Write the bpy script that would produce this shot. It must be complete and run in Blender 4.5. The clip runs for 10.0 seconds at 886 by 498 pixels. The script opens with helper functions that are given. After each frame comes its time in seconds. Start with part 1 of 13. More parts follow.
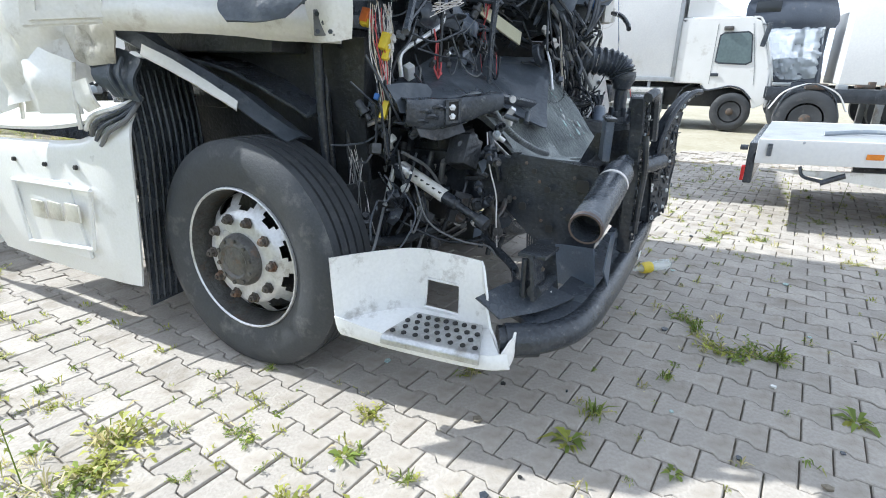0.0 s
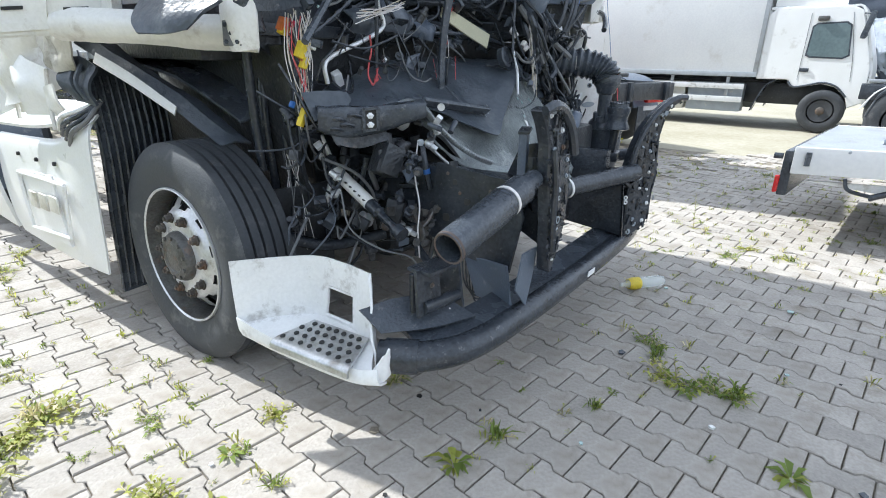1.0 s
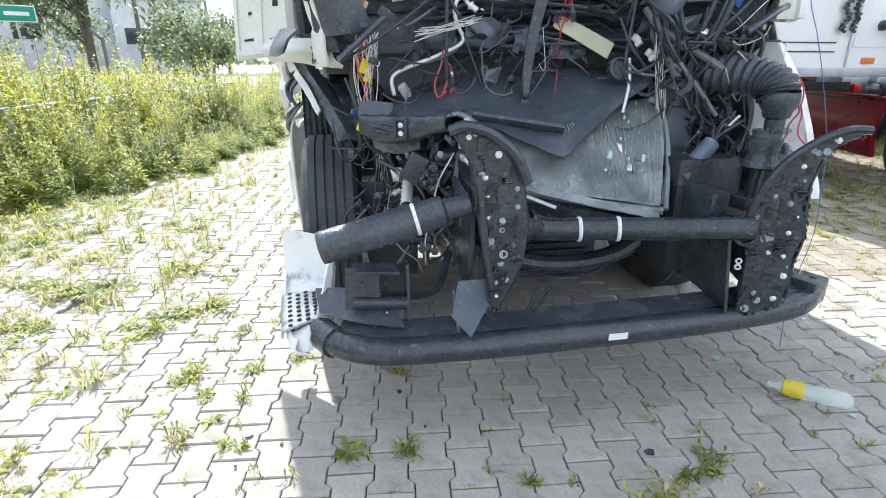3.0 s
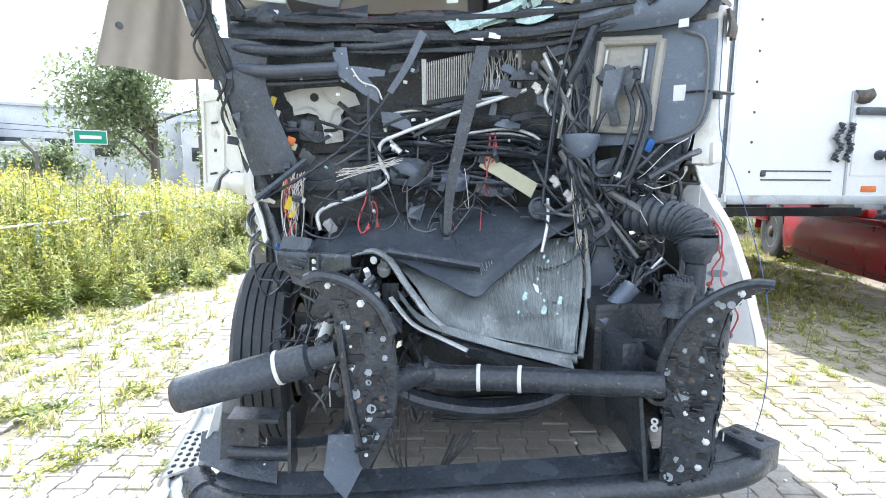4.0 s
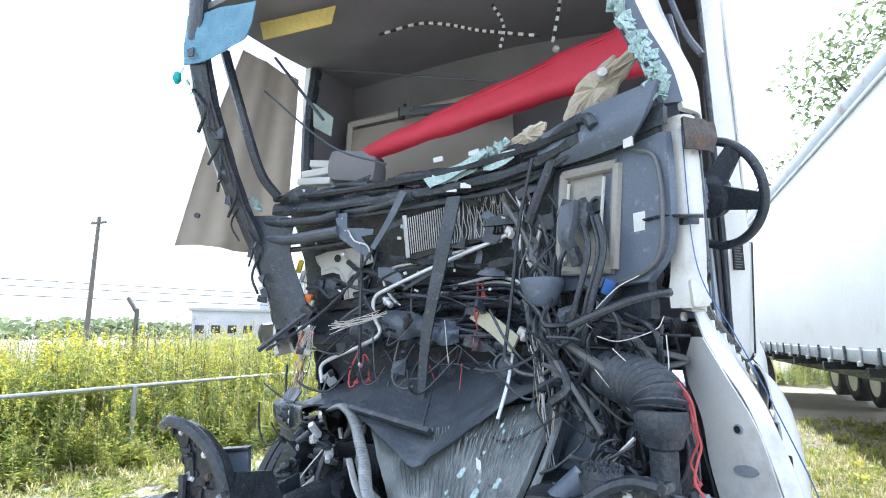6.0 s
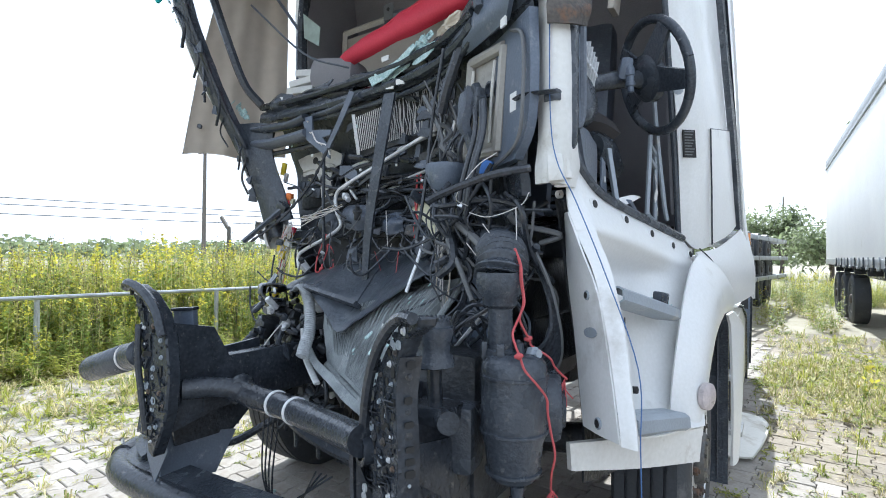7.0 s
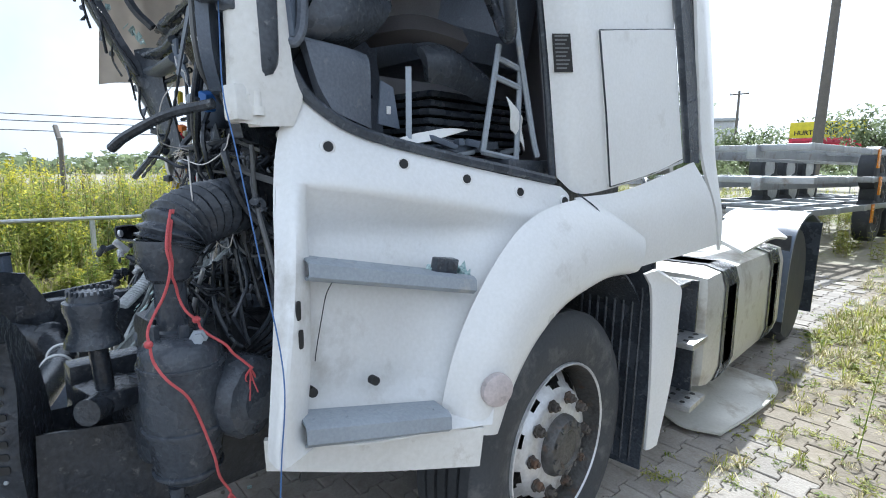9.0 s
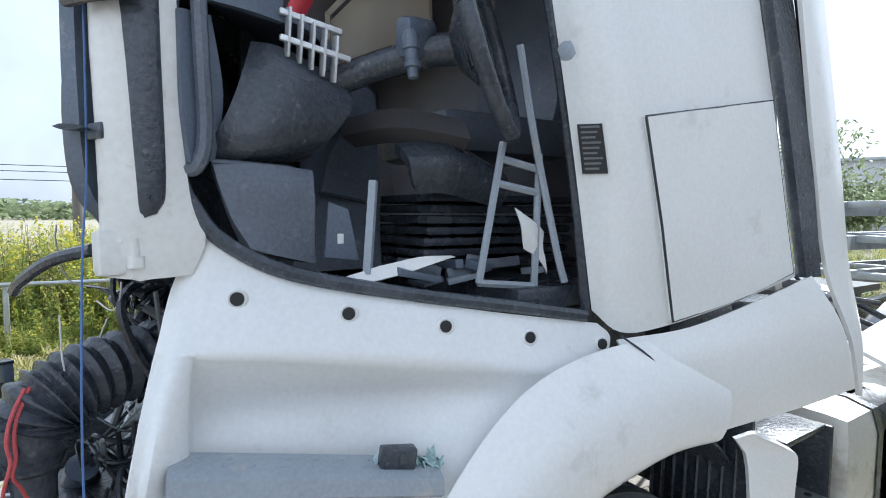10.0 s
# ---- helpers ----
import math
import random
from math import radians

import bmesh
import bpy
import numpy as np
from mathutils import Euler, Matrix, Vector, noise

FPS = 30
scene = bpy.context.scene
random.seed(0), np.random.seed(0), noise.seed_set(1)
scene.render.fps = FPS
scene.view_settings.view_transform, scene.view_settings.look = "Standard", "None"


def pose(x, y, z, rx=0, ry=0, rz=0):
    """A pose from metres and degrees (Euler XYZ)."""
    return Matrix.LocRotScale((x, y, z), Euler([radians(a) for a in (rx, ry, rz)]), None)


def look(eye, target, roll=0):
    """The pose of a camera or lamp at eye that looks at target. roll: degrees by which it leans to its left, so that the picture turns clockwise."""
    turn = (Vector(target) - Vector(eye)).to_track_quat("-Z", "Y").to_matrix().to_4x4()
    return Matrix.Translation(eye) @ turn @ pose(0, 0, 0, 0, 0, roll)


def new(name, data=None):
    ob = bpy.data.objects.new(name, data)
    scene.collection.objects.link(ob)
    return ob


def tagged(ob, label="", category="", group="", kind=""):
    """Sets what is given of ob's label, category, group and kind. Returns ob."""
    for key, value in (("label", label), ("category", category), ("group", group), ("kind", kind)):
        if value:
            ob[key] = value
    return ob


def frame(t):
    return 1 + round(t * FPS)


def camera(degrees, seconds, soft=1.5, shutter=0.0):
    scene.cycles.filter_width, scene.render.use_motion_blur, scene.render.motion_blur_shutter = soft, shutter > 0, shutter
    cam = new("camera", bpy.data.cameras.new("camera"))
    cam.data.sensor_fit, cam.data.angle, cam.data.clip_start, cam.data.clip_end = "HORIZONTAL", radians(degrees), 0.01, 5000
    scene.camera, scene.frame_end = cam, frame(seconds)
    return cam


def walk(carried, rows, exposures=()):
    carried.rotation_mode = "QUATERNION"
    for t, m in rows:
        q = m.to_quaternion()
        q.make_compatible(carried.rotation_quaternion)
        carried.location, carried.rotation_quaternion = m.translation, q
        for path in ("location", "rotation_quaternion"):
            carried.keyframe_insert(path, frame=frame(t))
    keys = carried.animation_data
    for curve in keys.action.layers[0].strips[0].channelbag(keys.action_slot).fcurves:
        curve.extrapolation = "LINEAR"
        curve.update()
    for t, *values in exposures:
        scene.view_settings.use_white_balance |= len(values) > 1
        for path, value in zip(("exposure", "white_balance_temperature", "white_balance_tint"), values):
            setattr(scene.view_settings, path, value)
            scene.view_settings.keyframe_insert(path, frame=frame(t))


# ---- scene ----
cam = camera(80.3, 10.0, 1.0)
PATH = [
    (0, (-2.599, -0.295, 1.259), (-1.141, 0.466, 0.69), 1.2),
    (0.5, (-2.448, -0.57, 1.284), (-1.023, 0.234, 0.693), 1.1),
    (1, (-2.209, -0.817, 1.328), (-0.899, 0.161, 0.732), 1.1),
    (1.5, (-1.962, -1.118, 1.325), (-0.901, 0.12, 0.716), 1.3),
    (2, (-1.679, -1.334, 1.345), (-0.908, 0.1, 0.732), 0.8),
    (2.2, (-1.515, -1.398, 1.324), (-0.877, 0.098, 0.705), 0.9),
    (3.3, (-0.783, -1.62, 1.405), (-0.548, 0.013, 0.854), 0.1),
    (3.5, (-0.678, -1.604, 1.419), (-0.468, 0.056, 0.94), 0.3),
    (4, (-0.405, -1.568, 1.482), (-0.227, 0.145, 1.235), 0.4),
    (4.5, (-0.143, -1.585, 1.516), (0.012, 0.148, 1.543), 0.5),
    (5, (0.101, -1.468, 1.535), (0.18, 0.264, 1.69), 0.5),
    (5.5, (0.361, -1.318, 1.551), (0.202, 0.393, 1.833), 0.2),
    (5.7, (0.515, -1.31, 1.516), (0.142, 0.364, 1.812), 0.3),
    (6.8, (1.28, -1.134, 1.323), (0.382, 0.352, 1.435), 0.3),
    (7, (1.42, -1.111, 1.302), (0.507, 0.37, 1.325), 0.5),
    (7.5, (1.722, -0.99, 1.297), (0.769, 0.459, 1.162), 0.6),
    (8, (1.86, -0.724, 1.302), (0.854, 0.678, 1.084), 0.2),
    (8.5, (2.013, -0.43, 1.328), (0.926, 0.902, 1.067), 0.4),
    (9, (2.095, -0.151, 1.422), (0.903, 1.091, 1.163), 0.5),
    (9.5, (2.065, 0.138, 1.538), (0.743, 1.249, 1.326), 0.5),
    (10, (2.001, 0.406, 1.647), (0.552, 1.362, 1.529), 0.3),
]
walk(cam, [(t, look(eye, target, roll)) for t, eye, target, roll in PATH],
     [(0.0, 0.66, 5800, 8), (2.2, 0.74, 5800, 8), (3.5, 1.10, 5850, 8), (4.0, 1.34, 5800, 8), (4.5, 1.66, 5750, 8), (5.0, 1.38, 5700, 8), (5.7, 1.26, 5600, 8), (7.0, 0.68, 5700, 8), (7.5, 0.82, 5700, 8), (8.5, 0.50, 5650, 8), (10.0, 0.44, 5700, 8)])

# ---- daylight ----
SUN_EL, SUN_AZ = 43.0, 10.0   # height of the sun; turned from the truck's rear towards its right side
world = bpy.data.worlds.new("sky")
scene.world = world
world.use_nodes = True
wn = world.node_tree
wn.nodes.clear()
sky = wn.nodes.new("ShaderNodeTexSky")
sky.sky_type = 'NISHITA'
sky.sun_disc = False
sky.sun_elevation = radians(SUN_EL)
sky.sun_rotation = radians(-SUN_AZ)
sky.air_density, sky.dust_density, sky.ozone_density = 1.2, 4.0, 2.0
# thin bright cloud over the whole sky
wtc = wn.nodes.new("ShaderNodeTexCoord")
wno = wn.nodes.new("ShaderNodeTexNoise")
wno.inputs["Scale"].default_value, wno.inputs["Detail"].default_value = 1.6, 6.0
wra = wn.nodes.new("ShaderNodeMapRange")
wra.inputs["From Min"].default_value, wra.inputs["From Max"].default_value = 0.30, 0.62
wra.inputs["To Min"].default_value, wra.inputs["To Max"].default_value = 0.28, 0.85
wmx = wn.nodes.new("ShaderNodeMix")
wmx.data_type = 'RGBA'
wmx.inputs["B"].default_value = (19.0, 20.0, 21.5, 1)
wbg = wn.nodes.new("ShaderNodeBackground")
wbg.inputs["Strength"].default_value = 0.064
wout = wn.nodes.new("ShaderNodeOutputWorld")
wn.links.new(wtc.outputs["Generated"], wno.inputs["Vector"])
wn.links.new(wno.outputs["Fac"], wra.inputs["Value"])
wn.links.new(wra.outputs["Result"], wmx.inputs["Factor"])
wn.links.new(sky.outputs["Color"], wmx.inputs["A"])
wn.links.new(wmx.outputs["Result"], wbg.inputs["Color"])
wn.links.new(wbg.outputs["Background"], wout.inputs["Surface"])
sun_data = bpy.data.lights.new("sun", 'SUN')
sun_data.energy, sun_data.angle, sun_data.color = 5.0, radians(0.6), (1.0, 0.95, 0.86)
sun = new("sun", sun_data)
sun_dir = Vector((-math.sin(radians(SUN_AZ)) * math.cos(radians(SUN_EL)), math.cos(radians(SUN_AZ)) * math.cos(radians(SUN_EL)), math.sin(radians(SUN_EL))))
sun.matrix_world = look(sun_dir * 40, (0, 0, 0))

# ---- materials ----
def mat(name, col, rough=0.5, metal=0.0, col2=None, scale=3.0, fine=60.0, bump=0.15, dirt=None, dirt_amt=0.0, dirt_scale=2.0, per_object=0.0, coat=0.0, rvar=0.12, island=0.0, streak=None):
    """A surface with large patches, fine grain, optional dirt of its own shape and variation from piece to piece."""
    m = bpy.data.materials.new(name)
    m.use_nodes = True
    nt = m.node_tree
    n, l = nt.nodes, nt.links
    b = n["Principled BSDF"]
    tc = n.new("ShaderNodeTexCoord")
    big = n.new("ShaderNodeTexNoise")
    big.inputs["Scale"].default_value, big.inputs["Detail"].default_value = scale, 5.0
    l.new(tc.outputs["Object"], big.inputs["Vector"])
    sm = n.new("ShaderNodeTexNoise")
    sm.inputs["Scale"].default_value, sm.inputs["Detail"].default_value = fine, 4.0
    if streak:
        mp = n.new("ShaderNodeMapping")
        mp.inputs["Scale"].default_value = streak
        l.new(tc.outputs["Object"], mp.inputs["Vector"])
        l.new(mp.outputs["Vector"], sm.inputs["Vector"])
    else:
        l.new(tc.outputs["Object"], sm.inputs["Vector"])
    c2 = col2 or tuple(min(1.0, c * 0.72) for c in col)
    mixf = n.new("ShaderNodeMath")
    mixf.operation = 'MULTIPLY_ADD'
    mixf.inputs[1].default_value = 0.55
    l.new(big.outputs["Fac"], mixf.inputs[0])
    half = n.new("ShaderNodeMath")
    half.operation = 'MULTIPLY'
    half.inputs[1].default_value = 0.45
    l.new(sm.outputs["Fac"], half.inputs[0])
    l.new(half.outputs[0], mixf.inputs[2])
    ramp = n.new("ShaderNodeValToRGB")
    ramp.color_ramp.elements[0].position, ramp.color_ramp.elements[1].position = 0.36, 0.64
    ramp.color_ramp.elements[0].color, ramp.color_ramp.elements[1].color = (*c2, 1), (*col, 1)
    l.new(mixf.outputs[0], ramp.inputs["Fac"])
    out = ramp.outputs["Color"]
    if dirt:
        dn = n.new("ShaderNodeTexNoise")
        dn.inputs["Scale"].default_value, dn.inputs["Detail"].default_value, dn.inputs["Roughness"].default_value = dirt_scale, 9.0, 0.68
        l.new(tc.outputs["Object"], dn.inputs["Vector"])
        dr = n.new("ShaderNodeMapRange")
        dr.inputs["From Min"].default_value, dr.inputs["From Max"].default_value = 0.62 - 0.3 * dirt_amt, 0.80 - 0.3 * dirt_amt
        l.new(dn.outputs["Fac"], dr.inputs["Value"])
        dm = n.new("ShaderNodeMix")
        dm.data_type = 'RGBA'
        dm.inputs["B"].default_value = (*dirt, 1)
        l.new(dr.outputs["Result"], dm.inputs["Factor"])
        l.new(out, dm.inputs["A"])
        out = dm.outputs["Result"]
    if per_object or island:
        if island:
            oi = n.new("ShaderNodeNewGeometry")
            rnd = oi.outputs["Random Per Island"]
        else:
            oi = n.new("ShaderNodeObjectInfo")
            rnd = oi.outputs["Random"]
        amt = per_object or island
        mr = n.new("ShaderNodeMapRange")
        mr.inputs["To Min"].default_value, mr.inputs["To Max"].default_value = 1.0 - amt, 1.0 + amt
        l.new(rnd, mr.inputs["Value"])
        vm = n.new("ShaderNodeVectorMath")
        vm.operation = 'SCALE'
        l.new(out, vm.inputs[0])
        l.new(mr.outputs["Result"], vm.inputs["Scale"])
        out = vm.outputs["Vector"]
    l.new(out, b.inputs["Base Color"])
    rr = n.new("ShaderNodeMapRange")
    rr.inputs["To Min"].default_value, rr.inputs["To Max"].default_value = max(0.02, rough - rvar), min(1.0, rough + rvar)
    l.new(big.outputs["Fac"], rr.inputs["Value"])
    l.new(rr.outputs["Result"], b.inputs["Roughness"])
    b.inputs["Metallic"].default_value = metal
    b.inputs["Coat Weight"].default_value = coat
    if bump:
        bp = n.new("ShaderNodeBump")
        bp.inputs["Strength"].default_value, bp.inputs["Distance"].default_value = bump, 0.01
        l.new(sm.outputs["Fac"], bp.inputs["Height"])
        l.new(bp.outputs["Normal"], b.inputs["Normal"])
    return m


def leaf_mat(name, col, col2, trans=0.35):
    """Thin leaves that let some light through."""
    m = mat(name, col, 0.6, col2=col2, scale=1.3, fine=20, bump=0.0, island=0.35)
    nt = m.node_tree
    b, o = nt.nodes["Principled BSDF"], nt.nodes["Material Output"]
    tr = nt.nodes.new("ShaderNodeBsdfTranslucent")
    src = b.inputs["Base Color"].links[0].from_socket
    nt.links.new(src, tr.inputs["Color"])
    mx = nt.nodes.new("ShaderNodeMixShader")
    mx.inputs[0].default_value = trans
    nt.links.new(b.outputs[0], mx.inputs[1])
    nt.links.new(tr.outputs[0], mx.inputs[2])
    nt.links.new(mx.outputs[0], o.inputs["Surface"])
    return m


def glass_mat(name, col, rough=0.05, alpha=0.35):
    m = bpy.data.materials.new(name)
    m.use_nodes = True
    b = m.node_tree.nodes["Principled BSDF"]
    b.inputs["Base Color"].default_value = (*col, 1)
    b.inputs["Roughness"].default_value = rough
    b.inputs["Alpha"].default_value = alpha
    return m


WHITE = mat("white_cab_paint", (0.80, 0.80, 0.79), 0.32, col2=(0.72, 0.72, 0.70), scale=2.2, fine=90, bump=0.03, dirt=(0.50, 0.48, 0.44), dirt_amt=0.12, dirt_scale=3.5, coat=0.25)
WHITE_OLD = mat("scuffed_white_paint", (0.76, 0.75, 0.72), 0.42, col2=(0.66, 0.65, 0.61), scale=5, fine=70, bump=0.08, dirt=(0.42, 0.38, 0.32), dirt_amt=0.22, dirt_scale=9.0)
WHITE_PLAST = mat("white_plastic", (0.80, 0.80, 0.79), 0.4, col2=(0.70, 0.70, 0.69), scale=4, fine=80, bump=0.04, dirt=(0.30, 0.28, 0.25), dirt_amt=0.25, dirt_scale=9.0)
STEP_GREY = mat("grey_step_plastic", (0.34, 0.38, 0.42), 0.5, col2=(0.27, 0.30, 0.335), scale=6, fine=120, bump=0.15, dirt=(0.48, 0.46, 0.42), dirt_amt=0.14, dirt_scale=8)
ALU = mat("chequered_aluminium", (0.62, 0.63, 0.64), 0.38, 0.85, col2=(0.42, 0.43, 0.44), scale=8, fine=100, bump=0.15, dirt=(0.25, 0.23, 0.20), dirt_amt=0.3, dirt_scale=10)
TUBE_ALU = mat("dull_aluminium_tube", (0.82, 0.83, 0.84), 0.32, 0.4, col2=(0.60, 0.61, 0.63), scale=12, fine=90, bump=0.1)
BLACK = mat("black_painted_steel", (0.046, 0.054, 0.066), 0.20, col2=(0.020, 0.023, 0.029), scale=9, fine=70, bump=0.32, dirt=(0.17, 0.17, 0.17), dirt_amt=0.08, dirt_scale=40)
BLACK_PLAST = mat("black_plastic", (0.070, 0.081, 0.098), 0.26, col2=(0.032, 0.038, 0.048), scale=7, fine=90, bump=0.3, dirt=(0.18, 0.18, 0.18), dirt_amt=0.10, dirt_scale=36)
DARK_GREY = mat("dark_grey_dash_plastic", (0.130, 0.149, 0.182), 0.34, col2=(0.074, 0.086, 0.108), scale=5, fine=120, bump=0.22, dirt=(0.24, 0.24, 0.24), dirt_amt=0.10, dirt_scale=24)
BLUE_GREY = mat("blue_grey_panel_plastic", (0.130, 0.158, 0.205), 0.32, col2=(0.090, 0.110, 0.147), scale=3, fine=140, bump=0.14, dirt=(0.30, 0.31, 0.32), dirt_amt=0.12, dirt_scale=20)
RUBBER = mat("worn_tyre_rubber", (0.052, 0.057, 0.064), 0.62, col2=(0.034, 0.037, 0.042), scale=7, fine=80, bump=0.2, dirt=(0.11, 0.11, 0.11), dirt_amt=0.2, dirt_scale=9)
SIDEWALL = mat("dusty_tyre_sidewall", (0.058, 0.063, 0.070), 0.66, col2=(0.040, 0.044, 0.050), scale=9, fine=90, bump=0.15, dirt=(0.14, 0.14, 0.14), dirt_amt=0.25, dirt_scale=8)
HUB_GREY = mat("greasy_grey_hub", (0.15, 0.15, 0.145), 0.45, 0.45, col2=(0.07, 0.068, 0.066), scale=14, fine=80, bump=0.3, dirt=(0.16, 0.10, 0.065), dirt_amt=0.25, dirt_scale=16)
RIM = mat("silver_painted_rim", (0.70, 0.71, 0.72), 0.32, 0.45, col2=(0.52, 0.52, 0.53), scale=8, fine=70, bump=0.15, dirt=(0.22, 0.19, 0.16), dirt_amt=0.12, dirt_scale=12)
HUB = mat("rusty_hub_iron", (0.13, 0.115, 0.10), 0.65, 0.3, col2=(0.055, 0.05, 0.046), scale=14, fine=90, bump=0.3, dirt=(0.21, 0.11, 0.06), dirt_amt=0.35, dirt_scale=12)
IRON = mat("greasy_cast_iron", (0.085, 0.089, 0.096), 0.32, 0.35, col2=(0.032, 0.034, 0.038), scale=12, fine=80, bump=0.5, dirt=(0.17, 0.15, 0.13), dirt_amt=0.2, dirt_scale=26)
ENGINE = mat("oily_engine_black", (0.034, 0.038, 0.044), 0.34, col2=(0.015, 0.017, 0.020), scale=9, fine=60, bump=0.5, dirt=(0.08, 0.08, 0.08), dirt_amt=0.2, dirt_scale=22)
CABLE = mat("black_cable_sheath", (0.054, 0.062, 0.075), 0.22, col2=(0.016, 0.018, 0.022), scale=10, fine=110, bump=0.12, dirt=(0.20, 0.20, 0.20), dirt_amt=0.08, dirt_scale=34)
GREY_CABLE = mat("grey_cable_sheath", (0.16, 0.165, 0.17), 0.5, scale=8, fine=90, bump=0.05)
BLUE_WIRE = mat("dark_blue_wire", (0.07, 0.16, 0.38), 0.5, scale=8, fine=90, bump=0.03)
PALE_WIRE = mat("pale_wire", (0.78, 0.75, 0.73), 0.5, scale=8, fine=90, bump=0.03)
RED_ROPE = mat("red_nylon_rope", (0.60, 0.12, 0.125), 0.7, col2=(0.50, 0.075, 0.08), scale=20, fine=240, bump=0.5)
ORANGE = mat("orange_plastic", (0.75, 0.20, 0.04), 0.45, scale=8, fine=90, bump=0.03)
BLUE_PL = mat("blue_plastic", (0.03, 0.13, 0.42), 0.45, scale=8, fine=90, bump=0.03)
YELLOW = mat("yellow_plastic", (0.78, 0.60, 0.04), 0.45, scale=8, fine=90, bump=0.03)
TAN = mat("tan_felt", (0.58, 0.56, 0.40), 0.85, col2=(0.48, 0.46, 0.33), scale=8, fine=150, bump=0.2)
FOAM = mat("torn_beige_foam", (0.62, 0.56, 0.46), 0.95, col2=(0.48, 0.42, 0.33), scale=10, fine=110, bump=0.6)
BEIGE = mat("beige_wall_lining", (0.50, 0.46, 0.40), 0.85, col2=(0.42, 0.385, 0.33), scale=3, fine=180, bump=0.15)
LIGHT_LINING = mat("pale_trim_strip", (0.60, 0.57, 0.51), 0.75, scale=4, fine=120, bump=0.1)
HEADLINER = mat("grey_headliner_felt", (0.30, 0.295, 0.31), 0.95, col2=(0.22, 0.215, 0.23), scale=3, fine=200, bump=0.2)
BROWN_CLOTH = mat("dark_brown_seat_cloth", (0.085, 0.080, 0.082), 0.9, col2=(0.06, 0.057, 0.060), scale=4, fine=220, bump=0.2)
RED_VINYL = mat("red_bunk_cover", (0.68, 0.05, 0.09), 0.55, col2=(0.58, 0.035, 0.065), scale=4, fine=120, bump=0.12)
CURTAIN = leaf_mat("taupe_curtain_cloth", (0.47, 0.435, 0.39), (0.40, 0.37, 0.33), 0.35)
PAPER = mat("white_paper", (0.78, 0.78, 0.76), 0.8, col2=(0.68, 0.68, 0.66), scale=9, fine=60, bump=0.05)
TEAL = mat("crazed_windscreen_shards", (0.62, 0.75, 0.73), 0.2, col2=(0.28, 0.44, 0.44), scale=40, fine=160, bump=0.7)
BLUE_GLASS = mat("blue_tinted_screen_band", (0.10, 0.24, 0.36), 0.3, col2=(0.16, 0.33, 0.45), scale=18, fine=140, bump=0.6)
FIN = mat("bent_radiator_fins", (0.70, 0.70, 0.69), 0.4, 0.25, col2=(0.48, 0.48, 0.47), scale=15, fine=120, bump=0.2)
HOSE_FOIL = mat("silver_hose_foil", (0.50, 0.52, 0.53), 0.36, 0.25, col2=(0.26, 0.275, 0.285), scale=15, fine=120, bump=0.2, dirt=(0.25, 0.25, 0.24), dirt_amt=0.15, dirt_scale=20)
COND = mat("crushed_condenser_fins", (0.40, 0.43, 0.43), 0.38, 0.35, col2=(0.19, 0.21, 0.215), scale=10, fine=40, bump=0.7, dirt=(0.60, 0.61, 0.60), dirt_amt=0.20, dirt_scale=14, streak=(16, 1, 1))
COVER = mat("dusty_black_rubber_sheet", (0.080, 0.094, 0.114), 0.32, col2=(0.046, 0.055, 0.068), scale=3, fine=45, bump=0.35, dirt=(0.16, 0.17, 0.18), dirt_amt=0.2, dirt_scale=6)
CREAM = mat("cream_plate", (0.50, 0.48, 0.43), 0.6, col2=(0.40, 0.385, 0.34), scale=5, fine=70, bump=0.1, dirt=(0.16, 0.15, 0.13), dirt_amt=0.35, dirt_scale=9)
TAUPE = mat("taupe_plastic", (0.36, 0.345, 0.31), 0.5, col2=(0.29, 0.278, 0.25), scale=5, fine=70, bump=0.08, dirt=(0.20, 0.19, 0.17), dirt_amt=0.2, dirt_scale=12)
CREAM_PLATE = mat("pale_cream_steel", (0.62, 0.61, 0.57), 0.45, col2=(0.52, 0.51, 0.47), scale=5, fine=70, bump=0.06, dirt=(0.30, 0.28, 0.25), dirt_amt=0.2, dirt_scale=12)
SAND = mat("sand_between_pavers", (0.28, 0.245, 0.19), 0.95, col2=(0.15, 0.131, 0.10), scale=9, fine=90, bump=0.6)
PAVER = mat("grey_concrete_paver", (0.43, 0.395, 0.352), 0.88, col2=(0.305, 0.280, 0.248), scale=5.5, fine=70, bump=0.45, dirt=(0.245, 0.215, 0.172), dirt_amt=0.34, dirt_scale=4.5, per_object=0.10)
PAVER_FAR = mat("grey_concrete_pavers", (0.43, 0.395, 0.352), 0.88, col2=(0.305, 0.280, 0.248), scale=5.5, fine=70, bump=0.45, dirt=(0.245, 0.215, 0.172), dirt_amt=0.34, dirt_scale=4.5, island=0.10)
PAVER_SANDY = mat("sand_strewn_pavers", (0.36, 0.315, 0.255), 0.92, col2=(0.245, 0.212, 0.162), scale=3.0, fine=55, bump=0.5, dirt=(0.20, 0.165, 0.11), dirt_amt=0.5, dirt_scale=2.6, island=0.12)
SOIL = mat("dry_weedy_soil", (0.40, 0.37, 0.295), 0.95, col2=(0.29, 0.265, 0.185), scale=0.8, fine=14, bump=0.6)
LEAF = leaf_mat("weed_leaf", (0.25, 0.32, 0.06), (0.15, 0.21, 0.045), 0.5)
LEAF_YEL = leaf_mat("yellowing_leaf", (0.46, 0.46, 0.10), (0.30, 0.34, 0.065), 0.5)
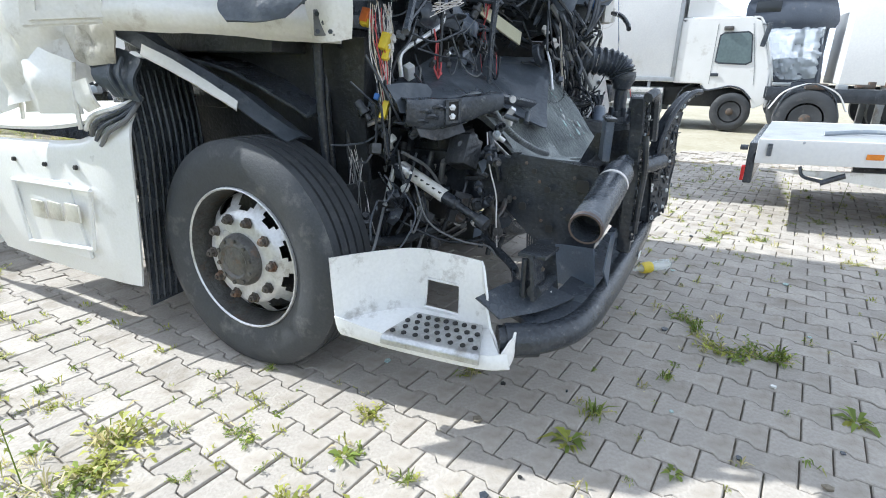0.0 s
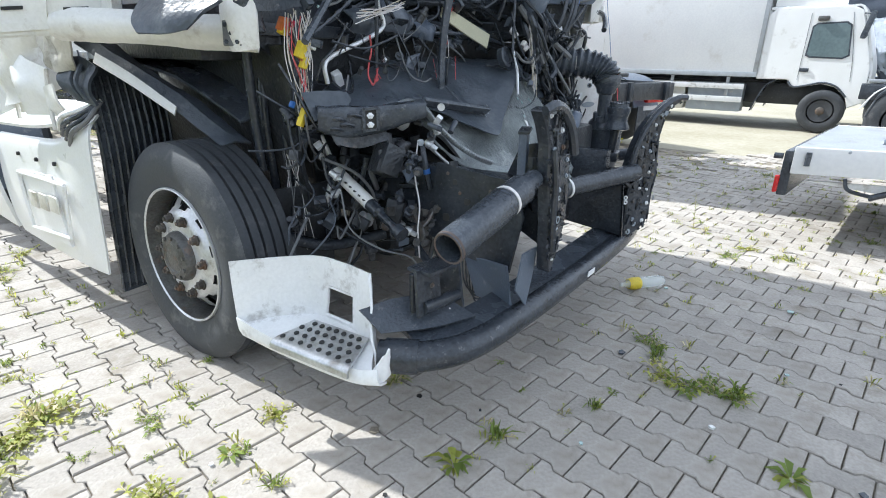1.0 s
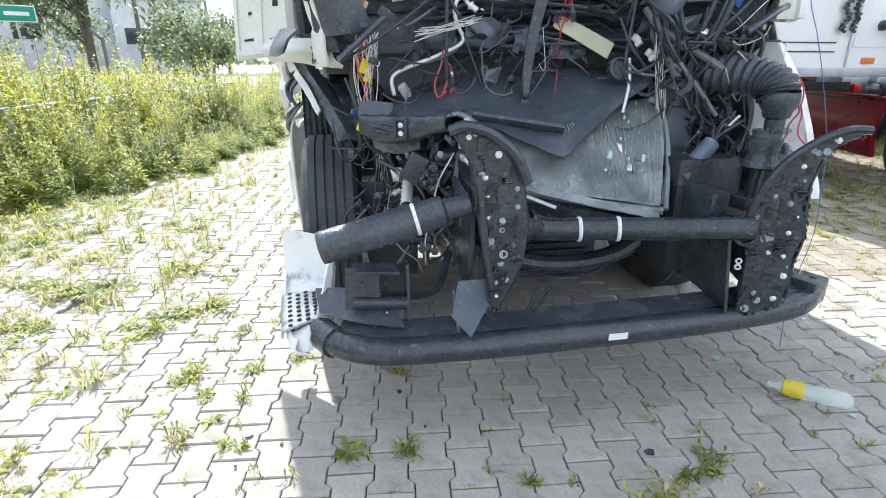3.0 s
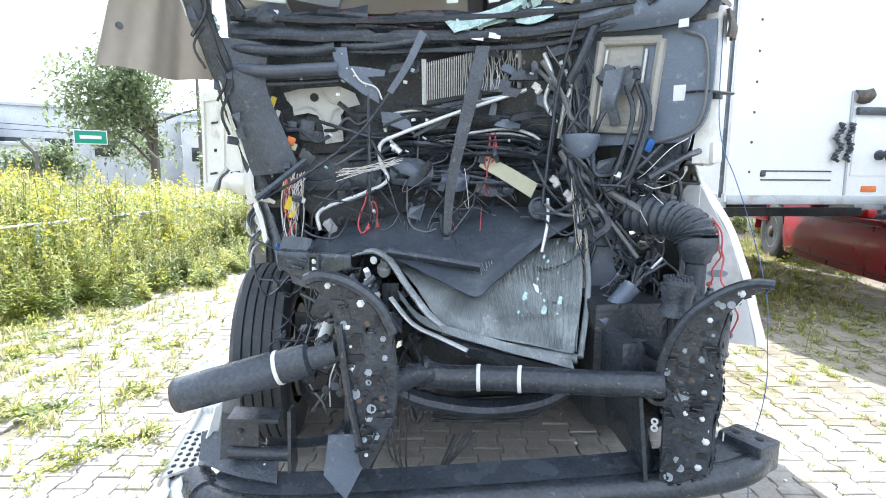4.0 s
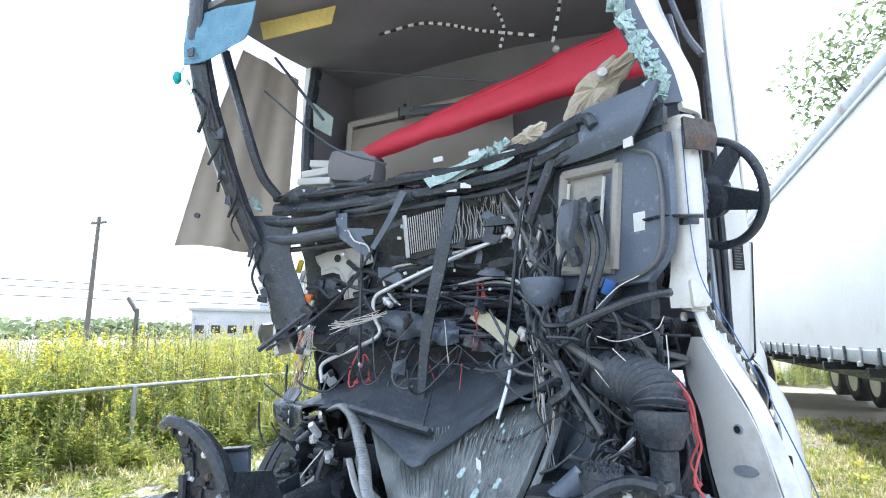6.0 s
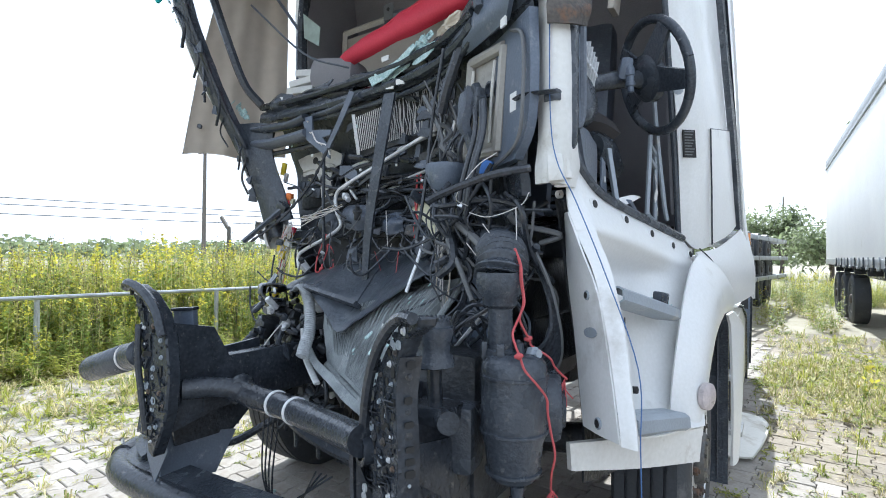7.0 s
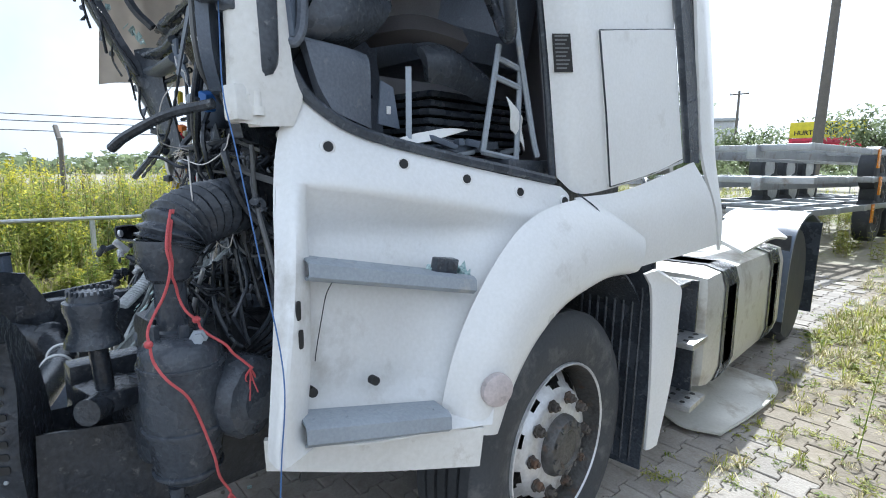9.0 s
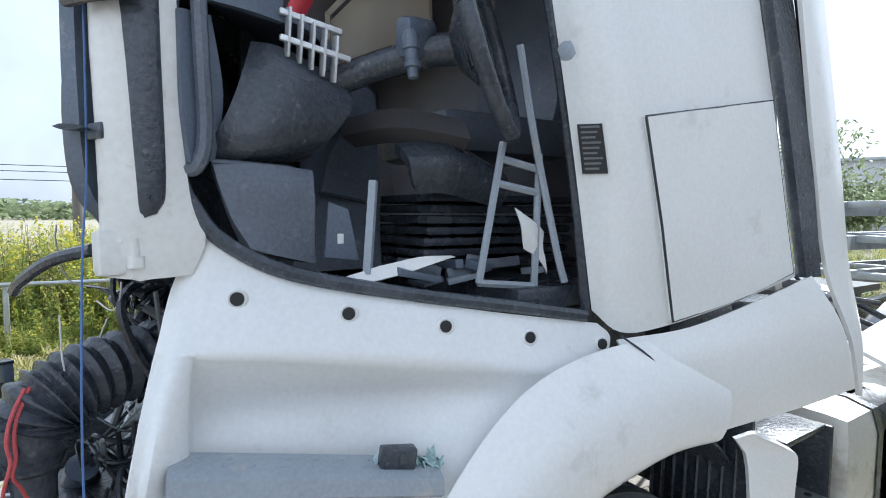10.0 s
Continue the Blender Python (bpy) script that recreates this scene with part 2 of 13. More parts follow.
STRAW = leaf_mat("dry_grass", (0.62, 0.55, 0.31), (0.46, 0.40, 0.20), 0.42)
BLOOM = leaf_mat("goldenrod_bloom", (0.68, 0.60, 0.07), (0.50, 0.48, 0.07), 0.45)
TREE_LEAF = leaf_mat("tree_leaf", (0.25, 0.30, 0.16), (0.17, 0.215, 0.115), 0.52)
BARK = mat("grey_bark", (0.12, 0.10, 0.085), 0.9, scale=6, fine=40, bump=0.6)
POLE = mat("weathered_pole_wood", (0.17, 0.155, 0.14), 0.85, scale=6, fine=40, bump=0.4)
GALV = mat("galvanised_steel", (0.46, 0.48, 0.50), 0.45, 0.6, col2=(0.33, 0.35, 0.37), scale=5, fine=60, bump=0.08, dirt=(0.24, 0.2, 0.16), dirt_amt=0.25, dirt_scale=4)
TARP = mat("white_trailer_skin", (0.78, 0.78, 0.77), 0.45, col2=(0.70, 0.70, 0.70), scale=1.2, fine=30, bump=0.03, dirt=(0.60, 0.58, 0.54), dirt_amt=0.1, dirt_scale=1.4)
RED_PAINT = mat("dark_red_truck_paint", (0.34, 0.010, 0.035), 0.3, col2=(0.25, 0.007, 0.024), scale=3, fine=60, bump=0.03, coat=0.4)
SIGN_GREEN = mat("green_sign_face", (0.01, 0.26, 0.17), 0.5, scale=3, fine=50, bump=0.02)
SIGN_YEL = mat("yellow_sign_face", (0.72, 0.62, 0.03), 0.5, scale=3, fine=50, bump=0.02)
SIGN_RED = mat("red_sign_face", (0.62, 0.03, 0.07), 0.5, scale=3, fine=50, bump=0.02)
SIGN_BLACK = mat("black_print", (0.02, 0.02, 0.02), 0.6, scale=3, fine=50, bump=0.0)
WHITE_PRINT = mat("white_print", (0.8, 0.8, 0.8), 0.6, scale=3, fine=50, bump=0.0)
PINK_LENS = mat("dull_red_reflector", (0.60, 0.53, 0.52), 0.3, scale=20, fine=120, bump=0.15)
RED_LENS = mat("red_lamp_lens", (0.55, 0.02, 0.02), 0.25, scale=20, fine=120, bump=0.1)
ORANGE_LENS = mat("orange_marker_lens", (0.80, 0.26, 0.02), 0.25, scale=20, fine=120, bump=0.1)
ROOF_METAL = mat("pale_sheet_roof", (0.50, 0.53, 0.56), 0.5, 0.2, scale=0.6, fine=8, bump=0.05)
WALL_GREY = mat("pale_hall_wall", (0.62, 0.63, 0.65), 0.8, scale=0.5, fine=8, bump=0.05)
PANE = mat("dark_window_pane", (0.03, 0.035, 0.04), 0.1, scale=1, fine=10, bump=0.0)
CAB_PANE = mat("green_grey_side_pane", (0.15, 0.20, 0.21), 0.12, scale=2, fine=20, bump=0.0)
TANK = mat("brushed_fuel_tank", (0.66, 0.65, 0.60), 0.4, 0.35, col2=(0.56, 0.55, 0.50), scale=3, fine=60, bump=0.05, dirt=(0.33, 0.29, 0.22), dirt_amt=0.3, dirt_scale=4)
BOTTLE = glass_mat("clear_bottle_plastic", (0.85, 0.9, 0.88), 0.08, 0.30)

# ---- building tools ----
BASES = {}


def link_mesh(name, bm, material, smooth=True):
    me = bpy.data.meshes.new(name)
    bmesh.ops.recalc_face_normals(bm, faces=bm.faces)
    bm.to_mesh(me)
    bm.free()
    for p in me.polygons:
        p.use_smooth = smooth
    if smooth:
        me.set_sharp_from_angle(angle=radians(38))
    mats = material if isinstance(material, (list, tuple)) else [material]
    for m in mats:
        me.materials.append(m)
    return new(name, me)


def thing(name, base, label, category, group="", kind=""):
    ob = new(name)
    ob.location = base
    ob.empty_display_size = 0.1
    BASES[ob.name] = Vector(base)
    return tagged(ob, label, category, group, kind)


def part(name, bm, material, parent, label="", smooth=True):
    """One mesh in world coordinates, under a thing or under a part."""
    ob = link_mesh(name, bm, material, smooth)
    ob.parent = parent
    if parent.name in BASES:
        ob.matrix_parent_inverse = Matrix.Translation(-BASES[parent.name])
    if label:
        tagged(ob, label)
    return ob


def solo(name, bm, material, label, category, group="", kind="", smooth=True):
    """A thing of a single mesh."""
    return tagged(link_mesh(name, bm, material, smooth), label, category, group, kind)


def V(*a):
    return Vector(a)


def box(bm, c, s, rot=(0, 0, 0), bevel=0.0, taper=1.0):
    """A block with centre c and size s, turned by degrees, with worn edges."""
    m = Matrix.Translation(c) @ pose(0, 0, 0, *rot)
    r = bmesh.ops.create_cube(bm, size=1.0)
    vs = r["verts"]
    for v in vs:
        k = taper if v.co.z > 0 else 1.0
        v.co = Vector((v.co.x * s[0] * k, v.co.y * s[1] * k, v.co.z * s[2]))
    if bevel:
        es = list({e for v in vs for e in v.link_edges})
        g = bmesh.ops.bevel(bm, geom=es, offset=bevel, segments=2, affect='EDGES', profile=0.6)
        vs = list({v for f in g["faces"] for v in f.verts} | {v for v in vs if v.is_valid})
    bmesh.ops.transform(bm, matrix=m, verts=vs)
    return vs


def frame_of(d):
    d = d.normalized()
    up = Vector((0, 0, 1)) if abs(d.z) < 0.9 else Vector((1, 0, 0))
    a = d.cross(up).normalized()
    return a, d.cross(a).normalized()


def ring(bm, c, a, b, r, n):
    return [bm.verts.new(c + a * (r * math.cos(2 * math.pi * i / n)) + b * (r * math.sin(2 * math.pi * i / n))) for i in range(n)]


def stitch(bm, r0, r1):
    n = len(r0)
    for i in range(n):
        bm.faces.new((r0[i], r0[(i + 1) % n], r1[(i + 1) % n], r1[i]))


def spin(bm, p0, axis, prof, n=24, close=False, caps=True):
    """A body of rotation: prof holds (distance along the axis, radius)."""
    p0, axis = Vector(p0), Vector(axis).normalized()
    a, b = frame_of(axis)
    rs = [ring(bm, p0 + axis * h, a, b, max(r, 1e-4), n) for h, r in prof]
    for i in range(len(rs) - 1):
        stitch(bm, rs[i], rs[i + 1])
    if close:
        stitch(bm, rs[-1], rs[0])
    elif caps:
        bm.faces.new(rs[0]), bm.faces.new(rs[-1])


def cyl(bm, p0, p1, r, r1=None, n=12):
    p0, p1 = Vector(p0), Vector(p1)
    h = (p1 - p0).length
    spin(bm, p0, p1 - p0, [(0, r), (h, r if r1 is None else r1)], n)


def smooth_line(pts, k=6):
    """A Catmull-Rom line through the points."""
    P = [Vector(p) for p in pts]
    if len(P) < 3:
        return P
    P = [P[0] * 2 - P[1]] + P + [P[-1] * 2 - P[-2]]
    out = []
    for i in range(1, len(P) - 2):
        for j in range(k):
            t = j / k
            out.append(0.5 * ((2 * P[i]) + (P[i + 1] - P[i - 1]) * t + (2 * P[i - 1] - 5 * P[i] + 4 * P[i + 1] - P[i + 2]) * t * t
                              + (3 * P[i] - P[i - 1] - 3 * P[i + 1] + P[i + 2]) * t ** 3))
    out.append(P[-2])
    return out


def tube(bm, pts, r, n=8, k=6, radii=None, flat=1.0):
    """A bent tube through the points; radii may vary along it (a function of 0..1)."""
    L = smooth_line(pts, k)
    rings, a = [], None
    for i, p in enumerate(L):
        d = (L[min(i + 1, len(L) - 1)] - L[max(i - 1, 0)]).normalized()
        if a is None:
            a, b = frame_of(d)
        else:
            a = (a - d * a.dot(d)).normalized()
            b = d.cross(a)
        rr = r * (radii(i / (len(L) - 1)) if radii else 1.0)
        rings.append([bm.verts.new(p + a * (rr * math.cos(2 * math.pi * j / n)) + b * (rr * flat * math.sin(2 * math.pi * j / n))) for j in range(n)])
    for i in range(len(rings) - 1):
        stitch(bm, rings[i], rings[i + 1])
    bm.faces.new(rings[0]), bm.faces.new(rings[-1])


def skin(bm, rows, thick=0.004, ku=4, kv=4, rough=0.0, seed=0):
    """A curved sheet through rows of control points, with thickness; rough dents it."""
    lines = [smooth_line(r, ku) if len(r) > 2 else [Vector(r[0]).lerp(Vector(r[1]), j / ku) for j in range(ku + 1)] for r in rows]
    m = len(lines[0])
    cols = []
    for j in range(m):
        c = [l[j] for l in lines]
        cols.append(smooth_line(c, kv) if len(c) > 2 else [c[0].lerp(c[1], q / kv) for q in range(kv + 1)])
    h = len(cols[0])
    G = [[cols[j][i] for j in range(m)] for i in range(h)]
    N = []
    for i in range(h):
        N.append([])
        for j in range(m):
            du = G[i][min(j + 1, m - 1)] - G[i][max(j - 1, 0)]
            dv = G[min(i + 1, h - 1)][j] - G[max(i - 1, 0)][j]
            nn = du.cross(dv)
            N[i].append(nn.normalized() if nn.length > 1e-9 else Vector((0, 0, 1)))
    if rough:
        for i in range(h):
            for j in range(m):
                G[i][j] = G[i][j] + N[i][j] * (rough * (noise.noise(G[i][j] * 7 + Vector((seed, 0, 0))) + 0.5 * noise.noise(G[i][j] * 19)))
    A = [[bm.verts.new(G[i][j]) for j in range(m)] for i in range(h)]
    B = [[bm.verts.new(G[i][j] - N[i][j] * thick) for j in range(m)] for i in range(h)]
    for i in range(h - 1):
        for j in range(m - 1):
            bm.faces.new((A[i][j], A[i][j + 1], A[i + 1][j + 1], A[i + 1][j]))
            bm.faces.new((B[i][j], B[i + 1][j], B[i + 1][j + 1], B[i][j + 1]))
    for i in range(h - 1):
        bm.faces.new((A[i][0], A[i + 1][0], B[i + 1][0], B[i][0]))
        bm.faces.new((A[i][-1], B[i][-1], B[i + 1][-1], A[i + 1][-1]))
    for j in range(m - 1):
        bm.faces.new((A[0][j], B[0][j], B[0][j + 1], A[0][j + 1]))
        bm.faces.new((A[-1][j], A[-1][j + 1], B[-1][j + 1], B[-1][j]))


def plate(bm, pts, thick, push=None):
    """A flat plate with the given outline; thickness along push or its normal."""
    P = [Vector(p) for p in pts]
    nn = Vector((0, 0, 0))
    for i in range(len(P)):
        nn += P[i].cross(P[(i + 1) % len(P)])
    d = (Vector(push).normalized() if push else nn.normalized()) * thick
    a = [bm.verts.new(p) for p in P]
    b = [bm.verts.new(p + d) for p in P]
    bm.faces.new(a), bm.faces.new(b[::-1])
    stitch(bm, a, b)


def B():
    return bmesh.new()


def raw(name, verts, faces, material, smooth=False, mat_index=None):
    me = bpy.data.meshes.new(name)
    me.from_pydata(verts, [], faces)
    mats = material if isinstance(material, (list, tuple)) else [material]
    for m in mats:
        me.materials.append(m)
    if mat_index is not None:
        me.polygons.foreach_set("material_index", mat_index)
    if smooth:
        me.polygons.foreach_set("use_smooth", [True] * len(me.polygons))
    me.update()
    return me

# ---- ground ----
def rough_ground():
    """One sheet out to the horizon: gently uneven soil, slightly lower than the paving."""
    xs = [-1500, -400, -120, -50] + [-24 + 2 * i for i in range(25)] + [50, 120, 400, 1500]
    ys = [-1500, -400, -120, -40] + [-14 + 2 * i for i in range(28)] + [70, 120, 400, 1500]
    vs = []
    for y in ys:
        for x in xs:
            far = max(abs(x), abs(y - 10))
            z = -0.035 + (0.05 * noise.noise(Vector((x * 0.25, y * 0.25, 0))) if 7 < far < 60 and x < -4.4 else 0.0)
            vs.append((x, y, z))
    w = len(xs)
    fs = [(r * w + c, r * w + c + 1, (r + 1) * w + c + 1, (r + 1) * w + c) for r in range(len(ys) - 1) for c in range(w - 1)]
    ob = new("ground", raw("ground", vs, fs, SOIL, True))
    return tagged(ob, "dry weedy soil and sand reaching the horizon", "ground", kind="structure")


ground = rough_ground()

PAVE_TURN = radians(-6.0)
PW, PL = 0.143, 0.196


def paver_shape():
    """An interlocking bone-shaped block: wide ends, narrow waist, chamfered top."""
    zig = 0.023
    side = [(-0.5, zig), (-0.305, zig), (-0.195, 0), (0.195, 0), (0.305, zig), (0.5, zig)]
    g = 0.0028
    pts = [(PW / 2 - g + o, t * (PL - 2 * g)) for t, o in side] + [(-PW / 2 + g + zig - o, t * (PL - 2 * g)) for t, o in reversed(side)]
    return pts


def paver_mesh(px, py, z, tilt, c, s, shape):
    vs, k = [], len(shape)
    for dz, ch in ((-0.03, 0.0), (-0.004, 0.0), (0.0, 0.004)):
        for x, y in shape:
            xx, yy = px + x - math.copysign(ch, x), py + y - (math.copysign(ch, y) if abs(y) > 0.08 else 0)
            vs.append((xx * c - yy * s, xx * s + yy * c, z + dz + tilt[0] * x + tilt[1] * y))
    fs = []
    for r in (0, 1):
        for i in range(k):
            fs.append((r * k + i, r * k + (i + 1) % k, (r + 1) * k + (i + 1) % k, (r + 1) * k + i))
    fs.append(tuple(range(2 * k, 3 * k)))
    return vs, fs


def bald(x, y):
    """Where sand and weeds have grown over the paving: towards the field."""
    n1 = noise.noise(Vector((x * 0.6, y * 0.6, 3.0)))
    if x > 5.0 and y < 4.0 and x + 0.35 * y + 0.5 * n1 > 7.2:
        return 3.0
    return max(0.0, min(1.0, (-3.1 - x) * 0.5 + n1 * 0.9)) if x < -1.8 else max(0.0, min(1.0, (x - 2.0) * 0.28 + (y - 4.0) * 0.18 + n1 * 0.5))

# ---- the wrecked truck: wheels, frame, bumper ----
truck = thing("wrecked_truck", (0, 2.5, 0), "white lorry tractor with torn-off crushed cab front, parked on pavers", "truck")


def wheel(cx_out, y, z, side, R=0.497, steer=0.0, full=True):
    """A steel disc wheel; cx_out is the outer sidewall, side -1 or 1."""
    W = 0.30
    ax = Vector((side, 0, 0))
    ax.rotate(Euler((0, 0, radians(steer))))
    c0 = Vector((cx_out, y, z)) - ax * W           # inner side
    t = B()
    spin(t, c0, ax, [(0.03, R * 0.60), (0.02, R * 0.72), (0.012, R * 0.86), (0.025, R * 0.955), (0.04, R * 0.985)], 56, False, False)
    sw = B()
    spin(sw, c0, ax, [(W - 0.040, R * 0.985), (W - 0.022, R * 0.955), (W - 0.006, R * 0.87), (W - 0.001, R * 0.80), (W - 0.008, R * 0.70), (W - 0.022, R * 0.615), (W - 0.05, R * 0.585)], 56, False, False)
    tr = B()
    prof, x = [(0.035, R * 0.955)], 0.04
    for i in range(5):
        w = (W - 0.08 - 4 * 0.011) / 5
        prof += [(x, R * 0.992), (x + w, R * 0.995 if 0 < i < 4 else R * 0.99)]
        x += w
        if i < 4:
            prof += [(x + 0.001, R - 0.021), (x + 0.010, R - 0.021)]
            x += 0.011
    prof += [(W - 0.035, R * 0.955)]
    spin(tr, c0, ax, prof, 72, False, False)
    for bmesh_ in (t, sw, tr):
        for v in bmesh_.verts:
            if v.co.z < 0.004:
                v.co.z = 0.004
    w = part("front_wheel", t, RUBBER, truck, "truck front wheel with dusty tyre and silver steel rim")
    part("tyre_sidewall", sw, SIDEWALL, w, "dusty scuffed sidewall")
    part("tread", tr, RUBBER, w, "ribbed tread with four grooves")
    rim = B()
    rr = R * 0.612
    spin(rim, c0, ax, [(W - 0.030, rr * 1.01), (W - 0.012, rr * 1.0), (W - 0.010, rr * 0.985), (W - 0.016, rr * 0.968)], 56, False, False)
    part("rim_flange", rim, RIM, w, "silver painted rim flange")
    # rim well in a darker grey than the flange
    barrel = B()
    spin(barrel, c0, ax, [(W - 0.016, rr * 0.967), (W - 0.05, rr * 0.948), (W - 0.085, rr * 0.935), (W - 0.150, rr * 0.93)], 48, False, False)
    part("rim_barrel", barrel, HUB_GREY, w, "dark grey rim well behind the flange")
    disc = B()
    a, b = frame_of(ax)
    n_h = 10
    # dish with ten hand holes: rings of quads, with gaps left open
    rings = []
    for d, q in ((W - 0.115, 0.925), (W - 0.100, 0.90), (W - 0.082, 0.83), (W - 0.066, 0.76), (W - 0.050, 0.71), (W - 0.034, 0.655), (W - 0.028, 0.52), (W - 0.026, 0.36)):
        rings.append(ring(disc, c0 + ax * d, a, b, rr * q * 0.955, 80))
    for k in range(len(rings) - 1):
        for i in range(80):
            if (k == 1 and (i % 8) in (1, 2, 3, 4, 5)) or (k == 2 and (i % 8) in (1, 2, 3, 4, 5)) or (k == 3 and (i % 8) in (2, 3, 4)):
                continue
            disc.faces.new((rings[k][i], rings[k][(i + 1) % 80], rings[k + 1][(i + 1) % 80], rings[k + 1][i]))
    part("disc", disc, RIM, w, "dished steel disc with hand holes")
    back = B()
    spin(back, c0 + ax * 0.02, ax, [(0, rr * 0.86), (W - 0.165, rr * 0.86), (W - 0.16, rr * 0.84), (W - 0.158, rr * 0.3)], 32)
    part("brake_drum", back, ENGINE, w, "black brake drum")
    hub = B()
    spin(hub, c0, ax, [(W - 0.05, rr * 0.38), (W - 0.01, rr * 0.37), (W + 0.012, rr * 0.33), (W + 0.02, rr * 0.24), (W + 0.012, rr * 0.20), (W + 0.016, rr * 0.16)], 32)
    for i in range(10):
        th = 2 * math.pi * i / 10 + 0.2
        p = c0 + ax * (W + 0.0) + a * (rr * 0.30 * math.cos(th)) + b * (rr * 0.30 * math.sin(th))
        cyl(hub, p, p + ax * 0.022, 0.009, n=6)
    part("hub", hub, HUB_GREY, w, "greasy grey iron hub")
    for i in range(10):
        th = 2 * math.pi * i / 10
        p = c0 + ax * (W - 0.03) + a * (rr * 0.565 * math.cos(th)) + b * (rr * 0.565 * math.sin(th))
        nb = B()
        spin(nb, p, ax, [(0, 0.024), (0.008, 0.024), (0.009, 0.018), (0.026, 0.0175), (0.029, 0.013)], 6)
        cyl(nb, p, p + ax * 0.036, 0.009, n=8)
        part("wheel_nut", nb, HUB, w)
    return w


wheel(-1.19, 1.40, 0.485, -1)
wheel(1.185, 1.445, 0.432, 1)

# chassis rails, axle, engine mass
for sx in (-1, 1):
    bm = B()
    box(bm, (sx * 0.40, 3.6, 0.85), (0.08, 5.6, 0.27), bevel=0.01)
    part("chassis_rail", bm, BLACK, truck, "long black chassis rail")
bm = B()
tube(bm, [(-0.95, 1.42, 0.47), (-0.6, 1.42, 0.42), (0, 1.42, 0.36), (0.6, 1.42, 0.42), (0.95, 1.46, 0.45)], 0.075, 12)
part("front_axle", bm, IRON, truck, "forged front axle beam")
bm = B()
box(bm, (0.0, 1.75, 0.95), (0.80, 1.2, 0.72), bevel=0.05)
box(bm, (0.0, 1.55, 0.62), (0.5, 1.3, 0.26), bevel=0.06)
cyl(bm, (0.0, 1.10, 0.80), (0.0, 1.16, 0.80), 0.30, n=28)
part("engine_block", bm, ENGINE, truck, "oily black engine block")

# front underrun beam
bm = B()
BUMP = [(-1.10, 0.27, 0.385), (-1.02, 0.15, 0.385), (-0.85, 0.06, 0.388), (-0.5, 0.035, 0.392), (0.0, 0.03, 0.400), (0.5, 0.04, 0.408), (0.82, 0.075, 0.415), (0.97, 0.15, 0.42), (1.02, 0.24, 0.42)]
tube(bm, BUMP, 0.052, 14, 8)
beam = part("bumper_beam", bm, BLACK, truck, "bent black tubular front underrun beam")
bm = B()
skin(bm, [[(x, y + 0.02, z + 0.045) for x, y, z in BUMP[1:-1]], [(x * 0.97, y + 0.13, z + 0.062) for x, y, z in BUMP[1:-1]]], 0.02, 6, 2)
part("beam_ledge", bm, BLACK_PLAST, beam, "flat black ledge on top of the beam")
bm = B()
box(bm, (0.0, -0.024, 0.410), (0.075, 0.004, 0.026), rot=(4, 0, 0))
part("sticker", bm, PAPER, beam, "small white paper sticker")
bm = B()
box(bm, (0.955, 0.185, 0.445), (0.13, 0.17, 0.115), rot=(0, 0, 24), bevel=0.012)
be = part("beam_end", bm, BLACK_PLAST, beam)
for x, y in ((0.925, 0.215), (0.975, 0.150)):
    bm = B()
    spin(bm, (x, y, 0.501), (0, 0, 1), [(0, 0.014), (0.004, 0.014), (0.005, 0.008)], 12)
    part("bolt_pad", bm, SIGN_BLACK, be)
bm = B()
plate(bm, [(0.885, 0.135, 0.43), (0.915, 0.121, 0.43), (0.915, 0.121, 0.475), (0.885, 0.135, 0.475)], 0.004, (-0.4, -0.9, 0))
part("end_opening", bm, SIGN_BLACK, be)
bm = B()
tube(bm, [(-1.03, 0.155, 0.385), (-1.09, 0.25, 0.385)], 0.060, 14)
part("collar", bm, BLACK, beam)
from mathutils.bvhtree import BVHTree

# ---- driver's side: step panel, wing, door opening, sleeper wall ----
bm = B()
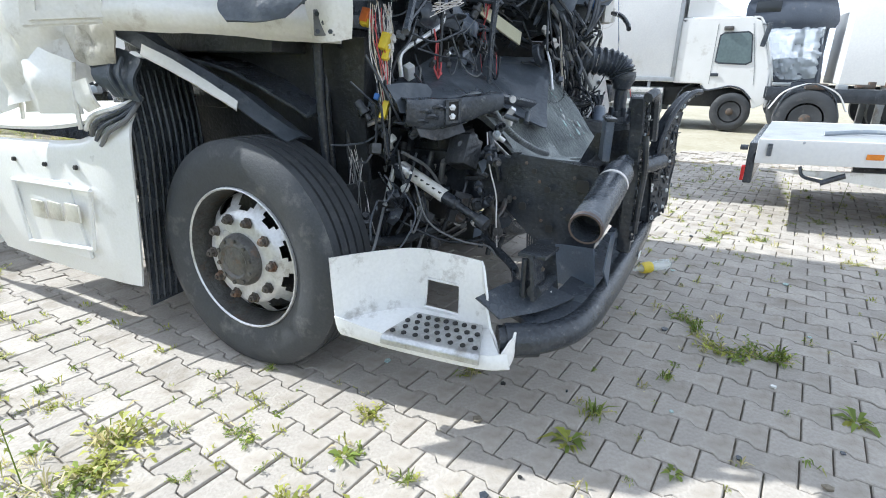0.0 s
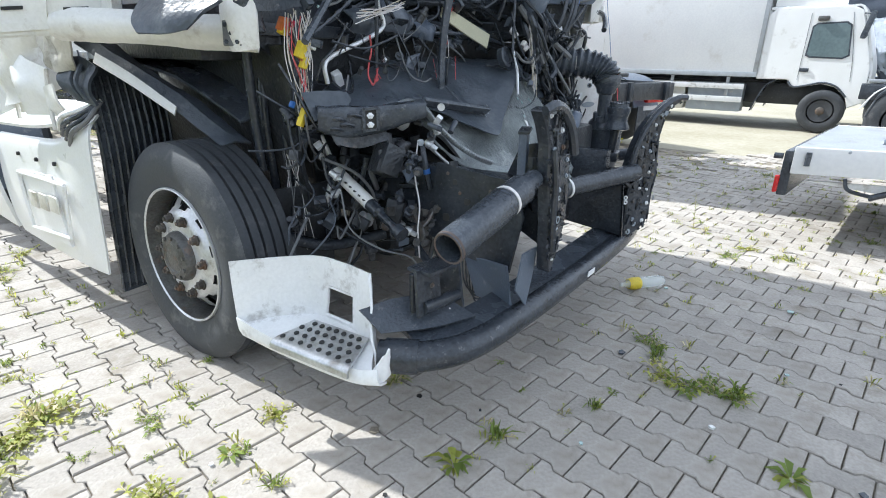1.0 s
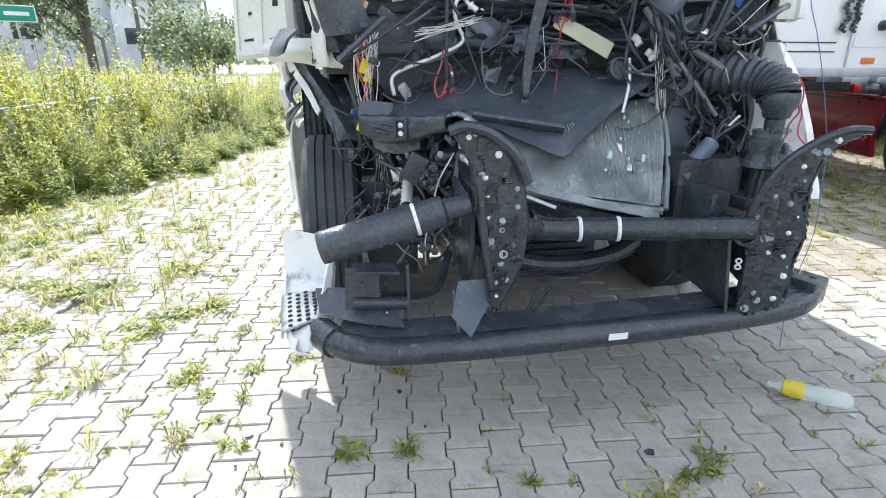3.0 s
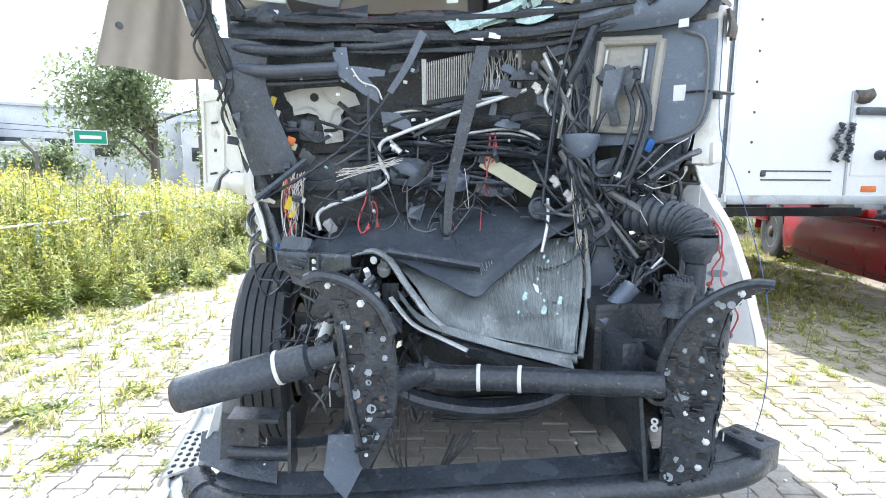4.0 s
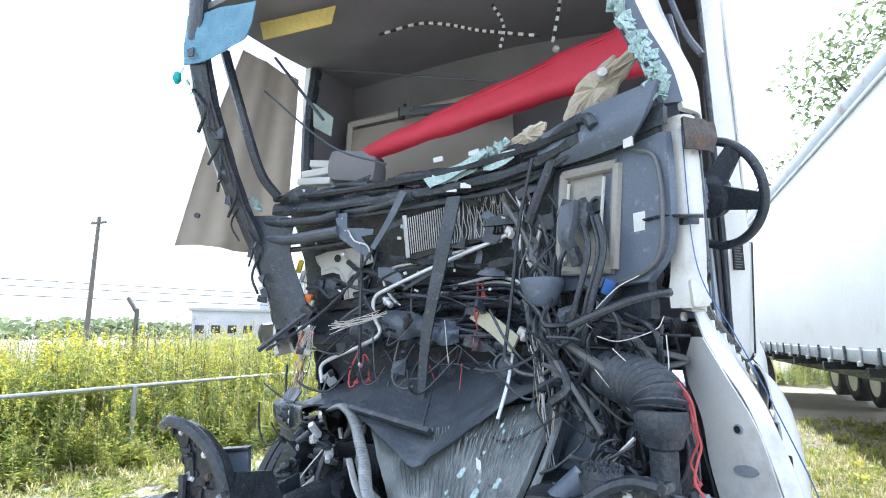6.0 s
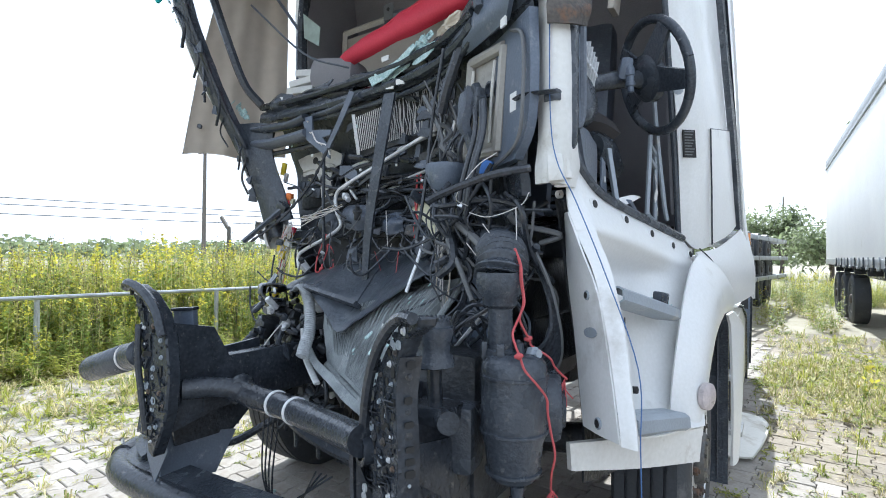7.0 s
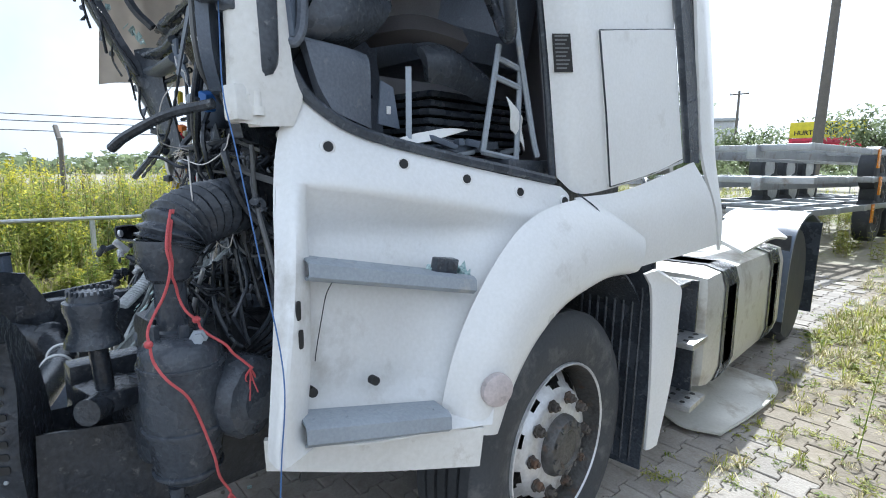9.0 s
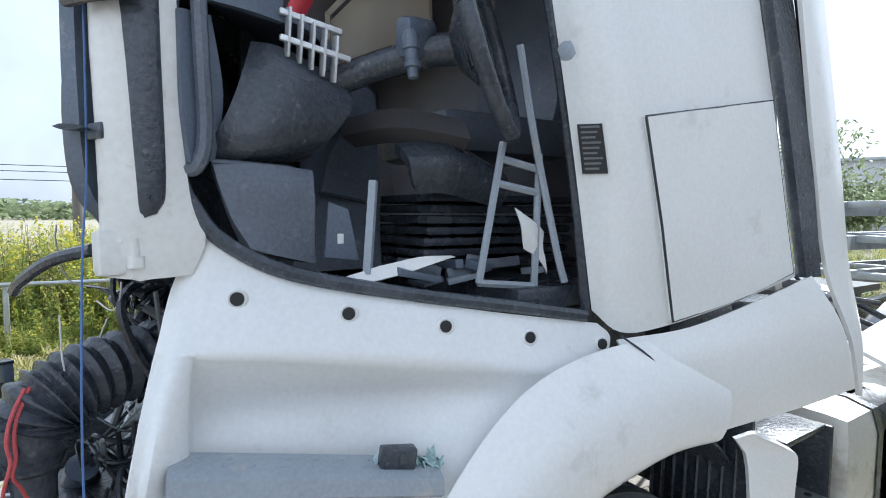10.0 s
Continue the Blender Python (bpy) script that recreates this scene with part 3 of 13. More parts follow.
# white stepped side panel: rows from the top edge down, columns from front to rear
skin(bm, [
    [(0.868, 0.535, 1.530), (0.876, 0.555, 1.570), (0.884, 0.580, 1.600), (0.896, 0.615, 1.580), (0.930, 0.75, 1.505), (1.022, 1.10, 1.430), (1.108, 1.47, 1.368)],
    [(0.878, 0.520, 1.495), (0.890, 0.545, 1.508), (0.900, 0.575, 1.515), (0.908, 0.60, 1.510), (0.947, 0.75, 1.480), (1.035, 1.10, 1.408), (1.125, 1.50, 1.335)],
    [(0.890, 0.505, 1.445), (0.918, 0.530, 1.450), (0.933, 0.56, 1.450), (0.940, 0.59, 1.448), (0.975, 0.74, 1.432), (1.052, 1.08, 1.370), (1.135, 1.48, 1.290)],
    [(0.915, 0.490, 1.390), (0.958, 0.514, 1.394), (0.966, 0.545, 1.392), (0.972, 0.57, 1.388), (1.003, 0.72, 1.370), (1.068, 1.05, 1.318), (1.150, 1.44, 1.252)],
    [(0.922, 0.487, 1.370), (0.968, 0.508, 1.378), (0.968, 0.540, 1.374), (0.955, 0.566, 1.354), (0.982, 0.72, 1.332), (1.044, 1.03, 1.280), (1.156, 1.40, 1.236)],
    [(0.972, 0.455, 1.280), (1.020, 0.480, 1.282), (0.986, 0.53, 1.280), (0.926, 0.558, 1.270), (0.944, 0.72, 1.258), (1.008, 1.00, 1.236), (1.166, 1.32, 1.190)],
    [(1.004, 0.437, 1.190), (1.052, 0.458, 1.188), (1.002, 0.525, 1.188), (0.944, 0.553, 1.180), (0.962, 0.70, 1.175), (1.018, 0.95, 1.140), (1.185, 1.22, 1.100)],
    [(1.038, 0.405, 1.055), (1.086, 0.426, 1.058), (1.024, 0.51, 1.060), (0.965, 0.542, 1.050), (0.985, 0.67, 1.045), (1.030, 0.90, 1.018), (1.203, 1.10, 0.985)],
    [(1.063, 0.382, 0.925), (1.108, 0.396, 0.928), (1.046, 0.49, 0.930), (0.987, 0.526, 0.920), (1.002, 0.65, 0.910), (1.042, 0.86, 0.890), (1.220, 1.02, 0.868)],
    [(1.080, 0.362, 0.835), (1.126, 0.372, 0.833), (1.062, 0.47, 0.832), (1.008, 0.510, 0.822), (1.024, 0.63, 0.812), (1.060, 0.82, 0.792), (1.230, 0.97, 0.780)],
    [(1.086, 0.357, 0.790), (1.134, 0.366, 0.786), (1.100, 0.47, 0.785), (1.118, 0.51, 0.780), (1.150, 0.60, 0.765), (1.190, 0.80, 0.735), (1.237, 0.95, 0.715)],
], -0.006, 5, 4)
panel_tree = BVHTree.FromBMesh(bm)
side = part("step_panel", bm, WHITE, truck, "white stepped plastic side panel under the missing door")
for i, (x, y, z) in enumerate([(0.921, 0.633, 1.476), (0.974, 0.842, 1.435), (1.023, 1.052, 1.393), (1.071, 1.262, 1.351), (1.118, 1.468, 1.317)]):
    n = Vector((0.95, -0.22, 0.15)).normalized()
    hit = panel_tree.ray_cast(Vector((x, y, z)) + n * 0.15, -n)[0]
    q = (hit or Vector((x, y, z))) + n * 0.006
    bm = B()
    spin(bm, q - n * 0.02, n, [(0, 0.022), (0.018, 0.021), (0.021, 0.017), (0.0195, 0.0125)], 20)
    part("hole_rim", bm, WHITE, side)
    bm = B()
    spin(bm, q - n * 0.02, n, [(0, 0.0135), (0.0225, 0.0135)], 20)
    part("fixing_hole", bm, SIGN_BLACK, side, "dark fixing hole")
# dark slots down the panel's front corner
for z, h in ((1.107, 0.046), (1.041, 0.046)):
    n = Vector((0.93, 0.36, 0.05)).normalized()
    hit = panel_tree.ray_cast(Vector((1.065, 0.446, z)) + n * 0.2, -n)[0]
    if hit:
        bm = B()
        w = Vector((0.36, -0.93, 0)).normalized() * 0.009
        plate(bm, [hit + n * 0.001 + w * (0.85 * math.copysign(abs(math.cos(k * 0.524)) ** 0.5, math.cos(k * 0.524))) + V(0, 0, h * 0.5 * math.copysign(abs(math.sin(k * 0.524)) ** 0.5, math.sin(k * 0.524))) for k in range(12)], 0.003, n)
        part("corner_slot", bm, SIGN_BLACK, side, "dark slot in the panel corner")
# front face of the panel, folded inwards beside the intake
bm = B()
skin(bm, [
    [(0.862, 0.56, 1.445), (0.874, 0.535, 1.446), (0.888, 0.510, 1.446)],
    [(0.842, 0.63, 1.335), (0.890, 0.54, 1.335), (0.938, 0.476, 1.336)],
    [(0.876, 0.565, 1.20), (0.940, 0.495, 1.20), (1.000, 0.441, 1.20)],
    [(0.890, 0.575, 1.07), (0.965, 0.49, 1.06), (1.036, 0.411, 1.05)],
    [(0.920, 0.53, 0.92), (0.990, 0.455, 0.92), (1.062, 0.385, 0.92)],
    [(0.950, 0.48, 0.79), (1.015, 0.42, 0.79), (1.084, 0.361, 0.795)],
], 0.006, 6, 4)
face_tree = BVHTree.FromBMesh(bm)
fl = part("front_flange", bm, WHITE, truck, "white folded front face of the side panel")
FN = Vector((-0.72, -0.69, 0))
for x, z, r in ((0.945, 1.187, 0.010), (1.045, 0.822, 0.012)):
    hit = face_tree.ray_cast(Vector((x, 0.46, z)) + FN * 0.3, -FN)[0]
    if hit:
        bm = B()
        spin(bm, hit - FN * 0.004, FN, [(0, r * 1.5), (0.008, r * 1.4), (0.009, r)], 16)
        part("grommet", bm, STEP_GREY, fl)
        bm = B()
        spin(bm, hit - FN * 0.004, FN, [(0, r), (0.010, r)], 16)
        part("fixing_hole", bm, SIGN_BLACK, fl)
hit = face_tree.ray_cast(Vector((0.965, 0.47, 1.075)) + FN * 0.3, -FN)[0]
bm = B()
FA = Vector((0.69, -0.72, 0.1)).normalized()
plate(bm, [hit + FA * (0.040 * math.cos(k * 0.524)) + V(0, 0, 0.016 * math.sin(k * 0.524)) for k in range(12)], 0.004, FN)
part("moulded_slot", bm, STEP_GREY, fl, "shallow grey moulded slot")
# two grey treads
def tread(p0, p1, depth, h):
    p0, p1 = Vector(p0), Vector(p1)
    d = (p1 - p0).normalized()
    o = Vector((d.y, -d.x, 0)).normalized()
    bm = B()
    a, b = p0, p1
    skin(bm, [
        [a - o * depth + V(0, 0, h * 0.5), b - o * depth + V(0, 0, h * 0.5)],
        [a + o * 0.006 + V(0, 0, h * 0.48), b + o * 0.004 + V(0, 0, h * 0.48)],
        [a + o * 0.017 + V(0, 0, h * 0.36), b + o * 0.015 + V(0, 0, h * 0.36)],
        [a + o * 0.020 - V(0, 0, h * 0.30), b + o * 0.018 - V(0, 0, h * 0.30)],
        [a + o * 0.010 - V(0, 0, h * 0.48), b + o * 0.008 - V(0, 0, h * 0.48)],
        [a - o * depth - V(0, 0, h * 0.5), b - o * depth - V(0, 0, h * 0.5)],
    ], 0.006, 6, 1)
    t = part("tread_step", bm, STEP_GREY, truck, "scuffed grey plastic step tread")
    rnd = random.Random(int(p0.z * 100))
    for i in range(9):
        for j in range(2):
            q = a.lerp(b, (i + 0.5 + 0.3 * j) / 9.6) - o * (depth * (0.25 + 0.45 * j)) + V(0, 0, h * 0.5 + 0.002)
            bm = B()
            spin(bm, q, (0, 0, 1), [(0, 0.012), (0.004, 0.010), (0.005, 0.006)], 10)
            part("stud", bm, STEP_GREY, t)
tread((1.040, 0.490, 1.192), (1.132, 0.975, 1.097), 0.07, 0.041)
tread((1.095, 0.440, 0.824), (1.183, 0.822, 0.754), 0.07, 0.047)
bm = B()
tube(bm, [(1.035, 0.565, 1.150), (1.015, 0.560, 1.115), (1.005, 0.553, 1.06), (1.005, 0.535, 0.98), (1.005, 0.530, 0.95)], 0.0013, 6)
part("hanging_lead", bm, CABLE, truck, "thin black lead hanging under the upper step")
# bumper corner skid below
bm = B()
skin(bm, [
    [(0.905, 0.44, 0.745), (1.06, 0.655, 0.735), (1.215, 0.93, 0.715)],
    [(0.91, 0.44, 0.665), (1.06, 0.67, 0.63), (1.205, 0.925, 0.598)],
], 0.02, 6, 3)
part("lower_skid", bm, WHITE_OLD, truck, "white lower skid strip with cracked edge")
# wheel arch and wing
def arch(t, r, y0=1.50, z0=0.50):
    return y0 + r * math.cos(t), z0 + r * math.sin(t)
def arch_radius(deg):
    """The wing hangs low over the tyre in front and lifts away from it behind."""
    return float(np.interp(deg, (48, 60, 90, 150), (0.62, 0.61, 0.525, 0.512)))


rows = []
for f, xo in ((0.0, -0.022), (0.09, 0.006), (0.40, 0.012), (0.70, -0.012), (1.0, -0.080)):
    row = []
    for k in range(7):
        deg = 162 - k * 16.3
        r0, r1 = arch_radius(deg), 0.70 + 0.042 * min(k, 3)
        y, z = arch(radians(deg), r0 + (r1 - r0) * f)
        row.append((1.215 + xo + 0.01 * k, y, z))
    rows.append(row)
bm = B()
skin(bm, rows, 0.008, 5, 3)
wing = part("front_wing", bm, WHITE, truck, "white plastic front wheel wing with flared lip")
bm = B()
spin(bm, (1.242, 0.962, 0.815), (0.93, -0.36, 0), [(-0.01, 0.048), (0.008, 0.047), (0.012, 0.040), (0.014, 0.0)], 28)
part("side_reflector", bm, PINK_LENS, wing, "round faded pale side reflector")
# wing to rear: cab lower rear corner panel
bm = B()
skin(bm, [
    [(1.150, 1.50, 1.330), (1.215, 1.72, 1.350), (1.27, 2.0, 1.415), (1.30, 2.20, 1.465)],
    [(1.185, 1.52, 1.25), (1.25, 1.74, 1.27), (1.31, 2.05, 1.31), (1.35, 2.27, 1.34)],
    [(1.205, 1.70, 1.10), (1.265, 1.82, 1.14), (1.325, 2.10, 1.19), (1.365, 2.33, 1.22)],
    [(1.215, 1.78, 1.03), (1.265, 1.88, 1.06), (1.32, 2.14, 1.08), (1.360, 2.40, 1.10)],
], -0.008, 5, 4)
part("corner_panel", bm, WHITE, truck, "white lower corner panel behind the wing")
bm = B()
tube(bm, [(1.165, 1.49, 1.345), (1.215, 1.56, 1.28), (1.245, 1.66, 1.16), (1.245, 1.742, 1.044)], 0.003, 6)
part("panel_seam", bm, BLACK, truck)
for x, y, z in ((1.045, 0.50, 0.89), (1.058, 0.68, 0.87)):
    bm = B()
    spin(bm, (x - 0.02, y, z), (0.97, -0.2, 0.1), [(0, 0.012), (0.026, 0.012)], 16)
    part("fixing_hole", bm, SIGN_BLACK, side)
# inner arch liner
bm = B()
skin(bm, [[(x, *arch(radians(158 - k * 24), arch_radius(158 - k * 24) + 0.004)) for k in range(7)] for x in (0.78, 1.19)], 0.01, 5, 2)
part("wheel_arch_liner", bm, BLACK_PLAST, truck, "black plastic wheel arch liner")
# ribbed mud flap
bm = B()
skin(bm, [[(0.90, 2.02, 1.10), (1.25, 2.00, 1.10)], [(0.90, 2.05, 0.6), (1.25, 2.03, 0.6)], [(0.90, 1.98, 0.14), (1.25, 1.98, 0.14)]], 0.012, 8, 4)
flap = part("mud_flap", bm, BLACK_PLAST, truck, "ribbed black mud flap behind the driver's front wheel")
for i in range(8):
    bm = B()
    cyl(bm, (0.92 + 0.04 * i, 2.012, 1.0), (0.92 + 0.04 * i, 1.972, 0.16), 0.006, n=6)
    part("rib", bm, BLACK_PLAST, flap)
bm = B()
skin(bm, [[(1.245, 1.89, 1.020), (1.27, 1.94, 1.035), (1.285, 1.97, 1.025)],
          [(1.250, 1.92, 0.985), (1.280, 2.00, 0.995), (1.300, 2.06, 0.98)],
          [(1.255, 1.935, 0.955), (1.285, 2.04, 0.95), (1.305, 2.13, 0.93)],
          [(1.258, 1.955, 0.85), (1.288, 2.04, 0.84), (1.305, 2.125, 0.83)],
          [(1.265, 1.97, 0.55), (1.285, 2.04, 0.55), (1.30, 2.11, 0.55)],
          [(1.262, 1.975, 0.24), (1.272, 2.00, 0.24), (1.285, 2.035, 0.25)]], 0.012, 4, 4)
part("flap_cover", bm, WHITE, truck, "white cover strip behind the wheel")

# dark bay wall behind the panel's front edge
bm = B()
skin(bm, [[(0.80, 0.62, 1.50), (0.88, 0.80, 1.48), (0.93, 1.00, 1.42)], [(0.86, 0.60, 1.15), (0.90, 0.80, 1.12), (0.95, 0.98, 1.10)], [(0.92, 0.55, 0.80), (0.96, 0.75, 0.78), (1.00, 0.95, 0.76)], [(0.93, 0.52, 0.60), (0.98, 0.72, 0.58), (1.02, 0.92, 0.56)]], 0.008, 5, 4, 0.004)
part("bay_wall", bm, ENGINE, truck, "black inner wall behind the step panel")

# ---- behind the cab, driver's side: tank, steps, rear wing ----
bm = B()
box(bm, (0.96, 3.55, 0.58), (0.62, 1.70, 0.66), bevel=0.11)
tank = part("fuel_tank", bm, TANK, truck, "pale grey fuel tank with two dark straps")
for y in (3.02, 3.07, 4.02, 4.07):
    bm = B()
    box(bm, (0.96, y, 0.58), (0.633, 0.026, 0.673), bevel=0.113)
    part("tank_strap", bm, BLACK_PLAST, tank)
bm = B()
box(bm, (0.98, 2.40, 0.58), (0.06, 0.5, 0.6), bevel=0.008)
sb = part("step_box", bm, BLACK, truck, "black step box behind the wheel")
bm = B()
box(bm, (1.05, 2.62, 0.58), (0.36, 0.02, 0.6), bevel=0.004)
part("side_plate", bm, BLACK, sb)
bm = B()
box(bm, (1.08, 2.46, 0.875), (0.26, 0.30, 0.02), bevel=0.004)
part("top_plate", bm, BLACK_PLAST, sb)
for z, y in ((0.60, 2.5), (0.28, 2.52)):
    bm = B()
    box(bm, (1.18, y, z), (0.24, 0.22, 0.03), bevel=0.004)
    st = part("alu_step", bm, ALU, sb, "perforated aluminium step")
    for i in range(3):
        for j in range(3):
            bm = B()
            spin(bm, (1.11 + 0.07 * i, y - 0.07 + 0.07 * j, z + 0.0155), (0, 0, 1), [(0, 0.014), (0.003, 0.012)], 8)
            part("hole", bm, SIGN_BLACK, st)
bm = B()
skin(bm, [[(1.24, 3.35, 0.95), (1.28, 3.85, 1.0), (1.28, 4.30, 0.96)], [(1.02, 3.30, 1.06), (1.04, 3.9, 1.14), (1.02, 4.55, 1.10)]], 0.02, 5, 4)
part("tank_cover", bm, WHITE, truck, "white panel over the tank")
bm = B()
skin(bm, [[(1.28, 4.42, 0.30), (1.29, 4.44, 0.8), (1.29, 4.65, 1.02), (1.29, 5.1, 1.10), (1.28, 5.6, 1.0)], [(0.72, 4.42, 0.30), (0.72, 4.44, 0.8), (0.72, 4.65, 1.02), (0.72, 5.1, 1.10), (0.72, 5.6, 1.0)]], 0.02, 6, 4)
part("rear_wing", bm, BLUE_GREY, truck, "dark grey rear wing")
bm = B()
skin(bm, [[(1.275, 4.46, 0.96), (0.75, 4.48, 0.96)], [(1.275, 4.45, 0.6), (0.75, 4.47, 0.6)], [(1.27, 4.47, 0.20), (0.75, 4.48, 0.20)]], 0.015, 4, 4)
part("front_flap", bm, ENGINE, truck, "black flap before the rear wheels")
bm = B()
skin(bm, [[(1.29, 5.65, 0.98), (0.75, 5.7, 0.98)], [(1.27, 5.67, 0.14), (0.75, 5.7, 0.14)]], 0.015, 3, 3)
part("rear_flap", bm, BLACK_PLAST, truck, "black rear flap")
for sx in (-1, 1):
    for dx in (0, 0.34):
        bm = B()
        spin(bm, (sx * (1.22 - dx), 5.05, 0.49), (-sx, 0, 0), [(0, 0.28), (0, 0.46), (0.03, 0.49), (0.27, 0.49), (0.30, 0.46), (0.30, 0.28)], 32)
        part("rear_wheel", bm, RUBBER, truck)
bm = B()
plate(bm, [(-0.55, 4.6, 1.10), (0.55, 4.6, 1.10), (0.45, 5.6, 1.06), (-0.45, 5.6, 1.06)], 0.05)
cyl(bm, (0, 5.0, 1.0), (0, 5.0, 1.10), 0.5, n=24)
part("fifth_wheel", bm, IRON, truck, "greasy fifth wheel plate")
rn = random.Random(8)
for i in range(36):
    p = V(rn.uniform(-0.6, 0.95), rn.uniform(2.5, 4.3), rn.uniform(0.95, 1.25))
    bm = B()
    if i % 2:
        box(bm, p, (rn.uniform(0.05, 0.25), rn.uniform(0.05, 0.3), rn.uniform(0.04, 0.12)), rot=(rn.uniform(-15, 15), rn.uniform(-15, 15), rn.uniform(0, 90)), bevel=0.01)
        part("chassis_fitting", bm, rn.choice((BLACK, IRON, GALV)), truck)
    else:
        tube(bm, [p, p + V(rn.uniform(-0.2, 0.2), 0.15, rn.uniform(-0.05, 0.15)), p + V(rn.uniform(-0.2, 0.3), 0.4, -0.05)], rn.uniform(0.008, 0.02), 7)
        part("air_line", bm, rn.choice((CABLE, IRON)), truck)
# passenger side: battery box skirt continues, rear wing
bm = B()
skin(bm, [[(-1.34, 3.12, 0.86), (-1.33, 3.9, 0.84)], [(-1.36, 3.12, 0.6), (-1.35, 3.9, 0.6)], [(-1.31, 3.12, 0.30), (-1.31, 3.9, 0.32)]], 0.02, 5, 4)
part("side_skirt", bm, WHITE, truck, "white side skirt, rear part")
bm = B()
skin(bm, [[(-1.30, 4.35, 0.30), (-1.31, 4.40, 0.8), (-1.31, 4.62, 1.02), (-1.31, 5.1, 1.10), (-1.30, 5.6, 0.9)], [(-0.72, 4.35, 0.30), (-0.72, 4.40, 0.8), (-0.72, 4.62, 1.02), (-0.72, 5.1, 1.10), (-0.72, 5.6, 0.9)]], 0.02, 6, 4)
part("rear_wing", bm, BLUE_GREY, truck, "dark grey rear wing")
bm = B()
skin(bm, [[(-1.20, 1.95, 1.06), (-1.29, 2.3, 0.97), (-1.30, 3.0, 0.93), (-1.30, 3.9, 0.90)], [(-0.80, 2.0, 1.10), (-0.80, 2.3, 1.06), (-0.80, 3.0, 1.02), (-0.80, 3.9, 0.98)]], 0.015, 6, 4)
part("skirt_top", bm, WHITE_OLD, truck, "white top cover of the side skirt")
bm = B()
skin(bm, [[(-1.27, 2.30, 1.75), (-1.34, 2.36, 1.75), (-1.36, 2.62, 1.75)], [(-1.26, 2.2, 1.40), (-1.36, 2.30, 1.38), (-1.38, 2.6, 1.36)], [(-1.18, 2.15, 1.18), (-1.30, 2.25, 1.12), (-1.36, 2.55, 1.06)]], 0.012, 6, 5, 0.05, 9)
part("crumpled_panel", bm, WHITE_OLD, truck, "crumpled white rear corner panel, passenger side")
bm = B()
skin(bm, [[(-1.25, 2.38, 3.45), (-1.33, 2.62, 3.45)], [(-1.28, 2.38, 2.4), (-1.36, 2.62, 2.4)], [(-1.30, 2.40, 1.6), (-1.38, 2.66, 1.5)], [(-1.33, 2.55, 1.05), (-1.38, 2.70, 1.0)]], 0.012, 4, 6)
part("air_deflector", bm, WHITE, truck, "white air deflector, passenger side")
# panel lying on the ground
bm = B()
skin(bm, [[(0.95, 2.80, 0.09), (1.15, 2.72, 0.04), (1.34, 2.80, 0.018)], [(0.92, 3.10, 0.11), (1.16, 3.10, 0.06), (1.40, 3.20, 0.016)], [(0.92, 3.40, 0.10), (1.17, 3.45, 0.055), (1.43, 3.62, 0.016)], [(1.05, 3.75, 0.09), (1.20, 3.78, 0.06), (1.38, 3.80, 0.03)]], -0.012, 6, 6, 0.006, 4)
fallen = solo("fallen_panel", bm, TANK, "pale grey panel lying on the pavers under the tank", "panel")
bm = B()
tube(bm, [(1.34, 2.80, 0.026), (1.40, 3.20, 0.024), (1.43, 3.62, 0.024), (1.38, 3.80, 0.04)], 0.009, 6)
edge = link_mesh("rolled_rim", bm, TANK)
edge.parent = fallen
for x, y in ((1.30, 2.95), (1.36, 3.45)):
    bm = B()
    spin(bm, (x, y, 0.026), (0.1, 0, 1), [(0, 0.010), (0.008, 0.010)], 10)
    hole = link_mesh("fixing_hole", bm, SIGN_BLACK)
    hole.parent = fallen

# ---- cab shell ----
def straight_line(pts, k=4):
    out = []
    for a, b in zip(pts, pts[1:]):
        out += [a.lerp(b, j / k) for j in range(k)]
    return out + [pts[-1]]

bm = B()
# sleeper wall with the door's rear pillar, driver's side
skin(bm, [
    [(1.015, 1.12, 3.36), (1.065, 1.16, 3.37), (1.10, 1.25, 3.38), (1.13, 1.50, 3.38), (1.150, 1.72, 3.36)],
    [(1.055, 1.275, 2.45), (1.105, 1.305, 2.45), (1.152, 1.40, 2.45), (1.185, 1.70, 2.45), (1.208, 1.93, 2.45)],
    [(1.085, 1.375, 1.88), (1.142, 1.415, 1.88), (1.192, 1.495, 1.89), (1.228, 1.80, 1.90), (1.246, 2.06, 1.90)],
    [(1.090, 1.425, 1.62), (1.145, 1.465, 1.61), (1.190, 1.57, 1.62), (1.235, 1.85, 1.64), (1.258, 2.12, 1.66)],
    [(1.093, 1.465, 1.40), (1.143, 1.52, 1.345), (1.186, 1.65, 1.355), (1.238, 1.90, 1.405), (1.268, 2.17, 1.462)],
], -0.03, 5, 5)
wall = part("sleeper_wall", bm, WHITE, truck, "white sleeper cab side wall with locker panel")
OUT = V(0.97, -0.22, 0.05)
LOCK = [
    [V(1.197, 1.512, 1.880), V(1.224, 1.77, 1.925), V(1.241, 2.02, 1.970)],
    [V(1.196, 1.59, 1.62), V(1.236, 1.84, 1.635), V(1.257, 2.09, 1.66)],
    [V(1.193, 1.655, 1.368), V(1.240, 1.90, 1.415), V(1.267, 2.135, 1.475)],
]
bm = B()
skin(bm, [[p + OUT * 0.012 for p in r] for r in LOCK], -0.016, 5, 4)
part("locker_panel", bm, WHITE, wall, "white locker flap with dark gap round it")
bm = B()
rim = LOCK[0] + [LOCK[1][2], LOCK[2][2], LOCK[2][1], LOCK[2][0], LOCK[1][0], LOCK[0][0]]
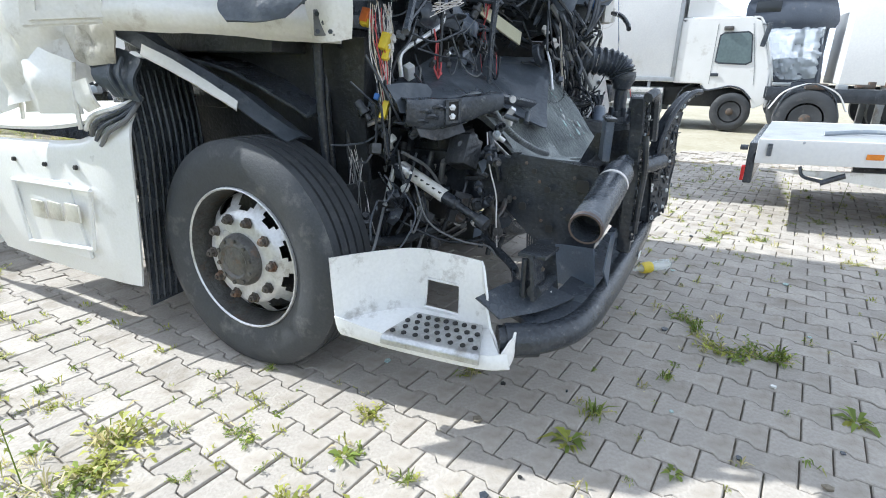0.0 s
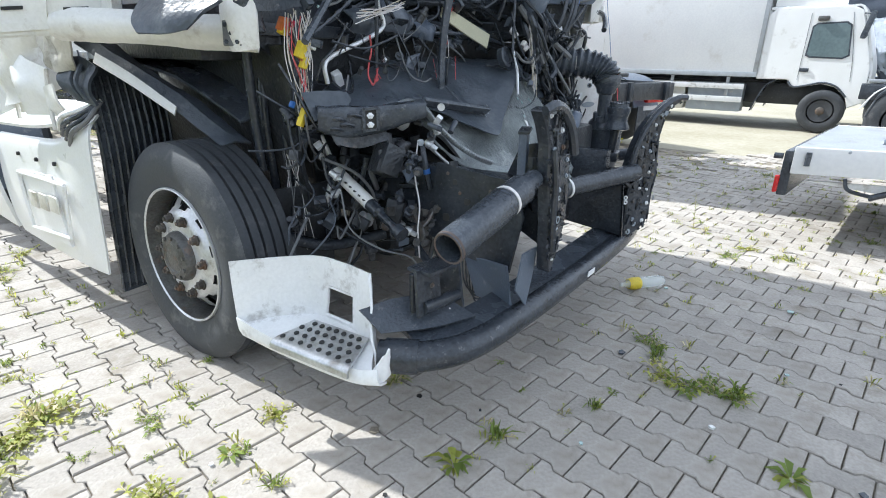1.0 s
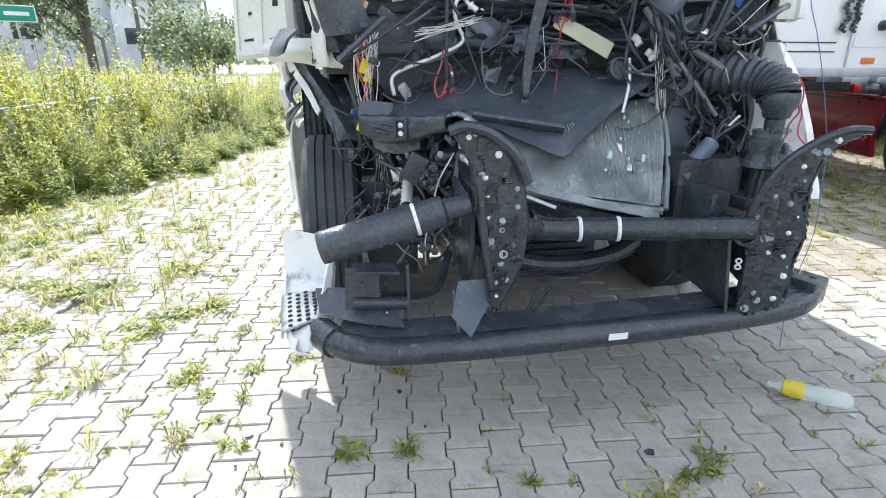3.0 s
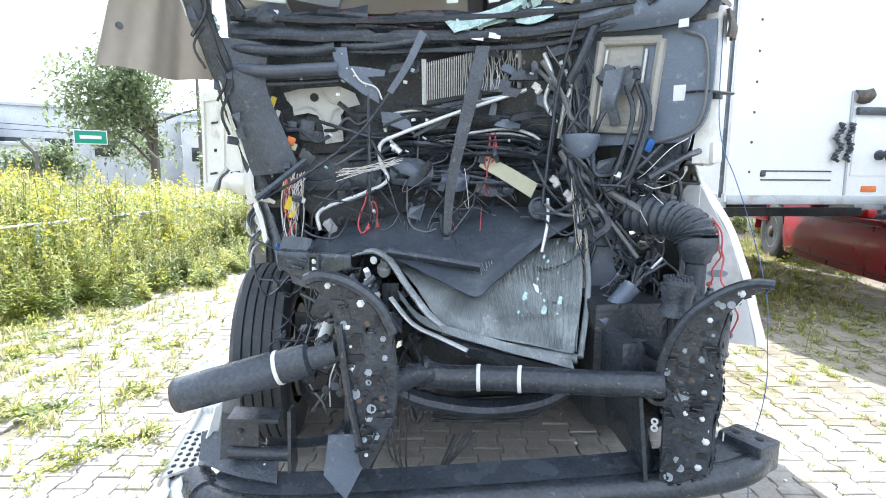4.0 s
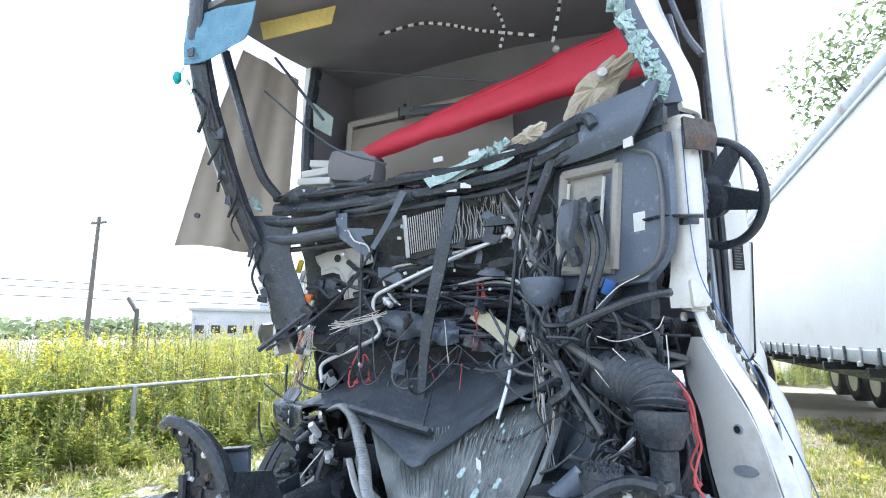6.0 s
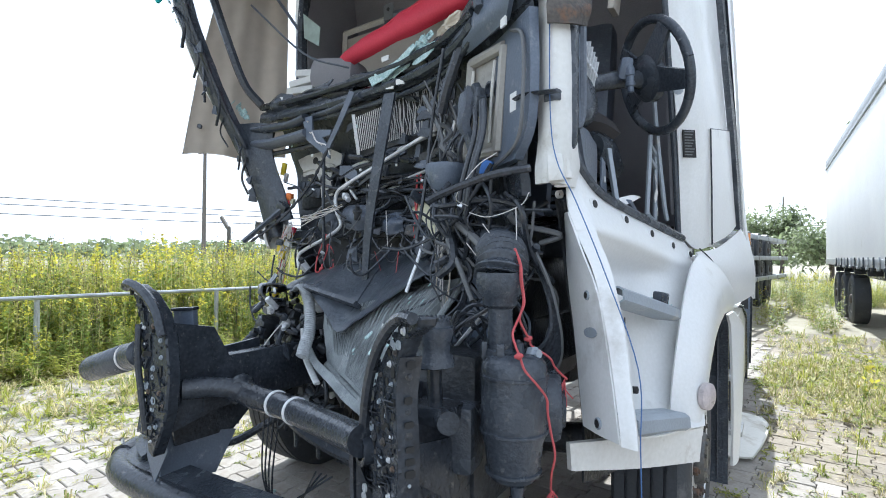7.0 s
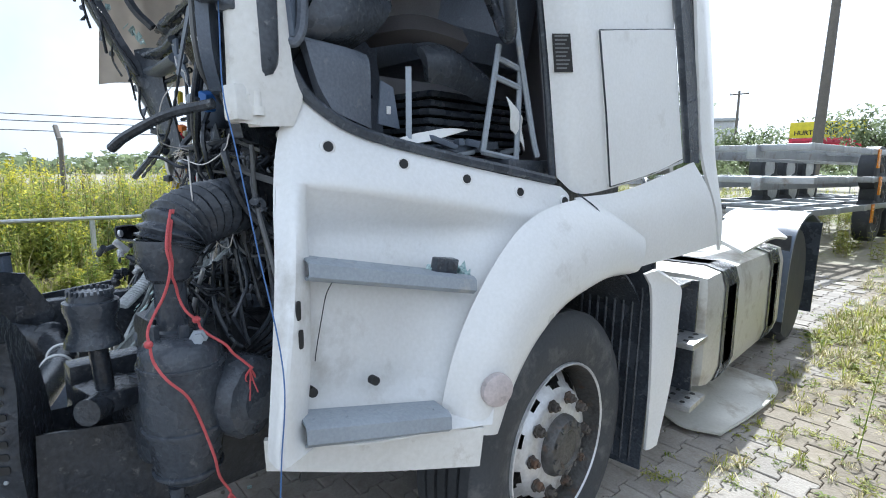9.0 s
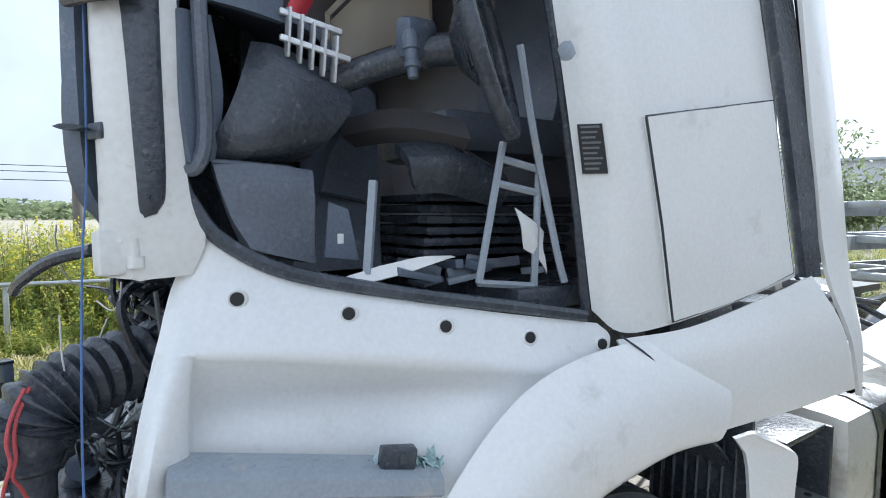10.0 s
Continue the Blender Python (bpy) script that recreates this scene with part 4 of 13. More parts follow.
tube(bm, [p + OUT * 0.009 for p in straight_line(rim)], 0.0038, 6, 1)
part("panel_gap", bm, BLACK, wall)
LAB = V(0.66, -0.75, 0)
LC = [V(1.102, 1.386, 1.862), V(1.146, 1.424, 1.862), V(1.103, 1.408, 1.745), V(1.150, 1.446, 1.745)]
bm = B()
plate(bm, [LC[0] + LAB * 0.004, LC[1] + LAB * 0.004, LC[3] + LAB * 0.004, LC[2] + LAB * 0.004], 0.006, LAB)
lab = part("warning_label", bm, SIGN_BLACK, wall, "black label with rows of unreadable white print")
for i in range(9):
    u0, u1 = (i + 0.35) / 9.5, (i + 0.75) / 9.5
    a, b = LC[0].lerp(LC[2], u0).lerp(LC[1].lerp(LC[3], u0), 0.12), LC[0].lerp(LC[2], u0).lerp(LC[1].lerp(LC[3], u0), 0.88 - 0.1 * (i % 3))
    c, d = LC[0].lerp(LC[2], u1).lerp(LC[1].lerp(LC[3], u1), 0.88 - 0.1 * (i % 3)), LC[0].lerp(LC[2], u1).lerp(LC[1].lerp(LC[3], u1), 0.12)
    bm = B()
    plate(bm, [p + LAB * 0.0095 for p in (a, b, c, d)], 0.0015, LAB)
    part("print_bar", bm, GREY_CABLE, lab)

# rear edge: black seal strips, white side air deflector
bm = B()
skin(bm, [[(1.150, 1.73, 3.36), (1.155, 1.83, 3.36)], [(1.208, 1.94, 2.45), (1.215, 2.05, 2.45)], [(1.246, 2.07, 1.90), (1.256, 2.17, 1.90)], [(1.266, 2.18, 1.46), (1.278, 2.25, 1.46)]], 0.03, 3, 5)
part("rear_seal", bm, BLACK_PLAST, truck, "black rubber strip at the cab's rear edge")
bm = B()
tube(bm, [(1.19, 1.90, 3.36), (1.245, 2.09, 2.45), (1.275, 2.20, 1.90), (1.29, 2.26, 1.50)], 0.010, 8)
part("seal_cord", bm, BLACK, truck, "black cord along the cab's rear edge")
bm = B()
skin(bm, [[(1.21, 1.84, 3.4), (1.20, 1.95, 3.4), (1.18, 2.06, 3.4)], [(1.268, 2.03, 2.45), (1.262, 2.13, 2.45), (1.245, 2.24, 2.45)], [(1.288, 2.18, 1.82), (1.292, 2.28, 1.82), (1.280, 2.38, 1.82)],
          [(1.302, 2.27, 1.48), (1.312, 2.36, 1.48), (1.300, 2.43, 1.50)], [(1.345, 2.36, 1.26), (1.350, 2.42, 1.25), (1.335, 2.47, 1.25)], [(1.352, 2.43, 1.07), (1.350, 2.45, 1.07), (1.34, 2.48, 1.08)]], 0.012, 4, 5)
part("air_deflector", bm, WHITE, truck, "narrow white air deflector at the cab's rear")

# cab back wall, floor, roof, far side wall
bm = B()
skin(bm, [[(-1.22, 1.84, 3.42), (0.0, 1.80, 3.44), (1.12, 1.76, 3.40)], [(-1.24, 2.06, 2.40), (0.0, 2.03, 2.40), (1.18, 2.00, 2.40)], [(-1.24, 2.24, 1.42), (0.0, 2.22, 1.42), (1.22, 2.20, 1.42)]], 0.04, 4, 5)
part("back_wall", bm, WHITE_OLD, truck, "cab back wall")
bm = B()
skin(bm, [[(-1.16, 1.77, 3.36), (1.08, 1.70, 3.34)], [(-1.18, 2.00, 2.40), (1.13, 1.94, 2.40)], [(-1.18, 2.18, 1.46), (1.16, 2.12, 1.46)]], 0.012, 4, 5)
part("back_lining", bm, HEADLINER, truck, "dark felt lining of the cab's back wall")
bm = B()
skin(bm, [[(-1.20, 0.42, 3.32), (0, 0.30, 3.40), (0.70, 0.62, 3.34)], [(-1.22, 1.2, 3.50), (0, 1.2, 3.58), (1.08, 1.2, 3.50)], [(-1.22, 1.86, 3.46), (0, 1.84, 3.52), (1.15, 1.76, 3.44)]], 0.04, 6, 5)
part("roof_skin", bm, WHITE, truck, "white cab roof")
bm = B()
skin(bm, [[(-1.18, 0.46, 3.02), (0, 0.36, 3.10), (0.70, 0.66, 3.03)], [(-1.20, 1.1, 3.10), (0, 1.1, 3.18), (1.04, 1.1, 3.10)], [(-1.20, 1.62, 3.20), (0, 1.62, 3.26), (1.10, 1.62, 3.20)], [(-1.20, 1.84, 3.22), (0, 1.82, 3.28), (1.11, 1.74, 3.22)]], 0.03, 6, 5)
part("headliner", bm, HEADLINER, truck, "dark felt headliner")
bm = B()
box(bm, (0.0, 1.72, 1.43), (2.06, 0.90, 0.06), bevel=0.01)
box(bm, (-0.50, 1.35, 1.42), (1.0, 0.6, 0.05), bevel=0.01)
part("cab_floor", bm, BLACK_PLAST, truck, "black cab floor")
# two black panels paint the shade under the cab and in the wheel bay
bm = B()
box(bm, (-0.02, 1.72, 1.345), (2.02, 0.90, 0.09), bevel=0.01)
part("under_cab_shade", bm, ENGINE, truck, "black panel standing for the shade under the cab floor")
bm = B()
skin(bm, [[(-0.84, 0.98, 1.36), (-0.86, 1.5, 1.38), (-0.88, 2.15, 1.38)], [(-0.80, 1.02, 1.05), (-0.80, 1.5, 1.1), (-0.82, 2.15, 1.1)], [(-0.72, 1.05, 0.7), (-0.72, 1.5, 0.7), (-0.74, 2.15, 0.7)]], 0.015, 5, 5, 0.01)
part("wheel_bay_shade", bm, ENGINE, truck, "black panel standing for the shade inside the wheel bay")
# passenger side wall
bm = B()
skin(bm, [
    [(-1.20, 1.30, 3.40), (-1.22, 1.8, 3.42), (-1.22, 2.22, 3.42)],
    [(-1.22, 1.30, 2.70), (-1.24, 1.8, 2.70), (-1.24, 2.22, 2.70)],
    [(-1.22, 1.42, 2.10), (-1.25, 1.8, 2.10), (-1.25, 2.22, 2.10)],
    [(-1.22, 1.52, 1.48), (-1.26, 1.8, 1.45), (-1.26, 2.25, 1.40)],
], 0.04, 4, 4)
part("passenger_wall", bm, WHITE_OLD, truck, "dented white passenger side wall")

# windscreen pillars
PIL = [V(-0.99, 0.95, 1.40), V(-1.06, 0.885, 1.68), V(-1.105, 0.80, 1.90), V(-1.15, 0.70, 2.10), V(-1.175, 0.60, 2.32), V(-1.20, 0.49, 2.60), V(-1.215, 0.43, 2.90), V(-1.19, 0.43, 3.34)]
bm = B()
skin(bm, [[p + V(-0.045, 0.03, 0), p + V(-0.030, -0.012, 0), p + V(0.035, -0.010, 0.004), p + V(0.050, 0.05, 0)] for p in PIL], 0.02, 4, 5, 0.010, 4)
part("windscreen_pillar", bm, BLACK_PLAST, truck, "crushed black windscreen pillar, passenger side")
bm = B()
tube(bm, [p + V(0.045, 0.0, 0) for p in PIL[2:]], 0.014, 8, 6, lambda u: 1 + 0.3 * math.sin(31 * u))
part("pillar_seal", bm, BLACK, truck, "torn black rubber seal on the pillar")
bm = B()
skin(bm, [[p + V(-0.066 - 0.016 * math.sin(3 * k), 0.05, 0), p + V(-0.040, -0.006, 0)] for k, p in enumerate(PIL[3:])], 0.006, 3, 5, 0.014, 2)
part("pillar_skin", bm, WHITE_OLD, truck, "torn white skin of the pillar")
bm = B()
skin(bm, [[(-1.150, 0.86, 1.92), (-1.112, 0.80, 1.90)], [(-1.130, 0.88, 1.80), (-1.088, 0.82, 1.79)], [(-1.100, 0.92, 1.66), (-1.055, 0.875, 1.65)], [(-1.060, 0.95, 1.50), (-1.015, 0.92, 1.49)]], 0.006, 3, 5, 0.010, 6)
part("pillar_foot_skin", bm, WHITE_OLD, truck, "torn white strip beside the dashboard cheek")
for z, y in ((1.84, 0.82), (1.62, 0.88)):
    bm = B()
    box(bm, (-1.085 - 0.12 * (z - 1.62), y - 0.006, z), (0.05, 0.012, 0.035), rot=(0, 8, 35), bevel=0.004)
    part("dark_clip", bm, BLACK_PLAST, truck)
bm = B()
skin(bm, [[(0.87, 0.40, 2.14), (0.915, 0.44, 2.13), (0.93, 0.52, 2.13)], [(0.84, 0.41, 2.28), (0.895, 0.44, 2.28), (0.925, 0.54, 2.28)], [(0.77, 0.46, 2.50), (0.825, 0.49, 2.50), (0.87, 0.60, 2.50)], [(0.70, 0.52, 2.78), (0.76, 0.56, 2.78), (0.81, 0.68, 2.78)], [(0.66, 0.58, 3.05), (0.71, 0.62, 3.05), (0.77, 0.74, 3.05)]], 0.02, 4, 5, 0.004)
part("windscreen_pillar", bm, WHITE, truck, "white windscreen pillar bent inwards, driver's side")
bm = B()
skin(bm, [[(0.80, 0.395, 2.16), (0.87, 0.40, 2.16)], [(0.76, 0.405, 2.30), (0.84, 0.41, 2.30)], [(0.69, 0.46, 2.50), (0.77, 0.46, 2.50)], [(0.63, 0.52, 2.78), (0.70, 0.52, 2.78)]], 0.02, 4, 5, 0.006)
part("pillar_trim", bm, BLUE_GREY, truck, "blue-grey inner pillar trim")
bm = B()
tube(bm, [(0.945, 0.52, 2.36), (0.90, 0.58, 2.50), (0.85, 0.68, 2.78), (0.81, 0.74, 3.05)], 0.011, 6)
part("rain_gutter", bm, BLACK_PLAST, truck, "black rain gutter strip")
# crumpled hinge top with rust-brown tape
bm = B()
skin(bm, [[(0.86, 0.385, 2.10), (0.91, 0.42, 2.10), (0.95, 0.50, 2.11)], [(0.86, 0.375, 2.05), (0.92, 0.40, 2.05), (0.96, 0.48, 2.06)], [(0.86, 0.38, 2.00), (0.92, 0.41, 2.00), (0.95, 0.48, 2.01)]], 0.012, 5, 5, 0.02)
part("torn_hinge", bm, HUB, truck, "torn rusty upper hinge")
# door frame, driver's side
bm = B()
tube(bm, [(0.86, 0.66, 2.60), (0.885, 0.56, 2.3), (0.880, 0.535, 2.02), (0.880, 0.54, 1.74), (0.886, 0.568, 1.65), (0.900, 0.62, 1.585), (0.932, 0.745, 1.520), (0.998, 1.003, 1.464), (1.055, 1.24, 1.424), (1.100, 1.433, 1.390)], 0.016, 8, 6)
tube(bm, [(1.082, 1.455, 1.392), (1.070, 1.40, 1.80), (1.046, 1.27, 2.45), (1.010, 1.14, 3.2)], 0.013, 8, 6)
part("door_seal", bm, BLACK_PLAST, truck, "black rubber seal round the empty door opening")

# dash bulkhead under the windscreen, pushed back on the passenger's side
bm = B()
skin(bm, [
    [(-1.06, 1.02, 2.14), (-0.5, 0.96, 2.13), (0.0, 0.90, 2.12), (0.45, 0.68, 2.12), (0.80, 0.40, 2.14)],
    [(-1.04, 1.13, 1.95), (-0.5, 1.09, 1.95), (0.0, 0.98, 1.95), (0.45, 0.76, 1.95), (0.80, 0.44, 1.95)],
    [(-1.00, 1.16, 1.70), (-0.5, 1.14, 1.70), (0.0, 1.04, 1.70), (0.45, 0.82, 1.70), (0.78, 0.45, 1.70)],
    [(-0.97, 1.15, 1.42), (-0.5, 1.16, 1.40), (0.0, 1.14, 1.40), (0.45, 0.97, 1.42), (0.76, 0.48, 1.50)],
], 0.03, 5, 4, 0.02)
part("bulkhead", bm, BLACK_PLAST, truck, "crushed dark grey dashboard bulkhead")
bm = B()
skin(bm, [
    [(-1.10, 0.93, 2.07), (-0.5, 0.86, 2.05), (0.0, 0.80, 2.05), (0.45, 0.60, 2.06), (0.81, 0.36, 2.08)],
    [(-1.10, 0.95, 2.13), (-0.5, 0.87, 2.12), (0.0, 0.81, 2.12), (0.45, 0.61, 2.13), (0.81, 0.36, 2.15)],
    [(-1.08, 1.08, 2.19), (-0.5, 1.04, 2.17), (0.0, 1.00, 2.16), (0.45, 0.82, 2.17), (0.80, 0.55, 2.18)],
    [(-1.08, 1.16, 2.17), (-0.5, 1.14, 2.15), (0.0, 1.10, 2.15), (0.45, 0.92, 2.15), (0.80, 0.66, 2.16)],
], 0.02, 5, 4, 0.012)
part("windscreen_sill", bm, BLACK_PLAST, truck, "buckled black windscreen sill")
# tunnel and dark space below
bm = B()
skin(bm, [
    [(-0.95, 1.10, 1.42), (0, 1.15, 1.42), (0.74, 0.75, 1.42)],
    [(-0.70, 1.12, 1.15), (0, 1.15, 1.15), (0.60, 0.95, 1.15)],
    [(-0.60, 1.14, 0.6), (0, 1.16, 0.6), (0.55, 1.1, 0.6)],
], 0.02, 6, 5, 0.02)
part("firewall", bm, ENGINE, truck, "oily black firewall below the cab")

# ---- passenger's side ----
# white corner step with a window and a perforated tread
step = thing("corner_step", (-1.15, 0.5, 0.3), "broken white plastic bumper corner step with perforated tread", "truck step")
bm = B()
skin(bm, [
    [(-1.264, 0.85, 0.625), (-1.14, 0.75, 0.63), (-1.035, 0.64, 0.632), (-1.02, 0.50, 0.632), (-1.03, 0.37, 0.631)],
    [(-1.268, 0.84, 0.50), (-1.14, 0.745, 0.52), (-1.045, 0.64, 0.53), (-1.03, 0.50, 0.53), (-1.045, 0.35, 0.53)],
    [(-1.268, 0.83, 0.375), (-1.15, 0.74, 0.395), (-1.06, 0.64, 0.398), (-1.045, 0.50, 0.398), (-1.07, 0.31, 0.398)],
], 0.008, 9, 8)
bmesh.ops.delete(bm, geom=[f for f in bm.faces if 0.446 < f.calc_center_median().y < 0.580 and f.calc_center_median().x > -1.10 and 0.415 < f.calc_center_median().z < 0.528], context='FACES')
part("upright", bm, WHITE_PLAST, step, "white upright shell with a square hole")
bm = B()
tube(bm, straight_line([V(-1.034, 0.442, 0.524), V(-1.034, 0.584, 0.524), V(-1.052, 0.584, 0.417), V(-1.052, 0.440, 0.417), V(-1.034, 0.442, 0.524)], 3), 0.0065, 8, 1)
part("hole_rim", bm, WHITE_PLAST, step, "moulded rim round the square hole")
bm = B()
skin(bm, [
    [(-1.268, 0.83, 0.41), (-1.25, 0.60, 0.385), (-1.205, 0.30, 0.375), (-1.17, 0.21, 0.385)],
    [(-1.262, 0.81, 0.345), (-1.252, 0.60, 0.34), (-1.215, 0.30, 0.335), (-1.18, 0.195, 0.345)],
    [(-1.20, 0.78, 0.325), (-1.20, 0.60, 0.315), (-1.16, 0.30, 0.315), (-1.13, 0.21, 0.32)],
], 0.008, 5, 3)
part("lower_lip", bm, WHITE_PLAST, step, "white rounded lower lip")
bm = B()
skin(bm, [[(-1.03, 0.372, 0.631), (-1.048, 0.352, 0.62)], [(-1.045, 0.352, 0.53), (-1.075, 0.322, 0.52)], [(-1.07, 0.312, 0.43), (-1.105, 0.288, 0.42)], [(-1.11, 0.268, 0.345), (-1.150, 0.240, 0.335)]], 0.008, 5, 8, 0.016)
part("broken_end", bm, WHITE_PLAST, step, "jagged broken white end")
bm = B()
skin(bm, [[(-1.19, 0.235, 0.325), (-1.15, 0.205, 0.33), (-1.115, 0.205, 0.34)], [(-1.185, 0.232, 0.36), (-1.145, 0.200, 0.37), (-1.118, 0.200, 0.375)], [(-1.150, 0.205, 0.42), (-1.138, 0.198, 0.43), (-1.125, 0.198, 0.445)]], 0.008, 5, 5, 0.006)
part("curled_tip", bm, WHITE_PLAST, step, "curled torn white tip")
bm = B()
skin(bm, [[(-1.268, 0.83, 0.380), (-1.15, 0.738, 0.394), (-1.06, 0.64, 0.397), (-1.045, 0.50, 0.397), (-1.07, 0.31, 0.395)],
          [(-1.268, 0.82, 0.372), (-1.20, 0.72, 0.378), (-1.16, 0.61, 0.382), (-1.145, 0.47, 0.382), (-1.13, 0.27, 0.38)],
          [(-1.268, 0.82, 0.365), (-1.262, 0.70, 0.360), (-1.25, 0.58, 0.358), (-1.235, 0.44, 0.356), (-1.185, 0.22, 0.356)]], 0.008, 5, 4)
part("step_floor", bm, WHITE_PLAST, step, "white floor of the step")
TC = [V(-1.108, 0.585, 0.407), V(-1.082, 0.335, 0.407), V(-1.258, 0.630, 0.380), V(-1.224, 0.282, 0.380)]


def on_tread(u, v):
    return TC[0].lerp(TC[1], u).lerp(TC[2].lerp(TC[3], u), v)


bm = B()
skin(bm, [[on_tread(u, 0.0) for u in (0, 0.5, 1)], [on_tread(u, 0.5) for u in (0, 0.5, 1)], [on_tread(u, 1.0) for u in (0, 0.5, 1)], [on_tread(u, 1.06) - V(0, 0, 0.022) for u in (0, 0.5, 1)]], 0.010, 5, 4)
tr_ob = part("tread_plate", bm, ALU, step, "perforated aluminium tread plate")
for j in range(4):
    for i in range(7 + j % 2):
        p = on_tread((i + (0.85 if j % 2 == 0 else 0.35)) / 7.7, 0.12 + 0.235 * j)
        bm = B()
        spin(bm, p - V(0, 0, 0.012), (-0.25, 0, 1), [(0, 0.0095), (0.026, 0.0095), (0.0265, 0.008)], 12)
        part("punched_hole", bm, SIGN_BLACK, tr_ob)

# side skirt behind the wheel with a raised panel
bm = B()
skin(bm, [
    [(-1.20, 1.90, 1.06), (-1.27, 1.98, 1.02), (-1.275, 2.2, 0.93), (-1.28, 2.6, 0.90), (-1.28, 3.1, 0.88)],
    [(-1.28, 1.84, 0.98), (-1.30, 1.98, 0.94), (-1.305, 2.2, 0.88), (-1.31, 2.6, 0.85), (-1.31, 3.1, 0.83)],
    [(-1.29, 1.86, 0.7), (-1.315, 2.02, 0.68), (-1.32, 2.2, 0.66), (-1.325, 2.6, 0.64), (-1.325, 3.1, 0.62)],
    [(-1.285, 1.90, 0.45), (-1.305, 2.04, 0.42), (-1.31, 2.2, 0.41), (-1.315, 2.6, 0.40), (-1.315, 3.1, 0.40)],
    [(-1.28, 1.94, 0.285), (-1.28, 2.05, 0.275), (-1.285, 2.2, 0.272), (-1.29, 2.6, 0.27), (-1.29, 3.1, 0.28)],
], 0.01, 5, 5)
skirt = part("side_skirt", bm, WHITE, truck, "white plastic side skirt behind the passenger's front wheel")
bm = B()
skin(bm, [[(-1.326, 2.28, 0.74), (-1.332, 2.62, 0.72)], [(-1.330, 2.25, 0.55), (-1.336, 2.62, 0.55)], [(-1.325, 2.22, 0.38), (-1.33, 2.62, 0.38)]], 0.014, 4, 4)
part("raised_panel", bm, WHITE, skirt)
for i in range(3):
    bm = B()
    y = 2.53 - i * 0.145
    box(bm, (-1.352, y, 0.585 + 0.01 * i), (0.010, 0.105, 0.085), bevel=0.004)
    part("badge_bar", bm, TANK, skirt, "raised plain badge block")
bm = B()
FR = [V(-1.335, 2.75, 0.70), V(-1.335, 2.10, 0.72), V(-1.335, 2.16, 0.44), V(-1.335, 2.72, 0.39)]
for p, q in zip(FR, FR[1:] + FR[:1]):
    cyl(bm, p, q, 0.010, n=8)
part("moulded_frame", bm, WHITE, skirt)
for y, z in ((2.72, 0.80), (2.45, 0.80), (2.2, 0.81)):
    bm = B()
    spin(bm, (-1.318, y, z), (-1, 0, 0.15), [(0, 0.011), (0.012, 0.010)], 12)
    part("fixing_hole", bm, SIGN_BLACK, skirt)
# ribbed flap
bm = B()
skin(bm, [[(-1.20, 1.99, 1.28), (-0.86, 2.0, 1.25)], [(-1.205, 1.95, 0.9), (-0.86, 1.98, 0.9)], [(-1.21, 1.99, 0.5), (-0.86, 2.0, 0.5)], [(-1.20, 2.03, 0.14), (-0.86, 2.03, 0.16)]], 0.012, 8, 5)
flap = part("mud_flap", bm, BLACK_PLAST, truck, "ribbed black mud flap behind the passenger's front wheel")
for i in range(11):
    bm = B()
    tube(bm, [(-1.20 + 0.033 * i, 1.975, 1.22), (-1.20 + 0.033 * i, 1.935, 0.9), (-1.20 + 0.033 * i, 1.975, 0.5), (-1.20 + 0.033 * i, 2.015, 0.16)], 0.008, 6, 4)
    part("rib", bm, BLACK_PLAST, flap)
# torn wing strip
bm = B()
skin(bm, [
    [(-1.24, 1.90, 1.36), (-1.16, 1.68, 1.24), (-1.07, 1.46, 1.10), (-0.99, 1.27, 0.96)],
    [(-1.20, 1.90, 1.40), (-1.12, 1.67, 1.28), (-1.02, 1.45, 1.14), (-0.93, 1.25, 0.98)],
    [(-1.12, 1.90, 1.40), (-1.05, 1.67, 1.26), (-0.95, 1.45, 1.12), (-0.86, 1.25, 0.96)],
], 0.012, 8, 1, 0.010)
strip = part("wing_strip", bm, COVER, truck, "torn dark grey inner wing strip with white paint scraps")
bm = B()
skin(bm, [[(-1.235, 1.76, 1.285), (-1.165, 1.60, 1.195), (-1.095, 1.42, 1.085)], [(-1.215, 1.77, 1.325), (-1.145, 1.61, 1.235), (-1.075, 1.43, 1.115)]], 0.012, 8, 3, 0.012)
part("paint_scrap", bm, WHITE_OLD, strip, "scrap of white painted plastic")
# inner arch
bm = B()
skin(bm, [[(-1.12, 1.95, 1.30), (-0.70, 1.98, 1.30)], [(-1.0, 1.55, 1.22), (-0.66, 1.55, 1.25)], [(-0.92, 1.22, 1.05), (-0.66, 1.18, 1.1)]], 0.012, 6, 5, 0.01)
part("inner_arch", bm, BLACK_PLAST, truck, "black inner wheel arch")
# cab sill, passenger's side
bm = B()
skin(bm, [
    [(-1.34, 1.74, 1.475), (-1.22, 1.50, 1.47), (-1.08, 1.25, 1.455), (-0.96, 1.02, 1.445)],
    [(-1.375, 1.74, 1.44), (-1.255, 1.49, 1.435), (-1.115, 1.24, 1.42), (-0.985, 1.00, 1.41)],
    [(-1.365, 1.74, 1.40), (-1.245, 1.49, 1.395), (-1.105, 1.24, 1.38), (-0.975, 1.00, 1.37)],
    [(-1.33, 1.74, 1.375), (-1.21, 1.49, 1.37), (-1.07, 1.24, 1.355), (-0.94, 1.01, 1.345)],
], 0.016, 10, 5, 0.007)
sill = part("cab_sill", bm, WHITE_OLD, truck, "bent white sill beam under the passenger door opening")
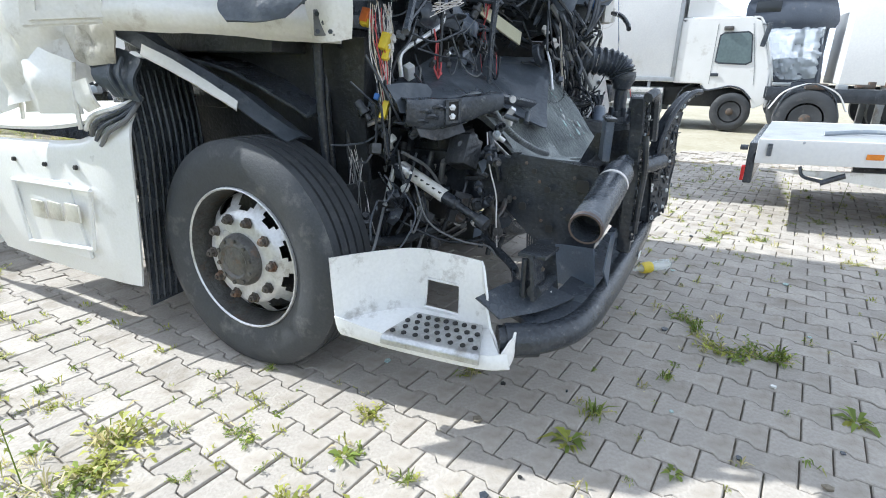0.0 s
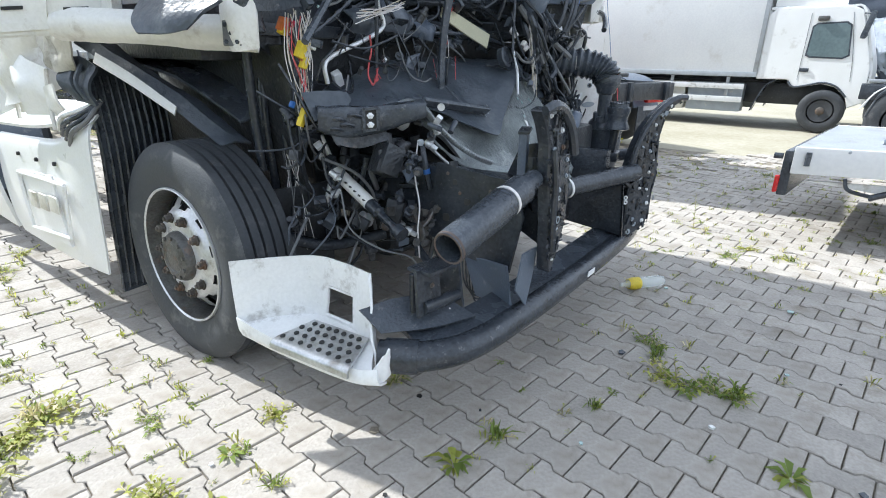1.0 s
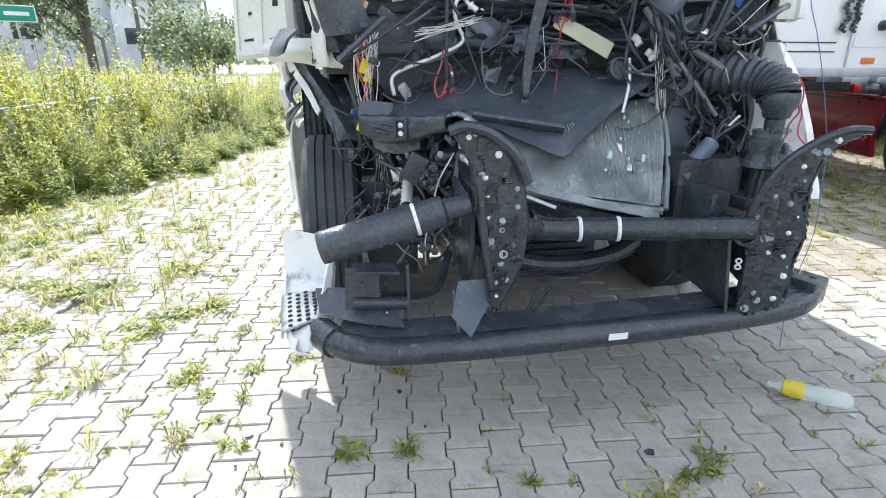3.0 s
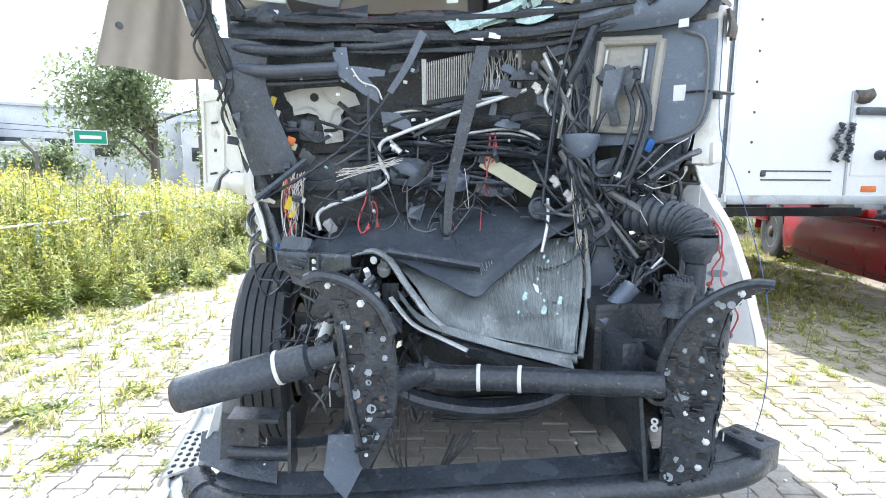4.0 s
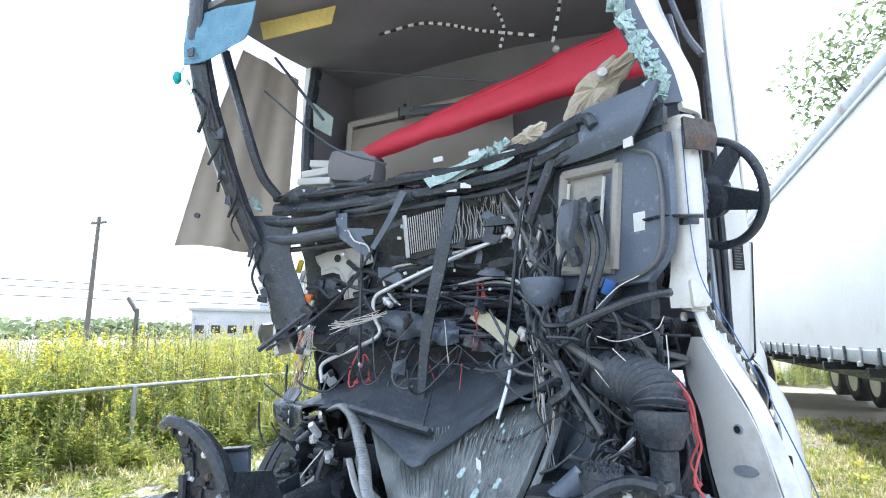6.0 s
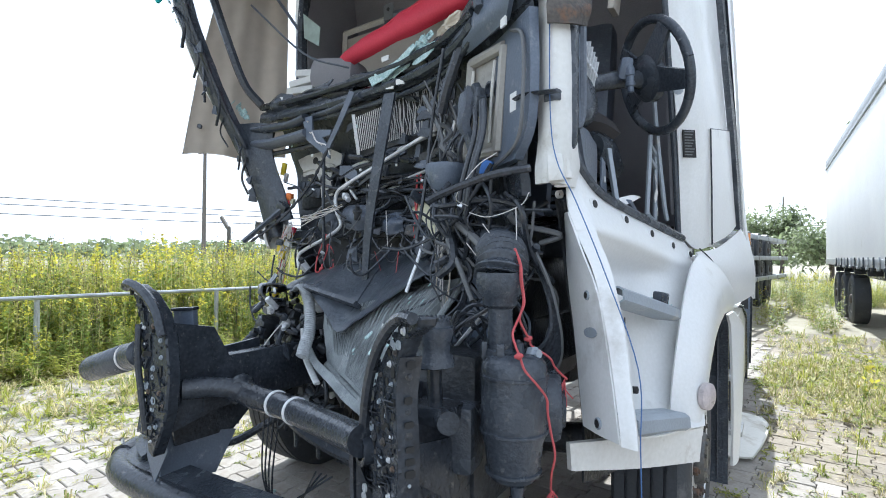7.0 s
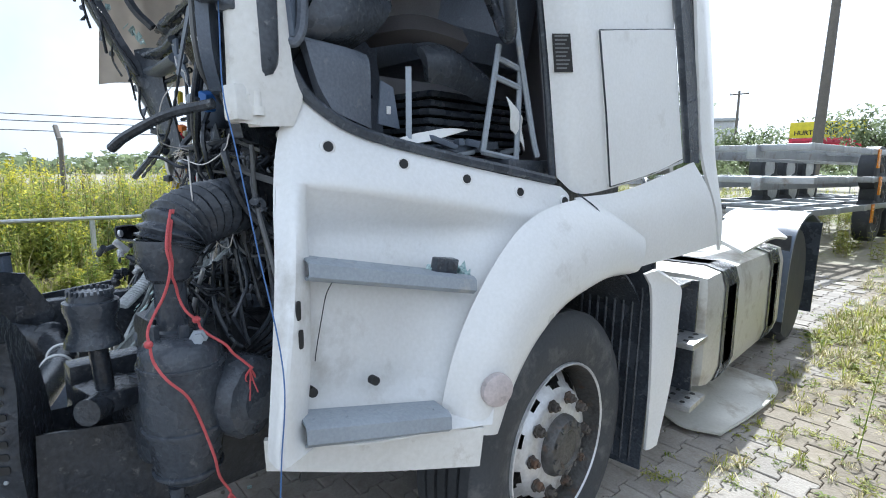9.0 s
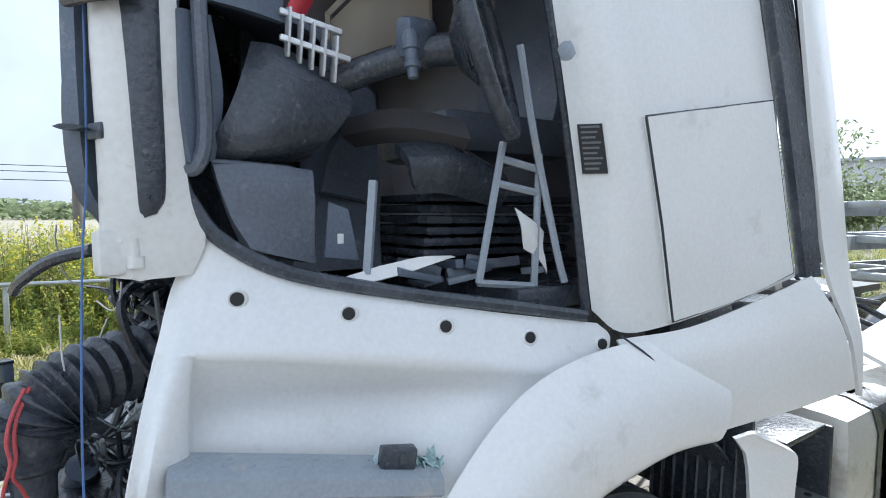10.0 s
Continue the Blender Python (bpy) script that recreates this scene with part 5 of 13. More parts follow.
for k in range(5):
    u = 0.08 + 0.2 * k
    p = V(-1.378, 1.74, 1.42).lerp(V(-0.988, 1.00, 1.395), u)
    bm = B()
    spin(bm, p + V(0.012, 0.006, 0), (-0.88, -0.46, 0.0), [(0, 0.008), (0.020, 0.008)], 10)
    part("fixing_hole", bm, HUB, sill)
bm = B()
skin(bm, [[(-1.22, 1.26, 1.50), (-1.18, 1.10, 1.50), (-1.12, 0.93, 1.49)], [(-1.27, 1.25, 1.43), (-1.23, 1.11, 1.43), (-1.17, 0.97, 1.45)], [(-1.28, 1.21, 1.385), (-1.24, 1.11, 1.385), (-1.20, 1.03, 1.40)]], 0.012, 6, 5, 0.004)
part("rubber_flap", bm, COVER, truck, "black rubber flap hanging over the sill")
bm = B()
skin(bm, [[(-1.02, 1.09, 1.56), (-1.04, 0.99, 1.56), (-1.00, 0.92, 1.56)], [(-1.03, 1.08, 1.46), (-1.06, 0.98, 1.46), (-1.01, 0.90, 1.45)], [(-1.02, 1.06, 1.35), (-1.05, 0.98, 1.335), (-1.00, 0.92, 1.35)]], 0.014, 5, 5, 0.006)
post2 = part("sill_post", bm, WHITE_OLD, truck, "white foot of the passenger windscreen pillar")
bm = B()
box(bm, (-1.062, 0.985, 1.395), (0.010, 0.075, 0.085), rot=(0, 4, 22), bevel=0.004)
hp2 = part("hinge_plate", bm, GREY_CABLE, post2)
for dy, dz in ((-0.022, 0.028), (0.022, 0.028), (0, 0), (-0.022, -0.028), (0.022, -0.028)):
    bm = B()
    spin(bm, (-1.066 - 0.3 * dy, 0.983 + dy, 1.395 + dz), (-0.93, -0.37, 0), [(0, 0.009), (0.007, 0.008)], 6)
    part("bolt", bm, BLACK, hp2)
# torn skins and trim behind the passenger sill
bm = B()
skin(bm, [[(-1.31, 2.36, 1.33), (-1.33, 2.22, 1.29), (-1.29, 2.10, 1.25)], [(-1.35, 2.42, 1.20), (-1.36, 2.26, 1.17), (-1.31, 2.11, 1.15)], [(-1.31, 2.52, 1.03), (-1.33, 2.30, 1.04), (-1.29, 2.12, 1.04)]], 0.005, 6, 6, 0.018, 3)
part("torn_skin", bm, WHITE, truck, "torn white outer skin")
bm = B()
tube(bm, [(-1.33, 2.40, 1.36), (-1.33, 2.48, 1.20), (-1.32, 2.55, 1.00)], 0.010, 6)
tube(bm, [(-1.30, 2.10, 1.25), (-1.31, 2.12, 1.12), (-1.31, 2.12, 0.98)], 0.010, 6)
part("skin_edge", bm, WHITE_OLD, truck)
bm = B()
skin(bm, [[(-1.29, 2.14, 1.50), (-1.26, 1.98, 1.48), (-1.23, 1.86, 1.46)], [(-1.31, 2.12, 1.38), (-1.30, 1.98, 1.36), (-1.25, 1.84, 1.35)], [(-1.25, 2.10, 1.28), (-1.29, 1.99, 1.24), (-1.24, 1.90, 1.26)]], 0.010, 6, 6, 0.05, 8)
part("torn_lining", bm, CREAM, truck, "crumpled cream inner lining torn open")
bm = B()
skin(bm, [[(-1.24, 2.00, 1.28), (-1.22, 1.90, 1.30), (-1.20, 1.80, 1.26)], [(-1.28, 1.98, 1.20), (-1.26, 1.88, 1.20), (-1.24, 1.80, 1.17)], [(-1.25, 1.94, 1.13), (-1.24, 1.86, 1.12), (-1.22, 1.80, 1.11)]], 0.014, 6, 6, 0.02, 4)
for k in range(3):
    tube(bm, [(-1.245, 1.98 - 0.06 * k, 1.27), (-1.285, 1.955 - 0.06 * k, 1.20), (-1.26, 1.92 - 0.05 * k, 1.125)], 0.010, 6)
part("ribbed_bracket", bm, COVER, truck, "bent dark ribbed bracket")
bm = B()
skin(bm, [[(-1.32, 2.08, 1.17), (-1.32, 1.98, 1.19)], [(-1.33, 2.06, 1.10), (-1.33, 1.96, 1.13)], [(-1.31, 2.02, 1.06), (-1.31, 1.95, 1.08)]], 0.008, 5, 5, 0.015)
part("skin_tab", bm, WHITE_OLD, truck, "torn white tab")
for k, (mt, r) in enumerate(((WHITE_PLAST, 0.011), (BLACK_PLAST, 0.012), (BLACK_PLAST, 0.009), (GREY_CABLE, 0.010))):
    bm = B()
    o = 0.03 * k
    tube(bm, [(-1.30, 2.10 - o, 0.98 - 0.02 * k), (-1.31, 2.02 - o, 1.04 - 0.02 * k), (-1.27, 1.90 - 0.5 * o, 1.08 - 0.015 * k), (-1.20, 1.84, 1.12)], r, 8)
    part("loose_hose", bm, mt, truck)
# open locker lid at the side
bm = B()
LID = [V(-1.565, 1.892, 1.357), V(-1.218, 1.59, 1.40), V(-1.17, 1.50, 1.95), V(-1.52, 1.80, 1.95)]
LIN = (LID[1] - LID[0]).cross(LID[3] - LID[0]).normalized()


def on_lid(u, v, off=0.0):
    return LID[0].lerp(LID[1], u).lerp(LID[3].lerp(LID[2], u), v) + LIN * off


plate(bm, LID, 0.03, -LIN)
bmesh.ops.bevel(bm, geom=bm.edges[:], offset=0.008, segments=2, affect='EDGES')
lid = part("locker_lid", bm, WHITE_OLD, truck, "open cream locker lid with dark slots")
for u0, u1, v0, v1 in ((0.06, 0.94, 0.04, 0.09), (0.06, 0.94, 0.91, 0.96), (0.05, 0.11, 0.09, 0.91), (0.89, 0.95, 0.09, 0.91), (0.46, 0.54, 0.09, 0.91)):
    bm = B()
    plate(bm, [on_lid(u0, v0), on_lid(u1, v0), on_lid(u1, v1), on_lid(u0, v1)], 0.010, LIN)
    part("pressed_rib", bm, WHITE_OLD, lid)
for u0, v0, w, h in ((0.20, 0.17, 0.10, 0.022), (0.66, 0.15, 0.12, 0.022), (0.30, 0.40, 0.03, 0.03), (0.72, 0.45, 0.05, 0.05), (0.25, 0.68, 0.09, 0.02), (0.70, 0.78, 0.10, 0.02)):
    bm = B()
    plate(bm, [on_lid(u0, v0, 0.001), on_lid(u0 + w * 1.6, v0, 0.001), on_lid(u0 + w * 1.6, v0 + h, 0.001), on_lid(u0, v0 + h, 0.001)], 0.004, LIN)
    part("lid_slot", bm, SIGN_BLACK, lid, "dark slot")

# ---- crushed front: brackets, pipes, radiator, ducts ----
def bolt(p, n, parent, r=0.011, m=None):
    bm = B()
    n = Vector(n).normalized()
    spin(bm, Vector(p), n, [(0, r * 0.95), (0.002, r * 0.95), (0.0025, r * 0.64), (0.007, r * 0.6), (0.008, r * 0.45)], 6)
    return part("bolt", bm, m or HUB, parent)


def slot(p, n, a, w, h, parent):
    """A dark punched slot with a thin raised edge."""
    bm = B()
    n, a = Vector(n).normalized(), Vector(a).normalized()
    b = n.cross(a)
    p = Vector(p) + n * 0.001
    outl = []
    for i in range(12):
        th = 2 * math.pi * i / 12
        outl.append(p + a * (w / 2 * math.copysign(abs(math.cos(th)) ** 0.5, math.cos(th))) + b * (h / 2 * math.copysign(abs(math.sin(th)) ** 0.5, math.sin(th))))
    plate(bm, outl, 0.003, n)
    return part("punched_slot", bm, SIGN_BLACK, parent)


def bracket(outline, y, deep, name, label, seed, shift):
    """A perforated steel arm that stood behind the front grille."""
    bm = B()
    plate(bm, [(x, y + shift(z), z) for x, z in outline], deep, (0, 1, 0))
    bmesh.ops.recalc_face_normals(bm, faces=bm.faces)
    bmesh.ops.bevel(bm, geom=bm.edges[:], offset=0.006, segments=1, affect='EDGES')
    br = part(name, bm, BLACK, truck, label)
    return br


SH = lambda z: 0.0
bl = bracket([(-0.645, 1.175), (-0.60, 1.185), (-0.52, 1.155), (-0.44, 1.09), (-0.395, 1.0), (-0.375, 0.86), (-0.39, 0.73), (-0.43, 0.64), (-0.47, 0.56), (-0.50, 0.58), (-0.515, 0.70), (-0.53, 0.82), (-0.56, 0.95), (-0.57, 1.06), (-0.60, 1.12)], -0.035, 0.05, "bracket_arm", "scratched black perforated bracket arm with bolts", 3, SH)
for x, z in ((-0.585, 1.155), (-0.565, 1.165), (-0.49, 1.10), (-0.47, 1.04), (-0.53, 1.03), (-0.52, 0.97), (-0.425, 0.99), (-0.42, 0.93), (-0.515, 0.90), (-0.47, 0.885), (-0.50, 0.80), (-0.43, 0.80), (-0.41, 0.76), (-0.47, 0.74), (-0.45, 0.68), (-0.485, 0.67), (-0.48, 0.62)):
    bolt((x, -0.036, z), (0, -1, 0.1), bl, random.Random(x).choice((0.007, 0.010, 0.013)), random.Random(z).choice((TUBE_ALU, HUB, STEP_GREY)))
for x, z, w, h in ((-0.50, 1.00, 0.03, 0.02), (-0.505, 0.935, 0.05, 0.018), (-0.45, 0.86, 0.045, 0.03), (-0.455, 0.775, 0.018, 0.05), (-0.44, 1.045, 0.02, 0.03), (-0.505, 0.855, 0.014, 0.03), (-0.475, 0.70, 0.02, 0.03), (-0.42, 0.88, 0.012, 0.04)):
    slot((x, -0.036, z), (0, -1, 0), (1, 0, 0), w, h, bl)
def inside(poly, x, z):
    c = False
    for (x0, z0), (x1, z1) in zip(poly, poly[1:] + poly[:1]):
        if (z0 > z) != (z1 > z) and x < x0 + (z - z0) * (x1 - x0) / (z1 - z0):
            c = not c
    return c


def stamped(poly, place, n, a, parent, seed, count):
    """Washers, ribs, small holes and bent tabs pressed into a bracket's sheet metal."""
    rn = random.Random(seed)
    n, a = Vector(n).normalized(), Vector(a).normalized()
    b = n.cross(a)
    xs, zs = [p[0] for p in poly], [p[1] for p in poly]
    k = 0
    while k < count:
        x, z = rn.uniform(min(xs), max(xs)), rn.uniform(min(zs), max(zs))
        if not all(inside(poly, x + dx, z + dz) for dx, dz in ((-0.014, 0), (0.014, 0), (0, -0.014), (0, 0.014))):
            continue
        k += 1
        p, q = Vector(place(x, z)), rn.random()
        bm = B()
        if q < 0.35:
            r = rn.uniform(0.006, 0.013)
            spin(bm, p, n, [(0, r * 1.3), (0.004, r * 1.25), (0.004, r * 0.8), (0.001, r * 0.7)], 12)
            part("washer", bm, rn.choice((BLACK, IRON, BLACK, STEP_GREY)), parent)
        elif q < 0.65:
            th, L_, w = rn.uniform(-0.5, 0.5) + rn.choice((0, 1.57)), rn.uniform(0.02, 0.06), rn.uniform(0.003, 0.007)
            d = a * math.cos(th) + b * math.sin(th)
            e = n.cross(d)
            plate(bm, [p - d * L_ / 2 - e * w, p + d * L_ / 2 - e * w, p + d * L_ / 2 + e * w, p - d * L_ / 2 + e * w], rn.uniform(0.004, 0.010), n)
            part("pressed_rib", bm, BLACK, parent)
        elif q < 0.85:
            r = rn.uniform(0.004, 0.010)
            spin(bm, p, n, [(0, r), (0.002, r)], 10)
            part("punched_hole", bm, SIGN_BLACK, parent)
        else:
            s_ = rn.uniform(0.010, 0.022)
            plate(bm, [p - a * s_, p + a * s_, p + a * s_ * 0.6 + n * s_ * 1.3 + b * s_ * 0.5, p - a * s_ * 0.7 + n * s_ + b * s_ * 0.4], 0.003)
            part("bent_tab", bm, BLACK, parent)
    for (x0, z0), (x1, z1) in zip(poly, poly[1:] + poly[:1]):
        m_ = int(math.hypot(x1 - x0, z1 - z0) / 0.030)
        for j in range(m_):
            if rn.random() < 0.45:
                continue
            u = (j + rn.uniform(0.2, 0.8)) / m_
            p = Vector(place(x0 + (x1 - x0) * u, z0 + (z1 - z0) * u))
            d = Vector(place(x1, z1)) - Vector(place(x0, z0))
            d.normalize()
            e = n.cross(d)
            s_ = rn.uniform(0.005, 0.012)
            bm = B()
            plate(bm, [p - d * s_ - e * 0.004, p + d * s_ - e * 0.004, p + d * s_ * 0.5 + e * s_ * rn.uniform(-1.0, 1.4), p - d * s_ * 0.6 + e * s_ * rn.uniform(-0.8, 1.2)], rn.uniform(0.004, 0.012), -n)
            part("torn_edge", bm, BLACK, parent)


BL_OUT = [(-0.645, 1.175), (-0.60, 1.185), (-0.52, 1.155), (-0.44, 1.09), (-0.395, 1.0), (-0.375, 0.86), (-0.39, 0.73), (-0.43, 0.64), (-0.47, 0.56), (-0.50, 0.58), (-0.515, 0.70), (-0.53, 0.82), (-0.56, 0.95), (-0.57, 1.06), (-0.60, 1.12)]
stamped(BL_OUT, lambda x, z: (x, -0.037, z), (0, -1, 0), (1, 0, 0), bl, 5, 46)
bm = B()
tube(bm, [(-0.645, -0.045, 1.175), (-0.60, -0.06, 1.19), (-0.52, -0.055, 1.165), (-0.44, -0.05, 1.10), (-0.395, -0.05, 1.01)], 0.018, 8)
tube(bm, [(-0.555, -0.045, 1.04), (-0.54, -0.055, 0.92), (-0.525, -0.05, 0.80), (-0.50, -0.045, 0.66)], 0.012, 8)
part("rolled_edge", bm, BLACK, bl)
bm = B()
plate(bm, [(-0.40, 0.0, 1.05), (-0.40, 0.16, 1.02), (-0.38, 0.24, 0.86), (-0.40, 0.18, 0.70), (-0.44, 0.0, 0.64)], 0.012)
part("side_web", bm, BLACK, bl, "black side web of the bracket")
bm = B()
plate(bm, [(-0.60, 0.02, 0.66), (-0.49, 0.02, 0.66), (-0.485, 0.03, 0.56), (-0.55, 0.02, 0.435), (-0.62, 0.03, 0.52)], 0.006)
part("bent_flap", bm, BLUE_GREY, bl, "bent dark grey plate at the bracket's foot")

brR_out = [(0.80, 1.150), (0.74, 1.150), (0.66, 1.125), (0.57, 1.075), (0.50, 1.02), (0.45, 0.93), (0.42, 0.84), (0.41, 0.78), (0.45, 0.74), (0.455, 0.62), (0.45, 0.49), (0.52, 0.47), (0.64, 0.50), (0.65, 0.58), (0.645, 0.70), (0.665, 0.76), (0.66, 0.83), (0.635, 0.88), (0.64, 0.95), (0.665, 1.05), (0.71, 1.10), (0.79, 1.125)]


def lean(x, z, off=0.0):
    """The arm's plate, swung round so that its horn points forward."""
    dy = (0.095 - 0.56 * (x - 0.46)) / 1.414
    return V(x + 0.74 * dy - 0.49 * off, -0.055 + dy - 0.87 * off, 1.42 + (z - 1.42) * (1 + dy / 1.545))


LN = V(-0.49, -0.87, 0)
bm = B()
plate(bm, [lean(x, z) for x, z in brR_out], 0.05, -LN)
bmesh.ops.recalc_face_normals(bm, faces=bm.faces)
bmesh.ops.bevel(bm, geom=bm.edges[:], offset=0.006, segments=1, affect='EDGES')
brr = part("bracket_arm", bm, BLACK, truck, "scratched black perforated bracket arm, curved at the top")
for x, z in ((0.53, 1.00), (0.55, 0.955), (0.60, 1.03), (0.64, 1.06), (0.615, 0.98), (0.52, 0.93), (0.585, 0.90), (0.62, 0.85), (0.55, 0.83), (0.50, 0.80), (0.60, 0.79), (0.54, 0.72), (0.60, 0.70), (0.62, 0.62), (0.50, 0.66), (0.52, 0.56), (0.60, 0.53), (0.49, 0.51), (0.63, 0.77), (0.70, 1.115)):
    bolt(lean(x, z, 0.001), LN, brr, random.Random(x + z).choice((0.007, 0.010, 0.013)), random.Random(x).choice((TUBE_ALU, HUB, STEP_GREY)))
for x, z, w, h in ((0.60, 0.93, 0.045, 0.02), (0.57, 0.87, 0.05, 0.025), (0.625, 1.01, 0.02, 0.028), (0.55, 0.90, 0.014, 0.035), (0.505, 0.87, 0.018, 0.045), (0.575, 0.75, 0.02, 0.035), (0.54, 0.63, 0.014, 0.03), (0.58, 0.985, 0.014, 0.02), (0.63, 0.90, 0.02, 0.018), (0.63, 0.935, 0.02, 0.018), (0.47, 0.82, 0.02, 0.03), (0.61, 0.57, 0.03, 0.02)):
    slot(lean(x, z), LN, (0.87, -0.49, 0), w, h, brr)
stamped(brR_out, lambda x, z: lean(x, z, 0.002), LN, (0.87, -0.49, 0), brr, 9, 60)
# side web of the arm, running back from its outer edge, with rows of punched slots
EDGE = [(0.665, 1.05), (0.64, 0.95), (0.655, 0.83), (0.66, 0.76), (0.645, 0.66), (0.645, 0.52)]
bm = B()
skin(bm, [[lean(x, z), lean(x, z) - LN * 0.030 + V(0.004, 0, 0), lean(x, z) - LN * 0.058] for x, z in EDGE], 0.006, 3, 4, 0.006)
web = part("side_web", bm, BLACK, brr, "punched black side web of the bracket")
WN = V(0.87, -0.49, 0)
rnd = random.Random(14)
for k in range(17):
    z = 1.03 - 0.03 * k
    x = float(np.interp(z, [e[1] for e in EDGE[::-1]], [e[0] for e in EDGE[::-1]]))
    for d_ in (0.029,):
        q = lean(x, z) - LN * d_ + WN * 0.010
        if rnd.random() < 0.45:
            slot(q, WN, (0, 0, 1), rnd.uniform(0.014, 0.022), rnd.uniform(0.018, 0.028), web)
        elif rnd.random() < 0.5:
            bolt(q - WN * 0.004, WN, web, rnd.choice((0.008, 0.012)), rnd.choice((IRON, IRON, STEP_GREY)))
bm = B()
tube(bm, [lean(x, z, 0.018) for x, z in ((0.80, 1.148), (0.72, 1.15), (0.62, 1.115), (0.52, 1.045), (0.455, 0.95), (0.425, 0.84))], 0.015, 8)
part("rolled_edge", bm, BLACK, brr)
bm = B()
spin(bm, lean(0.43, 0.80, 0.03), -LN, [(0, 0.042), (0.05, 0.044), (0.05, 0.030), (0.0, 0.028)], 20, close=True)
part("bar_socket", bm, BLACK, brr)
bm = B()
spin(bm, lean(0.425, 0.70, 0.015), -LN, [(0, 0.012), (0.006, 0.012), (0.006, 0.006), (0, 0.006)], 14, close=True)
spin(bm, lean(0.425, 0.678, 0.017), -LN, [(0, 0.012), (0.006, 0.012), (0.006, 0.006), (0, 0.006)], 14, close=True)
part("shackle", bm, TUBE_ALU, brr, "small bright shackle")
for x, z, w, h in ((0.60, 0.665, 0.030, 0.012), (0.655, 0.650, 0.012, 0.030), (0.585, 0.640, 0.010, 0.028)):
    p = lean(x, z) + WN * 0.02
    bm = B()
    plate(bm, [p, p - LN * w, p - LN * w * 1.1 + V(0, 0, -h), p + V(0, 0, -h * 0.8)], 0.003, WN)
    part("torn_tab", bm, TUBE_ALU, brr, "bright torn metal tab")
# feet of the bracket on the beam
bm = B()
plate(bm, [(0.62, 0.02, 0.80), (0.64, 0.30, 0.76), (0.66, 0.34, 0.55), (0.70, 0.12, 0.44), (0.64, 0.0, 0.46)], 0.014)
plate(bm, [(0.43, 0.02, 0.78), (0.41, 0.36, 0.76), (0.46, 0.36, 0.50), (0.56, 0.10, 0.44), (0.46, 0.0, 0.46)], 0.014)
part("support_plate", bm, BLACK, truck, "black triangular support plates behind the bracket")
bm = B()
plate(bm, [(0.66, 0.00, 0.46), (0.72, 0.04, 0.465), (0.74, 0.08, 0.48), (0.73, 0.12, 0.50), (0.70, 0.14, 0.50), (0.66, 0.10, 0.48)], 0.012)
box(bm, (0.70, 0.08, 0.49), (0.03, 0.05, 0.10), rot=(0, 0, 30), bevel=0.006)
part("beam_gusset", bm, BLACK, truck, "small black gusset on the beam end")
# passenger-end bracket on the beam
bm = B()
plate(bm, [(-0.99, 0.20, 0.50), (-0.86, 0.20, 0.50), (-0.86, 0.22, 0.64), (-0.98, 0.22, 0.66)], 0.012)
plate(bm, [(-0.76, 0.16, 0.40), (-0.76, 0.30, 0.42), (-0.76, 0.28, 0.65), (-0.76, 0.20, 0.66)], 0.012)
box(bm, (-0.87, 0.22, 0.645), (0.17, 0.10, 0.014), rot=(0, 4, 0), bevel=0.003)
cyl(bm, (-0.96, 0.20, 0.525), (-0.76, 0.20, 0.505), 0.026, n=14)
cyl(bm, (-0.96, 0.24, 0.64), (-0.96, 0.24, 0.50), 0.012, n=8)
bx = part("step_bracket", bm, BLACK, truck, "black steel bracket that held the corner step")
bolt((-0.92, 0.19, 0.60), (0, -1, 0), bx)
bm = B()
tube(bm, [(-0.86, 0.30, 0.50), (-0.70, 0.36, 0.46), (-0.60, 0.42, 0.47), (-0.52, 0.60, 0.55)], 0.018, 8)
part("lower_hose", bm, CABLE, truck)
bm = B()
skin(bm, [[(-1.10, 0.36, 0.52), (-0.95, 0.30, 0.53), (-0.80, 0.22, 0.50)], [(-1.08, 0.28, 0.45), (-0.95, 0.17, 0.45), (-0.78, 0.10, 0.45)]], 0.012, 5, 3, 0.01)
cpl = part("corner_plate", bm, BLACK_PLAST, truck, "black plastic plate behind the corner step")
for u, v in ((0.18, 0.25), (0.32, 0.2), (0.45, 0.6), (0.56, 0.3), (0.66, 0.7), (0.74, 0.25), (0.84, 0.6), (0.9, 0.35)):
    q = V(-1.10, 0.36, 0.525).lerp(V(-0.80, 0.22, 0.51), u).lerp(V(-1.08, 0.28, 0.46).lerp(V(-0.78, 0.10, 0.46), u), v)
    bolt(q, (-0.3, -0.5, 1), cpl, 0.006, PALE_WIRE)

# thick black duct stub with band
bm = B()
PD = (Vector((-0.58, 0.014, 0.934)) - Vector((-1.05, 0.03, 0.805))).normalized()
spin(bm, (-1.05, 0.03, 0.805), PD, [(0.10, 0.044), (0, 0.046), (0, 0.053), (0.015, 0.054), (0.30, 0.056), (0.31, 0.050), (0.34, 0.052), (0.41, 0.052), (0.42, 0.036), (0.50, 0.034)], 28)
duct = part("rubber_duct", bm, BLACK_PLAST, truck, "thick black rubber duct stub pointing sideways")
bm = B()
spin(bm, Vector((-1.05, 0.03, 0.805)) + PD * 0.312, PD, [(0, 0.0535), (0.006, 0.0545), (0.012, 0.0535)], 28)
part("clamp_band", bm, PALE_WIRE, duct, "pale clamp band")
bm = B()
spin(bm, Vector((-1.05, 0.03, 0.805)) + PD * 0.0, PD, [(-0.001, 0.0525), (0.012, 0.0545), (0.012, 0.046), (-0.001, 0.0465)], 28, close=True)
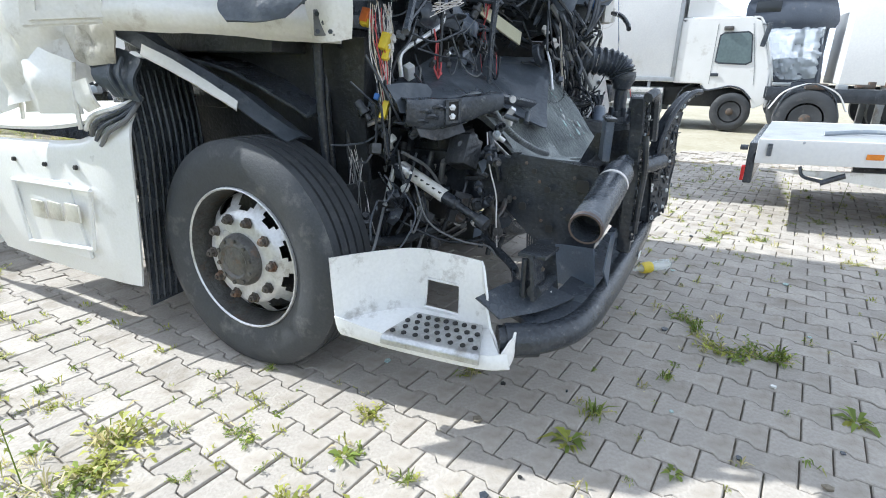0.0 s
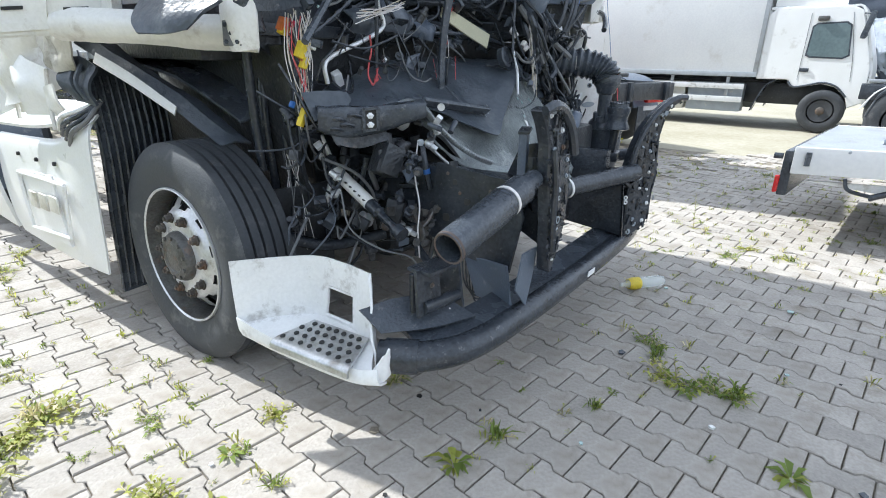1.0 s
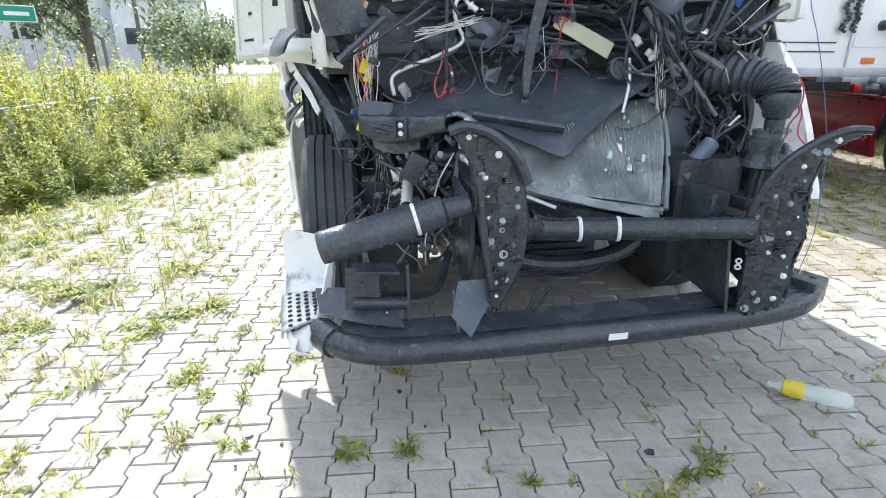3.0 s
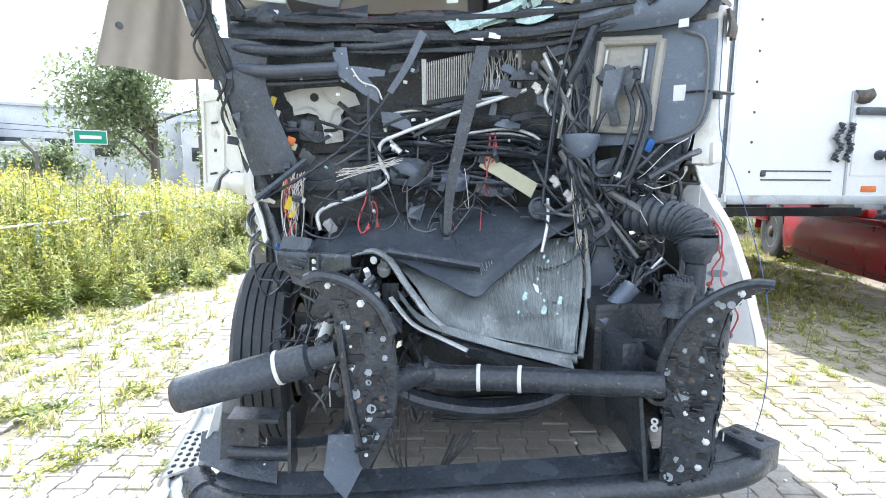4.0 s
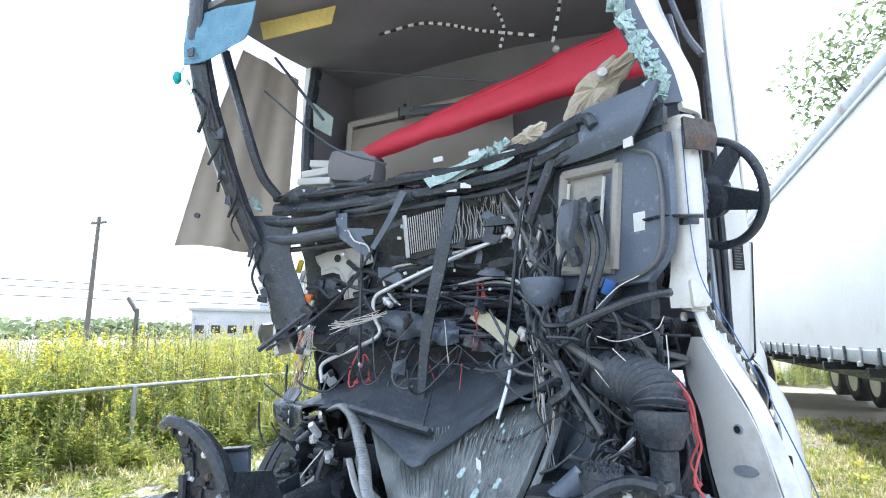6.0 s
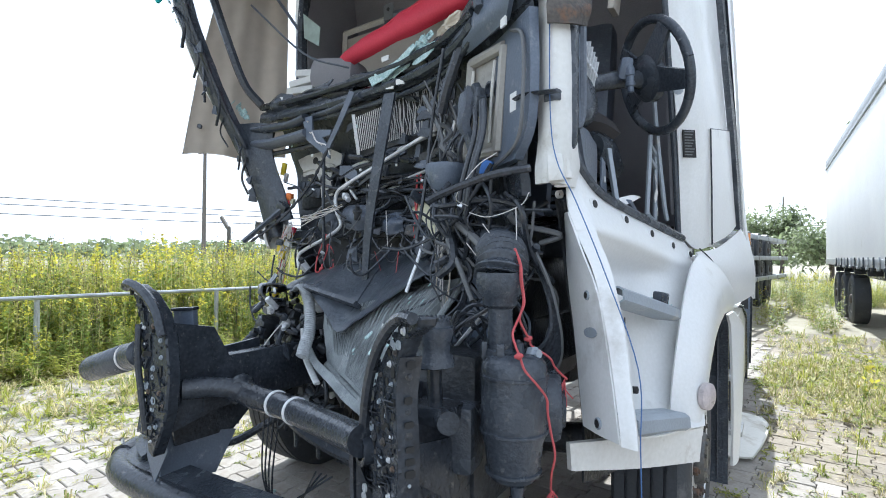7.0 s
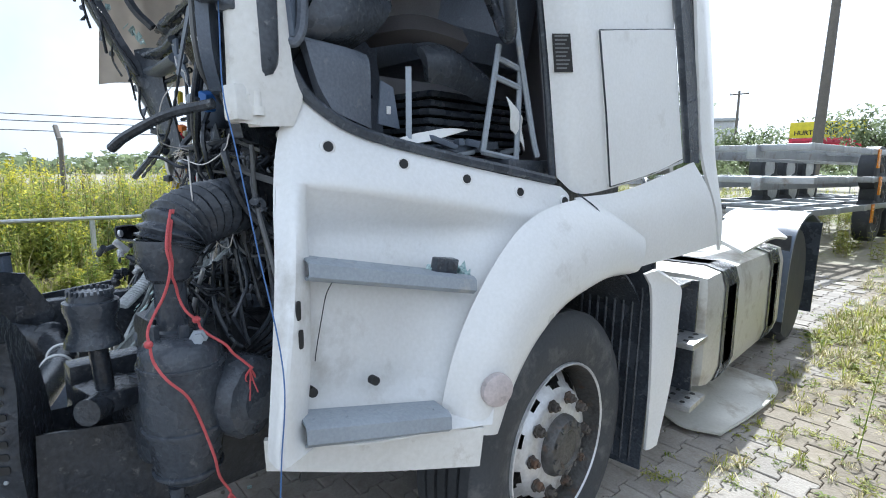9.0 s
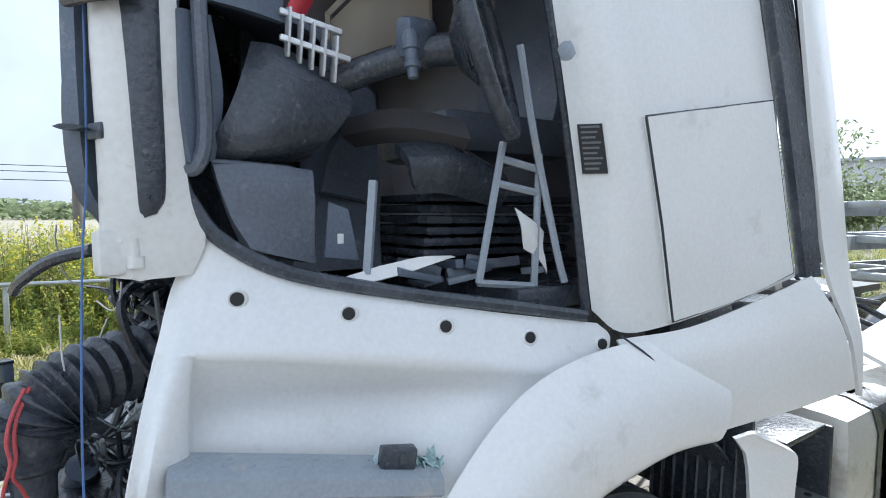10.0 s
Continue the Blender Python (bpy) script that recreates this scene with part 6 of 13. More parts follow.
part("worn_mouth", bm, mat("rusty_worn_rim", (0.10, 0.075, 0.065), 0.7, scale=20, fine=90, bump=0.2), duct)
# cross bar with two bands
bm = B()
BAR = [(-0.30, 0.20, 0.79), (-0.22, 0.20, 0.77), (-0.09, 0.20, 0.762), (0.05, 0.16, 0.768), (0.28, 0.08, 0.78), (0.49, -0.01, 0.80)]
tube(bm, BAR, 0.044, 18, 6, lambda u: 1.35 if u < 0.06 else (1.0 + max(0, 0.2 - u) * 0.6))
bar = part("cross_bar", bm, BLACK, truck, "black steel cross bar between the brackets")
for c, d in (((-0.09, 0.20, 0.762), (1, -0.22, 0.03)), ((0.05, 0.16, 0.768), (1, -0.33, 0.04))):
    bm = B()
    spin(bm, Vector(c) - Vector(d).normalized() * 0.007, d, [(0, 0.0465), (0.003, 0.0485), (0.011, 0.0485), (0.014, 0.0465)], 24)
    part("clamp_band", bm, WHITE_PRINT, bar, "white clamp band")
bm = B()
tube(bm, [(-0.42, 0.05, 0.80), (-0.34, 0.14, 0.80), (-0.27, 0.19, 0.785)], 0.040, 14)
part("bar_stub", bm, BLACK, bar)

# horns of the frame
for sx, nm in ((-1, "a"), (1, "b")):
    bm = B()
    box(bm, (sx * 0.44, 0.62, 0.80), (0.075, 1.0, 0.20), bevel=0.008)
    part("frame_horn", bm, BLACK, truck, "black steel frame horn")
bm = B()
plate(bm, [(-0.535, 0.47, 0.93), (-0.535, 0.12, 0.90), (-0.55, 0.06, 0.78), (-0.56, 0.10, 0.55), (-0.53, 0.34, 0.56), (-0.52, 0.50, 0.70)], 0.014)
horn = part("horn_plate", bm, BLACK, truck, "black perforated plate on the frame horn")
for y, z, r in ((0.16, 0.83, 0.03), (0.20, 0.70, 0.018), (0.30, 0.80, 0.016), (0.36, 0.87, 0.013), (0.28, 0.64, 0.02), (0.40, 0.72, 0.02)):
    slot((-0.560, y, z), (-1, 0, 0), (0, 1, 0), r * 1.6, r * 1.6, horn)
    bolt((-0.562, y + 0.035, z + 0.03), (-1, 0, 0), horn, 0.008)
bm = B()
plate(bm, [(-0.60, 0.08, 0.60), (-0.50, 0.34, 0.56), (-0.52, 0.26, 0.40), (-0.58, 0.06, 0.42)], 0.01)
part("torn_gusset", bm, BLUE_GREY, truck, "torn dark grey gusset plate")

# crushed condenser and radiator, leaning back
C_TL, C_TR, C_BR, C_BL = V(-0.42, 0.76, 1.16), V(0.43, 0.645, 1.225), V(0.283, 0.264, 0.805), V(-0.162, 0.574, 0.83)
bm = B()
skin(bm, [[C_TL + V(0.02, 0.03, -0.08), C_TL.lerp(C_TR, 0.5) + V(0, 0.03, -0.06), C_TR + V(0, 0.01, -0.03)], [C_TL.lerp(C_BL, 0.5) + V(0.01, 0, -0.01), V(0.03, 0.565, 1.00), C_TR.lerp(C_BR, 0.5) + V(0.02, 0, 0.01)], [C_BL, C_BL.lerp(C_BR, 0.5) + V(0, 0.01, 0.0), C_BR]], 0.03, 10, 8, 0.012)
cond = part("condenser", bm, COND, truck, "crushed grey condenser with bent fins")
for i in range(84):
    u = i / 83
    a, b = C_TL.lerp(C_TR, u), C_BL.lerp(C_BR, u)
    a = a.lerp(b, 0.42 - 0.28 * u)
    bm = B()
    off = V(0, -0.016, 0.026)
    j = 0.006 * math.sin(i * 2.3)
    tube(bm, [a + off + V(j, 0, 0), a.lerp(b, 0.3) + off + V(-j, 0, 0.012 + j), a.lerp(b, 0.65) + off + V(j, 0, 0.010 - j), b + off], 0.0019, 4, 4)
    part("fin", bm, COND, cond)
bm = B()
tube(bm, [C_BL + V(-0.02, -0.02, 0), C_BL.lerp(C_BR, 0.5) + V(0, -0.02, -0.012), C_BR + V(0.01, -0.01, -0.005)], 0.018, 10)
tube(bm, [C_TR + V(0.02, 0, 0), C_TR.lerp(C_BR, 0.5) + V(0.04, -0.01, 0.01), C_BR + V(0.02, -0.01, 0)], 0.012, 8)
part("header_tube", bm, COND, cond)
bm = B()
skin(bm, [[C_BL + V(-0.05, 0.0, -0.02), C_BL.lerp(C_BR, 0.5) + V(0, 0.0, -0.03), C_BR + V(0.0, 0.02, -0.03)], [C_BL + V(-0.02, 0.06, -0.09), C_BL.lerp(C_BR, 0.5) + V(0, 0.04, -0.09), C_BR + V(0.0, 0.06, -0.07)]], 0.03, 8, 4, 0.01)
part("radiator_edge", bm, BLACK_PLAST, cond, "black lower radiator frame")
CU, CV = (C_TR - C_TL).normalized(), (C_BR - C_TR).normalized()
CN = (C_BR - C_TR).cross(C_BL - C_TR).normalized()
CN = -CN if CN.y > 0 else CN
rnd = random.Random(77)
for i in range(26):
    c = C_TR + CV * rnd.uniform(0.06, 0.42) - CU * (0.05 + 0.20 * rnd.random() ** 1.6) + CN * 0.031
    s = rnd.uniform(0.003, 0.008) if i > 3 else rnd.uniform(0.014, 0.022)
    bm = B()
    plate(bm, [c + CU * (math.cos(t) * s * rnd.uniform(0.4, 1.1)) + CV * (math.sin(t) * s * rnd.uniform(0.7, 1.9)) for t in [k * 0.9 for k in range(7)]], 0.002, CN)
    part("glass_shard", bm, TEAL if i % 4 else GREY_CABLE, cond, "chip of crazed teal glass on the fins" if i % 3 else "pale chip on the fins")
bm = B()
plate(bm, [(0.175, 0.472, 1.045), (0.195, 0.465, 1.035), (0.198, 0.455, 1.005), (0.182, 0.455, 1.015)], 0.004)
part("bright_patch", bm, WHITE_PRINT, cond)
# corrugated duct hose along its edge
HS = smooth_line([(-0.56, 0.71, 1.125), (-0.51, 0.69, 1.145), (-0.465, 0.67, 1.152), (-0.415, 0.65, 1.130), (-0.378, 0.63, 1.085), (-0.345, 0.605, 1.035), (-0.29, 0.55, 0.965), (-0.24, 0.475, 0.912), (-0.195, 0.42, 0.885)], 6)
bm = B()
tube(bm, HS, 0.028, 14, 16, lambda u: (1.0 + 0.10 * math.sin(u * 420)) * (0.5 + 0.5 * math.sin(min(1.0, u * 1.9) * 2.2)), 0.42)
part("corrugated_hose", bm, HOSE_FOIL, truck, "silver corrugated air hose, partly flattened")
bm = B()
skin(bm, [[(-0.37, 0.63, 0.985), (-0.29, 0.565, 0.905), (-0.16, 0.48, 0.865), (0.0, 0.40, 0.838), (0.14, 0.325, 0.815), (0.27, 0.255, 0.795)], [(-0.36, 0.60, 0.955), (-0.28, 0.535, 0.872), (-0.15, 0.455, 0.835), (0.0, 0.375, 0.808), (0.14, 0.30, 0.785), (0.275, 0.235, 0.768)]], 0.008, 6, 3, 0.012)
part("folded_edge", bm, COND, truck, "folded grey lower edge of the condenser")
bm = B()
tube(bm, [(-0.40, 0.62, 0.96), (-0.31, 0.545, 0.865), (-0.20, 0.47, 0.825), (-0.10, 0.41, 0.79)], 0.014, 8, 6, None, 0.5)
part("folded_edge", bm, FIN, truck)

# rubber cover sheet draped over it, hanging down to a point
def straight(pts, k=3):
    out = []
    for a, b in zip(pts, pts[1:]):
        out += [Vector(a).lerp(Vector(b), j / k) for j in range(k)]
    return out + [Vector(pts[-1])]
bm = B()
skin(bm, [straight(r) for r in [
    [(-0.84, 0.92, 1.12), (-0.62, 0.96, 1.22), (-0.30, 0.97, 1.30), (0.02, 0.97, 1.32), (0.25, 0.90, 1.32), (0.46, 0.80, 1.32)],
    [(-0.83, 0.84, 1.12), (-0.58, 0.84, 1.19), (-0.32, 0.83, 1.24), (-0.01, 0.82, 1.24), (0.25, 0.76, 1.29), (0.44, 0.70, 1.31)],
    [(-0.80, 0.78, 1.11), (-0.54, 0.75, 1.165), (-0.36, 0.72, 1.17), (-0.03, 0.665, 1.12), (0.24, 0.65, 1.245), (0.41, 0.65, 1.30)],
    [(-0.78, 0.75, 1.10), (-0.52, 0.71, 1.15), (-0.39, 0.675, 1.145), (-0.045, 0.575, 1.05), (0.235, 0.60, 1.215), (0.40, 0.63, 1.285)],
    [(-0.76, 0.735, 1.095), (-0.50, 0.70, 1.145), (-0.405, 0.655, 1.135), (-0.055, 0.487, 0.98), (0.225, 0.575, 1.185), (0.39, 0.615, 1.275)],
]], 0.005, 3, 6, 0.012, 3)
part("cover_sheet", bm, COVER, truck, "dusty black rubber sheet draped over the radiator")
bm = B()
box(bm, (-0.22, 0.605, 1.122), (0.40, 0.045, 0.020), rot=(-38, 8, -12), bevel=0.004)
part("ledge", bm, BLACK_PLAST, truck, "black plastic strip lying on the sheet")
for pts in ([(-0.12, 0.83, 1.25), (-0.10, 0.70, 1.155), (-0.065, 0.50, 0.995)], [(0.08, 0.83, 1.255), (0.04, 0.69, 1.155), (-0.045, 0.50, 0.995)]):
    bm = B()
    tube(bm, pts, 0.006, 6, 6, lambda u: 0.5 + 0.5 * math.sin(u * 3.1))
    part("sheet_fold", bm, COVER, truck)
# torn beam in front of it, passenger's side
bm = B()
BEAM = [(V(-0.86, 0.80, 1.095), 0.040), (V(-0.80, 0.765, 1.085), 0.048), (V(-0.72, 0.73, 1.085), 0.050), (V(-0.64, 0.665, 1.095), 0.046), (V(-0.58, 0.60, 1.115), 0.036), (V(-0.53, 0.545, 1.130), 0.028)]
BN = V(-0.62, -0.78, 0.12).normalized()
skin(bm, [[c + V(0.02, 0.05, h * 0.9) for c, h in BEAM], [c + BN * 0.03 + V(0, 0, h) for c, h in BEAM], [c + BN * 0.045 + V(0, 0, h * 0.6) for c, h in BEAM], [c + BN * 0.045 - V(0, 0, h * 0.5) for c, h in BEAM], [c + BN * 0.025 - V(0, 0, h) for c, h in BEAM], [c + V(0.02, 0.05, -h) for c, h in BEAM]], 0.006, 5, 3, 0.010, 6)
tb = part("torn_beam", bm, BLACK_PLAST, truck, "torn black beam end with two bolts")
tb_c = V(-0.685, 0.700, 1.090)
BA = V(0.78, -0.62, 0.10).normalized()
bm = B()
plate(bm, [tb_c + BN * 0.052 + BA * a + V(0, 0, b) for a, b in ((-0.022, -0.034), (0.022, -0.034), (0.024, 0.036), (-0.024, 0.036))], 0.004, BN)
part("bolt_recess", bm, SIGN_BLACK, tb)
for b in (-0.016, 0.018):
    bolt(tb_c + BN * 0.054 + V(0, 0, b), BN, tb, 0.016, TUBE_ALU)
bm = B()
for a, b, w, h in ((-0.026, 0.0, 0.006, 0.046), (0.028, 0.0, 0.006, 0.046), (0.0, 0.041, 0.030, 0.005), (0.0, -0.040, 0.030, 0.005)):
    plate(bm, [tb_c + BN * 0.050 + BA * (a + i * w) + V(0, 0, b + j * h) for i, j in ((-1, -1), (1, -1), (1, 1), (-1, 1))], 0.014, BN)
part("recess_frame", bm, BLACK_PLAST, tb)
for k, (a, b) in enumerate(((-0.16, 0.012), (-0.13, -0.012), (-0.10, 0.020), (-0.17, -0.024))):
    bm = B()
    tube(bm, [tb_c + BN * 0.05 + BA * a + V(0, 0, b), tb_c + BN * 0.075 + BA * (a + 0.03) + V(0, 0, b + 0.006), tb_c + BN * 0.06 + BA * (a + 0.065) + V(0, 0, b - 0.004)], 0.010 - 0.001 * k, 7)
    part("moulded_rib", bm, BLACK, tb)
bm = B()
skin(bm, [[(-0.88, 0.86, 1.19), (-0.80, 0.80, 1.20), (-0.74, 0.76, 1.195)], [(-0.885, 0.83, 1.15), (-0.81, 0.78, 1.15), (-0.745, 0.735, 1.165)], [(-0.875, 0.80, 1.09), (-0.82, 0.765, 1.10), (-0.79, 0.745, 1.115)]], 0.006, 6, 4, 0.014, 7)
part("crumpled_plate", bm, COVER, truck, "crumpled black plate")
bm = B()
skin(bm, [[(-0.83, 0.77, 1.04), (-0.74, 0.72, 1.035), (-0.64, 0.65, 1.05)], [(-0.82, 0.75, 1.00), (-0.73, 0.70, 0.985), (-0.65, 0.63, 1.02)]], 0.006, 6, 4, 0.02, 8)
part("curled_skin", bm, IRON, truck, "curled torn skin under the beam")
# grey post behind the bracket arm
bm = B()
box(bm, (-0.495, 0.105, 1.01), (0.085, 0.030, 0.155), rot=(0, -4, 22), bevel=0.004)
post_ = part("bracket_post", bm, BLUE_GREY, truck, "flat grey post behind the bracket arm")
bm = B()
box(bm, (-0.50, 0.10, 1.088), (0.095, 0.040, 0.012), rot=(0, -4, 22), bevel=0.003)
part("post_cap", bm, BLACK, post_)
rnd = random.Random(31)
for i in range(16):
    u = rnd.random()
    p = V(-0.80, 0.92, 1.00).lerp(V(-0.46, 0.40, 1.13), u) + V(rnd.uniform(-0.05, 0.05), rnd.uniform(-0.05, 0.05), rnd.uniform(-0.05, 0.035))
    bm = B()
    if rnd.random() < 0.5:
        box(bm, p, (rnd.uniform(0.02, 0.07), rnd.uniform(0.02, 0.05), rnd.uniform(0.02, 0.05)), rot=(rnd.uniform(0, 90), rnd.uniform(0, 90), rnd.uniform(0, 90)), bevel=0.004)
    else:
        cyl(bm, p, p + V(rnd.uniform(-0.06, 0.06), rnd.uniform(-0.06, 0.06), rnd.uniform(-0.05, 0.05)), rnd.uniform(0.008, 0.018), n=10)
    part("fitting", bm, rnd.choice((IRON, BLACK, BLACK_PLAST, IRON, TUBE_ALU)), truck)

# shock absorber with pale label
bm = B()
SA, SB = V(-0.66, 0.93, 0.845), V(-0.735, 0.47, 0.66)
sd = SB - SA
spin(bm, SA - sd * 0.35, sd, [(0, 0.016), (0.14, 0.016), (0.15, 0.028), (0.50, 0.028), (0.51, 0.018), (0.62, 0.018), (0.62, 0.03), (0.66, 0.03)], 18)
sh = part("steering_damper", bm, BLACK, truck, "slanting black steering damper")
bm = B()
spin(bm, SA, sd, [(0.0, 0.0288), (0.26, 0.0288)], 18)
part("label_sleeve", bm, WHITE_OLD, sh, "scuffed white label with unreadable print")
for i in range(7):
    q = SA + sd.normalized() * (0.03 + 0.034 * i)
    bm = B()
    box(bm, q + V(-0.026, -0.010, 0.010), (0.004, 0.016, 0.007), rot=(20, 0, 12))
    part("print_bar", bm, SIGN_BLACK, sh)
bm = B()
for a, b in (((-0.60, 0.50, 0.665), (-0.645, 0.52, 0.745)), ((-0.60, 0.50, 0.665), (-0.545, 0.48, 0.735)), ((-0.60, 0.50, 0.665), (-0.605, 0.49, 0.61))):
    tube(bm, [a, V(*a).lerp(V(*b), 0.5) + V(0, -0.006, -0.006), b], 0.014, 8, 4, None, 0.6)
lever = part("forked_lever", bm, HUB_GREY, truck, "forked grey steering lever")
for p in ((-0.605, 0.475, 0.605), (-0.66, 0.475, 0.62), (-0.645, 0.505, 0.748), (-0.545, 0.465, 0.738)):
    bolt(p, (-0.3, -1, 0.1), lever, 0.020, HUB_GREY)
for pts, r, m_ in (([(-0.76, 0.80, 0.80), (-0.79, 0.72, 0.66), (-0.74, 0.60, 0.585), (-0.68, 0.50, 0.56), (-0.66, 0.47, 0.52)], 0.004, GREY_CABLE),
                   ([(-0.50, 0.60, 1.00), (-0.58, 0.55, 0.88), (-0.61, 0.50, 0.76), (-0.645, 0.48, 0.66), (-0.645, 0.47, 0.55)], 0.003, PALE_WIRE),
                   ([(-0.48, 0.60, 1.0), (-0.50, 0.56, 0.90), (-0.49, 0.54, 0.80)], 0.013, CABLE)):
    bm = B()
    tube(bm, pts, r, 8)
    part("cable", bm, m_, truck)
bm = B()
cyl(bm, (-0.498, 0.557, 0.885), (-0.496, 0.553, 0.865), 0.016, n=14)
part("blue_clip", bm, BLUE_PL, truck, "blue clip on a hose")
rnd = random.Random(52)
for i in range(34):
    p = V(rnd.uniform(-0.70, -0.40), rnd.uniform(0.50, 0.66), rnd.uniform(0.60, 1.03))
    bm = B()
    k = rnd.random()
    if k < 0.35:
        bolt(p, (rnd.uniform(-0.8, 0), -1, rnd.uniform(-0.2, 0.4)), truck, rnd.uniform(0.012, 0.020), rnd.choice((TUBE_ALU, HUB_GREY, STEP_GREY)))
        continue
    if k < 0.7:
        s = rnd.uniform(0.02, 0.05)
        skin(bm, [[p, p + V(s, -0.3 * s, rnd.uniform(-0.3, 0.3) * s)], [p + V(rnd.uniform(-0.2, 0.3) * s, rnd.uniform(-0.4, 0.2) * s, -s), p + V(1.1 * s, -0.2 * s, -rnd.uniform(0.6, 1.5) * s)]], 0.004, 3, 3, 0.006, i)
        part("bent_bracket", bm, rnd.choice((HUB_GREY, BLUE_GREY, IRON, BLACK)), truck)
    else:
        q = p + V(rnd.uniform(-0.05, 0.05), -0.03, rnd.uniform(-0.05, 0.05))
        spin(bm, p, q - p, [(0, 0.014), (0.015, 0.020), (0.03, 0.020), (0.034, 0.012), (0.06, 0.011)], 10)
        part("fitting", bm, rnd.choice((HUB_GREY, IRON, TUBE_ALU, BLACK)), truck)
# pipes in the wheel bay
for pts, r, m in (
    ([(-0.80, 1.20, 1.36), (-0.815, 1.20, 1.05), (-0.78, 1.21, 0.75), (-0.755, 1.21, 0.45)], 0.022, BLACK),
    ([(-0.90, 1.16, 1.36), (-0.885, 1.17, 1.1), (-0.86, 1.18, 0.85)], 0.020, BLACK),
    ([(-0.76, 1.12, 1.34), (-0.77, 1.13, 1.0), (-0.74, 1.13, 0.6)], 0.014, CABLE),
    ([(-0.64, 1.02, 1.05), (-0.72, 1.15, 0.98), (-0.74, 1.13, 0.90), (-0.70, 1.12, 0.80), (-0.715, 1.11, 0.70), (-0.684, 1.10, 0.665), (-0.62, 1.06, 0.655)], 0.012, TUBE_ALU),
    ([(-0.62, 1.06, 0.655), (-0.585, 1.03, 0.64), (-0.585, 1.03, 0.605), (-0.64, 1.05, 0.595), (-0.74, 1.10, 0.60)], 0.016, BLACK),
    ([(-0.68, 1.0, 1.0), (-0.64, 0.98, 0.86), (-0.655, 1.0, 0.74), (-0.66, 1.02, 0.66)], 0.012, TUBE_ALU),
    ([(-0.70, 0.95, 0.62), (-0.68, 0.70, 0.55), (-0.72, 0.50, 0.60)], 0.006, CABLE),
    ([(-0.95, 1.1, 0.62), (-0.7, 1.0, 0.50), (-0.4, 0.9, 0.50)], 0.028, BLACK),
):
    bm = B()
    tube(bm, pts, r, 10)
    part("pipe", bm, m, truck)
bm = B()
box(bm, (-0.52, 0.84, 0.83), (0.06, 0.004, 0.028), rot=(0, 6, 20))
part("white_tag", bm, PAPER, truck)
# dark clutter of the engine bay: castings, brackets and hoses
rnd = random.Random(77)
for i in range(60):
    p = V(rnd.uniform(-0.66, -0.30), rnd.uniform(0.62, 1.05), rnd.uniform(0.52, 1.05))
    k = rnd.random()
    bm = B()
    if k < 0.4:
        box(bm, p, (rnd.uniform(0.03, 0.13), rnd.uniform(0.03, 0.10), rnd.uniform(0.03, 0.14)), rot=(rnd.uniform(-30, 30), rnd.uniform(-30, 30), rnd.uniform(0, 90)), bevel=0.006)
        part("casting", bm, rnd.choice((IRON, BLACK, ENGINE)), truck)
    elif k < 0.7:
        q = p + V(rnd.uniform(-0.1, 0.1), rnd.uniform(-0.06, 0.06), rnd.uniform(-0.1, 0.1))
        spin(bm, p, q - p, [(0, 0.02), (0.02, 0.03), (0.05, 0.03), (0.055, 0.018), (0.09, 0.016)], 12)
        part("fitting", bm, rnd.choice((IRON, BLACK, TUBE_ALU, IRON)), truck)
    else:
        a = p
        tube(bm, [a, a + V(rnd.uniform(-0.1, 0.1), rnd.uniform(-0.1, 0.02), rnd.uniform(-0.16, 0.05)), a + V(rnd.uniform(-0.16, 0.16), rnd.uniform(-0.1, 0.05), rnd.uniform(-0.3, 0.1))], rnd.uniform(0.005, 0.014), 8)
        part("hose", bm, rnd.choice((CABLE, CABLE, CABLE, GREY_CABLE)), truck)

# leaf spring, anti-roll bar and belly under the front
bm = B()
tube(bm, [(-0.42, 0.55, 0.60), (-0.25, 0.56, 0.52), (0.0, 0.56, 0.475), (0.25, 0.56, 0.50), (0.42, 0.55, 0.60)], 0.055, 10, 6, None, 0.7)
part("cross_member", bm, BLACK, truck, "curved black cross member")
for k in range(4):
    bm = B()
    tube(bm, [(-0.22, 0.66, 0.44 - 0.02 * k), (0.05, 0.66, 0.425 - 0.02 * k), (0.26, 0.66, 0.435 - 0.018 * k), (0.30, 0.66, 0.475)], 0.007, 6)
    part("cooler_pipe", bm, IRON, truck)

# air intake, driver's side
def bellows(pts, r, name, label, n=26):
    bm = B()
    tube(bm, pts, r, 20, 26, lambda u: 1.0 + 0.085 * math.sin(u * n * 2 * math.pi))
    return part(name, bm, BLACK_PLAST, truck, label)
bellows([(0.752, 0.295, 1.235), (0.748, 0.315, 1.275), (0.715, 0.385, 1.305), (0.64, 0.51, 1.32), (0.55, 0.63, 1.34)], 0.074, "intake_bellows", "large black corrugated intake hose elbow", 15)
bm = B()
spin(bm, (0.755, 0.290, 1.00), (0, 0, 1), [(0, 0.050), (0.03, 0.048), (0.035, 0.036), (0.15, 0.037), (0.16, 0.050), (0.185, 0.056), (0.20, 0.068), (0.235, 0.072), (0.255, 0.070), (0.258, 0.05)], 26)
part("intake_neck", bm, BLACK_PLAST, truck, "black intake neck")
bm = B()
spin(bm, (0.800, 0.290, 0.665), (0, 0, 1), [(0, 0.060), (0.010, 0.070), (0.03, 0.076), (0.10, 0.084), (0.14, 0.094), (0.30, 0.096), (0.335, 0.092), (0.35, 0.078), (0.36, 0.05)], 32)
can = part("air_filter_canister", bm, BLACK_PLAST, truck, "large black plastic air filter canister")
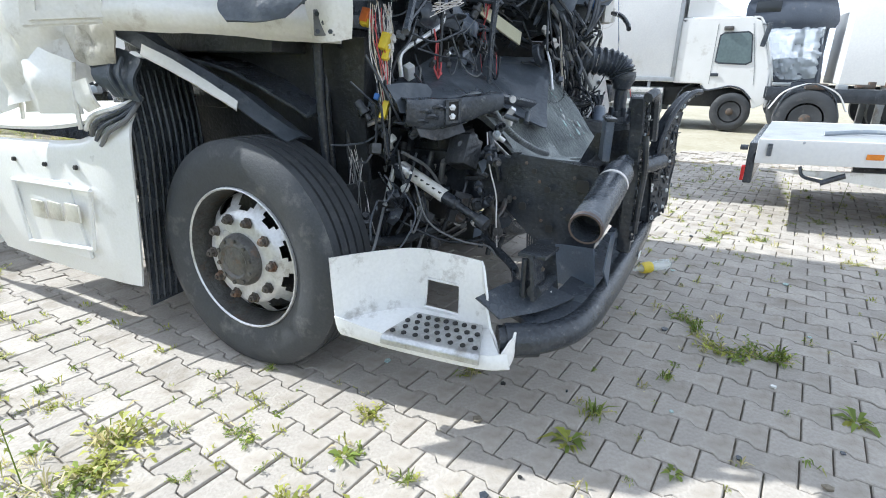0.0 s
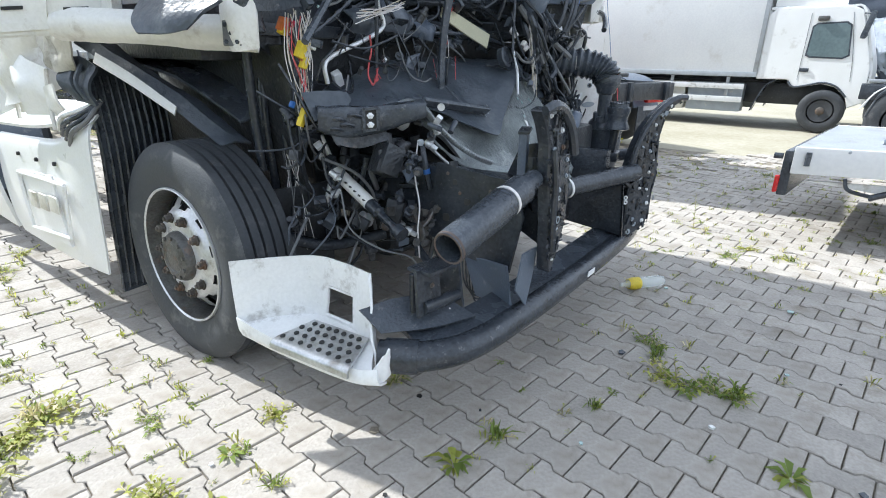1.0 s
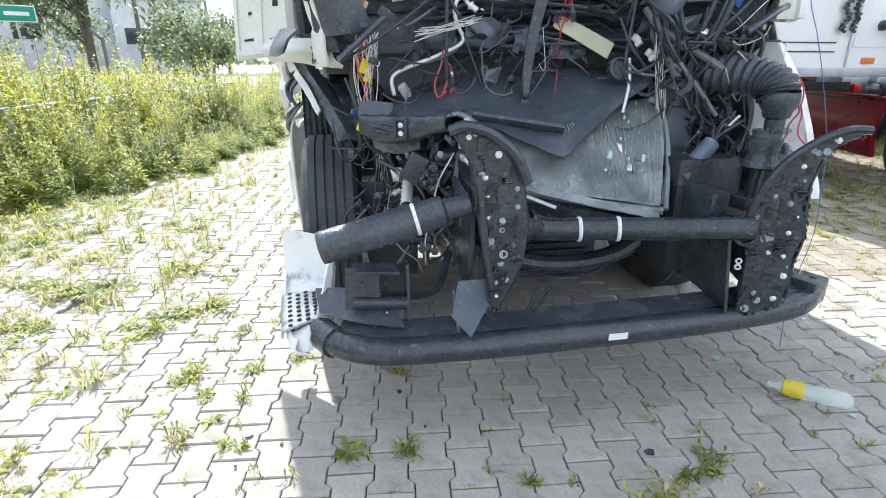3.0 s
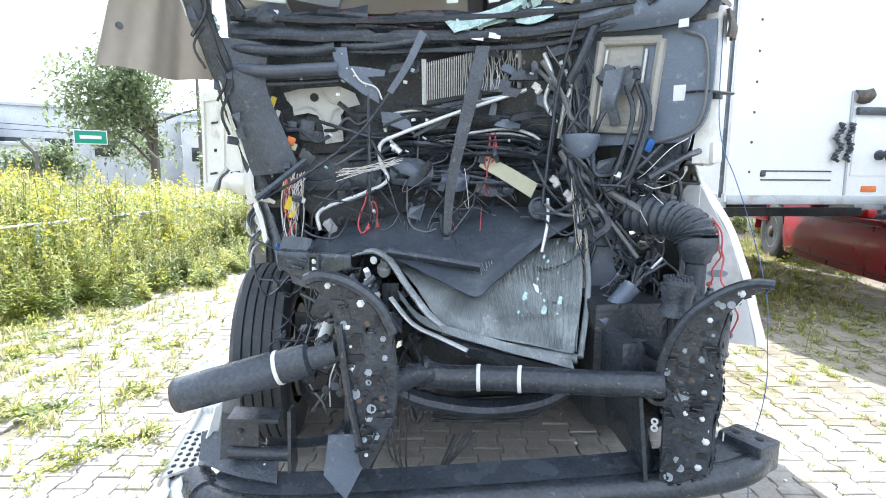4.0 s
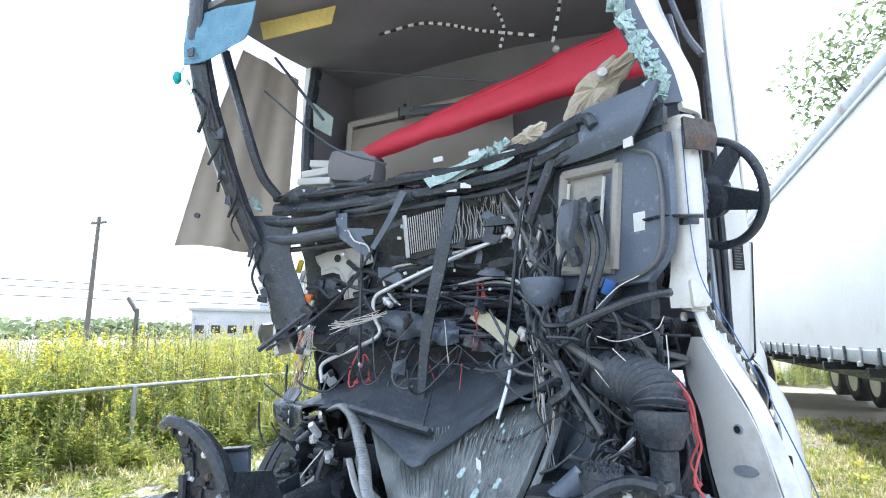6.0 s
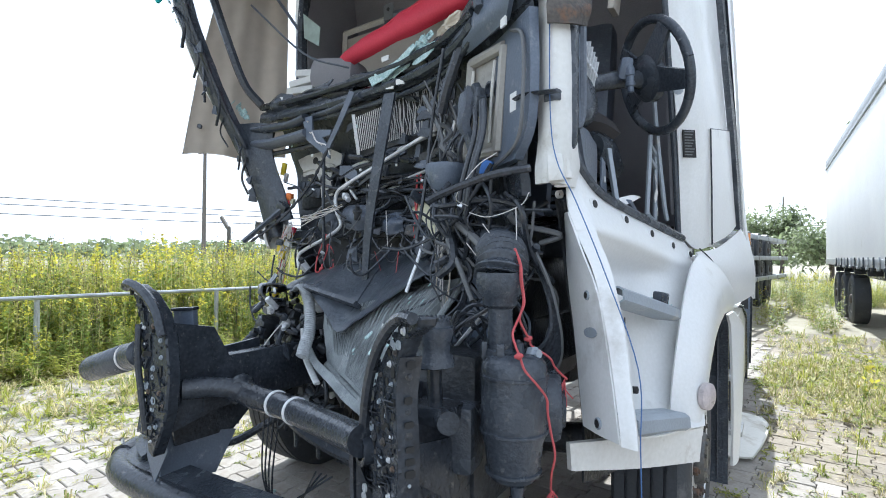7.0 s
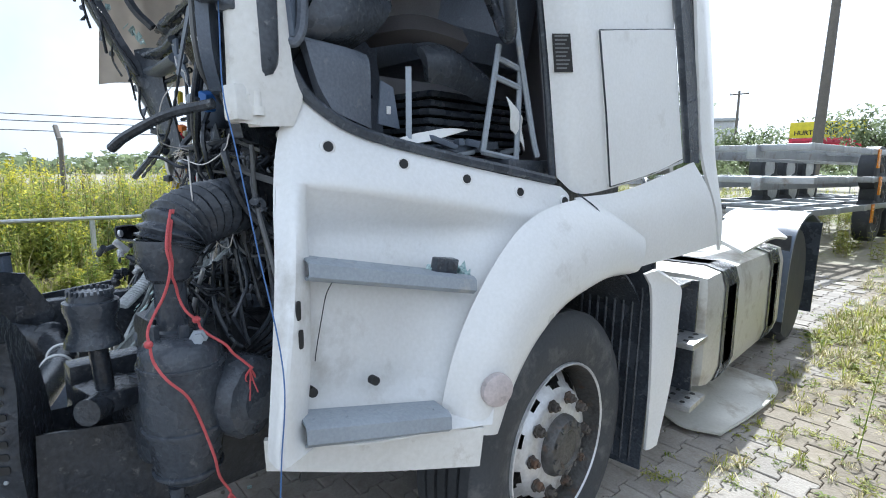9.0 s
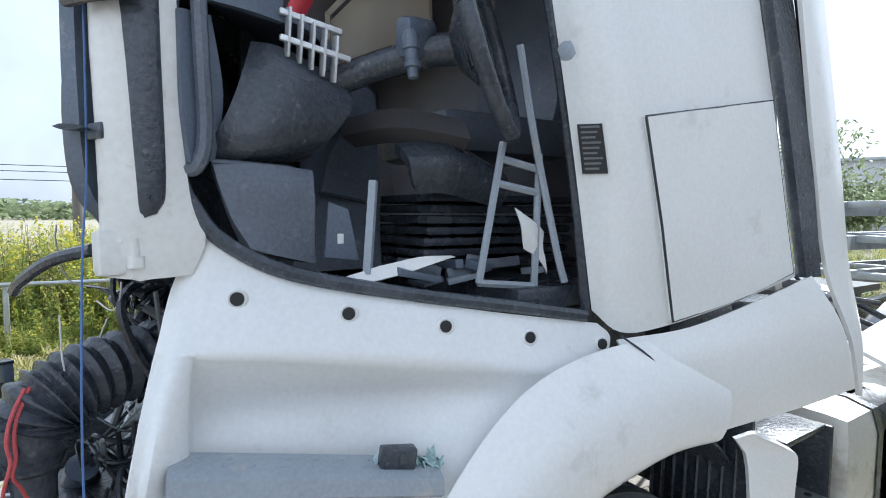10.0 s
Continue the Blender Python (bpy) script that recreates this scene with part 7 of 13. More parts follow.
bm = B()
spin(bm, (0.80, 0.40, 0.85), (0.75, 0.30, 0), [(0, 0.105), (0.08, 0.105), (0.095, 0.095), (0.10, 0.07), (0.11, 0.06)], 12)
part("side_chamber", bm, BLACK_PLAST, can, "black round side chamber")
for k in range(5):
    th = k * 1.26
    bm = B()
    box(bm, (0.765 + 0.056 * math.cos(th), 0.29 + 0.056 * math.sin(th), 1.03), (0.016, 0.024, 0.05), rot=(0, 0, math.degrees(th)), bevel=0.004)
    part("collar_lug", bm, BLACK_PLAST, can)
for z, r in ((0.685, 0.078), (0.80, 0.095), (0.955, 0.096)):
    bm = B()
    spin(bm, (0.800, 0.290, z), (0, 0, 1), [(0, r - 0.002), (0.003, r + 0.004), (0.010, r + 0.004), (0.013, r - 0.002)], 32)
    part("seam_ring", bm, BLACK_PLAST, can)
bm = B()
spin(bm, (0.835, 0.320, 1.022), (0.8, -0.35, 0.1), [(0, 0.014), (0.006, 0.021), (0.024, 0.021), (0.026, 0.014), (0.04, 0.013)], 6)
part("union_nut", bm, STEP_GREY, can, "grey union nut")
bm = B()
spin(bm, (0.83, 0.25, 0.665), (0, 0, -1), [(0, 0.02), (0.03, 0.018), (0.035, 0.024), (0.05, 0.022)], 12)
part("drain_spout", bm, BLACK_PLAST, can)
bm = B()
spin(bm, (0.61, 0.155, 0.985), (0, 0, 1), [(0, 0.050), (0.006, 0.064), (0.02, 0.062), (0.045, 0.050), (0.07, 0.052), (0.095, 0.060), (0.115, 0.060), (0.118, 0.050), (0.135, 0.048), (0.138, 0.03)], 28)
spring = part("air_spring", bm, BLACK_PLAST, truck, "black rubber air spring bellows")
for k in range(22):
    th = k * 2 * math.pi / 22
    bm = B()
    box(bm, (0.61 + 0.046 * math.cos(th), 0.155 + 0.046 * math.sin(th), 1.123), (0.010, 0.006, 0.012), rot=(0, 0, math.degrees(th)), bevel=0.001)
    part("cap_rib", bm, BLACK_PLAST, spring)
bm = B()
cyl(bm, (0.61, 0.16, 0.99), (0.61, 0.17, 0.86), 0.022, n=12)
box(bm, (0.60, 0.18, 0.85), (0.14, 0.12, 0.05), rot=(0, 0, 10), bevel=0.01)
part("spring_seat", bm, BLACK, truck)
bm = B()
box(bm, (0.58, 0.32, 0.76), (0.19, 0.22, 0.20), rot=(0, 0, 12), bevel=0.02)
part("air_dryer", bm, BLACK_PLAST, truck, "black block behind the bracket")
bm = B()
cyl(bm, (0.65, 0.15, 0.845), (0.69, 0.11, 0.85), 0.032, n=16)
part("stub_pipe", bm, BLACK, truck)
bm = B()
box(bm, (0.52, 0.55, 0.75), (0.30, 0.5, 0.5), bevel=0.03)
part("steering_gear", bm, ENGINE, truck, "dark steering gear and brackets")
bm = B()
cyl(bm, (0.40, 0.33, 0.92), (0.54, 0.36, 1.05), 0.035, n=14)
part("taped_hose", bm, BLUE_GREY, truck, "hose end wrapped in grey tape")
rnd = random.Random(12)
for i in range(9):
    bm = B()
    a = V(0.54, 0.36, 1.05)
    tube(bm, [a, a + V(0.03 + rnd.uniform(0, 0.05), rnd.uniform(-0.02, 0.06), 0.05 + rnd.uniform(0, 0.04)), a + V(0.05 + rnd.uniform(0, 0.1), rnd.uniform(0.05, 0.2), rnd.uniform(-0.05, 0.12)), a + V(rnd.uniform(0, 0.15), 0.25, rnd.uniform(-0.15, 0.1))], 0.005, 6)
    part("cable", bm, CABLE, truck)
bm = B()
skin(bm, [[(0.42, 0.70, 1.28), (0.62, 0.62, 1.22)], [(0.40, 0.66, 1.05), (0.60, 0.60, 1.02)], [(0.38, 0.62, 0.85), (0.58, 0.58, 0.85)]], 0.02, 5, 4, 0.015)
part("dark_guard", bm, BLUE_GREY, truck, "dark grey guard beside the radiator")

# ---- on the crushed dashboard bulkhead ----
# heater core with bent fins
K_TL, K_TR, K_BR, K_BL = V(-0.25, 0.785, 1.958), V(0.187, 0.849, 2.072), V(0.191, 0.866, 1.879), V(-0.245, 0.821, 1.794)
bm = B()
skin(bm, [[K_TL + V(0, .075, 0), K_TR + V(0, .075, 0)], [K_BL + V(0, .075, 0), K_BR + V(0, .075, 0)]], 0.05, 6, 3)
core = part("heater_core", bm, ENGINE, truck, "exposed heater core with bent pale fins")
rnd = random.Random(4)
for i in range(44):
    u = (i + 0.5) / 44
    a, b = K_TL.lerp(K_TR, u), K_BL.lerp(K_BR, u)
    w = 0.010 * max(0.0, min(1.0, (u - 0.35) * 3))
    pts = [a.lerp(b, q) + V(rnd.uniform(-w, w), -0.006, 0) for q in (0.03, 0.27, 0.5, 0.74, 0.97)]
    bm = B()
    tube(bm, pts, 0.0023, 4, 3)
    part("fin", bm, FIN, core)
for a, b in ((K_TL, K_BL), (K_TR, K_BR)):
    bm = B()
    tube(bm, [a + V(0, -0.01, 0.01), b + V(0, -0.01, -0.01)], 0.010, 4)
    part("end_tank", bm, FIN, core)
# aluminium pipes
for pts, r in (
    ([(0.21, 0.80, 1.855), (-0.08, 0.84, 1.76), (-0.36, 0.86, 1.655), (-0.44, 0.87, 1.61), (-0.44, 0.87, 1.53), (-0.41, 0.87, 1.45), (-0.52, 0.88, 1.39), (-0.68, 0.89, 1.33), (-0.73, 0.89, 1.29), (-0.72, 0.89, 1.22)], 0.0095),
    ([(0.18, 0.83, 1.84), (-0.2, 0.90, 1.78), (-0.37, 0.92, 1.755), (-0.42, 0.92, 1.71), (-0.40, 0.93, 1.64), (-0.35, 0.92, 1.59)], 0.008),
    ([(0.30, 0.81, 1.62), (0.24, 0.83, 1.665), (0.13, 0.87, 1.69), (-0.05, 0.92, 1.665), (-0.2, 0.94, 1.64), (-0.31, 0.96, 1.56), (-0.46, 0.97, 1.50)], 0.008),
    ([(0.30, 0.83, 1.60), (0.24, 0.85, 1.645), (0.13, 0.89, 1.67), (-0.05, 0.94, 1.645), (-0.2, 0.96, 1.62), (-0.31, 0.98, 1.54)], 0.008),
    ([(0.27, 0.74, 2.0), (0.30, 0.72, 1.90), (0.28, 0.74, 1.80), (0.33, 0.72, 1.70)], 0.010),
    ([(0.33, 0.70, 1.96), (0.37, 0.68, 1.86), (0.35, 0.69, 1.78), (0.34, 0.72, 1.64)], 0.009),
):
    bm = B()
    tube(bm, pts, r, 10, 6)
    part("aluminium_pipe", bm, TUBE_ALU, truck, "bent dull aluminium coolant pipe")
# flat black strap bars
bm = B()
skin(bm, [[(-0.03, 0.74, 2.02), (0.03, 0.74, 2.02)], [(-0.08, 0.745, 1.80), (-0.02, 0.745, 1.80)], [(-0.15, 0.76, 1.45), (-0.105, 0.76, 1.45)], [(-0.165, 0.76, 1.16), (-0.135, 0.76, 1.16)]], 0.012, 3, 6)
part("flat_bar", bm, BLACK_PLAST, truck, "long flat dark bar hanging over the bulkhead")
for pts, r in (
    ([(-0.49, 0.83, 1.85), (-0.49, 0.83, 1.53), (-0.49, 0.84, 1.28)], 0.008),
    ([(0.36, 0.60, 2.10), (0.30, 0.62, 1.85), (0.27, 0.62, 1.60), (0.24, 0.60, 1.35)], 0.007),
    ([(0.45, 0.60, 2.12), (0.38, 0.60, 1.95), (0.34, 0.62, 1.86)], 0.022),
):
    bm = B()
    tube(bm, pts, r, 8, 6)
    part("linkage_rod", bm, BLACK, truck)
bm = B()
tube(bm, [(-0.76, 0.80, 1.54), (-0.96, 0.72, 1.37)], 0.014, 6)
part("wiper_blade", bm, BLACK_PLAST, truck)
# cream punched pedal plate with a hole, passenger's side
bm = B()
plate(bm, [(-0.889, 1.03, 1.85), (-0.816, 1.03, 1.87), (-0.633, 1.03, 1.887), (-0.56, 1.03, 1.857), (-0.537, 1.03, 1.806), (-0.604, 1.03, 1.786), (-0.628, 1.03, 1.752), (-0.617, 1.03, 1.633), (-0.703, 1.03, 1.619), (-0.712, 1.03, 1.698), (-0.736, 1.03, 1.75), (-0.781, 1.03, 1.762), (-0.846, 1.03, 1.748), (-0.85, 1.03, 1.787), (-0.875, 1.03, 1.817)], 0.006, (0, 1, 0))
cp = part("cream_plate", bm, CREAM_PLATE, truck, "cream steel plate with round hole in the bulkhead")
bm = B()
spin(bm, (-0.749, 1.030, 1.833), (0, -1, 0), [(0.001, 0.020), (0.003, 0.020)], 20)
part("round_hole", bm, SIGN_BLACK, cp)
for pts in ([(-0.60, 1.026, 1.795), (-0.66, 1.026, 1.77), (-0.685, 1.026, 1.70), (-0.68, 1.026, 1.63)], [(-0.84, 1.026, 1.775), (-0.77, 1.026, 1.785), (-0.715, 1.026, 1.74), (-0.695, 1.026, 1.66)], [(-0.72, 1.026, 1.875), (-0.70, 1.026, 1.84), (-0.66, 1.026, 1.81), (-0.61, 1.026, 1.80)]):
    bm = B()
    tube(bm, pts, 0.006, 6)
    part("pressed_bead", bm, CREAM_PLATE, cp)
# solid dark block paints the shade of the pedal recess
bm = B()
box(bm, (-0.76, 1.09, 1.68), (0.30, 0.04, 0.22), rot=(0, -4, 0), bevel=0.02)
part("recess_shade", bm, ENGINE, truck, "dark block standing for the shade of the pedal recess")
for x, z, w, h in ((-0.79, 1.68, 0.07, 0.10), (-0.74, 1.65, 0.05, 0.06), (-0.86, 1.70, 0.05, 0.05)):
    bm = B()
    box(bm, (x, 1.05, z), (w, 0.05, h), rot=(0, 8, 6), bevel=0.012)
    part("pedal_block", bm, BLACK_PLAST, truck)
# smooth padded beams of the torn dashboard, passenger's side
for pts, r, fl_, m_ in (([(-1.06, 0.86, 2.005), (-0.9, 0.855, 2.00), (-0.74, 0.85, 2.00), (-0.63, 0.845, 2.02)], 0.034, 0.7, BLACK_PLAST),
                        ([(-1.05, 0.87, 1.925), (-0.9, 0.86, 1.915), (-0.75, 0.855, 1.925), (-0.62, 0.85, 1.935)], 0.046, 0.6, DARK_GREY),
                        ([(-0.98, 0.90, 1.868), (-0.86, 0.90, 1.872), (-0.70, 0.90, 1.882), (-0.62, 0.90, 1.89)], 0.014, 1.0, BLACK),
                        ([(-0.60, 0.87, 2.03), (-0.45, 0.84, 2.03), (-0.30, 0.82, 2.05), (-0.22, 0.80, 2.06)], 0.022, 0.8, BLACK_PLAST)):
    bm = B()
    tube(bm, pts, r, 14, 6, None, fl_)
    part("padded_beam", bm, m_, truck, "smooth dark dashboard beam")
# torn blue-grey bracket hanging from it
bm = B()
plate(bm, [(-0.647, 0.83, 2.017), (-0.58, 0.83, 2.019), (-0.571, 0.825, 1.942), (-0.518, 0.82, 1.938), (-0.415, 0.80, 1.922), (-0.42, 0.80, 1.898), (-0.494, 0.82, 1.896), (-0.45, 0.82, 1.844), (-0.441, 0.82, 1.784), (-0.519, 0.83, 1.83), (-0.616, 0.83, 1.9)], 0.010, (0, 1, 0))
bb = part("blue_bracket", bm, BLUE_GREY, truck, "torn blue-grey plastic bracket")
for x, z in ((-0.60, 1.99), (-0.58, 1.93), (-0.55, 1.90), (-0.50, 1.86), (-0.47, 1.90)):
    bolt((x, 0.824, z), (0, -1, 0), bb, 0.005, PALE_WIRE)
bm = B()
tube(bm, [(-0.56, 0.812, 1.93), (-0.52, 0.81, 1.875), (-0.455, 0.81, 1.85), (-0.43, 0.81, 1.80)], 0.004, 5)
part("pale_cord", bm, PALE_WIRE, bb)
# flat strap running slantwise down the dashboard, ending in a thin chain
bm = B()
skin(bm, [[(-0.268, 0.775, 2.085), (-0.238, 0.775, 2.068)], [(-0.335, 0.765, 1.945), (-0.308, 0.765, 1.932)], [(-0.408, 0.765, 1.830), (-0.385, 0.765, 1.818)]], 0.008, 3, 6)
part("slant_strap", bm, DARK_GREY, truck, "flat dark strap running slantwise")
bm = B()
tube(bm, [(-0.395, 0.765, 1.825), (-0.52, 0.77, 1.66), (-0.72, 0.775, 1.50), (-0.94, 0.75, 1.37)], 0.007, 6, 12, lambda u: 1 + 0.35 * math.sin(u * 150))
part("thin_chain", bm, BLACK, truck, "thin dark chain hanging slantwise")
bm = B()
skin(bm, [[(-1.13, 0.83, 2.04), (-1.02, 0.86, 2.04), (-0.92, 0.89, 2.03)], [(-1.10, 0.83, 1.87), (-1.02, 0.86, 1.87), (-0.945, 0.90, 1.86)], [(-1.06, 0.88, 1.68), (-0.97, 0.885, 1.68), (-0.875, 0.92, 1.66)], [(-1.015, 0.92, 1.47), (-0.91, 0.91, 1.48), (-0.81, 0.93, 1.50)]], 0.02, 5, 5, 0.003)
part("side_cheek", bm, BLACK_PLAST, truck, "dark grey dashboard cheek, passenger side")
# small coloured connectors
for p, s, m, nm in (((-0.845, 0.93, 1.625), (0.035, 0.03, 0.035), ORANGE, "connector"), ((-0.87, 0.93, 1.63), (0.028, 0.025, 0.025), BLUE_PL, "connector"), ((-0.86, 0.93, 1.59), (0.03, 0.025, 0.03), RED_VINYL, "connector"), ((-0.835, 0.94, 1.60), (0.024, 0.025, 0.03), TAN, "connector"),
                    ((-0.93, 0.96, 1.79), (0.025, 0.02, 0.07), YELLOW, "fuse_strip"), ((-0.91, 0.96, 1.74), (0.02, 0.02, 0.05), PALE_WIRE, "fuse_strip"),
                    ((-0.865, 0.95, 1.43), (0.05, 0.03, 0.05), ORANGE, "connector"), ((-0.84, 0.95, 1.44), (0.03, 0.03, 0.03), RED_VINYL, "connector"), ((-0.875, 0.95, 1.41), (0.03, 0.03, 0.025), YELLOW, "connector"),
                    ((-0.85, 0.88, 1.345), (0.035, 0.03, 0.06), YELLOW, "connector"), ((-0.825, 0.88, 1.36), (0.03, 0.025, 0.03), YELLOW, "connector"), ((-0.80, 0.88, 1.36), (0.035, 0.025, 0.022), PAPER, "connector"), ((-0.84, 0.88, 1.30), (0.026, 0.025, 0.045), YELLOW, "connector"),
                    ((-0.876, 0.868, 1.10), (0.024, 0.024, 0.07), YELLOW, "connector"), ((-0.91, 0.88, 1.15), (0.018, 0.018, 0.025), BLUE_PL, "connector"), ((0.62, 0.46, 1.60), (0.035, 0.03, 0.05), BLUE_PL, "connector")):
    bm = B()
    box(bm, p, s, rot=(12, 20, 15), bevel=0.004)
    part(nm, bm, m, truck)
# sheaf of pale and pink wires
rnd = random.Random(21)
for i in range(22):
    a = V(rnd.uniform(-0.88, -0.80), 0.92, rnd.uniform(1.40, 1.50))
    b = V(rnd.uniform(-0.88, -0.82), 0.87 + rnd.uniform(-0.02, 0.02), rnd.uniform(1.05, 1.22))
    bm = B()
    tube(bm, [a, a.lerp(b, 0.35) + V(rnd.uniform(-0.03, 0.03), rnd.uniform(-0.02, 0.02), 0), a.lerp(b, 0.7) + V(rnd.uniform(-0.03, 0.03), 0, 0), b], 0.0022, 4, 5)
    part("wire", bm, rnd.choice((PALE_WIRE, PALE_WIRE, FOAM, RED_ROPE, CABLE)), truck)
for i in range(18):
    a = V(rnd.uniform(-0.82, -0.74), 1.10 + rnd.uniform(-0.04, 0.04), rnd.uniform(0.85, 0.95))
    b = V(rnd.uniform(-0.86, -0.72), 1.06 + rnd.uniform(-0.06, 0.06), rnd.uniform(0.48, 0.66))
    bm = B()
    tube(bm, [a, a.lerp(b, 0.5) + V(rnd.uniform(-0.02, 0.02), rnd.uniform(-0.02, 0.02), 0), b], 0.0022, 4, 5)
    part("wire", bm, rnd.choice((PALE_WIRE, GREY_CABLE, CABLE)), truck)
# bundles of cable and hose
for i in range(46):
    z = rnd.uniform(1.40, 1.68)
    x0, x1 = rnd.uniform(-0.62, -0.2), rnd.uniform(0.05, 0.48)
    yb = lambda x: 1.0 if x < 0 else 1.0 - 0.45 * x
    bm = B()
    tube(bm, [(x0, yb(x0) - 0.04, z - rnd.uniform(0, 0.1)), (x0 * 0.5, yb(0) - rnd.uniform(0, 0.1), z + rnd.uniform(-0.03, 0.03)), (x1 * 0.5, yb(x1 * .5) - rnd.uniform(0, 0.1), z + rnd.uniform(-0.03, 0.03)), (x1, yb(x1) - 0.06, z - rnd.uniform(-0.02, 0.08))], rnd.choice((0.004, 0.006, 0.009, 0.013)), 6, 5)
    part("cable", bm, rnd.choice((CABLE, CABLE, CABLE, CABLE, BLACK_PLAST, CABLE)), truck)
for i in range(16):
    a = V(rnd.uniform(0.30, 0.48), rnd.uniform(0.55, 0.66), rnd.uniform(1.50, 1.62))
    b = V(rnd.uniform(0.34, 0.72), rnd.uniform(0.42, 0.62), rnd.uniform(0.98, 1.30))
    bm = B()
    tube(bm, [a, a.lerp(b, 0.3) + V(rnd.uniform(-0.05, 0.05), rnd.uniform(-0.06, 0), 0), a.lerp(b, 0.7) + V(rnd.uniform(-0.06, 0.06), rnd.uniform(-0.06, 0.02), -0.03), b], rnd.choice((0.003, 0.005, 0.009, 0.016)), 7, 6)
    part("cable", bm, rnd.choice((CABLE, CABLE, CABLE, CABLE, CABLE, GREY_CABLE)), truck)
for i in range(14):
    a = V(rnd.uniform(0.40, 0.80), rnd.uniform(0.42, 0.62), rnd.uniform(1.40, 1.62))
    b = V(rnd.uniform(0.55, 0.86), rnd.uniform(0.45, 0.72), rnd.uniform(1.0, 1.5))
    bm = B()
    tube(bm, [a, a.lerp(b, 0.35) + V(rnd.uniform(-0.12, 0.12), rnd.uniform(-0.12, 0.04), rnd.uniform(-0.06, 0.06)), a.lerp(b, 0.7) + V(rnd.uniform(-0.1, 0.1), rnd.uniform(-0.08, 0.04), 0.0), b], rnd.choice((0.003, 0.005, 0.007, 0.010)), 6, 6)
    part("cable", bm, rnd.choice((CABLE, CABLE, CABLE, CABLE, GREY_CABLE)), truck)
for i in range(15):
    a = V(rnd.uniform(0.22, 0.46), rnd.uniform(0.60, 0.78), rnd.uniform(1.85, 2.08))
    b = V(rnd.uniform(0.24, 0.46), rnd.uniform(0.58, 0.76), rnd.uniform(1.50, 1.75))
    bm = B()
    tube(bm, [a, a.lerp(b, 0.35) + V(rnd.uniform(-0.05, 0.05), rnd.uniform(-0.04, 0.02), 0), a.lerp(b, 0.7) + V(rnd.uniform(-0.05, 0.05), rnd.uniform(-0.04, 0.02), 0.0), b], rnd.choice((0.003, 0.004, 0.007, 0.010)), 6, 5)
    part("cable", bm, rnd.choice((CABLE, CABLE, CABLE, CABLE, GREY_CABLE)), truck)
for i in range(14):
    p = V(rnd.uniform(-0.55, 0.42), 0, rnd.uniform(1.36, 1.50))
    p.y = (0.98 if p.x < 0 else 0.98 - 0.5 * p.x) - rnd.uniform(0, 0.12)
    bm = B()
    a_, b_ = V(rnd.uniform(0.05, 0.13), rnd.uniform(-0.03, 0.03), rnd.uniform(-0.03, 0.03)), V(rnd.uniform(-0.02, 0.02), rnd.uniform(-0.05, 0.0), rnd.uniform(0.02, 0.05))
    skin(bm, [[p, p + a_ * 0.5 + V(0, -0.01, 0.01), p + a_], [p + b_, p + a_ * 0.5 + b_ + V(0, -0.015, 0), p + a_ + b_ * 0.6]], 0.004, 4, 4, 0.015, i)
    part("broken_trim", bm, rnd.choice((BLACK_PLAST, DARK_GREY, BLACK_PLAST, BLACK)), truck)
for x0, z0, w, h, m_ in ((-0.40, 1.44, 0.20, 0.10, DARK_GREY), (-0.17, 1.42, 0.14, 0.09, BLUE_GREY), (0.02, 1.38, 0.16, 0.07, DARK_GREY), (-0.58, 1.42, 0.14, 0.08, COVER)):
    bm = B()
    skin(bm, [[(x0, 0.93, z0 + h), (x0 + w / 2, 0.90, z0 + h * 1.1), (x0 + w, 0.92, z0 + h * 0.9)], [(x0 + 0.01, 0.89, z0 + h / 2), (x0 + w / 2, 0.86, z0 + h / 2), (x0 + w, 0.88, z0 + h * 0.4)], [(x0, 0.91, z0), (x0 + w / 2, 0.88, z0 - 0.01), (x0 + w * 0.95, 0.90, z0)]], 0.008, 6, 6, 0.035, int(abs(x0) * 100))
    part("crumpled_lining", bm, m_, truck, "crumpled grey sound lining")
# pedal pod, cone bracket
bm = B()
spin(bm, (0.39, 0.575, 1.645), (0, 0, -1), [(0, 0.075), (0.02, 0.078), (0.09, 0.052), (0.10, 0.04)], 20)
part("cable_boot", bm, BLUE_GREY, truck, "grey rubber cable boot")
# driver-side fuse panel
bm = B()
skin(bm, [
    [(0.45, 0.700, 2.07), (0.62, 0.575, 2.055), (0.83, 0.385, 2.06)],
    [(0.42, 0.720, 1.85), (0.60, 0.585, 1.85), (0.835, 0.385, 1.86)],
    [(0.40, 0.730, 1.68), (0.58, 0.600, 1.68), (0.82, 0.395, 1.70)],
    [(0.37, 0.740, 1.60), (0.55, 0.610, 1.60), (0.76, 0.440, 1.61)],
], 0.03, 5, 4)
fp = part("dash_end_panel", bm, BLUE_GREY, truck, "blue-grey dashboard end panel, driver side")
bm = B()
u, w = V(0.195, -0.128, -0.015), V(-0.030, 0.012, -0.35)
o = V(0.475, 0.620, 2.025)
for a, b, s in ((o, o + u, 0.02), (o + w, o + w + u, 0.018), (o, o + w, 0.02), (o + u, o + u + w, 0.02)):
    tube(bm, [a, a.lerp(b, 0.5), b], s, 8, 4)
part("socket_frame", bm, TAUPE, fp, "taupe plastic frame")
bm = B()
plate(bm, [o + V(0, 0.01, 0), o + u + V(0, 0.01, 0), o + u + w + V(0, 0.01, 0), o + w + V(0, 0.01, 0)], 0.006)
part("socket_plate", bm, TAUPE, fp, "soiled taupe plate with fittings")
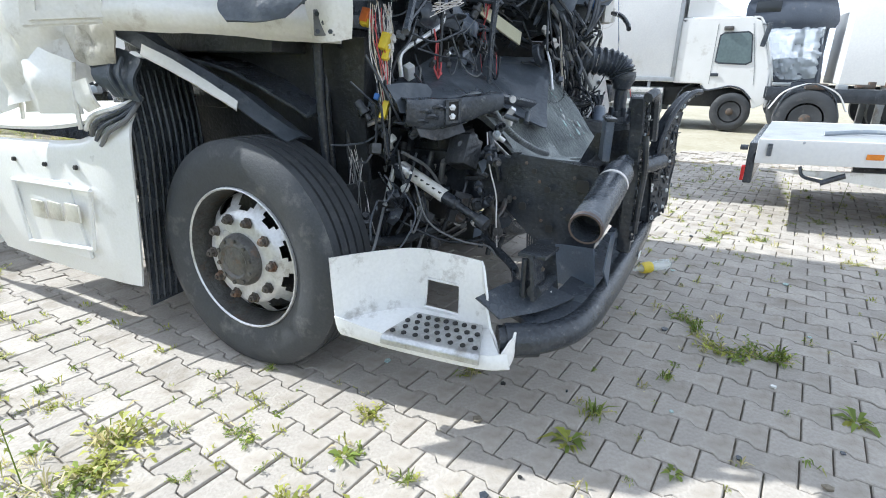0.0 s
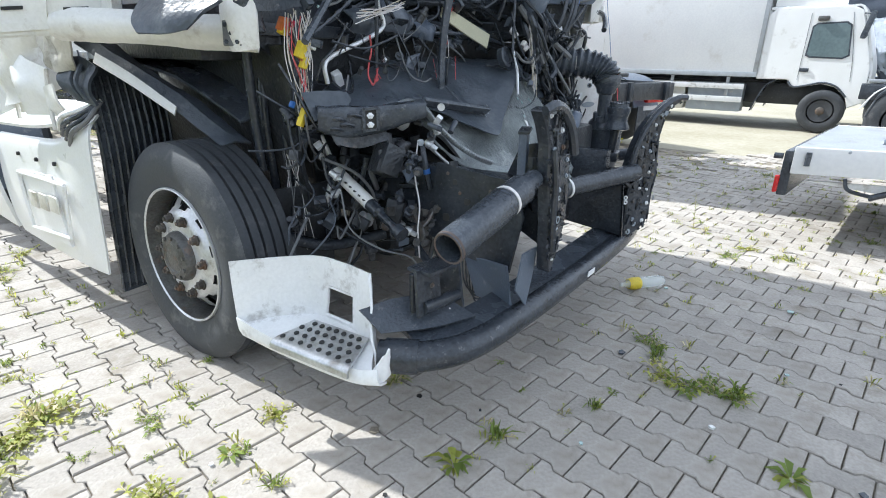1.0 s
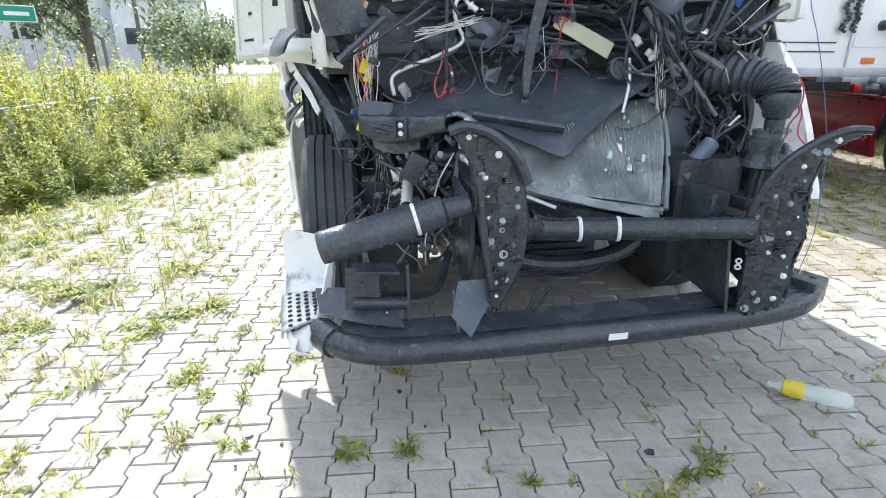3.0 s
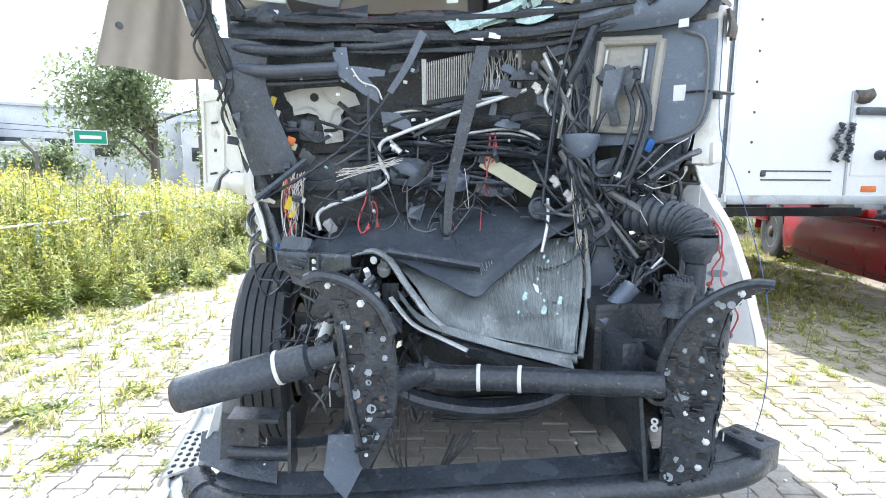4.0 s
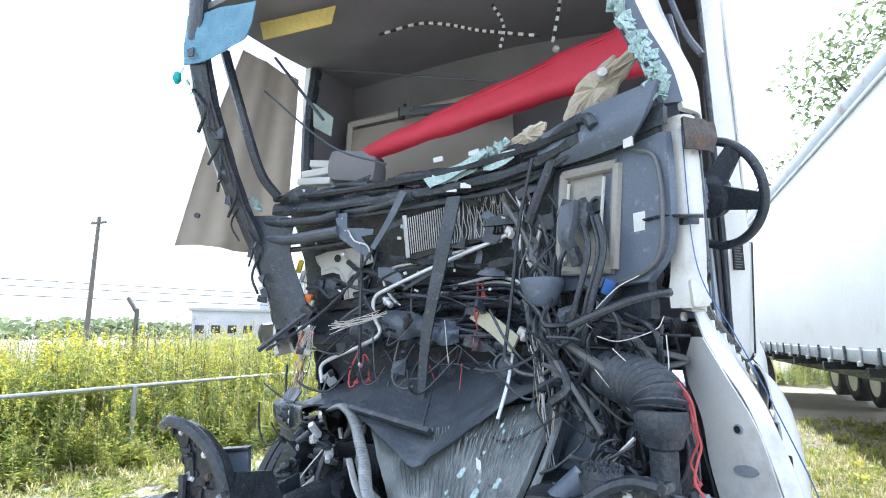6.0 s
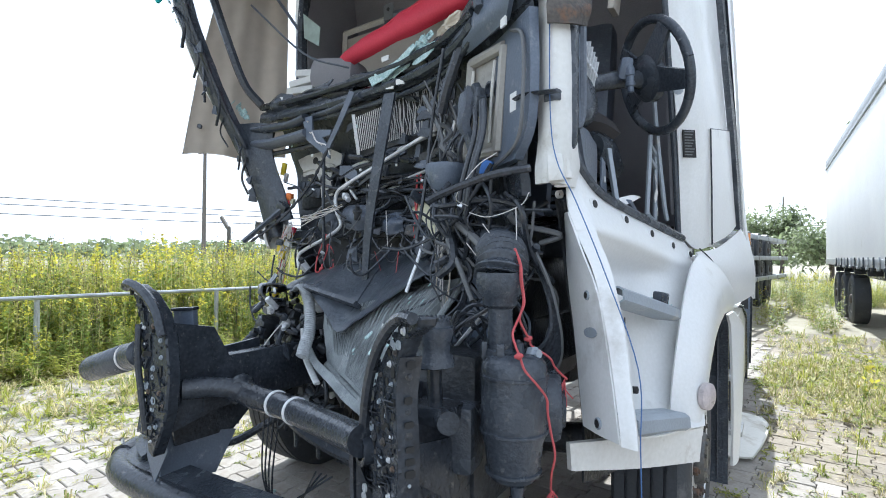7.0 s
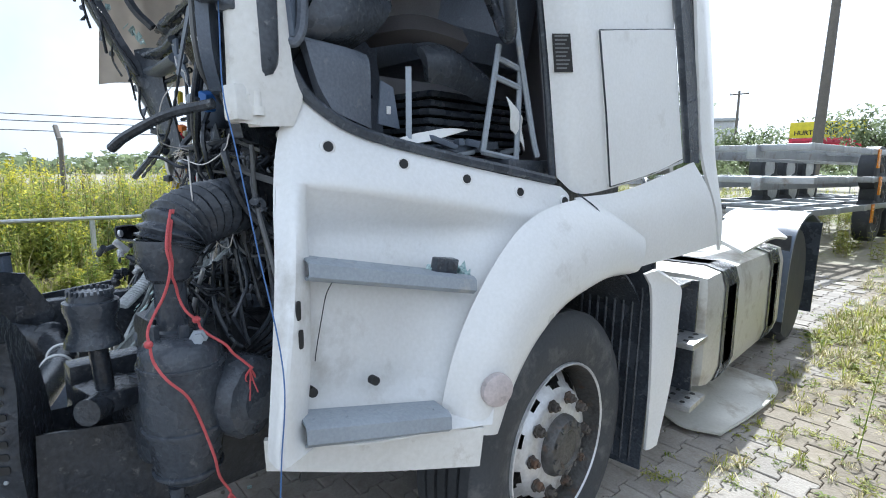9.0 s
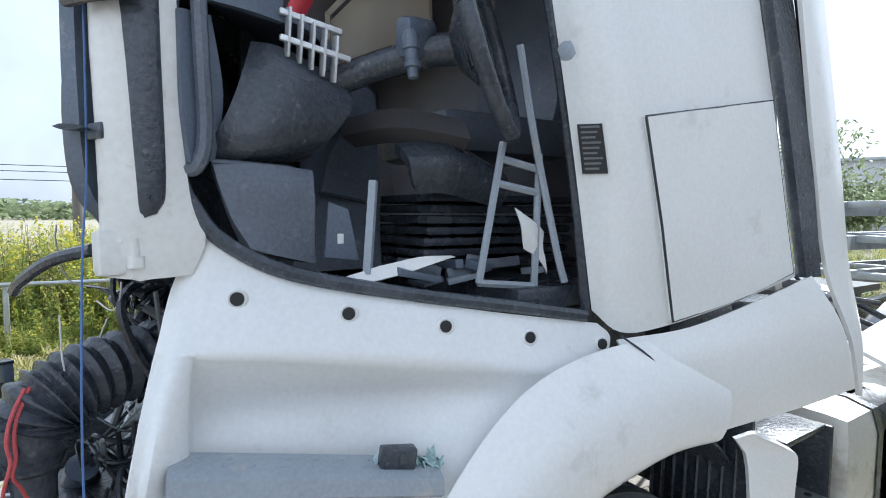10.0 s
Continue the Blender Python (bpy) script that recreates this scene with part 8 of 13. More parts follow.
bm = B()
NP = Vector(u).cross(Vector(w)).normalized()
NP = NP if NP.y < 0 else -NP
spin(bm, o + u * 0.66 + w * 0.36 + NP * 0.004, NP, [(-0.006, 0.030), (0.006, 0.028), (0.007, 0.020), (-0.004, 0.018)], 18)
part("dark_socket", bm, BLACK_PLAST, fp, "dark round socket")
bm = B()
skin(bm, [[o + u * 0.22 + w * 0.38 + NP * 0.03, o + u * 0.52 + w * 0.34 + NP * 0.04], [o + u * 0.20 + w * 0.62 + NP * 0.04, o + u * 0.46 + w * 0.66 + NP * 0.05], [o + u * 0.24 + w * 0.80 + NP * 0.02, o + u * 0.44 + w * 0.80 + NP * 0.02]], 0.03, 5, 5, 0.02)
part("pedal_sensor", bm, DARK_GREY, fp, "dark pedal sensor block")
for q_ in (0.12, 0.78):
    bm = B()
    tube(bm, [o + u * q_ + w * 0.1 + NP * 0.006, o + u * q_ + w * 0.5 + NP * 0.010, o + u * q_ + w * 0.9 + NP * 0.006], 0.006, 6)
    part("pressed_bead", bm, CREAM_PLATE, fp)
for i in range(5):
    p = o + u * rnd.uniform(0.15, 0.6) + w * rnd.uniform(0.35, 0.9) + V(-0.02, -0.03, 0)
    bm = B()
    box(bm, p, (rnd.uniform(0.02, 0.06), 0.03, rnd.uniform(0.03, 0.07)), rot=(rnd.uniform(-20, 20), rnd.uniform(-30, 30), -38), bevel=0.004)
    part("relay", bm, rnd.choice((BLACK_PLAST, DARK_GREY, BLACK_PLAST)), fp)
for i in range(5):
    a = o + u * rnd.uniform(0.3, 0.7) + w * 0.5 + V(0, -0.05, 0)
    bm = B()
    tube(bm, [a, a + V(0.02, -0.04, -0.12), a + V(-0.02, -0.05, -0.28), a + V(-0.06, -0.02, -0.42)], rnd.choice((0.008, 0.012)), 8)
    part("cable", bm, CABLE, fp)
bm = B()
box(bm, (0.727, 0.440, 1.80), (0.045, 0.006, 0.06), rot=(0, 0, -37), bevel=0.001)
part("white_pad", bm, PAPER, fp)
bm = B()
tube(bm, [(0.745, 0.425, 1.80), (0.80, 0.39, 1.80), (0.90, 0.37, 1.79)], 0.022, 6, 5, None, 0.25)
part("black_strap", bm, BLACK_PLAST, fp, "black webbing strap round the pillar")
bm = B()
tube(bm, [(0.72, 0.43, 2.03), (0.78, 0.38, 1.98), (0.79, 0.365, 1.80), (0.76, 0.39, 1.66), (0.62, 0.50, 1.60)], 0.0065, 6)
part("grey_cable", bm, GREY_CABLE, fp)
# cowl above
bm = B()
skin(bm, [[(0.40, 0.66, 2.20), (0.60, 0.50, 2.215), (0.81, 0.35, 2.21)], [(0.39, 0.64, 2.12), (0.58, 0.48, 2.11), (0.77, 0.36, 2.12)], [(0.42, 0.66, 2.08), (0.58, 0.52, 2.06), (0.72, 0.42, 2.06)]], 0.02, 6, 4, 0.004)
part("cowl_panel", bm, BLUE_GREY, truck, "blue-grey cowl panel under the windscreen")
bm = B()
box(bm, (0.705, 0.405, 2.06), (0.035, 0.006, 0.05), rot=(0, 0, -37))
part("white_tag", bm, PAPER, truck)
bm = B()
tube(bm, [(0.42, 0.62, 2.16), (0.52, 0.52, 2.185), (0.58, 0.46, 2.17), (0.60, 0.44, 2.13)], 0.02, 8)
part("black_grip", bm, BLACK_PLAST, truck)
# layered rails under the windscreen
for dz, dy, r in ((0.03, -0.03, 0.016), (-0.04, -0.02, 0.02), (0.06, 0.08, 0.018), (0.05, 0.16, 0.022), (-0.09, 0.0, 0.012)):
    bm = B()
    tube(bm, [(-1.08, 0.95 + dy, 2.12 + dz), (-0.6, 0.87 + dy, 2.10 + dz), (-0.1, 0.81 + dy, 2.10 + dz + 0.01), (0.30, 0.68 + dy, 2.12 + dz), (0.55, 0.52 + dy, 2.14 + dz * 0.5)], r, 7, 6, lambda u: 1 + 0.25 * math.sin(u * 40))
    part("sill_rail", bm, rnd.choice((BLACK_PLAST, BLACK, DARK_GREY)), truck)
for p in ((-0.12, 0.85, 2.235), (0.06, 0.82, 2.235), (-0.9, 0.9, 2.17), (-0.02, 0.76, 2.06), (0.13, 0.73, 2.07), (0.05, 0.74, 2.065)):
    bm = B()
    box(bm, p, (0.05, 0.006, 0.022), rot=(rnd.uniform(-20, 20), rnd.uniform(-10, 10), -12))
    part("white_tag", bm, PAPER, truck)
# windscreen remains
def shards(name, line, width, n, m, label, seed):
    rn = random.Random(seed)
    L = smooth_line(line, 8)
    bm = B()
    for i in range(n):
        p = L[int(rn.random() * (len(L) - 1))] + V(rn.uniform(-1, 1), rn.uniform(-0.3, 0.3), rn.uniform(-1, 1)) * width
        s = rn.uniform(0.010, 0.028)
        t0 = rn.uniform(0, 6)
        a = V(rn.uniform(-1, 1), rn.uniform(-0.5, 0.5), rn.uniform(-0.4, 0.4)).normalized()
        b = V(rn.uniform(-0.4, 0.4), rn.uniform(-0.6, 0.6), rn.uniform(0.3, 1)).normalized()
        plate(bm, [p + a * (s * math.cos(t0 + k * 1.57)) + b * (s * math.sin(t0 + k * 1.57)) for k in range(4)], 0.003)
    return tagged(part(name, bm, m, truck), label, kind="stuff")
shards("screen_remnant", [(-0.10, 0.77, 2.11), (0.01, 0.765, 2.13), (0.16, 0.72, 2.19), (0.26, 0.68, 2.21)], 0.016, 40, TEAL, "strip of crazed teal windscreen glass", 3)
bm = B()
skin(bm, [[(-0.16, 0.775, 2.125), (0.0, 0.755, 2.165), (0.14, 0.72, 2.205)], [(-0.12, 0.765, 2.075), (0.01, 0.745, 2.115), (0.16, 0.705, 2.185)]], 0.004, 5, 3, 0.012)
part("screen_remnant", bm, TEAL, truck, "strip of crazed teal windscreen glass")
shards("shard_crust", [(0.80, 0.36, 2.18), (0.78, 0.37, 2.30), (0.70, 0.44, 2.52), (0.64, 0.50, 2.78)], 0.024, 120, TEAL, "crazed glass along the pillar", 5)
shards("shard_crust", [(-1.13, 0.86, 2.10), (-1.20, 0.72, 2.25), (-1.24, 0.5, 2.55), (-1.26, 0.41, 2.72)], 0.012, 22, TEAL, "crazed glass along the pillar", 6)
bm = B()
skin(bm, [[(-1.25, 0.43, 2.95), (-1.05, 0.44, 2.95), (-0.86, 0.45, 2.95)], [(-1.25, 0.43, 2.80), (-1.05, 0.44, 2.79), (-0.90, 0.45, 2.80)], [(-1.25, 0.43, 2.70), (-1.13, 0.44, 2.70), (-1.02, 0.45, 2.74)]], 0.006, 6, 6, 0.015)
part("tinted_screen_band", bm, BLUE_GLASS, truck, "hanging blue tinted remains of the windscreen")
# thin white wires hanging in hanks beside the hoses
for x0, y0, z0, x1, y1, z1, n_ in ((0.36, 0.58, 1.56, 0.39, 0.54, 1.20, 9), (0.40, 0.57, 1.30, 0.42, 0.52, 1.02, 5), (-0.36, 0.80, 1.54, -0.62, 0.80, 1.47, 10), (-0.80, 0.90, 1.47, -0.84, 0.86, 1.30, 12)):
    for k in range(n_):
        bm = B()
        j_ = lambda w_: rnd.uniform(-w_, w_)
        tube(bm, [(x0 + j_(0.02), y0 + j_(0.01), z0 + j_(0.02)), (x0 * 0.6 + x1 * 0.4 + j_(0.025), y0 * 0.6 + y1 * 0.4 + j_(0.015), z0 * 0.6 + z1 * 0.4 + j_(0.02)), (x1 + j_(0.02), y1 + j_(0.01), z1 + j_(0.03))], 0.0018, 4, 6)
        part("wire", bm, PALE_WIRE if k % 4 else FOAM, truck)
# white connector lumps
for p in ((0.235, 0.735, 1.86), (0.30, 0.64, 1.46), (0.35, 0.60, 1.40)):
    bm = B()
    box(bm, p, (0.03, 0.025, 0.03), rot=(20, 30, 10), bevel=0.006)
    box(bm, Vector(p) + V(0.01, -0.01, -0.02), (0.02, 0.02, 0.03), rot=(50, 10, 40), bevel=0.004)
    part("pale_fitting", bm, PALE_WIRE, truck)
bm = B()
spin(bm, (0.24, 0.66, 1.33), (0, -1, 0.3), [(0, 0.05), (0.03, 0.05), (0.035, 0.04), (0.02, 0.036)], 20)
part("round_cap", bm, BLACK_PLAST, truck)
bm = B()
tube(bm, [(0.27, 0.62, 1.38), (0.26, 0.58, 1.28), (0.23, 0.55, 1.16)], 0.007, 7)
part("pale_rod", bm, TUBE_ALU, truck)

# ---- things tied or lying on the wreck ----
bm = B()
skin(bm, [[(0.045, 0.90, 1.570), (0.15, 0.85, 1.515), (0.265, 0.76, 1.440)], [(0.020, 0.895, 1.515), (0.12, 0.845, 1.455), (0.235, 0.755, 1.375)]], 0.010, 6, 3, 0.003)
solo("felt_strip", bm, TAN, "tan felt strip wedged slantwise among black cables", "strip")
def rope(name, pts, label, r=0.0029, ends=8):
    ob = thing(name, pts[0], label, "rope")
    bm = B()
    tube(bm, [p + V(0.006 * math.sin(1.9 * i), 0.004 * math.cos(2.3 * i), 0) for i, p in enumerate(smooth_line([Vector(q) for q in pts], 2))], r, 7, 4)
    part("strand", bm, RED_ROPE, ob)
    rn = random.Random(len(pts))
    e = Vector(pts[-1])
    for i in range(ends):
        bm = B()
        tube(bm, [e, e + V(rn.uniform(-0.015, 0.015), rn.uniform(-0.015, 0.015), -0.03), e + V(rn.uniform(-0.03, 0.03), rn.uniform(-0.03, 0.03), -rn.uniform(0.05, 0.09))], 0.002, 5, 4)
        part("frayed_end", bm, RED_ROPE, ob)
    bm = B()
    spin(bm, Vector(pts[len(pts) // 2]) - V(0.012, 0, 0), (1, 0.2, 0.3), [(0, 0.004), (0.008, 0.009), (0.016, 0.009), (0.024, 0.004)], 10)
    part("knot", bm, RED_ROPE, ob)
    return ob
rope("red_rope", [(0.802, 0.283, 1.325), (0.838, 0.262, 1.24), (0.838, 0.262, 1.17), (0.828, 0.228, 1.09), (0.852, 0.203, 1.03), (0.895, 0.225, 0.96), (0.912, 0.280, 0.87), (0.912, 0.305, 0.75), (0.895, 0.350, 0.63)], "faded red nylon rope hanging over the intake canister", 0.0034)
rope("red_rope", [(0.798, 0.290, 1.325), (0.830, 0.272, 1.24), (0.832, 0.272, 1.18), (0.824, 0.285, 1.12), (0.833, 0.315, 1.061), (0.860, 0.335, 1.03), (0.895, 0.380, 0.98), (0.911, 0.408, 0.94)], "faded red nylon rope knotted beside the intake canister", 0.0034)
rope("red_rope", [(-0.50, 0.86, 1.41), (-0.53, 0.84, 1.30), (-0.54, 0.83, 1.22), (-0.50, 0.83, 1.23), (-0.485, 0.85, 1.33), (-0.47, 0.86, 1.35), (-0.455, 0.87, 1.26)], "red nylon rope knotted round an aluminium pipe", 0.004)
rope("red_rope", [(0.06, 0.86, 1.67), (0.05, 0.87, 1.57), (0.045, 0.88, 1.50), (0.07, 0.88, 1.52), (0.09, 0.86, 1.60), (0.085, 0.86, 1.67), (0.06, 0.87, 1.52), (0.05, 0.88, 1.47)], "red nylon rope tangled among black cables", 0.004)
bm = B()
tube(bm, [(0.860, 0.40, 2.08), (0.866, 0.395, 1.74), (0.890, 0.385, 1.59), (0.950, 0.380, 1.465), (1.035, 0.376, 1.26), (1.125, 0.378, 1.0), (1.135, 0.360, 0.80), (1.140, 0.350, 0.67), (1.140, 0.36, 0.53), (1.12, 0.38, 0.3), (1.13, 0.37, 0.02)], 0.0018, 6)
part("hanging_wire", bm, BLUE_WIRE, truck, "thin blue wire hanging down the side panel")

# torn brackets, looms and clips over the dashboard's bare front
DASH_X, DASH_Y = (-1.10, -0.5, 0.0, 0.45, 0.80), (1.00, 0.93, 0.89, 0.70, 0.42)


def dash_at(x, z, off=0.0):
    return V(x, float(np.interp(x, DASH_X, DASH_Y)) + 0.10 * (2.1 - z) - off, z)


rnd = random.Random(404)
for i in range(12):
    z = rnd.uniform(1.56, 1.80)
    x0 = rnd.uniform(-0.95, 0.25)
    n = rnd.randint(3, 5)
    ln = rnd.uniform(0.15, 0.5)
    dz = rnd.uniform(-0.12, 0.12)
    pts = [dash_at(x0 + ln * k / n, z + dz * k / n + rnd.uniform(-0.025, 0.025), rnd.uniform(0.03, 0.09)) for k in range(n + 1)]
    bm = B()
    tube(bm, pts, rnd.choice((0.003, 0.004, 0.006, 0.009, 0.013)), 6, 5)
    part("cable", bm, rnd.choice((CABLE, CABLE, CABLE, BLACK_PLAST, CABLE)), truck)
for i in range(36):
    z = rnd.uniform(1.60, 2.10)
    p = dash_at(rnd.uniform(-0.45, 0.40), z, rnd.uniform(0.02, 0.07))
    w, h = rnd.uniform(0.02, 0.16), rnd.uniform(0.015, 0.06)
    bm = B()
    a, b = V(math.cos(rnd.uniform(-0.5, 0.5)), rnd.uniform(-0.3, 0.1), rnd.uniform(-0.5, 0.5)).normalized(), V(rnd.uniform(-0.3, 0.3), rnd.uniform(-0.4, 0.4), 1).normalized()
    plate(bm, [p - a * w / 2 - b * h / 2, p + a * w * rnd.uniform(0.3, 0.6) - b * h * rnd.uniform(0.3, 0.7), p + a * w * rnd.uniform(0.3, 0.6) + b * h / 2, p + b * h * rnd.uniform(0.4, 0.9), p - a * w * rnd.uniform(0.3, 0.6) + b * h / 2], rnd.uniform(0.003, 0.02))
    part("torn_bracket", bm, rnd.choice((BLACK_PLAST, BLACK, DARK_GREY, BLACK_PLAST, BLUE_GREY, COVER)), truck)
for i in range(40):
    p = dash_at(rnd.uniform(-1.0, 0.45), rnd.uniform(1.5, 2.14), rnd.uniform(0.05, 0.10))
    bm = B()
    box(bm, p, (rnd.uniform(0.006, 0.022), 0.008, rnd.uniform(0.006, 0.018)), rot=(rnd.uniform(-40, 40), rnd.uniform(-40, 40), rnd.uniform(-30, 30)), bevel=0.0015)
    part("clip", bm, rnd.choice((PAPER, TUBE_ALU, TEAL, GREY_CABLE, PAPER)), truck)
# folded flanges of the windscreen frame
for k in range(9):
    x0 = -1.05 + 0.17 * k
    z0 = 2.17 + rnd.uniform(-0.02, 0.03)
    bm = B()
    skin(bm, [[dash_at(x0, z0, 0.02), dash_at(x0 + 0.11, z0 + rnd.uniform(-0.02, 0.03), 0.04), dash_at(x0 + 0.22, z0 + 0.01, 0.02)], [dash_at(x0, z0 - 0.03, 0.07), dash_at(x0 + 0.11, z0 - 0.03, 0.09), dash_at(x0 + 0.22, z0 - 0.03, 0.06)], [dash_at(x0, z0 - 0.055, 0.05), dash_at(x0 + 0.11, z0 - 0.06, 0.06), dash_at(x0 + 0.22, z0 - 0.055, 0.05)]], 0.006, 5, 4, 0.018, k)
    part("folded_flange", bm, rnd.choice((BLACK, BLACK_PLAST, COVER, BLACK)), truck)
for x0, w in ((-0.16, 0.26), (0.12, 0.16)):
    bm = B()
    skin(bm, [[dash_at(x0, 2.155, 0.095), dash_at(x0 + w / 2, 2.165, 0.105), dash_at(x0 + w, 2.17, 0.095)], [dash_at(x0 + 0.02, 2.11, 0.115), dash_at(x0 + w / 2, 2.10, 0.12), dash_at(x0 + w, 2.13, 0.11)]], 0.003, 6, 4, 0.014, int(w * 100))
    part("screen_remnant", bm, TEAL, truck, "torn sheet of crazed windscreen glass")

# ---- inside the cab ----
bm = B()
skin(bm, [[(-1.17, 1.36, 3.2), (-1.18, 1.8, 3.2), (-1.18, 2.2, 3.2)], [(-1.17, 1.34, 2.6), (-1.20, 1.8, 2.6), (-1.20, 2.2, 2.6)], [(-1.17, 1.40, 1.5), (-1.20, 1.8, 1.5), (-1.20, 2.2, 1.5)]], 0.02, 4, 4)
part("side_lining", bm, HEADLINER, truck, "dark side lining, passenger side")
bm = B()
tube(bm, [(-1.16, 1.33, 3.1), (-1.19, 1.33, 2.8), (-1.18, 1.33, 2.3), (-1.15, 1.36, 1.9), (-1.12, 1.42, 1.5)], 0.04, 8)
part("door_pillar", bm, BLACK_PLAST, truck, "black door pillar, passenger side")
bm = B()
skin(bm, [[(1.02, 1.20, 3.2), (1.08, 1.7, 3.2), (1.12, 2.17, 3.2)], [(1.03, 1.32, 2.4), (1.10, 1.7, 2.4), (1.16, 2.17, 2.4)], [(1.05, 1.46, 1.5), (1.12, 1.7, 1.5), (1.20, 2.17, 1.5)]], 0.015, 4, 4)
part("side_lining", bm, HEADLINER, truck, "dark side lining, driver side")
bm = B()
box(bm, (-0.50, 1.62, 2.60), (1.10, 0.02, 0.44), rot=(0, -3, 0), bevel=0.004)
part("bunk_wall", bm, BEIGE, truck, "beige lined panel behind the bunk")
bm = B()
for a, b in (((-1.06, 1.60, 2.83), (0.15, 1.60, 2.90)), ((-1.06, 1.60, 2.83), (-1.08, 1.60, 2.40)), ((0.10, 1.45, 2.86), (0.90, 1.45, 2.90))):
    tube(bm, [a, b], 0.022, 4)
part("bunk_trim", bm, LIGHT_LINING, truck, "pale trim strip")
bm = B()
box(bm, (-0.66, 1.56, 2.83), (0.035, 0.03, 0.08), bevel=0.006)
part("latch", bm, BLACK_PLAST, truck)
bm = B()
box(bm, (0.85, 1.30, 2.62), (0.03, 0.10, 0.42), rot=(0, 6, 0), bevel=0.004)
part("bunk_end", bm, BEIGE, truck)
# red bunk mattress, slipped askew
bm = B()
skin(bm, [
    [(-0.70, 1.24, 2.46), (-0.30, 1.22, 2.59), (0.20, 1.18, 2.72), (0.62, 1.14, 2.83), (0.775, 1.12, 2.855)],
    [(-0.70, 1.20, 2.45), (-0.30, 1.17, 2.565), (0.20, 1.12, 2.685), (0.62, 1.08, 2.785), (0.785, 1.06, 2.80)],
    [(-0.70, 1.19, 2.44), (-0.30, 1.16, 2.51), (0.20, 1.11, 2.585), (0.62, 1.07, 2.64), (0.795, 1.05, 2.64)],
    [(-0.69, 1.22, 2.43), (-0.30, 1.19, 2.49), (0.20, 1.15, 2.565), (0.62, 1.11, 2.615), (0.80, 1.09, 2.61)],
], 0.03, 9, 6, 0.012)
bunk = solo("bunk_mattress", bm, RED_VINYL, "red covered bunk mattress slipped askew inside the cab", "mattress")
bm = B()
tube(bm, [(-0.70, 1.17, 2.45), (-0.30, 1.14, 2.57), (0.20, 1.09, 2.69), (0.62, 1.05, 2.79), (0.785, 1.03, 2.805)], 0.006, 6)
pip = link_mesh("piping", bm, RED_VINYL)
pip.parent = bunk
# pillow shape, papers
bm = B()
box(bm, (-0.78, 1.25, 2.37), (0.30, 0.25, 0.20), rot=(0, 5, 12), bevel=0.07)
solo("dark_bag", bm, HEADLINER, "dark cloth bag lying behind the windscreen sill", "bag")
for i, (x, z, a) in enumerate(((-0.99, 2.30, 4), (-0.98, 2.35, -6), (-0.95, 2.395, 3))):
    bm = B()
    box(bm, (x, 1.20, z), (0.22 - 0.03 * i, 0.16, 0.04), rot=(0, a, 8 * i), bevel=0.006)
    solo("paper_sheet", bm, PAPER, "white folded papers lying on the dashboard", "papers", "papers on the dashboard")
# torn foam
def torn(c, ax, up, rx, rz, thick, seed):
    rn = random.Random(seed)
    c, ax, up = V(*c), V(*ax).normalized(), V(*up).normalized()
    n = 34
    out = []
    for k in range(n):
        t = 2 * math.pi * k / n
        r = 1.0 + rn.uniform(-0.16, 0.16) + 0.12 * math.sin(3 * t + seed)
        out.append(c + ax * (rx * r * math.cos(t)) + up * (rz * r * math.sin(t)))
    nn = ax.cross(up)
    bm = B()
    mid = [bm.verts.new(c + nn * (0.6 * thick))]
    inner = [bm.verts.new(c.lerp(p, 0.55) + nn * (thick * rn.uniform(0.2, 0.9))) for p in out]
    edge = [bm.verts.new(p) for p in out]
    back = [bm.verts.new(p - nn * (0.5 * thick)) for p in out]
    for k in range(n):
        j = (k + 1) % n
        bm.faces.new((mid[0], inner[k], inner[j]))
        bm.faces.new((inner[k], edge[k], edge[j], inner[j]))
        bm.faces.new((edge[k], back[k], back[j], edge[j]))
    bm.faces.new(back)
    return bm


foam = solo("foam_piece", torn((0.60, 0.66, 2.36), (0.78, -0.30, 0.62), (-0.45, 0.1, 0.80), 0.165, 0.075, 0.035, 2), FOAM, "torn beige foam piece on the windscreen sill", "foam", smooth=False)
bm = B()
spin(bm, (0.625, 0.60, 2.395), (0.1, -1, 0.1), [(-0.03, 0.02), (0.01, 0.018), (0.012, 0.006)], 14)
f2 = link_mesh("washer", bm, PALE_WIRE)
f2.parent = foam
solo("foam_piece", torn((0.33, 0.68, 2.225), (0.9, -0.42, 0.1), (0, 0, 1), 0.085, 0.035, 0.02, 5), FOAM, "small torn beige foam piece on the windscreen sill", "foam", smooth=False)
# curtain blown out through the missing window
cur = []
for k in range(33):
    u = k / 32
    w = 0.020 * math.sin(u * 11 + 0.6) * min(1.0, 0.2 + 1.1 * u) + 0.004 * math.sin(u * 27 + 1.0)
    A_ = [V(-1.25, 0.80, 2.98), V(-1.33, 0.77, 2.70), V(-1.42, 0.75, 2.40), V(-1.56, 0.74, 1.90)]
    B_ = [V(-1.19, 1.20, 2.98), V(-1.23, 1.24, 2.70), V(-1.27, 1.27, 2.40), V(-1.30, 1.29, 1.93)]
    cur.append([a.lerp(b, u) + V(-w, 0.4 * w, 0.010 * math.sin(u * 8) if q == 3 else 0) * (0.5 + 0.2 * q) for q, (a, b) in enumerate(zip(A_, B_))])
bm = B()
skin(bm, cur, 0.004, 6, 2)
curt = solo("side_curtain", bm, CURTAIN, "taupe cloth curtain hanging out of the passenger window", "curtain")
bm = B()
